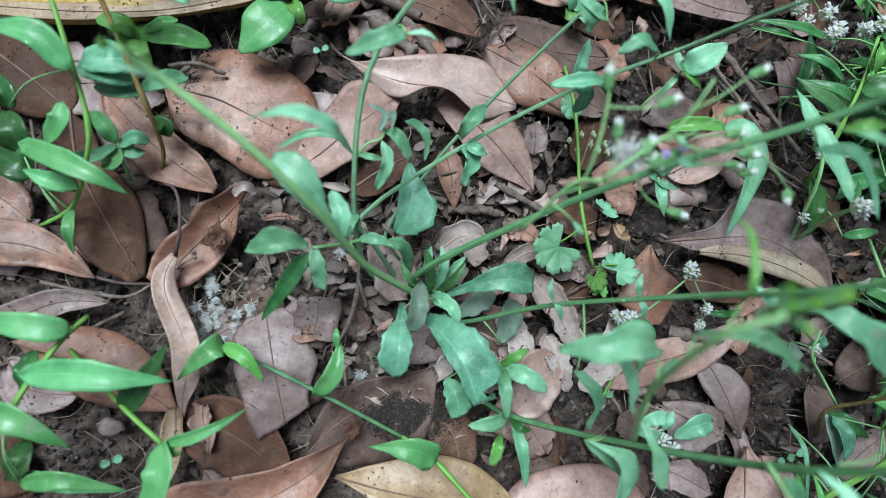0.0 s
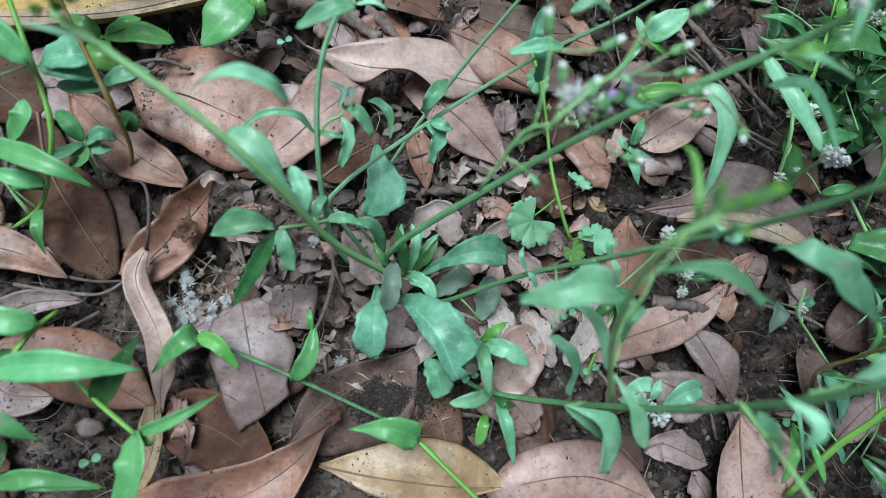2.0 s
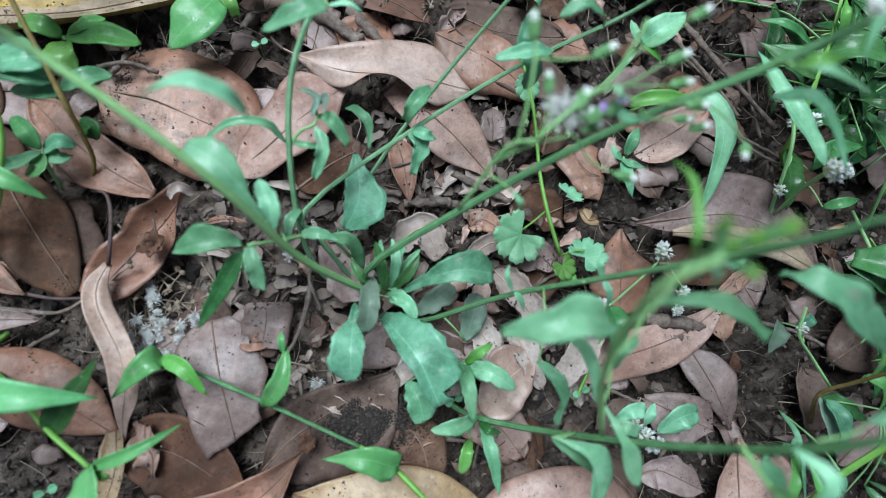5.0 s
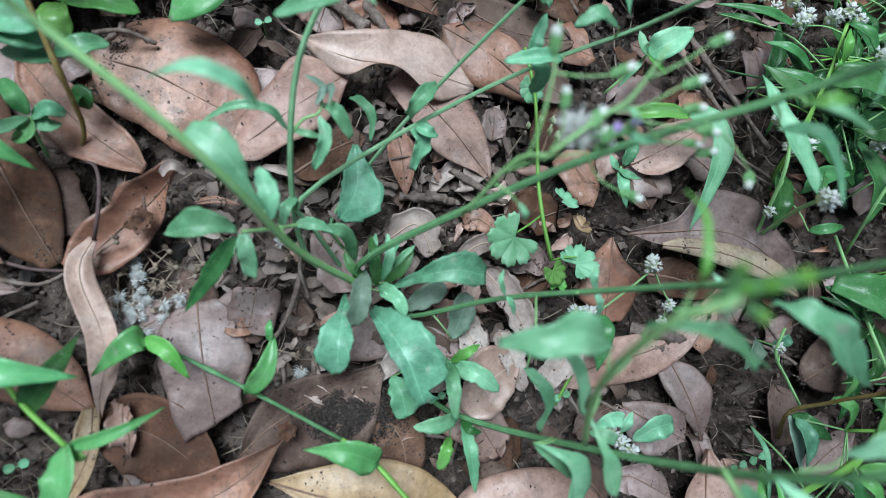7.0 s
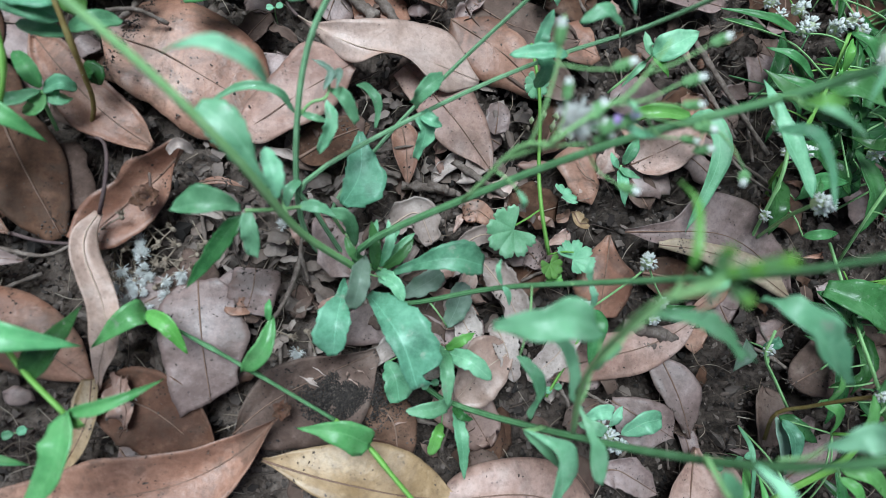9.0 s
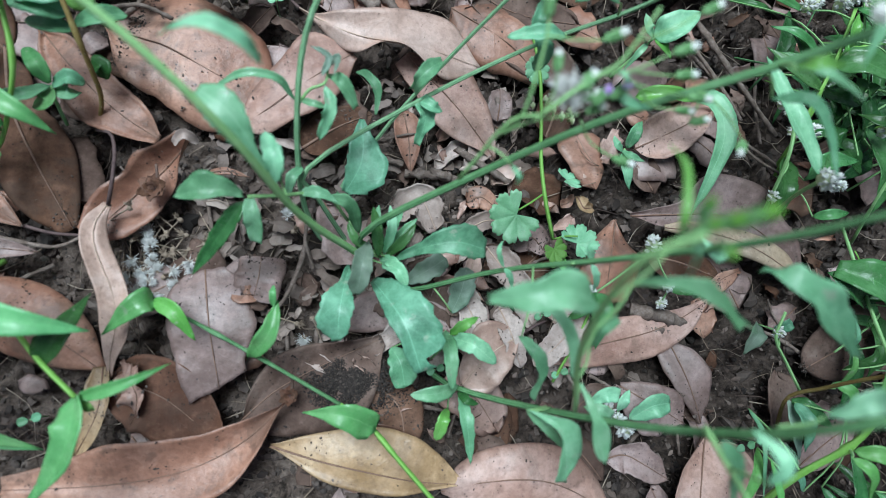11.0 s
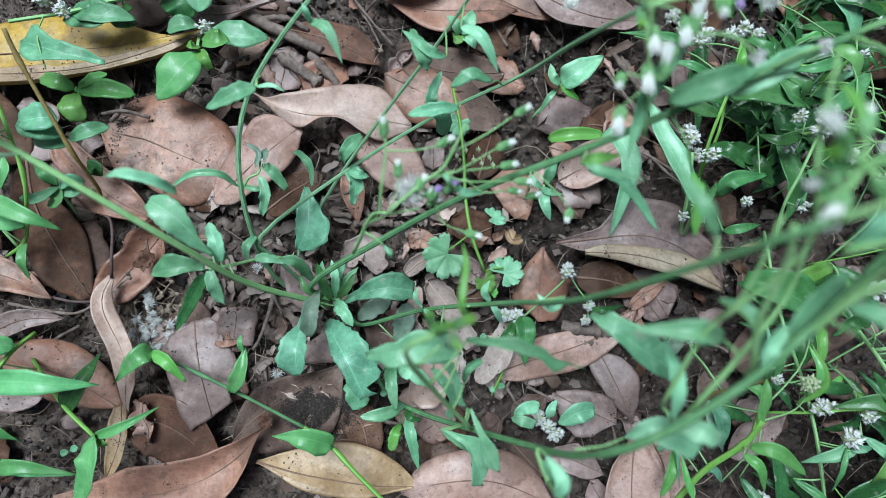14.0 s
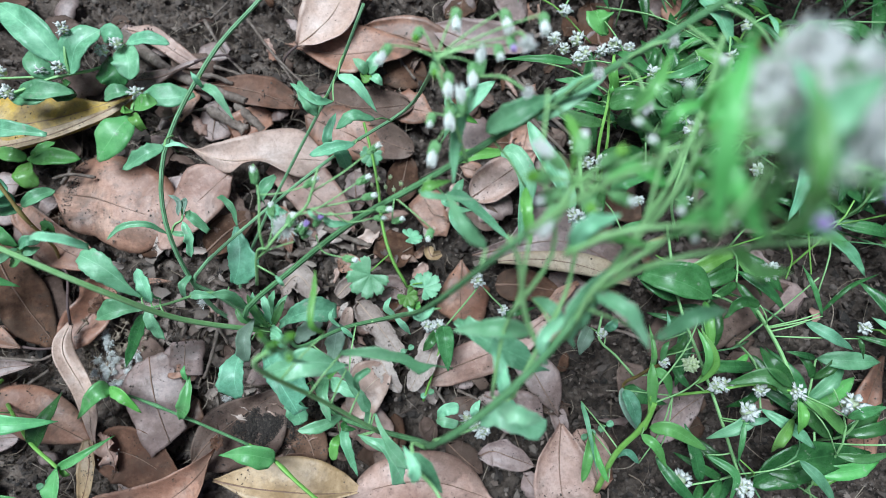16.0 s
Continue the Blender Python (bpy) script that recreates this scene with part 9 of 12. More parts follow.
leaf_on(wa, "deep", [(0.2010, 0.0319, 0.0100), (0.1921, 0.0138, 0.0180), (0.1922, -0.0007, 0.0120)], 0.0125, name='leaf', cup=0.5)
leaf_on(wa, "leafy", [(0.1730, 0.0041, 0.0600), (0.1812, 0.0134, 0.0560), (0.1881, 0.0207, 0.0500)], 0.0035, name='leaf')
bamboo = thing("grass_plant", (0.1270, 0.0643, 0.0000), "pale bluish grass blade bending over, with a rolled sheath", "grass", "grass plants")
leaf_on(bamboo, "mint", [(0.1420, 0.0561, 0.0200), (0.1489, 0.0505, 0.0280), (0.1540, 0.0347, 0.0260), (0.1487, 0.0149, 0.0200), (0.1450, -0.0016, 0.0100)], 0.0118, name='blade', a=0.45, b=0.8, cup=0.4, wave=0.05)
leaf_on(bamboo, "bright", [(0.1427, 0.0555, 0.0200), (0.1247, 0.0552, 0.0240), (0.1119, 0.0552, 0.0180)], 0.0088, name='blade', a=0.3, b=0.3, cup=0.9)
stem_on(bamboo, [(0.1427, 0.0558, 0.0200), (0.1299, 0.0579, 0.0140), (0.1218, 0.0590, 0.0000)], 0.0008, 0.0008, STEM_BRIGHT, n=10, sides=6)
weedling = thing("seedling", (0.1160, 0.0342, 0.0000), "tiny pointed-leaved green seedling on dark soil", "seedling", "seedlings")
leaf_on(weedling, "blue", [(0.1109, 0.0313, 0.0100), (0.1123, 0.0373, 0.0160), (0.1172, 0.0444, 0.0140)], 0.0066, name='leaf', cup=0.4)
leaf_on(weedling, "blue", [(0.1089, 0.0287, 0.0100), (0.1082, 0.0193, 0.0140), (0.1124, 0.0101, 0.0080)], 0.0066, name='leaf', cup=0.4)
leaf_on(weedling, "blue", [(0.1083, 0.0296, 0.0100), (0.1112, 0.0256, 0.0140), (0.1203, 0.0248, 0.0100)], 0.0042, name='leaf', cup=0.4)
leaf_on(weedling, "blue", [(0.1083, 0.0296, 0.0100), (0.1036, 0.0314, 0.0140), (0.1030, 0.0366, 0.0120)], 0.0042, name='leaf', cup=0.4)
stem_on(weedling, [(0.1096, 0.0306, 0.0100), (0.1111, 0.0295, 0.0050), (0.1134, 0.0289, -0.0020)], 0.0006, 0.0006, STEM_PALE, n=6, sides=5)
weedling_b = thing("seedling", (0.1315, 0.0948, 0.0000), "small green seedling with one broad leaf and narrow ones", "seedling", "seedlings")
leaf_on(weedling_b, "mint", [(0.1205, 0.0853, 0.0220), (0.1276, 0.0881, 0.0300), (0.1444, 0.0986, 0.0260)], 0.0141, name='leaf', cup=0.4)
leaf_on(weedling_b, "mint", [(0.1199, 0.0852, 0.0220), (0.1146, 0.0866, 0.0280), (0.1143, 0.0954, 0.0260)], 0.0059, name='leaf', cup=0.4)
leaf_on(weedling_b, "bright", [(0.1211, 0.0844, 0.0220), (0.1231, 0.0789, 0.0260), (0.1307, 0.0758, 0.0200)], 0.0053, name='leaf', cup=0.4)
leaf_on(weedling_b, "mint", [(0.1182, 0.0829, 0.0200), (0.1133, 0.0778, 0.0200), (0.1087, 0.0715, 0.0120)], 0.0036, name='leaf', cup=0.4)
stem_on(weedling_b, [(0.1205, 0.0853, 0.0220), (0.1178, 0.0824, 0.0140), (0.1072, 0.0731, 0.0000)], 0.0007, 0.0008, STEM_PALE, n=8, sides=5)
wb = thing("white_flowered_weed", (0.1041, -0.0442, 0.0000), "thin weed stalks with three small white flower heads", "weed", "white-flowered weeds")
stem_on(wb, [(0.0907, -0.0458, 0.0020), (0.0987, -0.0386, 0.0100), (0.1108, -0.0278, 0.0180), (0.1173, -0.0212, 0.0220)], 0.0006, 0.0006, STEM_PALE, n=12, sides=5)
stem_on(wb, [(0.1173, -0.0217, 0.0220), (0.1229, -0.0300, 0.0180), (0.1292, -0.0384, 0.0140), (0.1289, -0.0456, 0.0080)], 0.0005, 0.0005, STEM_PALE, n=12, sides=5)
white_head(wb, (0.1158, -0.0197, 0.0240), 0.0050)
white_head(wb, (0.1292, -0.0390, 0.0140), 0.0034)
white_head(wb, (0.1282, -0.0471, 0.0080), 0.0034)
white_head(wb, (0.0885, -0.0431, 0.0100), 0.0050)
white_head(wb, (0.0834, -0.0417, 0.0100), 0.0045)
leaf_on(wb, "deep", [(0.1292, -0.0407, 0.0140), (0.1363, -0.0414, 0.0180), (0.1492, -0.0396, 0.0120)], 0.0038, name='leaf', cup=0.4)
leaf_on(wb, "leafy", [(0.0921, -0.0427, 0.0120), (0.0920, -0.0516, 0.0180), (0.0912, -0.0698, 0.0120)], 0.0110, name='leaf', cup=0.3)
leaf_on(wb, "leafy", [(0.0892, -0.0441, 0.0100), (0.0831, -0.0512, 0.0160), (0.0780, -0.0560, 0.0100)], 0.0061, name='leaf', cup=0.3)
leaf_on(wb, "leafy", [(0.0893, -0.0468, 0.0100), (0.0931, -0.0474, 0.0120), (0.0969, -0.0459, 0.0100)], 0.0029, name='leaf', cup=0.3)
stem_on(wb, [(0.0923, -0.0458, 0.0100), (0.0852, -0.0627, 0.0080), (0.0734, -0.0862, 0.0020)], 0.0008, 0.0008, STEM_BRIGHT, n=10, sides=5)
wc = thing("white_flowered_weed", (0.1147, -0.1120, 0.0000), "low weed with rounded leaf and small white flower heads", "weed", "white-flowered weeds")
white_head(wc, (0.0981, -0.0985, 0.0100), 0.0045)
white_head(wc, (0.1021, -0.1029, 0.0120), 0.0040)
white_head(wc, (0.1064, -0.1076, 0.0120), 0.0045)
leaf_on(wc, "mint", [(0.1088, -0.1028, 0.0100), (0.1165, -0.0956, 0.0180), (0.1277, -0.0947, 0.0140)], 0.0109, name='leaf', a=0.5, b=0.4, cup=0.3)
leaf_on(wc, "mint", [(0.1034, -0.0988, 0.0100), (0.1034, -0.0931, 0.0160), (0.1073, -0.0886, 0.0140)], 0.0055, name='leaf', cup=0.3)
stem_on(wc, [(0.1069, -0.1075, 0.0100), (0.1018, -0.1032, 0.0060), (0.0952, -0.1019, 0.0000)], 0.0007, 0.0007, STEM_PALE, n=8, sides=5)
leaf_on(wc, "mint", [(0.0818, -0.0928, 0.0260), (0.0869, -0.0883, 0.0320), (0.0945, -0.0885, 0.0300)], 0.0069, name='leaf', a=0.5, b=0.3, edge=0.15, wave=0.08, cup=0.4)
leaf_on(wc, "mint", [(0.0805, -0.0946, 0.0240), (0.0853, -0.0951, 0.0300), (0.0926, -0.0984, 0.0260)], 0.0058, name='leaf', a=0.5, b=0.3, edge=0.15, wave=0.08, cup=0.4)
wd = thing("white_flowered_weed", (0.2196, 0.0272, 0.0000), "sprawling green weed with lance-shaped leaves and papery white flower heads", "weed", "white-flowered weeds")
stem_on(wd, [(0.2021, 0.0246, 0.0000), (0.1983, 0.0475, 0.0280), (0.2050, 0.0714, 0.0400), (0.2105, 0.0954, 0.0480)], 0.0010, 0.0009, STEM_BRIGHT, n=16, sides=6)
white_head(wd, (0.2108, 0.1005, 0.0500), 0.0046)
white_head(wd, (0.2039, 0.0981, 0.0480), 0.0040)
white_head(wd, (0.2203, 0.0985, 0.0460), 0.0040)
white_head(wd, (0.1924, 0.0993, 0.0400), 0.0046)
white_head(wd, (0.1833, 0.1182, 0.0300), 0.0044)
white_head(wd, (0.1881, 0.1108, 0.0300), 0.0040)
leaf_on(wd, "leafy", [(0.2049, 0.0698, 0.0400), (0.2152, 0.0679, 0.0480), (0.2441, 0.0591, 0.0440)], 0.0144, name='leaf', a=0.5, b=0.7, cup=0.4)
leaf_on(wd, "leafy", [(0.2025, 0.0596, 0.0340), (0.1819, 0.0638, 0.0420), (0.1687, 0.0758, 0.0400)], 0.0083, name='leaf', a=0.5, b=0.7, cup=0.4)
leaf_on(wd, "leafy", [(0.1902, 0.0978, 0.0380), (0.1702, 0.1012, 0.0420), (0.1508, 0.1081, 0.0340)], 0.0054, name='leaf', a=0.4, b=0.7, cup=0.6)
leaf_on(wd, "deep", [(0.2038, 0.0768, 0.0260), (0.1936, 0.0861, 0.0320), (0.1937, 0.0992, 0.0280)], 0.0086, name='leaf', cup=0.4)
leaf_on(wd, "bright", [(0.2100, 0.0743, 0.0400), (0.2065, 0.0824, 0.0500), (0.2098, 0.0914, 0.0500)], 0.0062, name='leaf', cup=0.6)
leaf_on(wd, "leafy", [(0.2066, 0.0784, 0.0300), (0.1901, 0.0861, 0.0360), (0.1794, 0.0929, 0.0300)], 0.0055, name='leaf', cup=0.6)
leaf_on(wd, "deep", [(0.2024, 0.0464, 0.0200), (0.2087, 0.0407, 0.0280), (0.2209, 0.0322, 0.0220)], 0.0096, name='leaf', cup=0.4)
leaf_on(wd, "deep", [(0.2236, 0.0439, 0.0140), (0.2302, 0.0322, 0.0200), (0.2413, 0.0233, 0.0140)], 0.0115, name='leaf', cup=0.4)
leaf_on(wd, "leafy", [(0.2077, 0.0183, 0.0140), (0.2098, 0.0254, 0.0260), (0.2348, 0.0288, 0.0200)], 0.0102, name='leaf', cup=0.5)
leaf_on(wd, "leafy", [(0.2056, -0.0018, 0.0200), (0.2118, -0.0013, 0.0260), (0.2269, 0.0010, 0.0200)], 0.0056, name='leaf', cup=0.4)
leaf_on(wd, "leafy", [(0.2167, 0.0647, 0.0400), (0.2191, 0.0584, 0.0400), (0.2240, 0.0556, 0.0340)], 0.0064, name='leaf', cup=0.4)
leaf_on(wd, "leafy", [(0.2321, 0.0749, 0.0440), (0.2331, 0.0672, 0.0480), (0.2395, 0.0600, 0.0420)], 0.0110, name='leaf', cup=0.5)
we = thing("white_flowered_weed", (0.2542, -0.0050, 0.0000), "sprawling green weed with lance-shaped leaves and papery white flower heads", "weed", "white-flowered weeds")
stem_on(we, [(0.2466, -0.0114, 0.0000), (0.2340, 0.0079, 0.0300), (0.2387, 0.0266, 0.0420), (0.2455, 0.0441, 0.0480)], 0.0009, 0.0008, STEM_PALE, n=14, sides=6)
stem_on(we, [(0.2455, 0.0441, 0.0480), (0.2543, 0.0442, 0.0560), (0.2731, 0.0365, 0.0500)], 0.0008, 0.0007, STEM_PALE, n=10, sides=6)
white_head(we, (0.2457, 0.0456, 0.0500), 0.0060)
white_head(we, (0.2420, 0.0426, 0.0300), 0.0050)
white_head(we, (0.2379, 0.0075, 0.0400), 0.0040)
white_head(we, (0.2639, 0.0325, 0.0440), 0.0050)
white_head(we, (0.2420, 0.0560, 0.0400), 0.0045)
leaf_on(we, "deep", [(0.2467, 0.0469, 0.0340), (0.2297, 0.0427, 0.0400), (0.2217, 0.0485, 0.0340)], 0.0064, name='leaf', cup=0.4)
leaf_on(we, "leafy", [(0.2476, 0.0281, 0.0340), (0.2483, 0.0176, 0.0400), (0.2620, 0.0050, 0.0300)], 0.0073, name='leaf', cup=0.5)
leaf_on(we, "leafy", [(0.2647, 0.0259, 0.0400), (0.2664, 0.0198, 0.0400), (0.2749, 0.0138, 0.0300)], 0.0073, name='leaf', cup=0.4)
leaf_on(we, "leafy", [(0.2347, 0.0062, 0.0400), (0.2339, 0.0096, 0.0460), (0.2383, 0.0142, 0.0440)], 0.0024, name='leaf')
leaf_on(we, "leafy", [(0.2673, 0.0851, 0.0460), (0.2449, 0.0763, 0.0540), (0.2358, 0.0785, 0.0460)], 0.0061, name='leaf', cup=0.5)
leaf_on(we, "deep", [(0.2654, 0.0416, 0.0160), (0.2732, 0.0331, 0.0220), (0.2926, 0.0310, 0.0140)], 0.0130, name='leaf', cup=0.4)
leaf_on(we, "leafy", [(0.2749, 0.0739, 0.0500), (0.2514, 0.0568, 0.0580), (0.2422, 0.0541, 0.0500)], 0.0102, name='leaf', cup=0.4)
round_leaf = thing("broad_leaved_weed", (0.2675, -0.0392, 0.0000), "weed with one broad folded bright green leaf", "weed")
leaf_on(round_leaf, "leafy", [(0.2116, -0.0286, 0.0260), (0.2214, -0.0339, 0.0340), (0.2332, -0.0401, 0.0340), (0.2478, -0.0498, 0.0280)], 0.0220, left=(0.0043, 0.0064, 0.0089, 0.0102, 0.0115, 0.0120, 0.0108, 0.0058, 0.0000), right=(0.0050, 0.0062, 0.0077, 0.0079, 0.0082, 0.0082, 0.0064, 0.0039, 0.0000), n=22, m=8, edge=0.01, wave=0.02, cup=0.25)
leaf_on(round_leaf, "deep", [(0.2330, -0.0454, 0.0200), (0.2193, -0.0371, 0.0280), (0.2084, -0.0303, 0.0240)], 0.0151, name='leaf', cup=0.4)
stem_on(round_leaf, [(0.2516, -0.0479, 0.0240), (0.2624, -0.0518, 0.0140), (0.2773, -0.0580, 0.0000)], 0.0009, 0.0009, STEM_PALE, n=8, sides=6)
thick = thing("broad_leaved_weed", (0.1798, -0.1483, 0.0000), "weed with thick bright green stem and bright leaves", "weed")
stem_on(thick, [(0.1666, -0.1502, 0.0100), (0.1753, -0.1246, 0.0340), (0.1881, -0.1084, 0.0500), (0.1929, -0.0954, 0.0600)], 0.0017, 0.0014, STEM_BRIGHT, n=16, sides=7, knots=(0.66,))
stem_on(thick, [(0.1881, -0.1084, 0.0500), (0.1907, -0.1026, 0.0540), (0.1901, -0.0914, 0.0620)], 0.0010, 0.0009, STEM_BRIGHT, n=8, sides=6)
leaf_on(thick, "grass", [(0.1909, -0.1097, 0.0500), (0.2008, -0.1110, 0.0560), (0.2206, -0.1265, 0.0460)], 0.0074, name='leaf', a=0.5, b=0.6, cup=0.4)
leaf_on(thick, "grass", [(0.1917, -0.0982, 0.0580), (0.1912, -0.0837, 0.0660), (0.1933, -0.0753, 0.0660)], 0.0058, name='leaf', a=0.5, b=0.6, cup=0.4)
leaf_on(thick, "grass", [(0.1681, -0.1145, 0.0200), (0.1618, -0.1264, 0.0260), (0.1575, -0.1412, 0.0200)], 0.0059, name='leaf', a=0.5, b=0.5, cup=0.5)
leaf_on(thick, "blue", [(0.1646, -0.0966, 0.0200), (0.1640, -0.1083, 0.0300), (0.1656, -0.1370, 0.0260)], 0.0028, name='leaf', cup=0.4)
leaf_on(thick, "grass", [(0.1686, -0.1385, 0.0340), (0.1650, -0.1263, 0.0360), (0.1656, -0.1171, 0.0320)], 0.0037, name='leaf', cup=0.4)
leaf_on(thick, "bright", [(0.2373, -0.0498, 0.0400), (0.2323, -0.0603, 0.0500), (0.2326, -0.0774, 0.0460)], 0.0065, name='leaf', a=0.5, b=0.6, cup=0.5)
leaf_on(thick, "grass", [(0.2260, -0.0891, 0.0440), (0.2271, -0.0767, 0.0540), (0.2259, -0.0628, 0.0500)], 0.0045, name='leaf', cup=0.5)
leaf_on(thick, "grass", [(0.1844, -0.1111, 0.0560), (0.1892, -0.1166, 0.0600), (0.1961, -0.1312, 0.0500)], 0.0053, name='leaf', cup=0.4)
hairy_b = thing("hairy_weed", (0.1999, -0.0943, 0.0000), "weed with brownish hairy stem and greyish folded leaves", "weed")
stem_on(hairy_b, [(0.1956, -0.1077, 0.0000), (0.1927, -0.0925, 0.0120), (0.1964, -0.0859, 0.0300), (0.1982, -0.0808, 0.0460), (0.2016, -0.0767, 0.0600)], 0.0010, 0.0009, STEM_BROWN, n=16, sides=6)
leaf_on(hairy_b, "worn", [(0.1911, -0.0936, 0.0140), (0.1905, -0.1043, 0.0180), (0.1985, -0.1232, 0.0100)], 0.0076, name='leaf', cup=0.5)
leaf_on(hairy_b, "deep", [(0.1927, -0.0931, 0.0140), (0.1988, -0.0985, 0.0200), (0.2161, -0.1073, 0.0120)], 0.0085, name='leaf', cup=0.4)
leaf_on(hairy_b, "leafy", [(0.2001, -0.0777, 0.0600), (0.2002, -0.0693, 0.0660), (0.2038, -0.0656, 0.0660)], 0.0034, name='leaf', cup=0.4)
leaf_on(hairy_b, "grass", [(0.2026, -0.0860, 0.0300), (0.2041, -0.0740, 0.0400), (0.2059, -0.0579, 0.0360)], 0.0034, name='leaf', cup=0.5)
leaf_on(hairy_b, "grass", [(0.2061, -0.0837, 0.0260), (0.2117, -0.0888, 0.0300), (0.2162, -0.1016, 0.0200)], 0.0060, name='leaf', cup=0.4)
white_head(hairy_b, (0.2003, -0.0765, 0.0620), 0.003)
bud_cluster(hairy_b, (0.2103, -0.0779, 0.0700))
wf = thing("white_flowered_weed", (0.2612, -0.1169, 0.0000), "sprawling green weed with lance-shaped leaves and papery white flower heads", "weed", "white-flowered weeds")
stem_on(wf, [(0.2415, -0.0011, 0.0000), (0.2288, -0.0470, 0.0260), (0.2304, -0.0821, 0.0360), (0.2360, -0.1140, 0.0340), (0.2464, -0.1526, 0.0200)], 0.0009, 0.0009, STEM_PALE, n=18, sides=6)
stem_on(wf, [(0.2174, -0.1010, 0.0200), (0.2316, -0.0979, 0.0400), (0.2524, -0.0963, 0.0480), (0.2698, -0.1027, 0.0520)], 0.0009, 0.0008, STEM_BRIGHT, n=14, sides=6)
stem_on(wf, [(0.2698, -0.1027, 0.0520), (0.2703, -0.0812, 0.0440), (0.2760, -0.0603, 0.0200), (0.2823, -0.0504, 0.0000)], 0.0011, 0.0010, STEM_PALE, n=14, sides=6)
white_head(wf, (0.2336, -0.0952, 0.0420), 0.0045)
white_head(wf, (0.2390, -0.0950, 0.0420), 0.0040)
white_head(wf, (0.2522, -0.0989, 0.0500), 0.0040)
white_head(wf, (0.2692, -0.1023, 0.0540), 0.0045)
white_head(wf, (0.2469, -0.1108, 0.0440), 0.0060)
white_head(wf, (0.3058, -0.1155, 0.0400), 0.0070)
white_head(wf, (0.2452, -0.1559, 0.0240), 0.0060)
white_head(wf, (0.2153, -0.1498, 0.0140), 0.0060)
white_head(wf, (0.2816, -0.0384, 0.0300), 0.0060)
white_head(wf, (0.3184, -0.0759, 0.0440), 0.0040)
white_head(wf, (0.2752, -0.1126, 0.0400), 0.0030)
leaf_on(wf, "leafy", [(0.2680, -0.1027, 0.0500), (0.2548, -0.0913, 0.0560), (0.2361, -0.0939, 0.0480)], 0.0091, name='leaf', cup=0.4)
leaf_on(wf, "deep", [(0.2689, -0.0996, 0.0520), (0.2586, -0.0875, 0.0560), (0.2568, -0.0774, 0.0500)], 0.0091, name='leaf', cup=0.4)
leaf_on(wf, "bright", [(0.2703, -0.1071, 0.0520), (0.2675, -0.1146, 0.0560), (0.2670, -0.1237, 0.0500)], 0.0062, name='leaf', cup=0.4)
leaf_on(wf, "grass", [(0.2708, -0.1054, 0.0540), (0.2744, -0.1099, 0.0560), (0.2820, -0.1184, 0.0500)], 0.0033, name='leaf', cup=0.4)
leaf_on(wf, "bright", [(0.2701, -0.1172, 0.0440), (0.2580, -0.1263, 0.0480), (0.2566, -0.1338, 0.0400)], 0.0066, name='leaf', cup=0.4)
leaf_on(wf, "teal", [(0.2457, -0.1166, 0.0440), (0.2509, -0.1155, 0.0460), (0.2583, -0.1164, 0.0420)], 0.0037, name='leaf', cup=0.4)
leaf_on(wf, "leafy", [(0.2439, -0.1149, 0.0440), (0.2397, -0.1260, 0.0440), (0.2393, -0.1382, 0.0360)], 0.0033, name='leaf', cup=0.4)
leaf_on(wf, "deep", [(0.2671, -0.0561, 0.0400), (0.2535, -0.0527, 0.0460), (0.2455, -0.0608, 0.0400)], 0.0065, name='leaf', cup=0.7, wave=0.1)
leaf_on(wf, "teal", [(0.2898, -0.0688, 0.0400), (0.2978, -0.0775, 0.0460), (0.3138, -0.0878, 0.0380)], 0.0068, name='leaf', cup=0.4)
leaf_on(wf, "leafy", [(0.2997, -0.0671, 0.0400), (0.2932, -0.0508, 0.0480), (0.2925, -0.0380, 0.0440)], 0.0030, name='leaf', cup=0.5)
leaf_on(wf, "deep", [(0.2985, -0.0653, 0.0400), (0.3099, -0.0533, 0.0500), (0.3313, -0.0485, 0.0460)], 0.0027, name='leaf', cup=0.5)
leaf_on(wf, "deep", [(0.2579, -0.1609, 0.0080), (0.2871, -0.1491, 0.0140), (0.3312, -0.1520, 0.0080)], 0.0215, name='leaf', cup=0.3)
leaf_on(wf, "teal", [(0.2763, -0.1435, 0.0300), (0.2836, -0.1546, 0.0320), (0.2947, -0.1722, 0.0240)], 0.0065, name='leaf', cup=0.6)
leaf_on(wf, "leafy", [(0.2907, -0.1401, 0.0400), (0.3024, -0.1429, 0.0440), (0.3254, -0.1441, 0.0380)], 0.0052, name='leaf', cup=0.4)
leaf_on(wf, "deep", [(0.2012, -0.1336, 0.0200), (0.2088, -0.1486, 0.0260), (0.2212, -0.1644, 0.0200)], 0.0067, name='leaf', cup=0.4)
leaf_on(wf, "teal", [(0.1911, -0.1353, 0.0200), (0.1842, -0.1266, 0.0260), (0.1784, -0.1298, 0.0220)], 0.0040, name='leaf', cup=0.4)
leaf_on(wf, "leafy", [(0.2302, -0.1362, 0.0200), (0.2412, -0.1471, 0.0260), (0.2385, -0.1645, 0.0180)], 0.0051, name='leaf', cup=0.5)
leaf_on(wf, "deep", [(0.2168, -0.0782, 0.0200), (0.2238, -0.0721, 0.0300), (0.2290, -0.0666, 0.0280)], 0.0044, name='leaf', cup=0.4)
leaf_on(wf, "teal", [(0.2211, -0.0690, 0.0180), (0.2209, -0.0622, 0.0260), (0.2219, -0.0525, 0.0240)], 0.0028, name='leaf', cup=0.4)
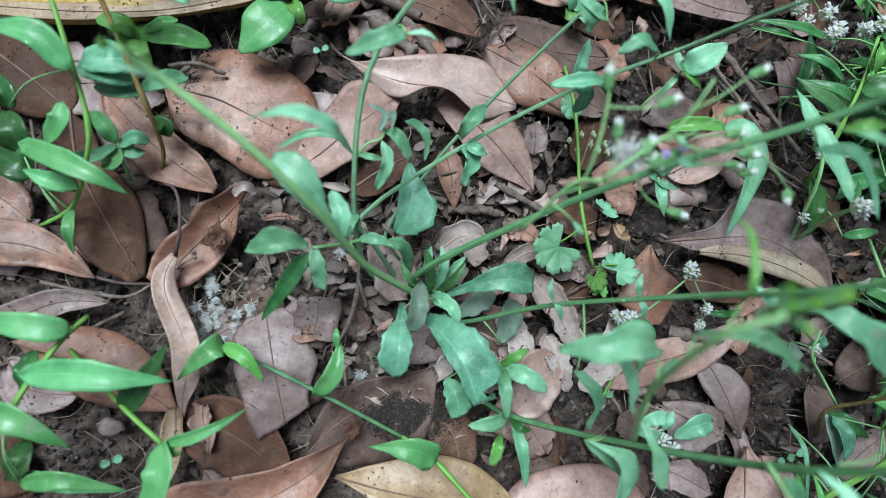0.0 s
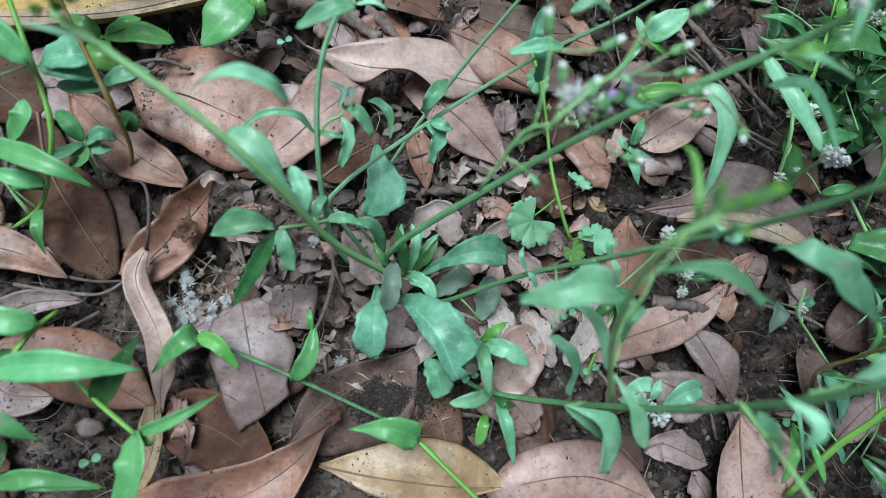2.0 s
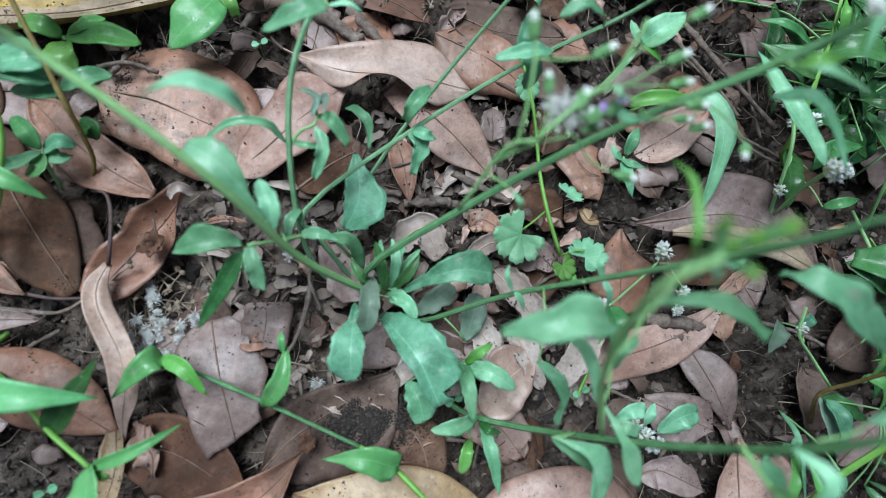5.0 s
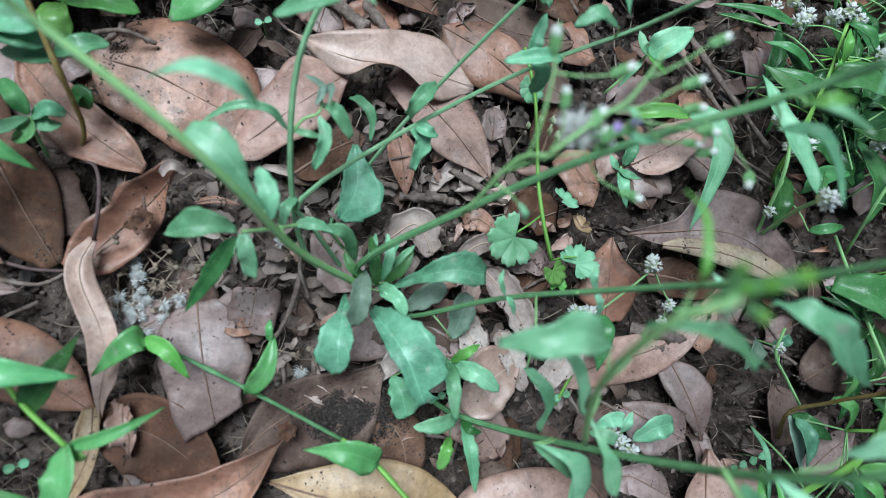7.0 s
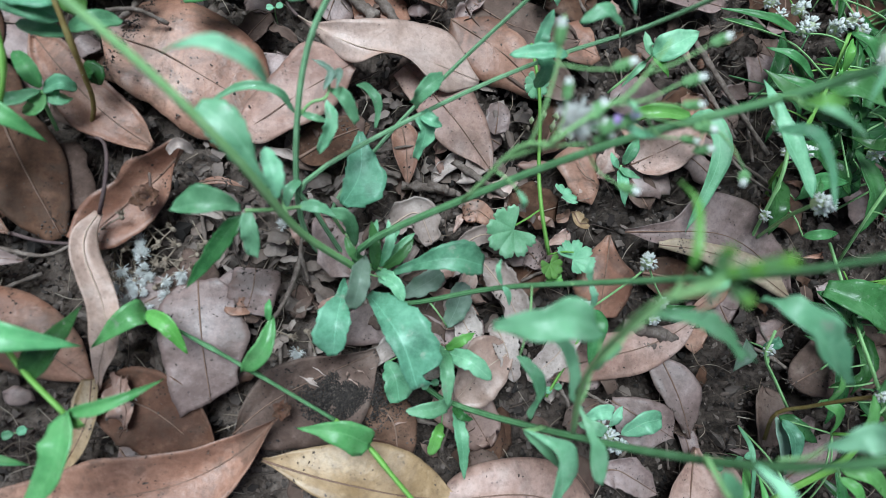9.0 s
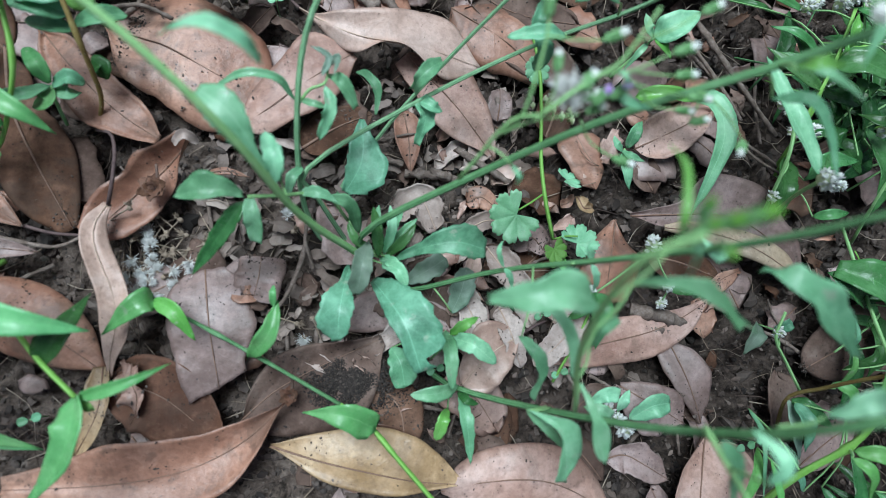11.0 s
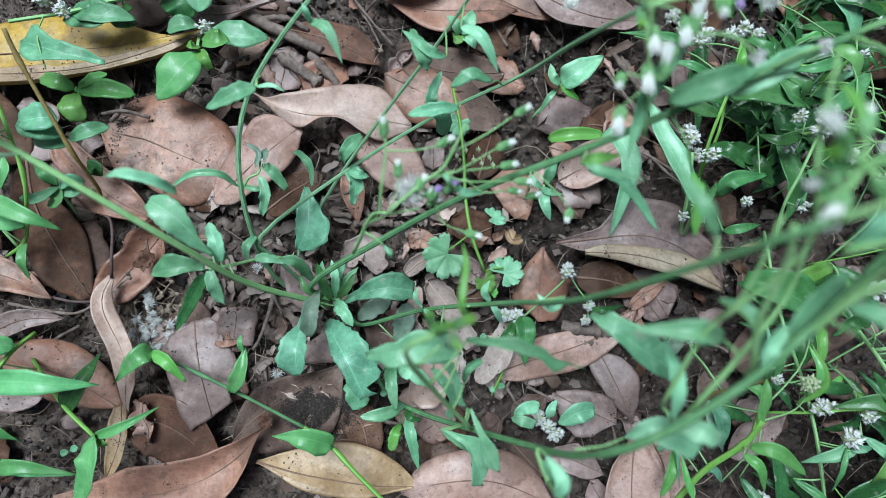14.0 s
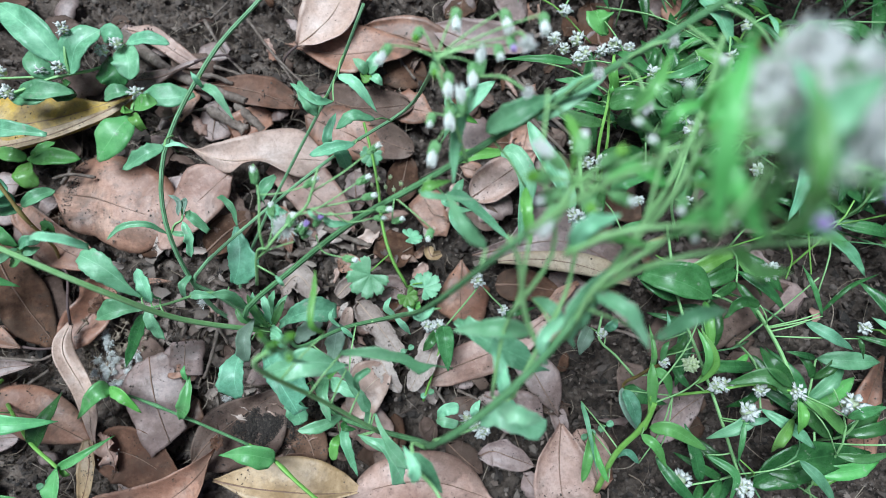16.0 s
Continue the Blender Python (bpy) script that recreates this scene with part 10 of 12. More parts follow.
leaf_on(wf, "bright", [(0.2232, -0.0930, 0.0400), (0.2316, -0.0812, 0.0500), (0.2278, -0.0627, 0.0500)], 0.0052, name='leaf', cup=0.5)
leaf_on(wf, "deep", [(0.2128, -0.0824, 0.0400), (0.2146, -0.0883, 0.0440), (0.2202, -0.0956, 0.0400)], 0.0042, name='leaf', cup=0.4)
leaf_on(wf, "teal", [(0.1911, -0.0943, 0.0180), (0.1924, -0.1032, 0.0240), (0.1952, -0.1174, 0.0180)], 0.0084, name='leaf', cup=0.4)
leaf_on(wf, "leafy", [(0.3011, -0.1223, 0.0400), (0.3066, -0.1191, 0.0460), (0.3236, -0.1196, 0.0400)], 0.0063, name='leaf', cup=0.4)
leaf_on(wf, "deep", [(0.3168, -0.0820, 0.0400), (0.3173, -0.0867, 0.0400), (0.3211, -0.0939, 0.0340)], 0.0031, name='leaf', cup=0.4)
wg = thing("white_flowered_weed", (0.1934, -0.0658, 0.0000), "sprawling green weed with lance-shaped leaves and papery white flower heads", "weed", "white-flowered weeds")
stem_on(wg, [(0.2014, -0.0901, 0.0100), (0.1909, -0.0749, 0.0140), (0.1811, -0.0632, 0.0200), (0.1840, -0.0503, 0.0240)], 0.0008, 0.0007, STEM_PALE, n=10, sides=5)
leaf_on(wg, "worn", [(0.1799, -0.0566, 0.0100), (0.1739, -0.0623, 0.0160), (0.1704, -0.0715, 0.0100)], 0.0093, name='leaf', cup=0.3)
leaf_on(wg, "teal", [(0.1881, -0.0595, 0.0100), (0.1919, -0.0565, 0.0160), (0.1961, -0.0538, 0.0120)], 0.0059, name='leaf', cup=0.3)
white_head(wg, (0.1833, -0.0602, 0.0200), 0.0035)
wh = thing("white_flowered_weed", (0.2376, 0.0748, 0.0000), "sprawling green weed with lance-shaped leaves and papery white flower heads", "weed", "white-flowered weeds")
stem_on(wh, [(0.2035, 0.0304, -0.0000), (0.2059, 0.0524, 0.0240), (0.2099, 0.0755, 0.0360), (0.2299, 0.0813, 0.0440), (0.2572, 0.0789, 0.0480)], 0.0009, 0.0008, STEM_BRIGHT, n=16, sides=6)
stem_on(wh, [(0.2485, 0.0540, 0.0000), (0.2604, 0.0530, 0.0300), (0.2725, 0.0479, 0.0440), (0.2832, 0.0423, 0.0460)], 0.0008, 0.0008, STEM_PALE, n=12, sides=6)
white_head(wh, (0.1967, 0.1019, 0.0400), 0.0050)
white_head(wh, (0.1946, 0.1131, 0.0360), 0.0050)
white_head(wh, (0.2152, 0.1047, 0.0360), 0.0050)
white_head(wh, (0.1984, 0.0394, 0.0300), 0.0050)
white_head(wh, (0.2318, 0.0827, 0.0440), 0.0050)
white_head(wh, (0.2492, 0.0785, 0.0400), 0.0040)
white_head(wh, (0.2151, 0.0765, 0.0360), 0.0050)
white_head(wh, (0.1856, 0.0534, 0.0300), 0.0050)
white_head(wh, (0.1835, 0.0075, 0.0200), 0.0035)
white_head(wh, (0.2169, 0.0136, 0.0260), 0.0040)
white_head(wh, (0.2781, 0.0183, 0.0460), 0.0040)
white_head(wh, (0.1916, 0.1327, 0.0340), 0.0045)
leaf_on(wh, "grass", [(0.2093, 0.0721, 0.0360), (0.2240, 0.0675, 0.0440), (0.2498, 0.0603, 0.0380)], 0.0090, name='leaf', cup=0.4)
leaf_on(wh, "leafy", [(0.2055, 0.0665, 0.0340), (0.1927, 0.0695, 0.0400), (0.1787, 0.0774, 0.0340)], 0.0064, name='leaf', cup=0.4)
leaf_on(wh, "bright", [(0.2076, 0.0724, 0.0360), (0.2058, 0.0754, 0.0460), (0.2071, 0.0829, 0.0440)], 0.0026, name='leaf')
leaf_on(wh, "leafy", [(0.2302, 0.0829, 0.0440), (0.2196, 0.0902, 0.0500), (0.2117, 0.0988, 0.0440)], 0.0068, name='leaf', cup=0.4)
leaf_on(wh, "leafy", [(0.2341, 0.0772, 0.0440), (0.2407, 0.0695, 0.0480), (0.2430, 0.0639, 0.0400)], 0.0078, name='leaf', cup=0.5)
leaf_on(wh, "deep", [(0.2146, 0.0651, 0.0200), (0.2255, 0.0595, 0.0260), (0.2433, 0.0635, 0.0180)], 0.0095, name='leaf', cup=0.4)
leaf_on(wh, "leafy", [(0.2227, 0.0617, 0.0400), (0.2243, 0.0581, 0.0400), (0.2271, 0.0557, 0.0340)], 0.0075, name='leaf', cup=0.4)
leaf_on(wh, "deep", [(0.2208, 0.0498, 0.0140), (0.2241, 0.0403, 0.0200), (0.2335, 0.0376, 0.0120)], 0.0113, name='leaf', cup=0.4)
leaf_on(wh, "grass", [(0.2079, 0.1269, 0.0400), (0.2074, 0.1175, 0.0440), (0.2135, 0.1139, 0.0360)], 0.0162, name='leaf', cup=0.4)
leaf_on(wh, "deep", [(0.1676, 0.1153, 0.0140), (0.1794, 0.1085, 0.0220), (0.1949, 0.1084, 0.0160)], 0.0040, name='leaf', cup=0.5)
leaf_on(wh, "grass", [(0.2586, 0.0926, 0.0440), (0.2666, 0.0816, 0.0500), (0.2733, 0.0707, 0.0420)], 0.0089, name='leaf', cup=0.5)
leaf_on(wh, "leafy", [(0.2449, 0.0493, 0.0160), (0.2466, 0.0219, 0.0240), (0.2446, 0.0029, 0.0160)], 0.0122, name='leaf', cup=0.4)
seedling_c = thing("seedling", (0.0668, 0.1264, 0.0000), "small pale green seedling with four leaves on leaf litter", "seedling", "seedlings")
leaf_on(seedling_c, "mint", [(0.0664, 0.1228, 0.0080), (0.0642, 0.1260, 0.0140), (0.0592, 0.1326, 0.0120)], 0.0068, name='leaf', cup=0.3)
leaf_on(seedling_c, "mint", [(0.0675, 0.1234, 0.0080), (0.0718, 0.1266, 0.0140), (0.0747, 0.1354, 0.0120)], 0.0088, name='leaf', cup=0.3)
leaf_on(seedling_c, "bright", [(0.0666, 0.1221, 0.0080), (0.0651, 0.1192, 0.0100), (0.0627, 0.1182, 0.0080)], 0.0082, name='leaf', cup=0.3)
leaf_on(seedling_c, "mint", [(0.0680, 0.1219, 0.0080), (0.0726, 0.1167, 0.0120), (0.0754, 0.1138, 0.0080)], 0.0061, name='leaf', cup=0.3)
tiny_sprout((-0.0662, 0.0966, 0.0030), 0.0022)
tiny_sprout((-0.1569, -0.1017, 0.0030), 0.0026)
tiny_sprout((0.1804, -0.1163, 0.0030), 0.0028)
tiny_sprout((0.0682, -0.0541, 0.0030), 0.0024)
tiny_sprout((0.0767, -0.0821, 0.0030), 0.0024)
tiny_sprout((0.1691, -0.1198, 0.0030), 0.0026)
tiny_sprout((0.0156, -0.0806, 0.0030), 0.0024)
twig([(-0.0150, 0.0236, -0.0070), (-0.0083, 0.0216, -0.0050), (-0.0018, 0.0205, -0.0050)], 0.0020, "short thick piece of dry brown twig", "twig")
twig([(-0.0006, 0.0161, -0.0070), (0.0128, 0.0153, -0.0040), (0.0269, 0.0138, -0.0060)], 0.0022, "short thick piece of dry brown twig", "twig")
twig([(-0.0953, 0.1808, -0.0060), (-0.0692, 0.1537, -0.0030), (-0.0454, 0.1359, -0.0010), (-0.0146, 0.1192, 0.0000)], 0.0037, "thick grey-brown broken stick on the soil", "stick")
twig([(-0.0405, 0.1187, -0.0050), (-0.0293, 0.1101, -0.0030), (-0.0175, 0.1006, -0.0050)], 0.0035, "thick grey-brown broken stick on the soil", "stick")
twig([(-0.0227, 0.1197, -0.0040), (-0.0131, 0.1077, -0.0030), (-0.0041, 0.0958, -0.0060)], 0.0029, "thick grey-brown broken stick on the soil", "stick")
twig([(-0.0467, -0.0180, -0.0040), (-0.0497, -0.0345, 0.0010), (-0.0547, -0.0472, 0.0010), (-0.0601, -0.0537, -0.0040)], 0.0012, "thin bent brown dry stalk on dead leaves", "twig")
twig([(-0.1931, -0.0205, -0.0010), (-0.1706, -0.0258, 0.0010), (-0.1538, -0.0278, 0.0020), (-0.1442, -0.0218, -0.0010)], 0.0009, "dark dried stalk of a leaf", "twig")
twig([(0.0251, 0.0301, -0.0050), (0.0370, 0.0220, -0.0020), (0.0532, 0.0138, -0.0050)], 0.0020, "weathered twig half buried in soil", "twig")
twig([(0.1665, 0.1163, -0.0100), (0.1782, 0.0943, -0.0070), (0.1973, 0.0754, -0.0100)], 0.0014, "dark root running through the soil", "twig")
twig([(0.1590, 0.0983, -0.0110), (0.1751, 0.0808, -0.0090), (0.1935, 0.0614, -0.0110)], 0.0012, "dark root running through the soil", "twig")
twig([(0.1734, 0.0509, -0.0030), (0.1912, 0.0371, 0.0010), (0.2113, 0.0267, -0.0010)], 0.0009, "thin greyish stalk among green weeds", "twig")
twig([(0.1179, -0.0503, -0.0050), (0.1284, -0.0527, 0.0000), (0.1467, -0.0563, -0.0040)], 0.0036, "dark piece of flaky bark lying on the soil", "bark_piece")
twig([(0.1192, -0.0580, -0.0050), (0.1307, -0.0600, -0.0020), (0.1454, -0.0610, -0.0050)], 0.0026, "dark piece of flaky bark lying on the soil", "bark_piece")
twig([(0.0800, -0.0797, -0.0050), (0.0855, -0.0880, -0.0010), (0.0912, -0.1033, -0.0050)], 0.0009, "thin curved dry stalk on the soil", "twig")
twig([(-0.0177, 0.0329, -0.0050), (-0.0216, 0.0164, -0.0010), (-0.0257, 0.0019, -0.0040)], 0.0009, "thin dry stalk beside the stem", "twig")
twig([(-0.0130, 0.0310, -0.0030), (-0.0028, 0.0337, 0.0000), (0.0048, 0.0355, -0.0020)], 0.0006, "thin orange-brown straw lying on the litter", "twig")
twig([(-0.0376, 0.1813, -0.0030), (-0.0260, 0.1556, 0.0000), (-0.0128, 0.1372, -0.0040)], 0.0010, "thin dry stalk lying on the dead leaves", "twig")
twig([(-0.0087, 0.1773, -0.0020), (0.0074, 0.1474, 0.0010), (0.0273, 0.1220, -0.0030)], 0.0009, "long thin dry stalk on leaves", "twig")
twig([(0.0953, -0.0836, -0.0050), (0.1057, -0.0899, -0.0010), (0.1134, -0.0974, -0.0040)], 0.0009, "thin curved dry stalk on the soil", "twig")
dried_head((-0.1234, -0.0095, 0.0070), 0.0036, 0, 0.5)
twig([(-0.0499, 0.1408, -0.0010), (-0.0349, 0.1392, 0.0020), (-0.0229, 0.1333, -0.0020)], 0.0016, "short weathered side twig on the litter", "twig")
twig([(-0.0456, -0.0049, -0.0030), (-0.0474, -0.0201, 0.0010), (-0.0433, -0.0341, -0.0040)], 0.0010, "thin brown stalk leaning in the litter", "twig")
twig([(-0.1379, 0.0834, 0.0070), (-0.1235, 0.0827, 0.0120), (-0.1115, 0.0801, 0.0070)], 0.0010, "short dry twig curled over a leaf", "twig")
twig([(-0.1342, 0.0796, 0.0050), (-0.1273, 0.0827, 0.0100), (-0.1240, 0.0900, 0.0080)], 0.0013, "short dry twig curled over a leaf", "twig")
twig([(0.0036, 0.1546, -0.0040), (0.0135, 0.1357, -0.0010), (0.0208, 0.1196, -0.0040)], 0.0008, "thin dry straw bent over leaves", "twig")
twig([(0.1618, 0.1136, -0.0050), (0.1772, 0.0857, -0.0010), (0.2073, 0.0487, -0.0040)], 0.0015, "brown root lying bare on the soil", "root")
twig([(0.1566, 0.1034, -0.0060), (0.1721, 0.0758, -0.0020), (0.1871, 0.0562, -0.0050)], 0.0012, "brown root lying bare on the soil", "root")
twig([(0.1750, 0.0515, -0.0030), (0.1894, 0.0329, 0.0020), (0.2038, 0.0232, 0.0050)], 0.0008, "thin greyish stalk among green weeds", "twig")
twig([(0.0124, 0.0169, -0.0040), (0.0195, 0.0150, -0.0020), (0.0219, 0.0148, -0.0030)], 0.0024, "short thick piece of dry brown twig", "twig")

# stalks that carry the outlying leaves
stem_on(weed, [(-0.0200, -0.0293, 0.0091), (-0.0181, -0.0311, 0.0103), (-0.0163, -0.0329, 0.0100)], 0.0005, 0.0004, STEM_PALE, name="petiole", n=8, sides=5)
stem_on(weed, [(-0.0198, -0.0295, 0.0077), (-0.0219, -0.0319, 0.0088), (-0.0240, -0.0343, 0.0080)], 0.0005, 0.0004, STEM_PALE, name="petiole", n=8, sides=5)
stem_on(weed, [(-0.0200, -0.0292, 0.0094), (-0.0175, -0.0297, 0.0105), (-0.0149, -0.0301, 0.0100)], 0.0005, 0.0004, STEM_PALE, name="petiole", n=8, sides=5)
stem_on(weed, [(0.0059, -0.0656, -0.0038), (0.0001, -0.0679, 0.0035), (-0.0057, -0.0703, 0.0060)], 0.0005, 0.0004, STEM_PALE, name="petiole", n=8, sides=5)
stem_on(weed, [(-0.0189, -0.0264, 0.0079), (-0.0156, -0.0260, 0.0089), (-0.0123, -0.0257, 0.0080)], 0.0005, 0.0004, STEM_PALE, name="petiole", n=8, sides=5)
stem_on(weed, [(-0.0189, -0.0264, 0.0078), (-0.0149, -0.0260, 0.0091), (-0.0109, -0.0256, 0.0080)], 0.0005, 0.0004, STEM_PALE, name="petiole", n=8, sides=5)
stem_on(weed, [(-0.0190, -0.0258, 0.0095), (-0.0143, -0.0258, 0.0112), (-0.0095, -0.0258, 0.0100)], 0.0005, 0.0004, STEM_PALE, name="petiole", n=8, sides=5)
stem_on(weed, [(-0.0190, -0.0260, 0.0089), (-0.0160, -0.0274, 0.0104), (-0.0130, -0.0287, 0.0100)], 0.0005, 0.0004, STEM_PALE, name="petiole", n=8, sides=5)
stem_on(weed, [(-0.0190, -0.0259, 0.0092), (-0.0149, -0.0266, 0.0108), (-0.0108, -0.0272, 0.0100)], 0.0005, 0.0004, STEM_PALE, name="petiole", n=8, sides=5)
stem_on(weed, [(-0.0190, -0.0260, 0.0089), (-0.0144, -0.0270, 0.0109), (-0.0097, -0.0281, 0.0100)], 0.0005, 0.0004, STEM_PALE, name="petiole", n=8, sides=5)
stem_on(weed, [(-0.0199, -0.0293, 0.0088), (-0.0156, -0.0304, 0.0107), (-0.0113, -0.0315, 0.0100)], 0.0005, 0.0004, STEM_PALE, name="petiole", n=8, sides=5)
stem_on(weed, [(-0.0188, -0.0272, 0.0053), (-0.0155, -0.0278, 0.0067), (-0.0122, -0.0283, 0.0060)], 0.0005, 0.0004, STEM_PALE, name="petiole", n=8, sides=5)
stem_on(weed, [(0.0117, -0.0413, 0.0123), (0.0171, -0.0474, 0.0113), (0.0225, -0.0535, 0.0050)], 0.0005, 0.0004, STEM_PALE, name="petiole", n=8, sides=5)
stem_on(weed, [(-0.0322, -0.0088, 0.0204), (-0.0316, -0.0052, 0.0203), (-0.0309, -0.0017, 0.0180)], 0.0005, 0.0004, STEM_PALE, name="petiole", n=8, sides=5)
stem_on(weed, [(-0.0277, -0.0123, 0.0120), (-0.0249, -0.0150, 0.0122), (-0.0222, -0.0176, 0.0100)], 0.0005, 0.0004, STEM_PALE, name="petiole", n=8, sides=5)
stem_on(weed, [(-0.0517, -0.0114, 0.0749), (-0.0529, -0.0090, 0.0743), (-0.0541, -0.0067, 0.0720)], 0.0005, 0.0004, STEM_PALE, name="petiole", n=8, sides=5)
stem_on(weed, [(-0.0493, -0.0136, 0.0692), (-0.0511, -0.0115, 0.0686), (-0.0529, -0.0094, 0.0660)], 0.0005, 0.0004, STEM_PALE, name="petiole", n=8, sides=5)
stem_on(weed, [(-0.0814, 0.0139, 0.1177), (-0.0819, 0.0153, 0.1158), (-0.0824, 0.0166, 0.1120)], 0.0005, 0.0004, STEM_PALE, name="petiole", n=8, sides=5)
stem_on(weed, [(-0.0474, -0.0153, 0.0649), (-0.0493, -0.0112, 0.0640), (-0.0512, -0.0071, 0.0600)], 0.0005, 0.0004, STEM_PALE, name="petiole", n=8, sides=5)
stem_on(weed, [(-0.0311, 0.0735, 0.0737), (-0.0302, 0.0683, 0.0835), (-0.0293, 0.0630, 0.0880)], 0.0005, 0.0004, STEM_PALE, name="petiole", n=8, sides=5)
stem_on(weed, [(-0.0309, 0.0737, 0.0738), (-0.0299, 0.0683, 0.0836), (-0.0288, 0.0630, 0.0880)], 0.0005, 0.0004, STEM_PALE, name="petiole", n=8, sides=5)
stem_on(weed, [(-0.0081, 0.0966, 0.0878), (-0.0058, 0.0906, 0.0966), (-0.0034, 0.0845, 0.1000)], 0.0005, 0.0004, STEM_PALE, name="petiole", n=8, sides=5)
stem_on(weed, [(-0.0081, 0.0966, 0.0878), (-0.0058, 0.0906, 0.0966), (-0.0034, 0.0845, 0.1000)], 0.0005, 0.0004, STEM_PALE, name="petiole", n=8, sides=5)
stem_on(weed, [(0.0507, 0.0612, 0.0505), (0.0487, 0.0611, 0.0555), (0.0467, 0.0611, 0.0580)], 0.0005, 0.0004, STEM_PALE, name="petiole", n=8, sides=5)
stem_on(weed, [(0.0511, 0.0613, 0.0507), (0.0492, 0.0612, 0.0556), (0.0472, 0.0611, 0.0580)], 0.0005, 0.0004, STEM_PALE, name="petiole", n=8, sides=5)
stem_on(weed, [(0.0797, 0.0687, 0.0657), (0.0764, 0.0668, 0.0753), (0.0732, 0.0648, 0.0800)], 0.0005, 0.0004, STEM_PALE, name="petiole", n=8, sides=5)
stem_on(weed, [(0.0606, 0.0638, 0.0557), (0.0599, 0.0621, 0.0587), (0.0592, 0.0604, 0.0600)], 0.0005, 0.0004, STEM_PALE, name="petiole", n=8, sides=5)
stem_on(weed, [(0.0622, 0.0996, 0.0829), (0.0606, 0.0920, 0.0902), (0.0591, 0.0844, 0.0920)], 0.0005, 0.0004, STEM_PALE, name="petiole", n=8, sides=5)
stem_on(weed, [(0.0481, 0.0890, 0.0622), (0.0462, 0.0800, 0.0749), (0.0443, 0.0710, 0.0800)], 0.0005, 0.0004, STEM_PALE, name="petiole", n=8, sides=5)
stem_on(weed, [(0.0541, 0.0937, 0.0702), (0.0537, 0.0859, 0.0767), (0.0533, 0.0781, 0.0780)], 0.0005, 0.0004, STEM_PALE, name="petiole", n=8, sides=5)
stem_on(weed, [(0.0106, -0.0721, -0.0014), (0.0148, -0.0670, 0.0069), (0.0191, -0.0619, 0.0100)], 0.0005, 0.0004, STEM_PALE, name="petiole", n=8, sides=5)
stem_on(weed, [(0.0133, -0.0759, -0.0001), (0.0174, -0.0704, 0.0099), (0.0214, -0.0650, 0.0140)], 0.0005, 0.0004, STEM_PALE, name="petiole", n=8, sides=5)
stem_on(weed, [(0.0123, -0.0745, -0.0006), (0.0165, -0.0689, 0.0097), (0.0206, -0.0633, 0.0140)], 0.0005, 0.0004, STEM_PALE, name="petiole", n=8, sides=5)
stem_on(weed, [(0.0216, -0.0871, 0.0045), (0.0215, -0.0927, 0.0059), (0.0215, -0.0983, 0.0040)], 0.0005, 0.0004, STEM_PALE, name="petiole", n=8, sides=5)
stem_on(weed, [(0.0469, -0.0353, 0.0548), (0.0437, -0.0489, 0.0616), (0.0406, -0.0625, 0.0600)], 0.0005, 0.0004, STEM_PALE, name="petiole", n=8, sides=5)
stem_on(weed, [(0.0518, -0.0818, 0.0863), (0.0527, -0.0791, 0.0860), (0.0535, -0.0765, 0.0840)], 0.0005, 0.0004, STEM_PALE, name="petiole", n=8, sides=5)
stem_on(weed, [(0.0418, -0.0665, 0.1145), (0.0457, -0.0598, 0.1147), (0.0496, -0.0530, 0.1100)], 0.0005, 0.0004, STEM_PALE, name="petiole", n=8, sides=5)
stem_on(weed, [(0.0465, -0.0737, 0.1012), (0.0491, -0.0691, 0.1013), (0.0517, -0.0644, 0.0980)], 0.0005, 0.0004, STEM_PALE, name="petiole", n=8, sides=5)
stem_on(weed, [(0.0525, -0.0828, 0.0843), (0.0535, -0.0801, 0.0841), (0.0545, -0.0773, 0.0820)], 0.0005, 0.0004, STEM_PALE, name="petiole", n=8, sides=5)
stem_on(weed, [(0.0533, -0.0896, 0.0555), (0.0480, -0.0898, 0.0606), (0.0428, -0.0901, 0.0620)], 0.0005, 0.0004, STEM_PALE, name="petiole", n=8, sides=5)
stem_on(weed, [(0.0523, -0.0895, 0.0539), (0.0474, -0.0896, 0.0587), (0.0425, -0.0898, 0.0600)], 0.0005, 0.0004, STEM_PALE, name="petiole", n=8, sides=5)
stem_on(weed, [(0.0378, -0.0592, 0.1308), (0.0445, -0.0526, 0.1323), (0.0513, -0.0459, 0.1280)], 0.0005, 0.0004, STEM_PALE, name="petiole", n=8, sides=5)
stem_on(weed, [(0.0340, -0.0508, 0.1524), (0.0423, -0.0439, 0.1545), (0.0506, -0.0371, 0.1500)], 0.0005, 0.0004, STEM_PALE, name="petiole", n=8, sides=5)
stem_on(weed, [(0.0572, -0.0348, 0.0698), (0.0628, -0.0341, 0.0679), (0.0684, -0.0334, 0.0620)], 0.0005, 0.0004, STEM_PALE, name="petiole", n=8, sides=5)
stem_on(weed, [(0.0571, -0.0348, 0.0697), (0.0627, -0.0344, 0.0679), (0.0683, -0.0340, 0.0620)], 0.0005, 0.0004, STEM_PALE, name="petiole", n=8, sides=5)
stem_on(weed, [(0.0756, -0.0931, 0.1304), (0.0751, -0.0930, 0.1406), (0.0746, -0.0929, 0.1460)], 0.0005, 0.0004, STEM_PALE, name="petiole", n=8, sides=5)
stem_on(weed, [(0.0831, -0.0812, 0.1392), (0.0920, -0.0804, 0.1398), (0.1008, -0.0795, 0.1350)], 0.0005, 0.0004, STEM_PALE, name="petiole", n=8, sides=5)
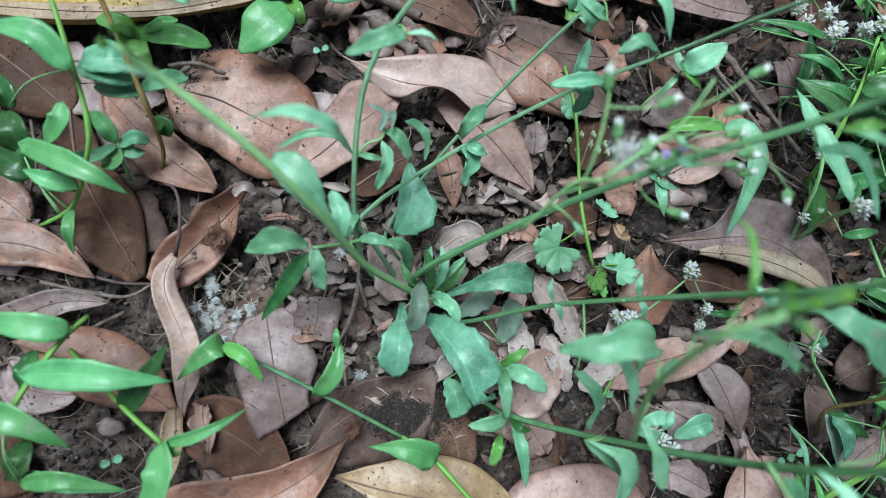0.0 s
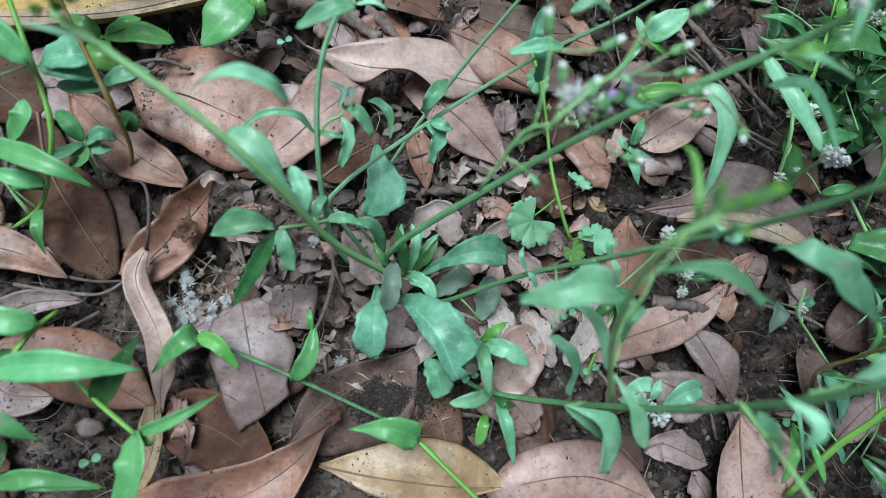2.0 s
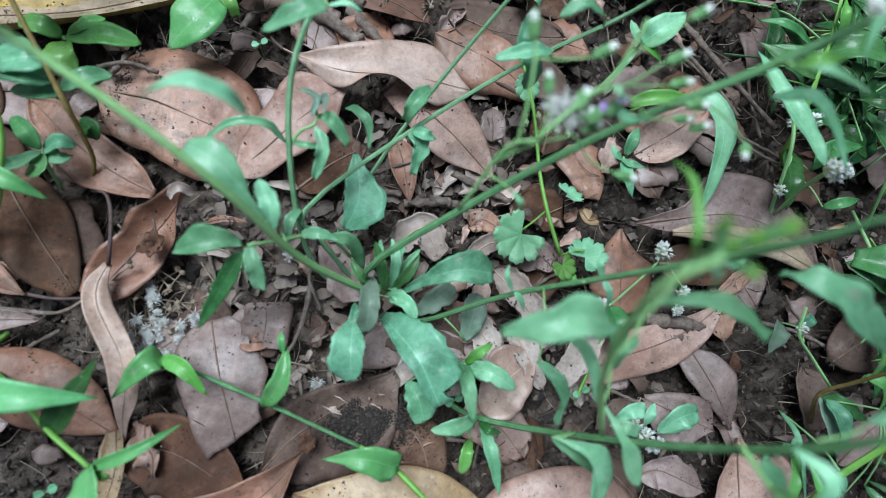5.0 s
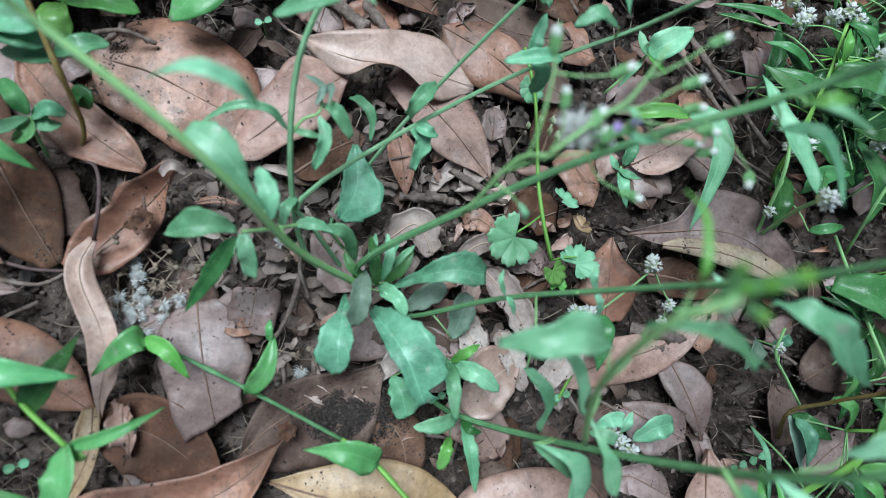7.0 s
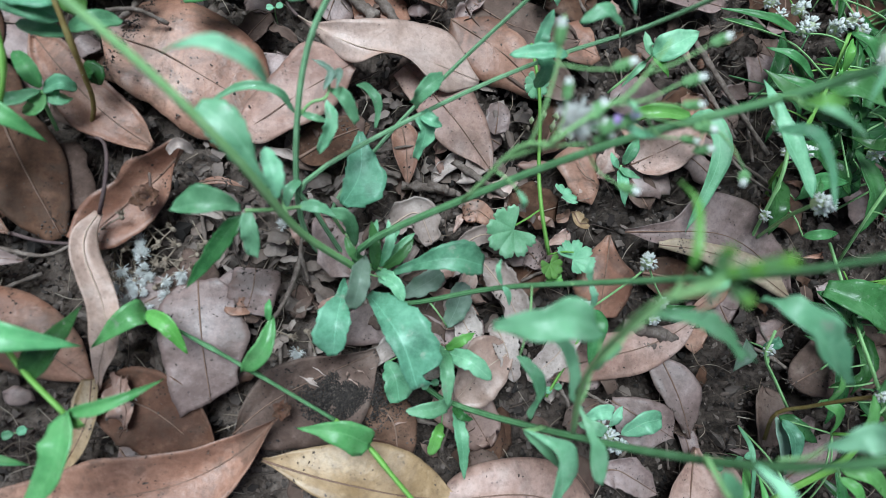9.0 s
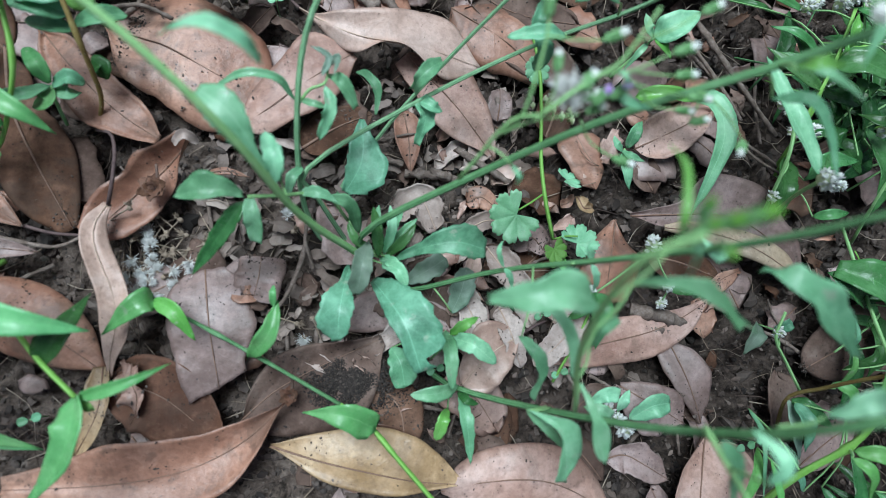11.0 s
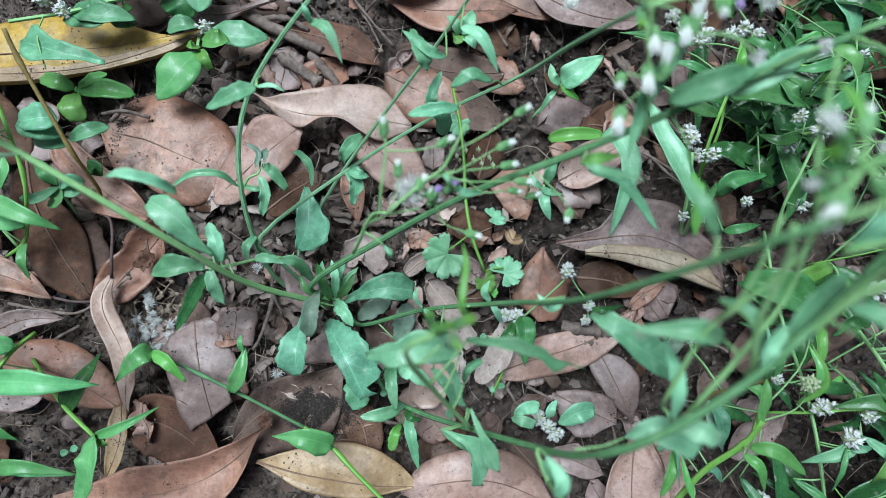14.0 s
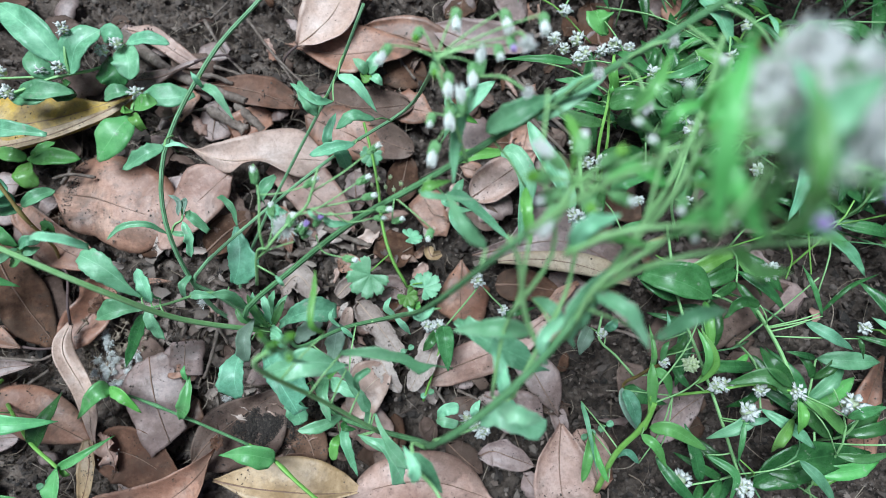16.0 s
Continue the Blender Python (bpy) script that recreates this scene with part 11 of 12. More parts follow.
stem_on(weed, [(0.0789, -0.0337, 0.1158), (0.0858, -0.0337, 0.1160), (0.0926, -0.0337, 0.1120)], 0.0005, 0.0004, STEM_PALE, name="petiole", n=8, sides=5)
stem_on(weed, [(0.0792, -0.0336, 0.1170), (0.0846, -0.0331, 0.1172), (0.0900, -0.0325, 0.1140)], 0.0005, 0.0004, STEM_PALE, name="petiole", n=8, sides=5)
stem_on(weed, [(0.0946, 0.0185, 0.1281), (0.0977, 0.0154, 0.1266), (0.1007, 0.0124, 0.1220)], 0.0005, 0.0004, STEM_PALE, name="petiole", n=8, sides=5)
stem_on(weed, [(0.1260, -0.0441, 0.1741), (0.1251, -0.0398, 0.1688), (0.1241, -0.0355, 0.1580)], 0.0005, 0.0004, STEM_PALE, name="petiole", n=8, sides=5)
stem_on(weed, [(0.1356, 0.0306, 0.1522), (0.1374, 0.0306, 0.1502), (0.1392, 0.0307, 0.1460)], 0.0005, 0.0004, STEM_PALE, name="petiole", n=8, sides=5)
stem_on(weed, [(0.1057, -0.0661, 0.1550), (0.1082, -0.0688, 0.1539), (0.1108, -0.0716, 0.1500)], 0.0005, 0.0004, STEM_PALE, name="petiole", n=8, sides=5)
stem_on(weed, [(0.1213, 0.0263, 0.1440), (0.1269, 0.0172, 0.1425), (0.1325, 0.0082, 0.1340)], 0.0005, 0.0004, STEM_PALE, name="petiole", n=8, sides=5)
stem_on(weed, [(0.0540, 0.0104, 0.1280), (0.0517, 0.0102, 0.1261), (0.0495, 0.0101, 0.1220)], 0.0005, 0.0004, STEM_PALE, name="petiole", n=8, sides=5)
stem_on(weed, [(0.0970, 0.0190, 0.1300), (0.0943, 0.0152, 0.1383), (0.0916, 0.0114, 0.1420)], 0.0005, 0.0004, STEM_PALE, name="petiole", n=8, sides=5)
stem_on(weed, [(0.0970, 0.0190, 0.1300), (0.0943, 0.0154, 0.1382), (0.0917, 0.0117, 0.1420)], 0.0005, 0.0004, STEM_PALE, name="petiole", n=8, sides=5)
stem_on(weed, [(0.0156, -0.0036, 0.1080), (0.0195, -0.0064, 0.1094), (0.0233, -0.0093, 0.1080)], 0.0005, 0.0004, STEM_PALE, name="petiole", n=8, sides=5)
stem_on(weed, [(0.0361, -0.0420, 0.1746), (0.0394, -0.0408, 0.1735), (0.0427, -0.0397, 0.1700)], 0.0005, 0.0004, STEM_PALE, name="petiole", n=8, sides=5)
stem_on(weed, [(0.1222, 0.0266, 0.1445), (0.1204, 0.0273, 0.1483), (0.1186, 0.0280, 0.1500)], 0.0005, 0.0004, STEM_PALE, name="petiole", n=8, sides=5)
stem_on(grass_a, [(-0.1626, 0.0235, 0.0309), (-0.1734, 0.0288, 0.0382), (-0.1842, 0.0340, 0.0380)], 0.0005, 0.0004, STEM_PALE, name="petiole", n=8, sides=5)
stem_on(grass_a, [(-0.1584, 0.0572, 0.0480), (-0.1567, 0.0567, 0.0559), (-0.1549, 0.0562, 0.0600)], 0.0005, 0.0004, STEM_PALE, name="petiole", n=8, sides=5)
stem_on(grass_a, [(-0.1634, 0.0227, 0.0298), (-0.1709, 0.0294, 0.0329), (-0.1783, 0.0361, 0.0300)], 0.0005, 0.0004, STEM_PALE, name="petiole", n=8, sides=5)
stem_on(grass_a, [(-0.1802, 0.0100, 0.0105), (-0.1870, 0.0228, 0.0188), (-0.1938, 0.0356, 0.0180)], 0.0005, 0.0004, STEM_PALE, name="petiole", n=8, sides=5)
stem_on(grass_a, [(-0.1815, 0.0095, 0.0095), (-0.1862, 0.0193, 0.0151), (-0.1909, 0.0291, 0.0140)], 0.0005, 0.0004, STEM_PALE, name="petiole", n=8, sides=5)
stem_on(grass_a, [(-0.1758, 0.0113, 0.0139), (-0.1794, 0.0156, 0.0189), (-0.1831, 0.0198, 0.0200)], 0.0005, 0.0004, STEM_PALE, name="petiole", n=8, sides=5)
stem_on(grass_a, [(-0.1599, 0.0624, 0.0487), (-0.1792, 0.0585, 0.0424), (-0.1984, 0.0547, 0.0220)], 0.0005, 0.0004, STEM_PALE, name="petiole", n=8, sides=5)
stem_on(herb_white, [(-0.1116, 0.1469, 0.0277), (-0.1138, 0.1480, 0.0276), (-0.1159, 0.1491, 0.0260)], 0.0005, 0.0004, STEM_PALE, name="petiole", n=8, sides=5)
stem_on(herb_white, [(-0.1189, 0.1416, 0.0227), (-0.1195, 0.1406, 0.0211), (-0.1200, 0.1396, 0.0180)], 0.0005, 0.0004, STEM_PALE, name="petiole", n=8, sides=5)
stem_on(herb_white, [(-0.0934, 0.1579, 0.0066), (-0.0883, 0.1586, 0.0134), (-0.0832, 0.1592, 0.0160)], 0.0005, 0.0004, STEM_PALE, name="petiole", n=8, sides=5)
stem_on(herb_white, [(-0.0932, 0.1582, 0.0064), (-0.0868, 0.1589, 0.0148), (-0.0804, 0.1596, 0.0180)], 0.0005, 0.0004, STEM_PALE, name="petiole", n=8, sides=5)
stem_on(herb_white, [(-0.0929, 0.1586, 0.0060), (-0.0874, 0.1601, 0.0145), (-0.0819, 0.1615, 0.0180)], 0.0005, 0.0004, STEM_PALE, name="petiole", n=8, sides=5)
stem_on(herb_white, [(-0.1573, 0.1307, 0.0278), (-0.1525, 0.1132, 0.0396), (-0.1477, 0.0958, 0.0400)], 0.0005, 0.0004, STEM_PALE, name="petiole", n=8, sides=5)
stem_on(grass_b, [(-0.1783, -0.0745, 0.0440), (-0.1814, -0.0881, 0.0375), (-0.1845, -0.1017, 0.0200)], 0.0005, 0.0004, STEM_PALE, name="petiole", n=8, sides=5)
stem_on(grass_b, [(-0.1783, -0.0745, 0.0440), (-0.1852, -0.0717, 0.0494), (-0.1920, -0.0689, 0.0500)], 0.0005, 0.0004, STEM_PALE, name="petiole", n=8, sides=5)
stem_on(grass_b, [(-0.1610, -0.0449, 0.0411), (-0.1592, -0.0436, 0.0434), (-0.1574, -0.0423, 0.0440)], 0.0005, 0.0004, STEM_PALE, name="petiole", n=8, sides=5)
stem_on(grass_b, [(-0.1687, -0.0569, 0.0102), (-0.1742, -0.0536, 0.0212), (-0.1797, -0.0504, 0.0260)], 0.0005, 0.0004, STEM_PALE, name="petiole", n=8, sides=5)
stem_on(grass_b, [(-0.1783, -0.0745, 0.0440), (-0.1811, -0.0811, 0.0362), (-0.1839, -0.0877, 0.0200)], 0.0005, 0.0004, STEM_PALE, name="petiole", n=8, sides=5)
stem_on(grass_b, [(-0.1783, -0.0745, 0.0440), (-0.1811, -0.0892, 0.0386), (-0.1839, -0.1040, 0.0220)], 0.0005, 0.0004, STEM_PALE, name="petiole", n=8, sides=5)
stem_on(creeper, [(-0.0665, -0.0724, 0.0161), (-0.0615, -0.0624, 0.0247), (-0.0566, -0.0525, 0.0260)], 0.0005, 0.0004, STEM_PALE, name="petiole", n=8, sides=5)
stem_on(weed, [(0.1218, -0.0509, 0.1705), (0.1213, -0.0489, 0.1688), (0.1209, -0.0468, 0.1650)], 0.0005, 0.0004, STEM_PALE, name="petiole", n=8, sides=5)
stem_on(weed, [(0.1484, -0.0211, 0.2620), (0.1429, -0.0260, 0.2642), (0.1374, -0.0310, 0.2620)], 0.0005, 0.0004, STEM_PALE, name="petiole", n=8, sides=5)
stem_on(weed, [(0.1533, -0.0265, 0.2620), (0.1496, -0.0298, 0.2667), (0.1460, -0.0331, 0.2680)], 0.0005, 0.0004, STEM_PALE, name="petiole", n=8, sides=5)
stem_on(weed, [(0.1546, -0.0279, 0.2620), (0.1520, -0.0303, 0.2600), (0.1493, -0.0327, 0.2550)], 0.0005, 0.0004, STEM_PALE, name="petiole", n=8, sides=5)
stem_on(weed, [(0.1056, -0.0251, 0.1921), (0.1069, -0.0224, 0.1920), (0.1082, -0.0197, 0.1900)], 0.0005, 0.0004, STEM_PALE, name="petiole", n=8, sides=5)
stem_on(weed, [(0.1349, -0.0410, 0.1863), (0.1452, -0.0470, 0.1868), (0.1554, -0.0530, 0.1800)], 0.0005, 0.0004, STEM_PALE, name="petiole", n=8, sides=5)
stem_on(weed, [(0.1678, -0.0262, 0.2304), (0.1611, -0.0271, 0.2377), (0.1544, -0.0280, 0.2400)], 0.0005, 0.0004, STEM_PALE, name="petiole", n=8, sides=5)
stem_on(weed, [(0.1691, -0.0139, 0.2620), (0.1708, -0.0185, 0.2603), (0.1725, -0.0230, 0.2550)], 0.0005, 0.0004, STEM_PALE, name="petiole", n=8, sides=5)
stem_on(weed, [(0.1583, -0.0054, 0.2550), (0.1609, -0.0007, 0.2503), (0.1636, 0.0041, 0.2400)], 0.0005, 0.0004, STEM_PALE, name="petiole", n=8, sides=5)
stem_on(weed, [(0.1553, 0.0040, 0.2050), (0.1528, 0.0062, 0.2076), (0.1504, 0.0084, 0.2080)], 0.0005, 0.0004, STEM_PALE, name="petiole", n=8, sides=5)
stem_on(weed, [(0.1499, -0.0166, 0.2650), (0.1483, -0.0187, 0.2686), (0.1466, -0.0207, 0.2700)], 0.0005, 0.0004, STEM_PALE, name="petiole", n=8, sides=5)
stem_on(weed, [(0.1628, -0.0259, 0.2640), (0.1632, -0.0257, 0.2619), (0.1636, -0.0255, 0.2580)], 0.0005, 0.0004, STEM_PALE, name="petiole", n=8, sides=5)
stem_on(weed, [(0.1285, 0.0136, 0.2072), (0.1317, 0.0136, 0.2050), (0.1349, 0.0137, 0.2000)], 0.0005, 0.0004, STEM_PALE, name="petiole", n=8, sides=5)
stem_on(weed, [(0.1119, -0.0670, 0.1600), (0.1093, -0.0681, 0.1609), (0.1066, -0.0692, 0.1600)], 0.0005, 0.0004, STEM_PALE, name="petiole", n=8, sides=5)
stem_on(weed, [(0.1625, -0.0206, 0.2041), (0.1679, -0.0220, 0.2062), (0.1733, -0.0235, 0.2050)], 0.0005, 0.0004, STEM_PALE, name="petiole", n=8, sides=5)
stem_on(weed, [(0.1665, 0.0043, 0.2097), (0.1732, -0.0005, 0.2149), (0.1798, -0.0052, 0.2150)], 0.0005, 0.0004, STEM_PALE, name="petiole", n=8, sides=5)
stem_on(weed, [(0.1777, 0.0157, 0.2051), (0.1804, 0.0143, 0.2059), (0.1830, 0.0128, 0.2050)], 0.0005, 0.0004, STEM_PALE, name="petiole", n=8, sides=5)
stem_on(weed, [(0.1726, -0.0317, 0.2174), (0.1736, -0.0270, 0.2172), (0.1746, -0.0222, 0.2140)], 0.0005, 0.0004, STEM_PALE, name="petiole", n=8, sides=5)
stem_on(wa, [(0.1852, 0.0155, 0.0224), (0.1931, 0.0237, 0.0201), (0.2010, 0.0319, 0.0100)], 0.0005, 0.0004, STEM_PALE, name="petiole", n=8, sides=5)
stem_on(wc, [(0.1023, -0.1036, 0.0064), (0.1028, -0.1012, 0.0091), (0.1034, -0.0988, 0.0100)], 0.0005, 0.0004, STEM_PALE, name="petiole", n=8, sides=5)
stem_on(wc, [(0.0997, -0.1028, 0.0040), (0.0907, -0.0978, 0.0195), (0.0818, -0.0928, 0.0260)], 0.0005, 0.0004, STEM_PALE, name="petiole", n=8, sides=5)
stem_on(wc, [(0.0982, -0.1025, 0.0027), (0.0893, -0.0986, 0.0177), (0.0805, -0.0946, 0.0240)], 0.0005, 0.0004, STEM_PALE, name="petiole", n=8, sides=5)
stem_on(wd, [(0.2094, 0.0906, 0.0464), (0.1998, 0.0942, 0.0455), (0.1902, 0.0978, 0.0380)], 0.0005, 0.0004, STEM_PALE, name="petiole", n=8, sides=5)
stem_on(wd, [(0.2046, 0.0699, 0.0393), (0.2042, 0.0734, 0.0349), (0.2038, 0.0768, 0.0260)], 0.0005, 0.0004, STEM_PALE, name="petiole", n=8, sides=5)
stem_on(wd, [(0.2058, 0.0749, 0.0412), (0.2062, 0.0766, 0.0373), (0.2066, 0.0784, 0.0300)], 0.0005, 0.0004, STEM_PALE, name="petiole", n=8, sides=5)
stem_on(wd, [(0.1990, 0.0429, 0.0224), (0.2007, 0.0447, 0.0220), (0.2024, 0.0464, 0.0200)], 0.0005, 0.0004, STEM_PALE, name="petiole", n=8, sides=5)
stem_on(wd, [(0.1999, 0.0376, 0.0159), (0.2117, 0.0407, 0.0186), (0.2236, 0.0439, 0.0140)], 0.0005, 0.0004, STEM_PALE, name="petiole", n=8, sides=5)
stem_on(wd, [(0.2015, 0.0285, 0.0048), (0.2046, 0.0234, 0.0117), (0.2077, 0.0183, 0.0140)], 0.0005, 0.0004, STEM_PALE, name="petiole", n=8, sides=5)
stem_on(wd, [(0.2021, 0.0246, 0.0000), (0.2039, 0.0114, 0.0150), (0.2056, -0.0018, 0.0200)], 0.0005, 0.0004, STEM_PALE, name="petiole", n=8, sides=5)
stem_on(wd, [(0.2043, 0.0689, 0.0387), (0.2105, 0.0668, 0.0413), (0.2167, 0.0647, 0.0400)], 0.0005, 0.0004, STEM_PALE, name="petiole", n=8, sides=5)
stem_on(wd, [(0.2072, 0.0809, 0.0432), (0.2197, 0.0779, 0.0474), (0.2321, 0.0749, 0.0440)], 0.0005, 0.0004, STEM_PALE, name="petiole", n=8, sides=5)
stem_on(we, [(0.2450, 0.0429, 0.0476), (0.2459, 0.0449, 0.0429), (0.2467, 0.0469, 0.0340)], 0.0005, 0.0004, STEM_PALE, name="petiole", n=8, sides=5)
stem_on(we, [(0.2394, 0.0284, 0.0426), (0.2435, 0.0282, 0.0401), (0.2476, 0.0281, 0.0340)], 0.0005, 0.0004, STEM_PALE, name="petiole", n=8, sides=5)
stem_on(we, [(0.2724, 0.0367, 0.0502), (0.2685, 0.0313, 0.0476), (0.2647, 0.0259, 0.0400)], 0.0005, 0.0004, STEM_PALE, name="petiole", n=8, sides=5)
stem_on(we, [(0.2348, 0.0112, 0.0321), (0.2348, 0.0087, 0.0375), (0.2347, 0.0062, 0.0400)], 0.0005, 0.0004, STEM_PALE, name="petiole", n=8, sides=5)
stem_on(we, [(0.2543, 0.0442, 0.0560), (0.2608, 0.0647, 0.0576), (0.2673, 0.0851, 0.0460)], 0.0005, 0.0004, STEM_PALE, name="petiole", n=8, sides=5)
stem_on(we, [(0.2731, 0.0365, 0.0500), (0.2692, 0.0390, 0.0383), (0.2654, 0.0416, 0.0160)], 0.0005, 0.0004, STEM_PALE, name="petiole", n=8, sides=5)
stem_on(we, [(0.2623, 0.0409, 0.0534), (0.2686, 0.0574, 0.0570), (0.2749, 0.0739, 0.0500)], 0.0005, 0.0004, STEM_PALE, name="petiole", n=8, sides=5)
stem_on(round_leaf, [(0.2516, -0.0479, 0.0240), (0.2423, -0.0467, 0.0249), (0.2330, -0.0454, 0.0200)], 0.0005, 0.0004, STEM_PALE, name="petiole", n=8, sides=5)
stem_on(thick, [(0.1744, -0.1274, 0.0314), (0.1713, -0.1210, 0.0284), (0.1681, -0.1145, 0.0200)], 0.0005, 0.0004, STEM_PALE, name="petiole", n=8, sides=5)
stem_on(thick, [(0.1771, -0.1224, 0.0362), (0.1708, -0.1095, 0.0330), (0.1646, -0.0966, 0.0200)], 0.0005, 0.0004, STEM_PALE, name="petiole", n=8, sides=5)
stem_on(thick, [(0.1726, -0.1327, 0.0264), (0.1706, -0.1356, 0.0317), (0.1686, -0.1385, 0.0340)], 0.0005, 0.0004, STEM_PALE, name="petiole", n=8, sides=5)
stem_on(thick, [(0.1901, -0.0914, 0.0620), (0.2137, -0.0706, 0.0610), (0.2373, -0.0498, 0.0400)], 0.0005, 0.0004, STEM_PALE, name="petiole", n=8, sides=5)
stem_on(thick, [(0.1929, -0.0954, 0.0600), (0.2095, -0.0923, 0.0576), (0.2260, -0.0891, 0.0440)], 0.0005, 0.0004, STEM_PALE, name="petiole", n=8, sides=5)
stem_on(thick, [(0.1882, -0.1081, 0.0502), (0.1863, -0.1096, 0.0542), (0.1844, -0.1111, 0.0560)], 0.0005, 0.0004, STEM_PALE, name="petiole", n=8, sides=5)
stem_on(hairy_b, [(0.1964, -0.0857, 0.0306), (0.1995, -0.0858, 0.0312), (0.2026, -0.0860, 0.0300)], 0.0005, 0.0004, STEM_PALE, name="petiole", n=8, sides=5)
stem_on(hairy_b, [(0.1962, -0.0863, 0.0290), (0.2011, -0.0850, 0.0291), (0.2061, -0.0837, 0.0260)], 0.0005, 0.0004, STEM_PALE, name="petiole", n=8, sides=5)
stem_on(wf, [(0.2698, -0.1027, 0.0520), (0.2699, -0.1099, 0.0505), (0.2701, -0.1172, 0.0440)], 0.0005, 0.0004, STEM_PALE, name="petiole", n=8, sides=5)
stem_on(wf, [(0.2363, -0.1153, 0.0335), (0.2410, -0.1160, 0.0409), (0.2457, -0.1166, 0.0440)], 0.0005, 0.0004, STEM_PALE, name="petiole", n=8, sides=5)
stem_on(wf, [(0.2360, -0.1140, 0.0340), (0.2399, -0.1144, 0.0409), (0.2439, -0.1149, 0.0440)], 0.0005, 0.0004, STEM_PALE, name="petiole", n=8, sides=5)
stem_on(wf, [(0.2736, -0.0692, 0.0302), (0.2704, -0.0626, 0.0377), (0.2671, -0.0561, 0.0400)], 0.0005, 0.0004, STEM_PALE, name="petiole", n=8, sides=5)
stem_on(wf, [(0.2729, -0.0719, 0.0333), (0.2813, -0.0703, 0.0394), (0.2898, -0.0688, 0.0400)], 0.0005, 0.0004, STEM_PALE, name="petiole", n=8, sides=5)
stem_on(wf, [(0.2734, -0.0701, 0.0312), (0.2865, -0.0686, 0.0398), (0.2997, -0.0671, 0.0400)], 0.0005, 0.0004, STEM_PALE, name="petiole", n=8, sides=5)
stem_on(wf, [(0.2735, -0.0695, 0.0305), (0.2860, -0.0674, 0.0393), (0.2985, -0.0653, 0.0400)], 0.0005, 0.0004, STEM_PALE, name="petiole", n=8, sides=5)
stem_on(wf, [(0.2464, -0.1526, 0.0200), (0.2522, -0.1568, 0.0168), (0.2579, -0.1609, 0.0080)], 0.0005, 0.0004, STEM_PALE, name="petiole", n=8, sides=5)
stem_on(wf, [(0.2454, -0.1488, 0.0214), (0.2609, -0.1462, 0.0306), (0.2763, -0.1435, 0.0300)], 0.0005, 0.0004, STEM_PALE, name="petiole", n=8, sides=5)
stem_on(wf, [(0.2698, -0.1027, 0.0520), (0.2802, -0.1214, 0.0527), (0.2907, -0.1401, 0.0400)], 0.0005, 0.0004, STEM_PALE, name="petiole", n=8, sides=5)
stem_on(wf, [(0.2174, -0.1010, 0.0200), (0.2093, -0.1173, 0.0255), (0.2012, -0.1336, 0.0200)], 0.0005, 0.0004, STEM_PALE, name="petiole", n=8, sides=5)
stem_on(wf, [(0.2174, -0.1010, 0.0200), (0.2042, -0.1182, 0.0265), (0.1911, -0.1353, 0.0200)], 0.0005, 0.0004, STEM_PALE, name="petiole", n=8, sides=5)
stem_on(wf, [(0.2417, -0.1354, 0.0263), (0.2360, -0.1358, 0.0251), (0.2302, -0.1362, 0.0200)], 0.0005, 0.0004, STEM_PALE, name="petiole", n=8, sides=5)
stem_on(wf, [(0.2300, -0.0737, 0.0336), (0.2234, -0.0760, 0.0297), (0.2168, -0.0782, 0.0200)], 0.0005, 0.0004, STEM_PALE, name="petiole", n=8, sides=5)
stem_on(wf, [(0.2296, -0.0649, 0.0311), (0.2253, -0.0670, 0.0270), (0.2211, -0.0690, 0.0180)], 0.0005, 0.0004, STEM_PALE, name="petiole", n=8, sides=5)
stem_on(wf, [(0.2292, -0.0984, 0.0366), (0.2262, -0.0957, 0.0396), (0.2232, -0.0930, 0.0400)], 0.0005, 0.0004, STEM_PALE, name="petiole", n=8, sides=5)
stem_on(wf, [(0.2304, -0.0821, 0.0360), (0.2216, -0.0822, 0.0407), (0.2128, -0.0824, 0.0400)], 0.0005, 0.0004, STEM_PALE, name="petiole", n=8, sides=5)
stem_on(wf, [(0.2174, -0.1010, 0.0200), (0.2043, -0.0976, 0.0231), (0.1911, -0.0943, 0.0180)], 0.0005, 0.0004, STEM_PALE, name="petiole", n=8, sides=5)
stem_on(wf, [(0.2698, -0.1027, 0.0520), (0.2854, -0.1125, 0.0518), (0.3011, -0.1223, 0.0400)], 0.0005, 0.0004, STEM_PALE, name="petiole", n=8, sides=5)
stem_on(wf, [(0.2722, -0.0743, 0.0361), (0.2945, -0.0782, 0.0449), (0.3168, -0.0820, 0.0400)], 0.0005, 0.0004, STEM_PALE, name="petiole", n=8, sides=5)
stem_on(wg, [(0.1818, -0.0604, 0.0209), (0.1808, -0.0585, 0.0172), (0.1799, -0.0566, 0.0100)], 0.0005, 0.0004, STEM_PALE, name="petiole", n=8, sides=5)
stem_on(wg, [(0.1842, -0.0669, 0.0181), (0.1861, -0.0632, 0.0158), (0.1881, -0.0595, 0.0100)], 0.0005, 0.0004, STEM_PALE, name="petiole", n=8, sides=5)
stem_on(wh, [(0.2075, 0.0617, 0.0288), (0.2111, 0.0634, 0.0262), (0.2146, 0.0651, 0.0200)], 0.0005, 0.0004, STEM_PALE, name="petiole", n=8, sides=5)
stem_on(wh, [(0.2183, 0.0780, 0.0394), (0.2205, 0.0698, 0.0422), (0.2227, 0.0617, 0.0400)], 0.0005, 0.0004, STEM_PALE, name="petiole", n=8, sides=5)
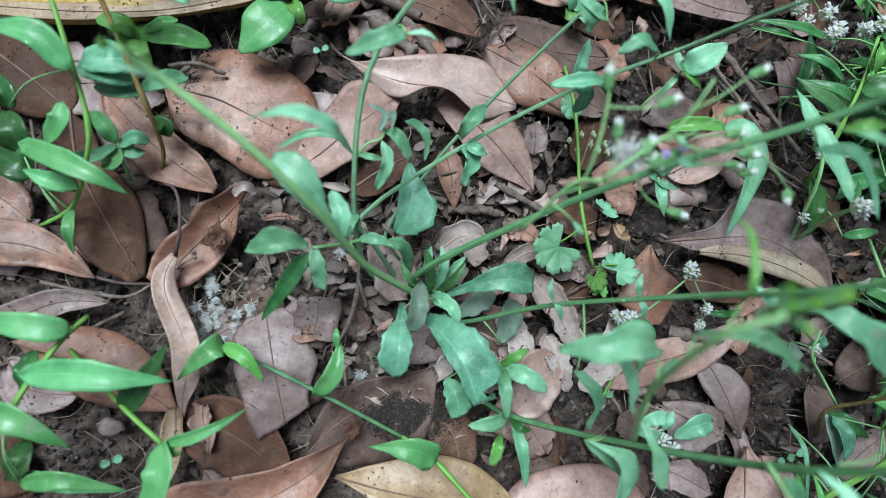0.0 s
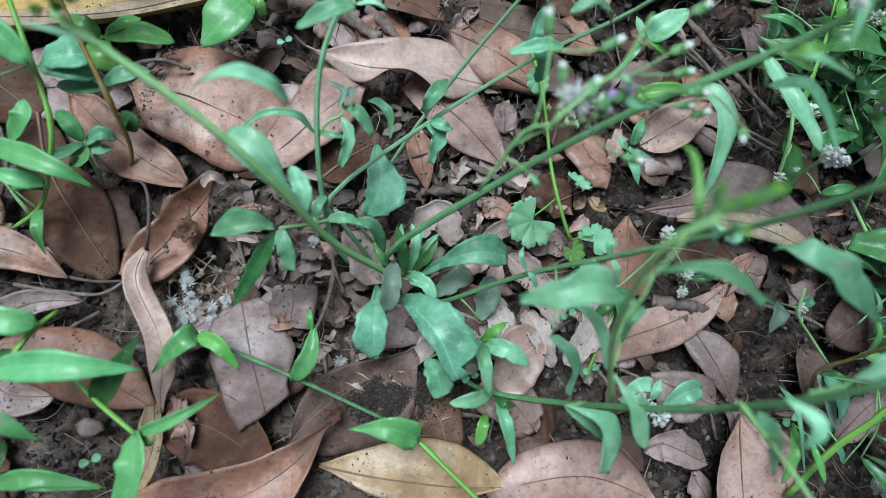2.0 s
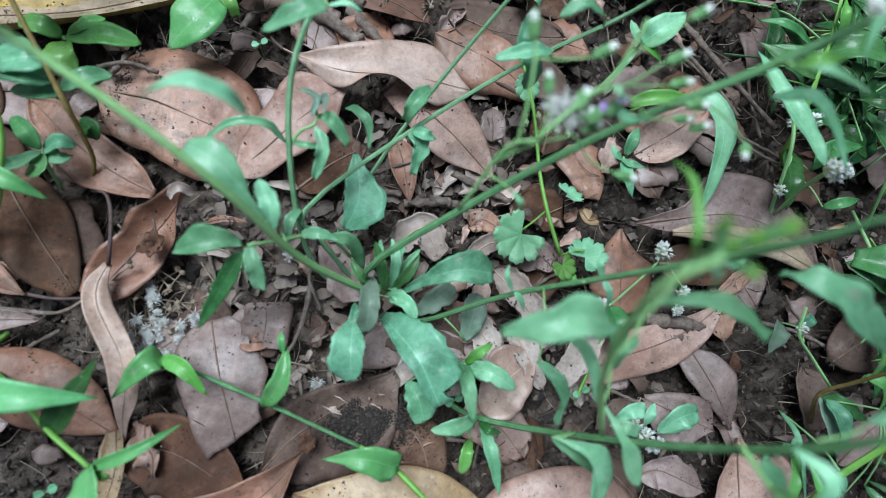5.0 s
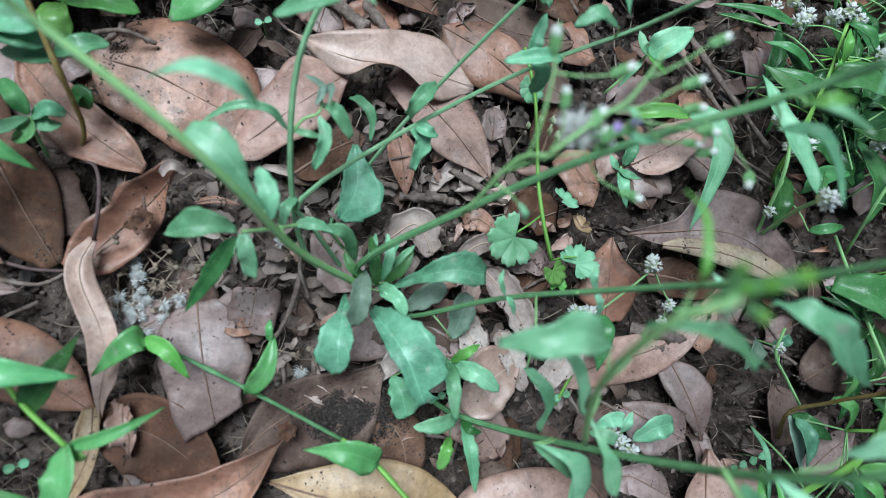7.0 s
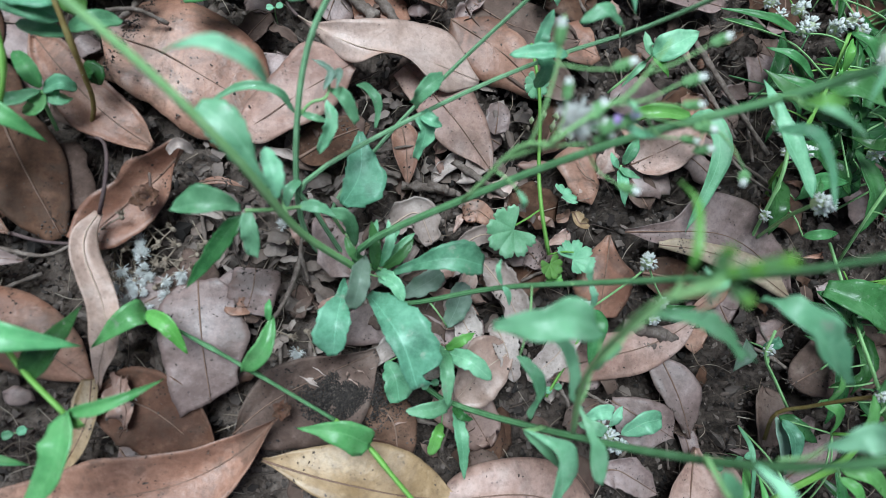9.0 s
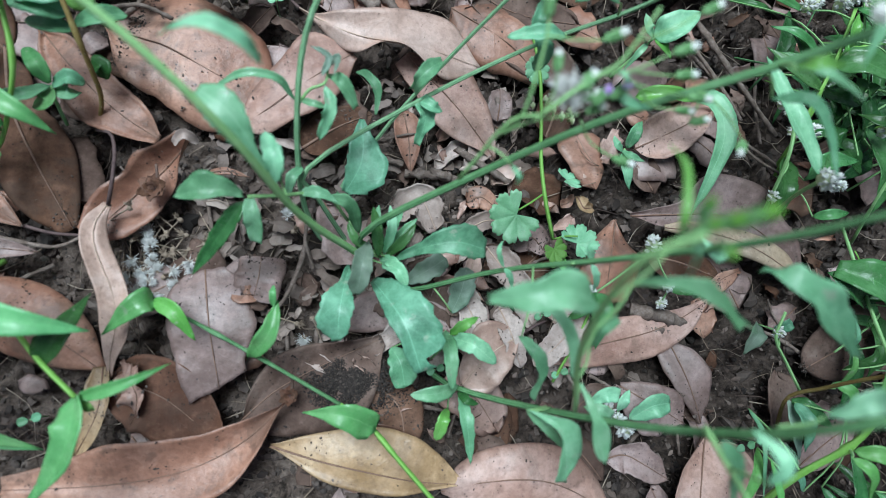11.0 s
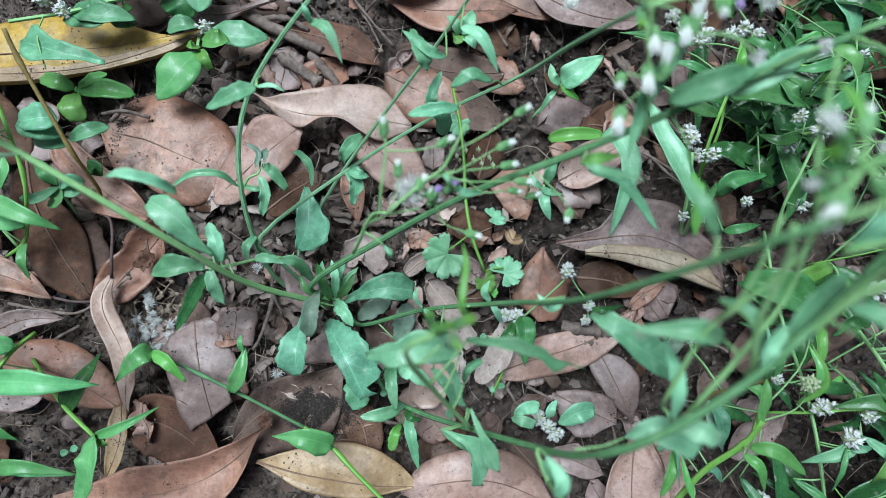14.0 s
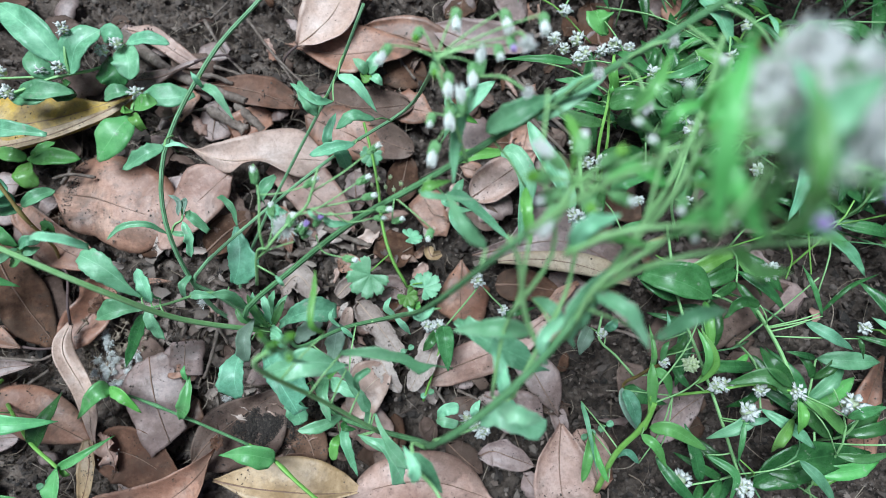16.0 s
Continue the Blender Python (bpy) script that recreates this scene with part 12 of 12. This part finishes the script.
stem_on(wh, [(0.2053, 0.0470, 0.0181), (0.2131, 0.0484, 0.0185), (0.2208, 0.0498, 0.0140)], 0.0005, 0.0004, STEM_PALE, name="petiole", n=8, sides=5)
stem_on(wh, [(0.2214, 0.0788, 0.0406), (0.2146, 0.1028, 0.0478), (0.2079, 0.1269, 0.0400)], 0.0005, 0.0004, STEM_PALE, name="petiole", n=8, sides=5)
stem_on(wh, [(0.2099, 0.0755, 0.0360), (0.1887, 0.0954, 0.0343), (0.1676, 0.1153, 0.0140)], 0.0005, 0.0004, STEM_PALE, name="petiole", n=8, sides=5)
stem_on(wh, [(0.2568, 0.0789, 0.0479), (0.2577, 0.0858, 0.0481), (0.2586, 0.0926, 0.0440)], 0.0005, 0.0004, STEM_PALE, name="petiole", n=8, sides=5)
stem_on(wh, [(0.2535, 0.0536, 0.0127), (0.2492, 0.0515, 0.0159), (0.2449, 0.0493, 0.0160)], 0.0005, 0.0004, STEM_PALE, name="petiole", n=8, sides=5)


# ---- undergrowth of the thicket, away from the open soil ----
def scrub(x, y, seed):
    """A small leafy shoot: leaning stem, opposite leaves, now and then a white head."""
    rnd = random.Random(seed)
    ob = thing("leafy_weed", (x, y, 0.0), "leafy green weed shoot in the crowded undergrowth", "weed", "undergrowth weeds")
    a = rnd.uniform(0, 6.283)
    # low shoots use only deep green, to paint the shade between the weeds
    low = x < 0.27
    h = rnd.uniform(0.006, 0.018) if low else rnd.uniform(0.012, 0.045)
    reach = rnd.uniform(0.02, 0.05)
    d = Vector((math.cos(a), math.sin(a), 0))
    pts = [Vector((x, y, -0.004)), Vector((x, y, h * 0.6)) + d * reach * 0.35, Vector((x, y, h)) + d * reach]
    stem_on(ob, pts, 0.0009, 0.0006, STEM_PALE, n=10, sides=5)
    for k in range(rnd.randint(2, 4)):
        s = 0.3 + 0.7 * k / 3
        p = along(pts, min(s, 1.0))
        for side in (-1, 1):
            b = a + side * rnd.uniform(0.6, 1.5)
            ln = rnd.uniform(0.018, 0.042)
            e = Vector((math.cos(b), math.sin(b), 0)) * ln
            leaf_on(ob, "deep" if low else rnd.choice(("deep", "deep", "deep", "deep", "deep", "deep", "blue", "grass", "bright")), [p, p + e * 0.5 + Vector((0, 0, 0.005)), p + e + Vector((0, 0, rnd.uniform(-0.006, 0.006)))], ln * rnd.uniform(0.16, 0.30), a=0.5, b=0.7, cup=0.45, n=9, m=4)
    for k in range(2):
        b = rnd.uniform(0, 6.283)
        e = Vector((math.cos(b), math.sin(b), 0)) * rnd.uniform(0.03, 0.08)
        q = Vector((x, y, -0.004)) + e * rnd.uniform(-0.4, 0.2)
        stem_on(ob, [q, q + e * 0.5 + Vector((0, 0, rnd.uniform(0.01, 0.035))), q + e + Vector((0, 0, rnd.uniform(0.005, 0.04)))], 0.0007, 0.0004, rnd.choice((STEM_PALE, STEM_BRIGHT, STEM)), n=9, sides=5, name="runner")
    if not low and rnd.random() < 0.4:
        p = along(pts, 1.0)
        white_head(ob, p + Vector((0, 0, 0.003)), rnd.uniform(0.0032, 0.0045), n=30)


rnd = random.Random(4)
made = 0
while made < 140:
    x, y = rnd.uniform(0.16, 0.47), rnd.uniform(-0.21, 0.24)
    edge = 0.185 + 0.35 * max(0.0, -(y - 0.0)) if y < 0.0 else 0.185 - 0.25 * y
    if x < edge + rnd.uniform(0, 0.03) or (y < -0.02 and rnd.random() < 0.85):
        continue
    made += 1
    if x < 0.3 and y > -0.02 and rnd.random() < 0.45:
        continue
    scrub(x, y, made)


# ---- litter: twigs, crumbs, clods ----
for k in range(46):
    x, y = rnd.uniform(-0.22, 0.24), rnd.uniform(-0.16, 0.2)
    a, ln = rnd.uniform(0, 6.283), rnd.uniform(0.015, 0.05)
    d = Vector((math.cos(a), math.sin(a), 0)) * ln
    z = -0.011 + rnd.uniform(0, 0.006)
    p = Vector((x, y, z))
    twig([p, p + d * 0.5 + Vector((-d.y, d.x, 0)) * rnd.uniform(-0.12, 0.12), p + d + Vector((0, 0, rnd.uniform(-0.002, 0.004)))], rnd.uniform(0.0005, 0.0012))


twig([(-0.0161, 0.0311, -0.0040), (-0.0076, 0.0333, -0.0020), (0.0017, 0.0365, -0.0040)], 0.0009, "thin orange-brown straw lying on the litter", "straw")


def scraps():
    """Torn bits of leaf, under the whole leaves."""
    tones = ("mauve", "umber", "dark", "orange", "mauve", "umber")
    for k in range(150):
        x, y = rnd.uniform(-0.22, 0.3), rnd.uniform(-0.16, 0.22)
        a, ln = rnd.uniform(0, 6.283), rnd.uniform(0.012, 0.034)
        d = Vector((math.cos(a), math.sin(a), 0)) * ln
        p = Vector((x, y, rnd.uniform(-0.012, -0.006)))
        dead_leaf(rnd.choice(tones), "small torn scrap of dead leaf on the soil", [p, p + d * 0.5 + Vector((0, 0, rnd.uniform(0.001, 0.004))), p + d + Vector((0, 0, rnd.uniform(-0.001, 0.002)))], ln * rnd.uniform(0.45, 0.9), name="leaf_scrap", rib=rnd.random() < 0.4, a=rnd.uniform(0.1, 0.5), b=rnd.uniform(0.1, 0.5), cup=rnd.uniform(-0.5, 0.8), edge=0.25, torn=0.25, n=9, m=6)


scraps()


def crumpled(count, xs, ys, lens, tones):
    """Curled dry fragments round the foot of the weed."""
    for k in range(count):
        x, y = rnd.uniform(*xs), rnd.uniform(*ys)
        a, ln = rnd.uniform(0, 6.283), rnd.uniform(*lens)
        d = Vector((math.cos(a), math.sin(a), 0)) * ln
        p = Vector((x, y, rnd.uniform(-0.012, -0.006)))
        dead_leaf(rnd.choice(tones), "curled dry fragment of dead leaf", [p, p + d * 0.5 + Vector((0, 0, rnd.uniform(0.001, 0.005))), p + d + Vector((0, 0, rnd.uniform(-0.001, 0.003)))], ln * rnd.uniform(0.3, 0.65), name="leaf_scrap", rib=False, a=rnd.uniform(0.15, 0.7), b=rnd.uniform(0.15, 0.8), cup=rnd.choice((-1, 1)) * rnd.uniform(0.4, 1.7), edge=0.55, torn=0.5, twist=rnd.uniform(-35, 35), wave=0.15, n=9, m=6)


crumpled(60, (-0.03, 0.11), (-0.11, 0.035), (0.008, 0.022), ("grey", "pink", "umber", "grey", "mauve", "pale", "grey", "pink"))
crumpled(44, (-0.08, 0.2), (0.075, 0.2), (0.008, 0.024), ("mauve", "umber", "orange", "dark", "mauve", "pink", "umber"))
crumpled(34, (0.12, 0.34), (-0.16, 0.12), (0.008, 0.022), ("mauve", "umber", "orange", "dark", "pink"))
crumpled(34, (-0.085, 0.035), (-0.055, 0.055), (0.006, 0.018), ("grey", "mauve", "pink", "umber", "grey"))


def pale_bits(count):
    """Small bleached fragments strewn between the stems, joined."""
    verts, faces = [], []
    for k in range(count):
        x, y = rnd.uniform(-0.1, 0.07), rnd.uniform(-0.07, 0.075)
        a, ln = rnd.uniform(0, 6.283), rnd.uniform(0.003, 0.012)
        d = Vector((math.cos(a), math.sin(a), 0)) * ln
        p = Vector((x, y, rnd.uniform(-0.013, -0.007)))
        bm = blade([p, p + d * 0.5 + Vector((0, 0, rnd.uniform(0.001, 0.003))), p + d + Vector((0, 0, rnd.uniform(-0.001, 0.002)))], ln * rnd.uniform(0.25, 0.7), a=rnd.uniform(0.1, 0.35), b=rnd.uniform(0.1, 0.35), cup=rnd.uniform(0.2, 1.2), edge=0.5, torn=0.4, n=7, m=4, seed=k * 0.37)
        o = len(verts)
        bm.verts.index_update()
        verts += [v.co.copy() for v in bm.verts]
        faces += [tuple(o + v.index for v in f.verts) for f in bm.faces]
        bm.free()
    me = bpy.data.meshes.new("leaf_fragments")
    me.from_pydata(verts, [], faces)
    me.materials.append(crumb_material("leaf_fragments_bleached", [(0.08, 0.058, 0.047), (0.30, 0.225, 0.19), (0.17, 0.125, 0.102), (0.46, 0.365, 0.31), (0.22, 0.157, 0.126)], 0.7))
    tagged(new("leaf_fragments", me), "small bleached fragments of broken dead leaves", "leaf litter", kind="stuff")


pale_bits(300)


def crumbs(name, count, mat, label, category, flat, sizes, seed, places=None):
    r = random.Random(seed)
    verts, faces = [], []
    for k in range(count):
        x, y = r.uniform(-0.26, 0.44), r.uniform(-0.2, 0.25)
        s = r.uniform(*sizes) * (0.5 + r.random() ** 2)
        z = ground_height(x, y) + s * 0.3
        if places:
            x, y, z = places[k]
        m = Matrix.LocRotScale((x, y, z), Euler((r.uniform(-0.5, 0.5), r.uniform(-0.5, 0.5), r.uniform(0, 6.283))), (s, s * r.uniform(0.4, 0.9), s * flat))
        o = len(verts)
        ring = 6
        for lv, rad in ((-0.5, 0.6), (0.0, 1.0), (0.5, 0.55)):
            for j in range(ring):
                q = rad * r.uniform(0.5, 1.4)
                verts.append(m @ Vector((q * math.cos(6.283 * j / ring), q * math.sin(6.283 * j / ring), lv * r.uniform(0.7, 1.3))))
        for lv in range(2):
            for j in range(ring):
                a, b = o + lv * ring + j, o + lv * ring + (j + 1) % ring
                faces.append((a, b, b + ring, a + ring))
        faces.append(tuple(o + 2 * ring + j for j in range(ring)))
        faces.append(tuple(o + j for j in reversed(range(ring))))
    me = bpy.data.meshes.new(name)
    me.from_pydata(verts, [], faces)
    me.materials.append(mat)
    tagged(new(name, me), label, category, kind="stuff")


crumbs("soil_crumbs", 24000, CLOD, "loose dark and light soil crumbs", "soil", 0.75, (0.0005, 0.0022), 1)
crumbs("soil_clods", 1500, CLOD, "larger lumps of dry brown soil", "soil", 0.7, (0.002, 0.0055), 5)
crumbs("leaf_crumbs", 13000, LITTER, "broken bits of dry leaf and bark", "leaf litter", 0.2, (0.0006, 0.003), 2)

# soil heap, spread wide and coloured near black to paint the hollow's deep shadow
heap = random.Random(11)
HEAP = []
while len(HEAP) < 12000:
    a, q = heap.uniform(0, 6.283), abs(heap.gauss(0, 0.5))
    x, y = -0.0235 + 0.0290 * q * math.cos(a) + 0.006 * q * math.sin(a), -0.0870 + 0.0185 * q * math.sin(a)
    lump = noise.noise(Vector((x * 120, y * 120, 2.0)))
    if q < 1.25 and lump > -0.25 - heap.random() * 0.3 * (1.2 - q):
        HEAP.append((x, y, -0.0045 + 0.0042 * max(0.0, 1 - q * q) * (0.6 + 0.5 * lump + 0.4 * heap.random())))
crumbs("soil_heap", len(HEAP), crumb_material("hollow_shade_soil_crumbs", [(0.016, 0.011, 0.009), (0.032, 0.023, 0.018), (0.055, 0.040, 0.032), (0.024, 0.017, 0.014), (0.10, 0.075, 0.062)]), "heap of loose brown soil on a dead leaf, darkened for the shadow in its hollow", "soil", 0.8, (0.0002, 0.0007), 12, HEAP)
crumbs("dirt_specks", len(DIRT), CLOD, "dark specks of soil strewn over the dead leaves", "soil", 0.7, (0.0002, 0.0007), 8, DIRT)


def fibres(count, seed):
    """Fine roots and straws lying about, joined."""
    r = random.Random(seed)
    bm = bmesh.new()
    for k in range(count):
        x, y = r.uniform(-0.24, 0.42), r.uniform(-0.19, 0.24)
        a, ln = r.uniform(0, 6.283), r.uniform(0.008, 0.035)
        d = Vector((math.cos(a), math.sin(a), 0)) * ln
        q = Vector((-d.y, d.x, 0)) * r.uniform(-0.3, 0.3)
        z = r.uniform(-0.014, -0.006)
        p = Vector((x, y, z))
        tube([p, p + d * 0.5 + q + Vector((0, 0, 0.002)), p + d], r.uniform(0.00015, 0.0004), 0.00015, 6, 4, bm)
    me = bpy.data.meshes.new("root_fibres")
    bm.to_mesh(me)
    bm.free()
    me.materials.append(crumb_material("fibres_mixed", [(0.07, 0.045, 0.035), (0.16, 0.11, 0.08), (0.30, 0.22, 0.16), (0.45, 0.36, 0.28)]))
    tagged(new("root_fibres", me), "fine dry roots and straws on the soil", "plant litter", kind="stuff")


fibres(1500, 3)
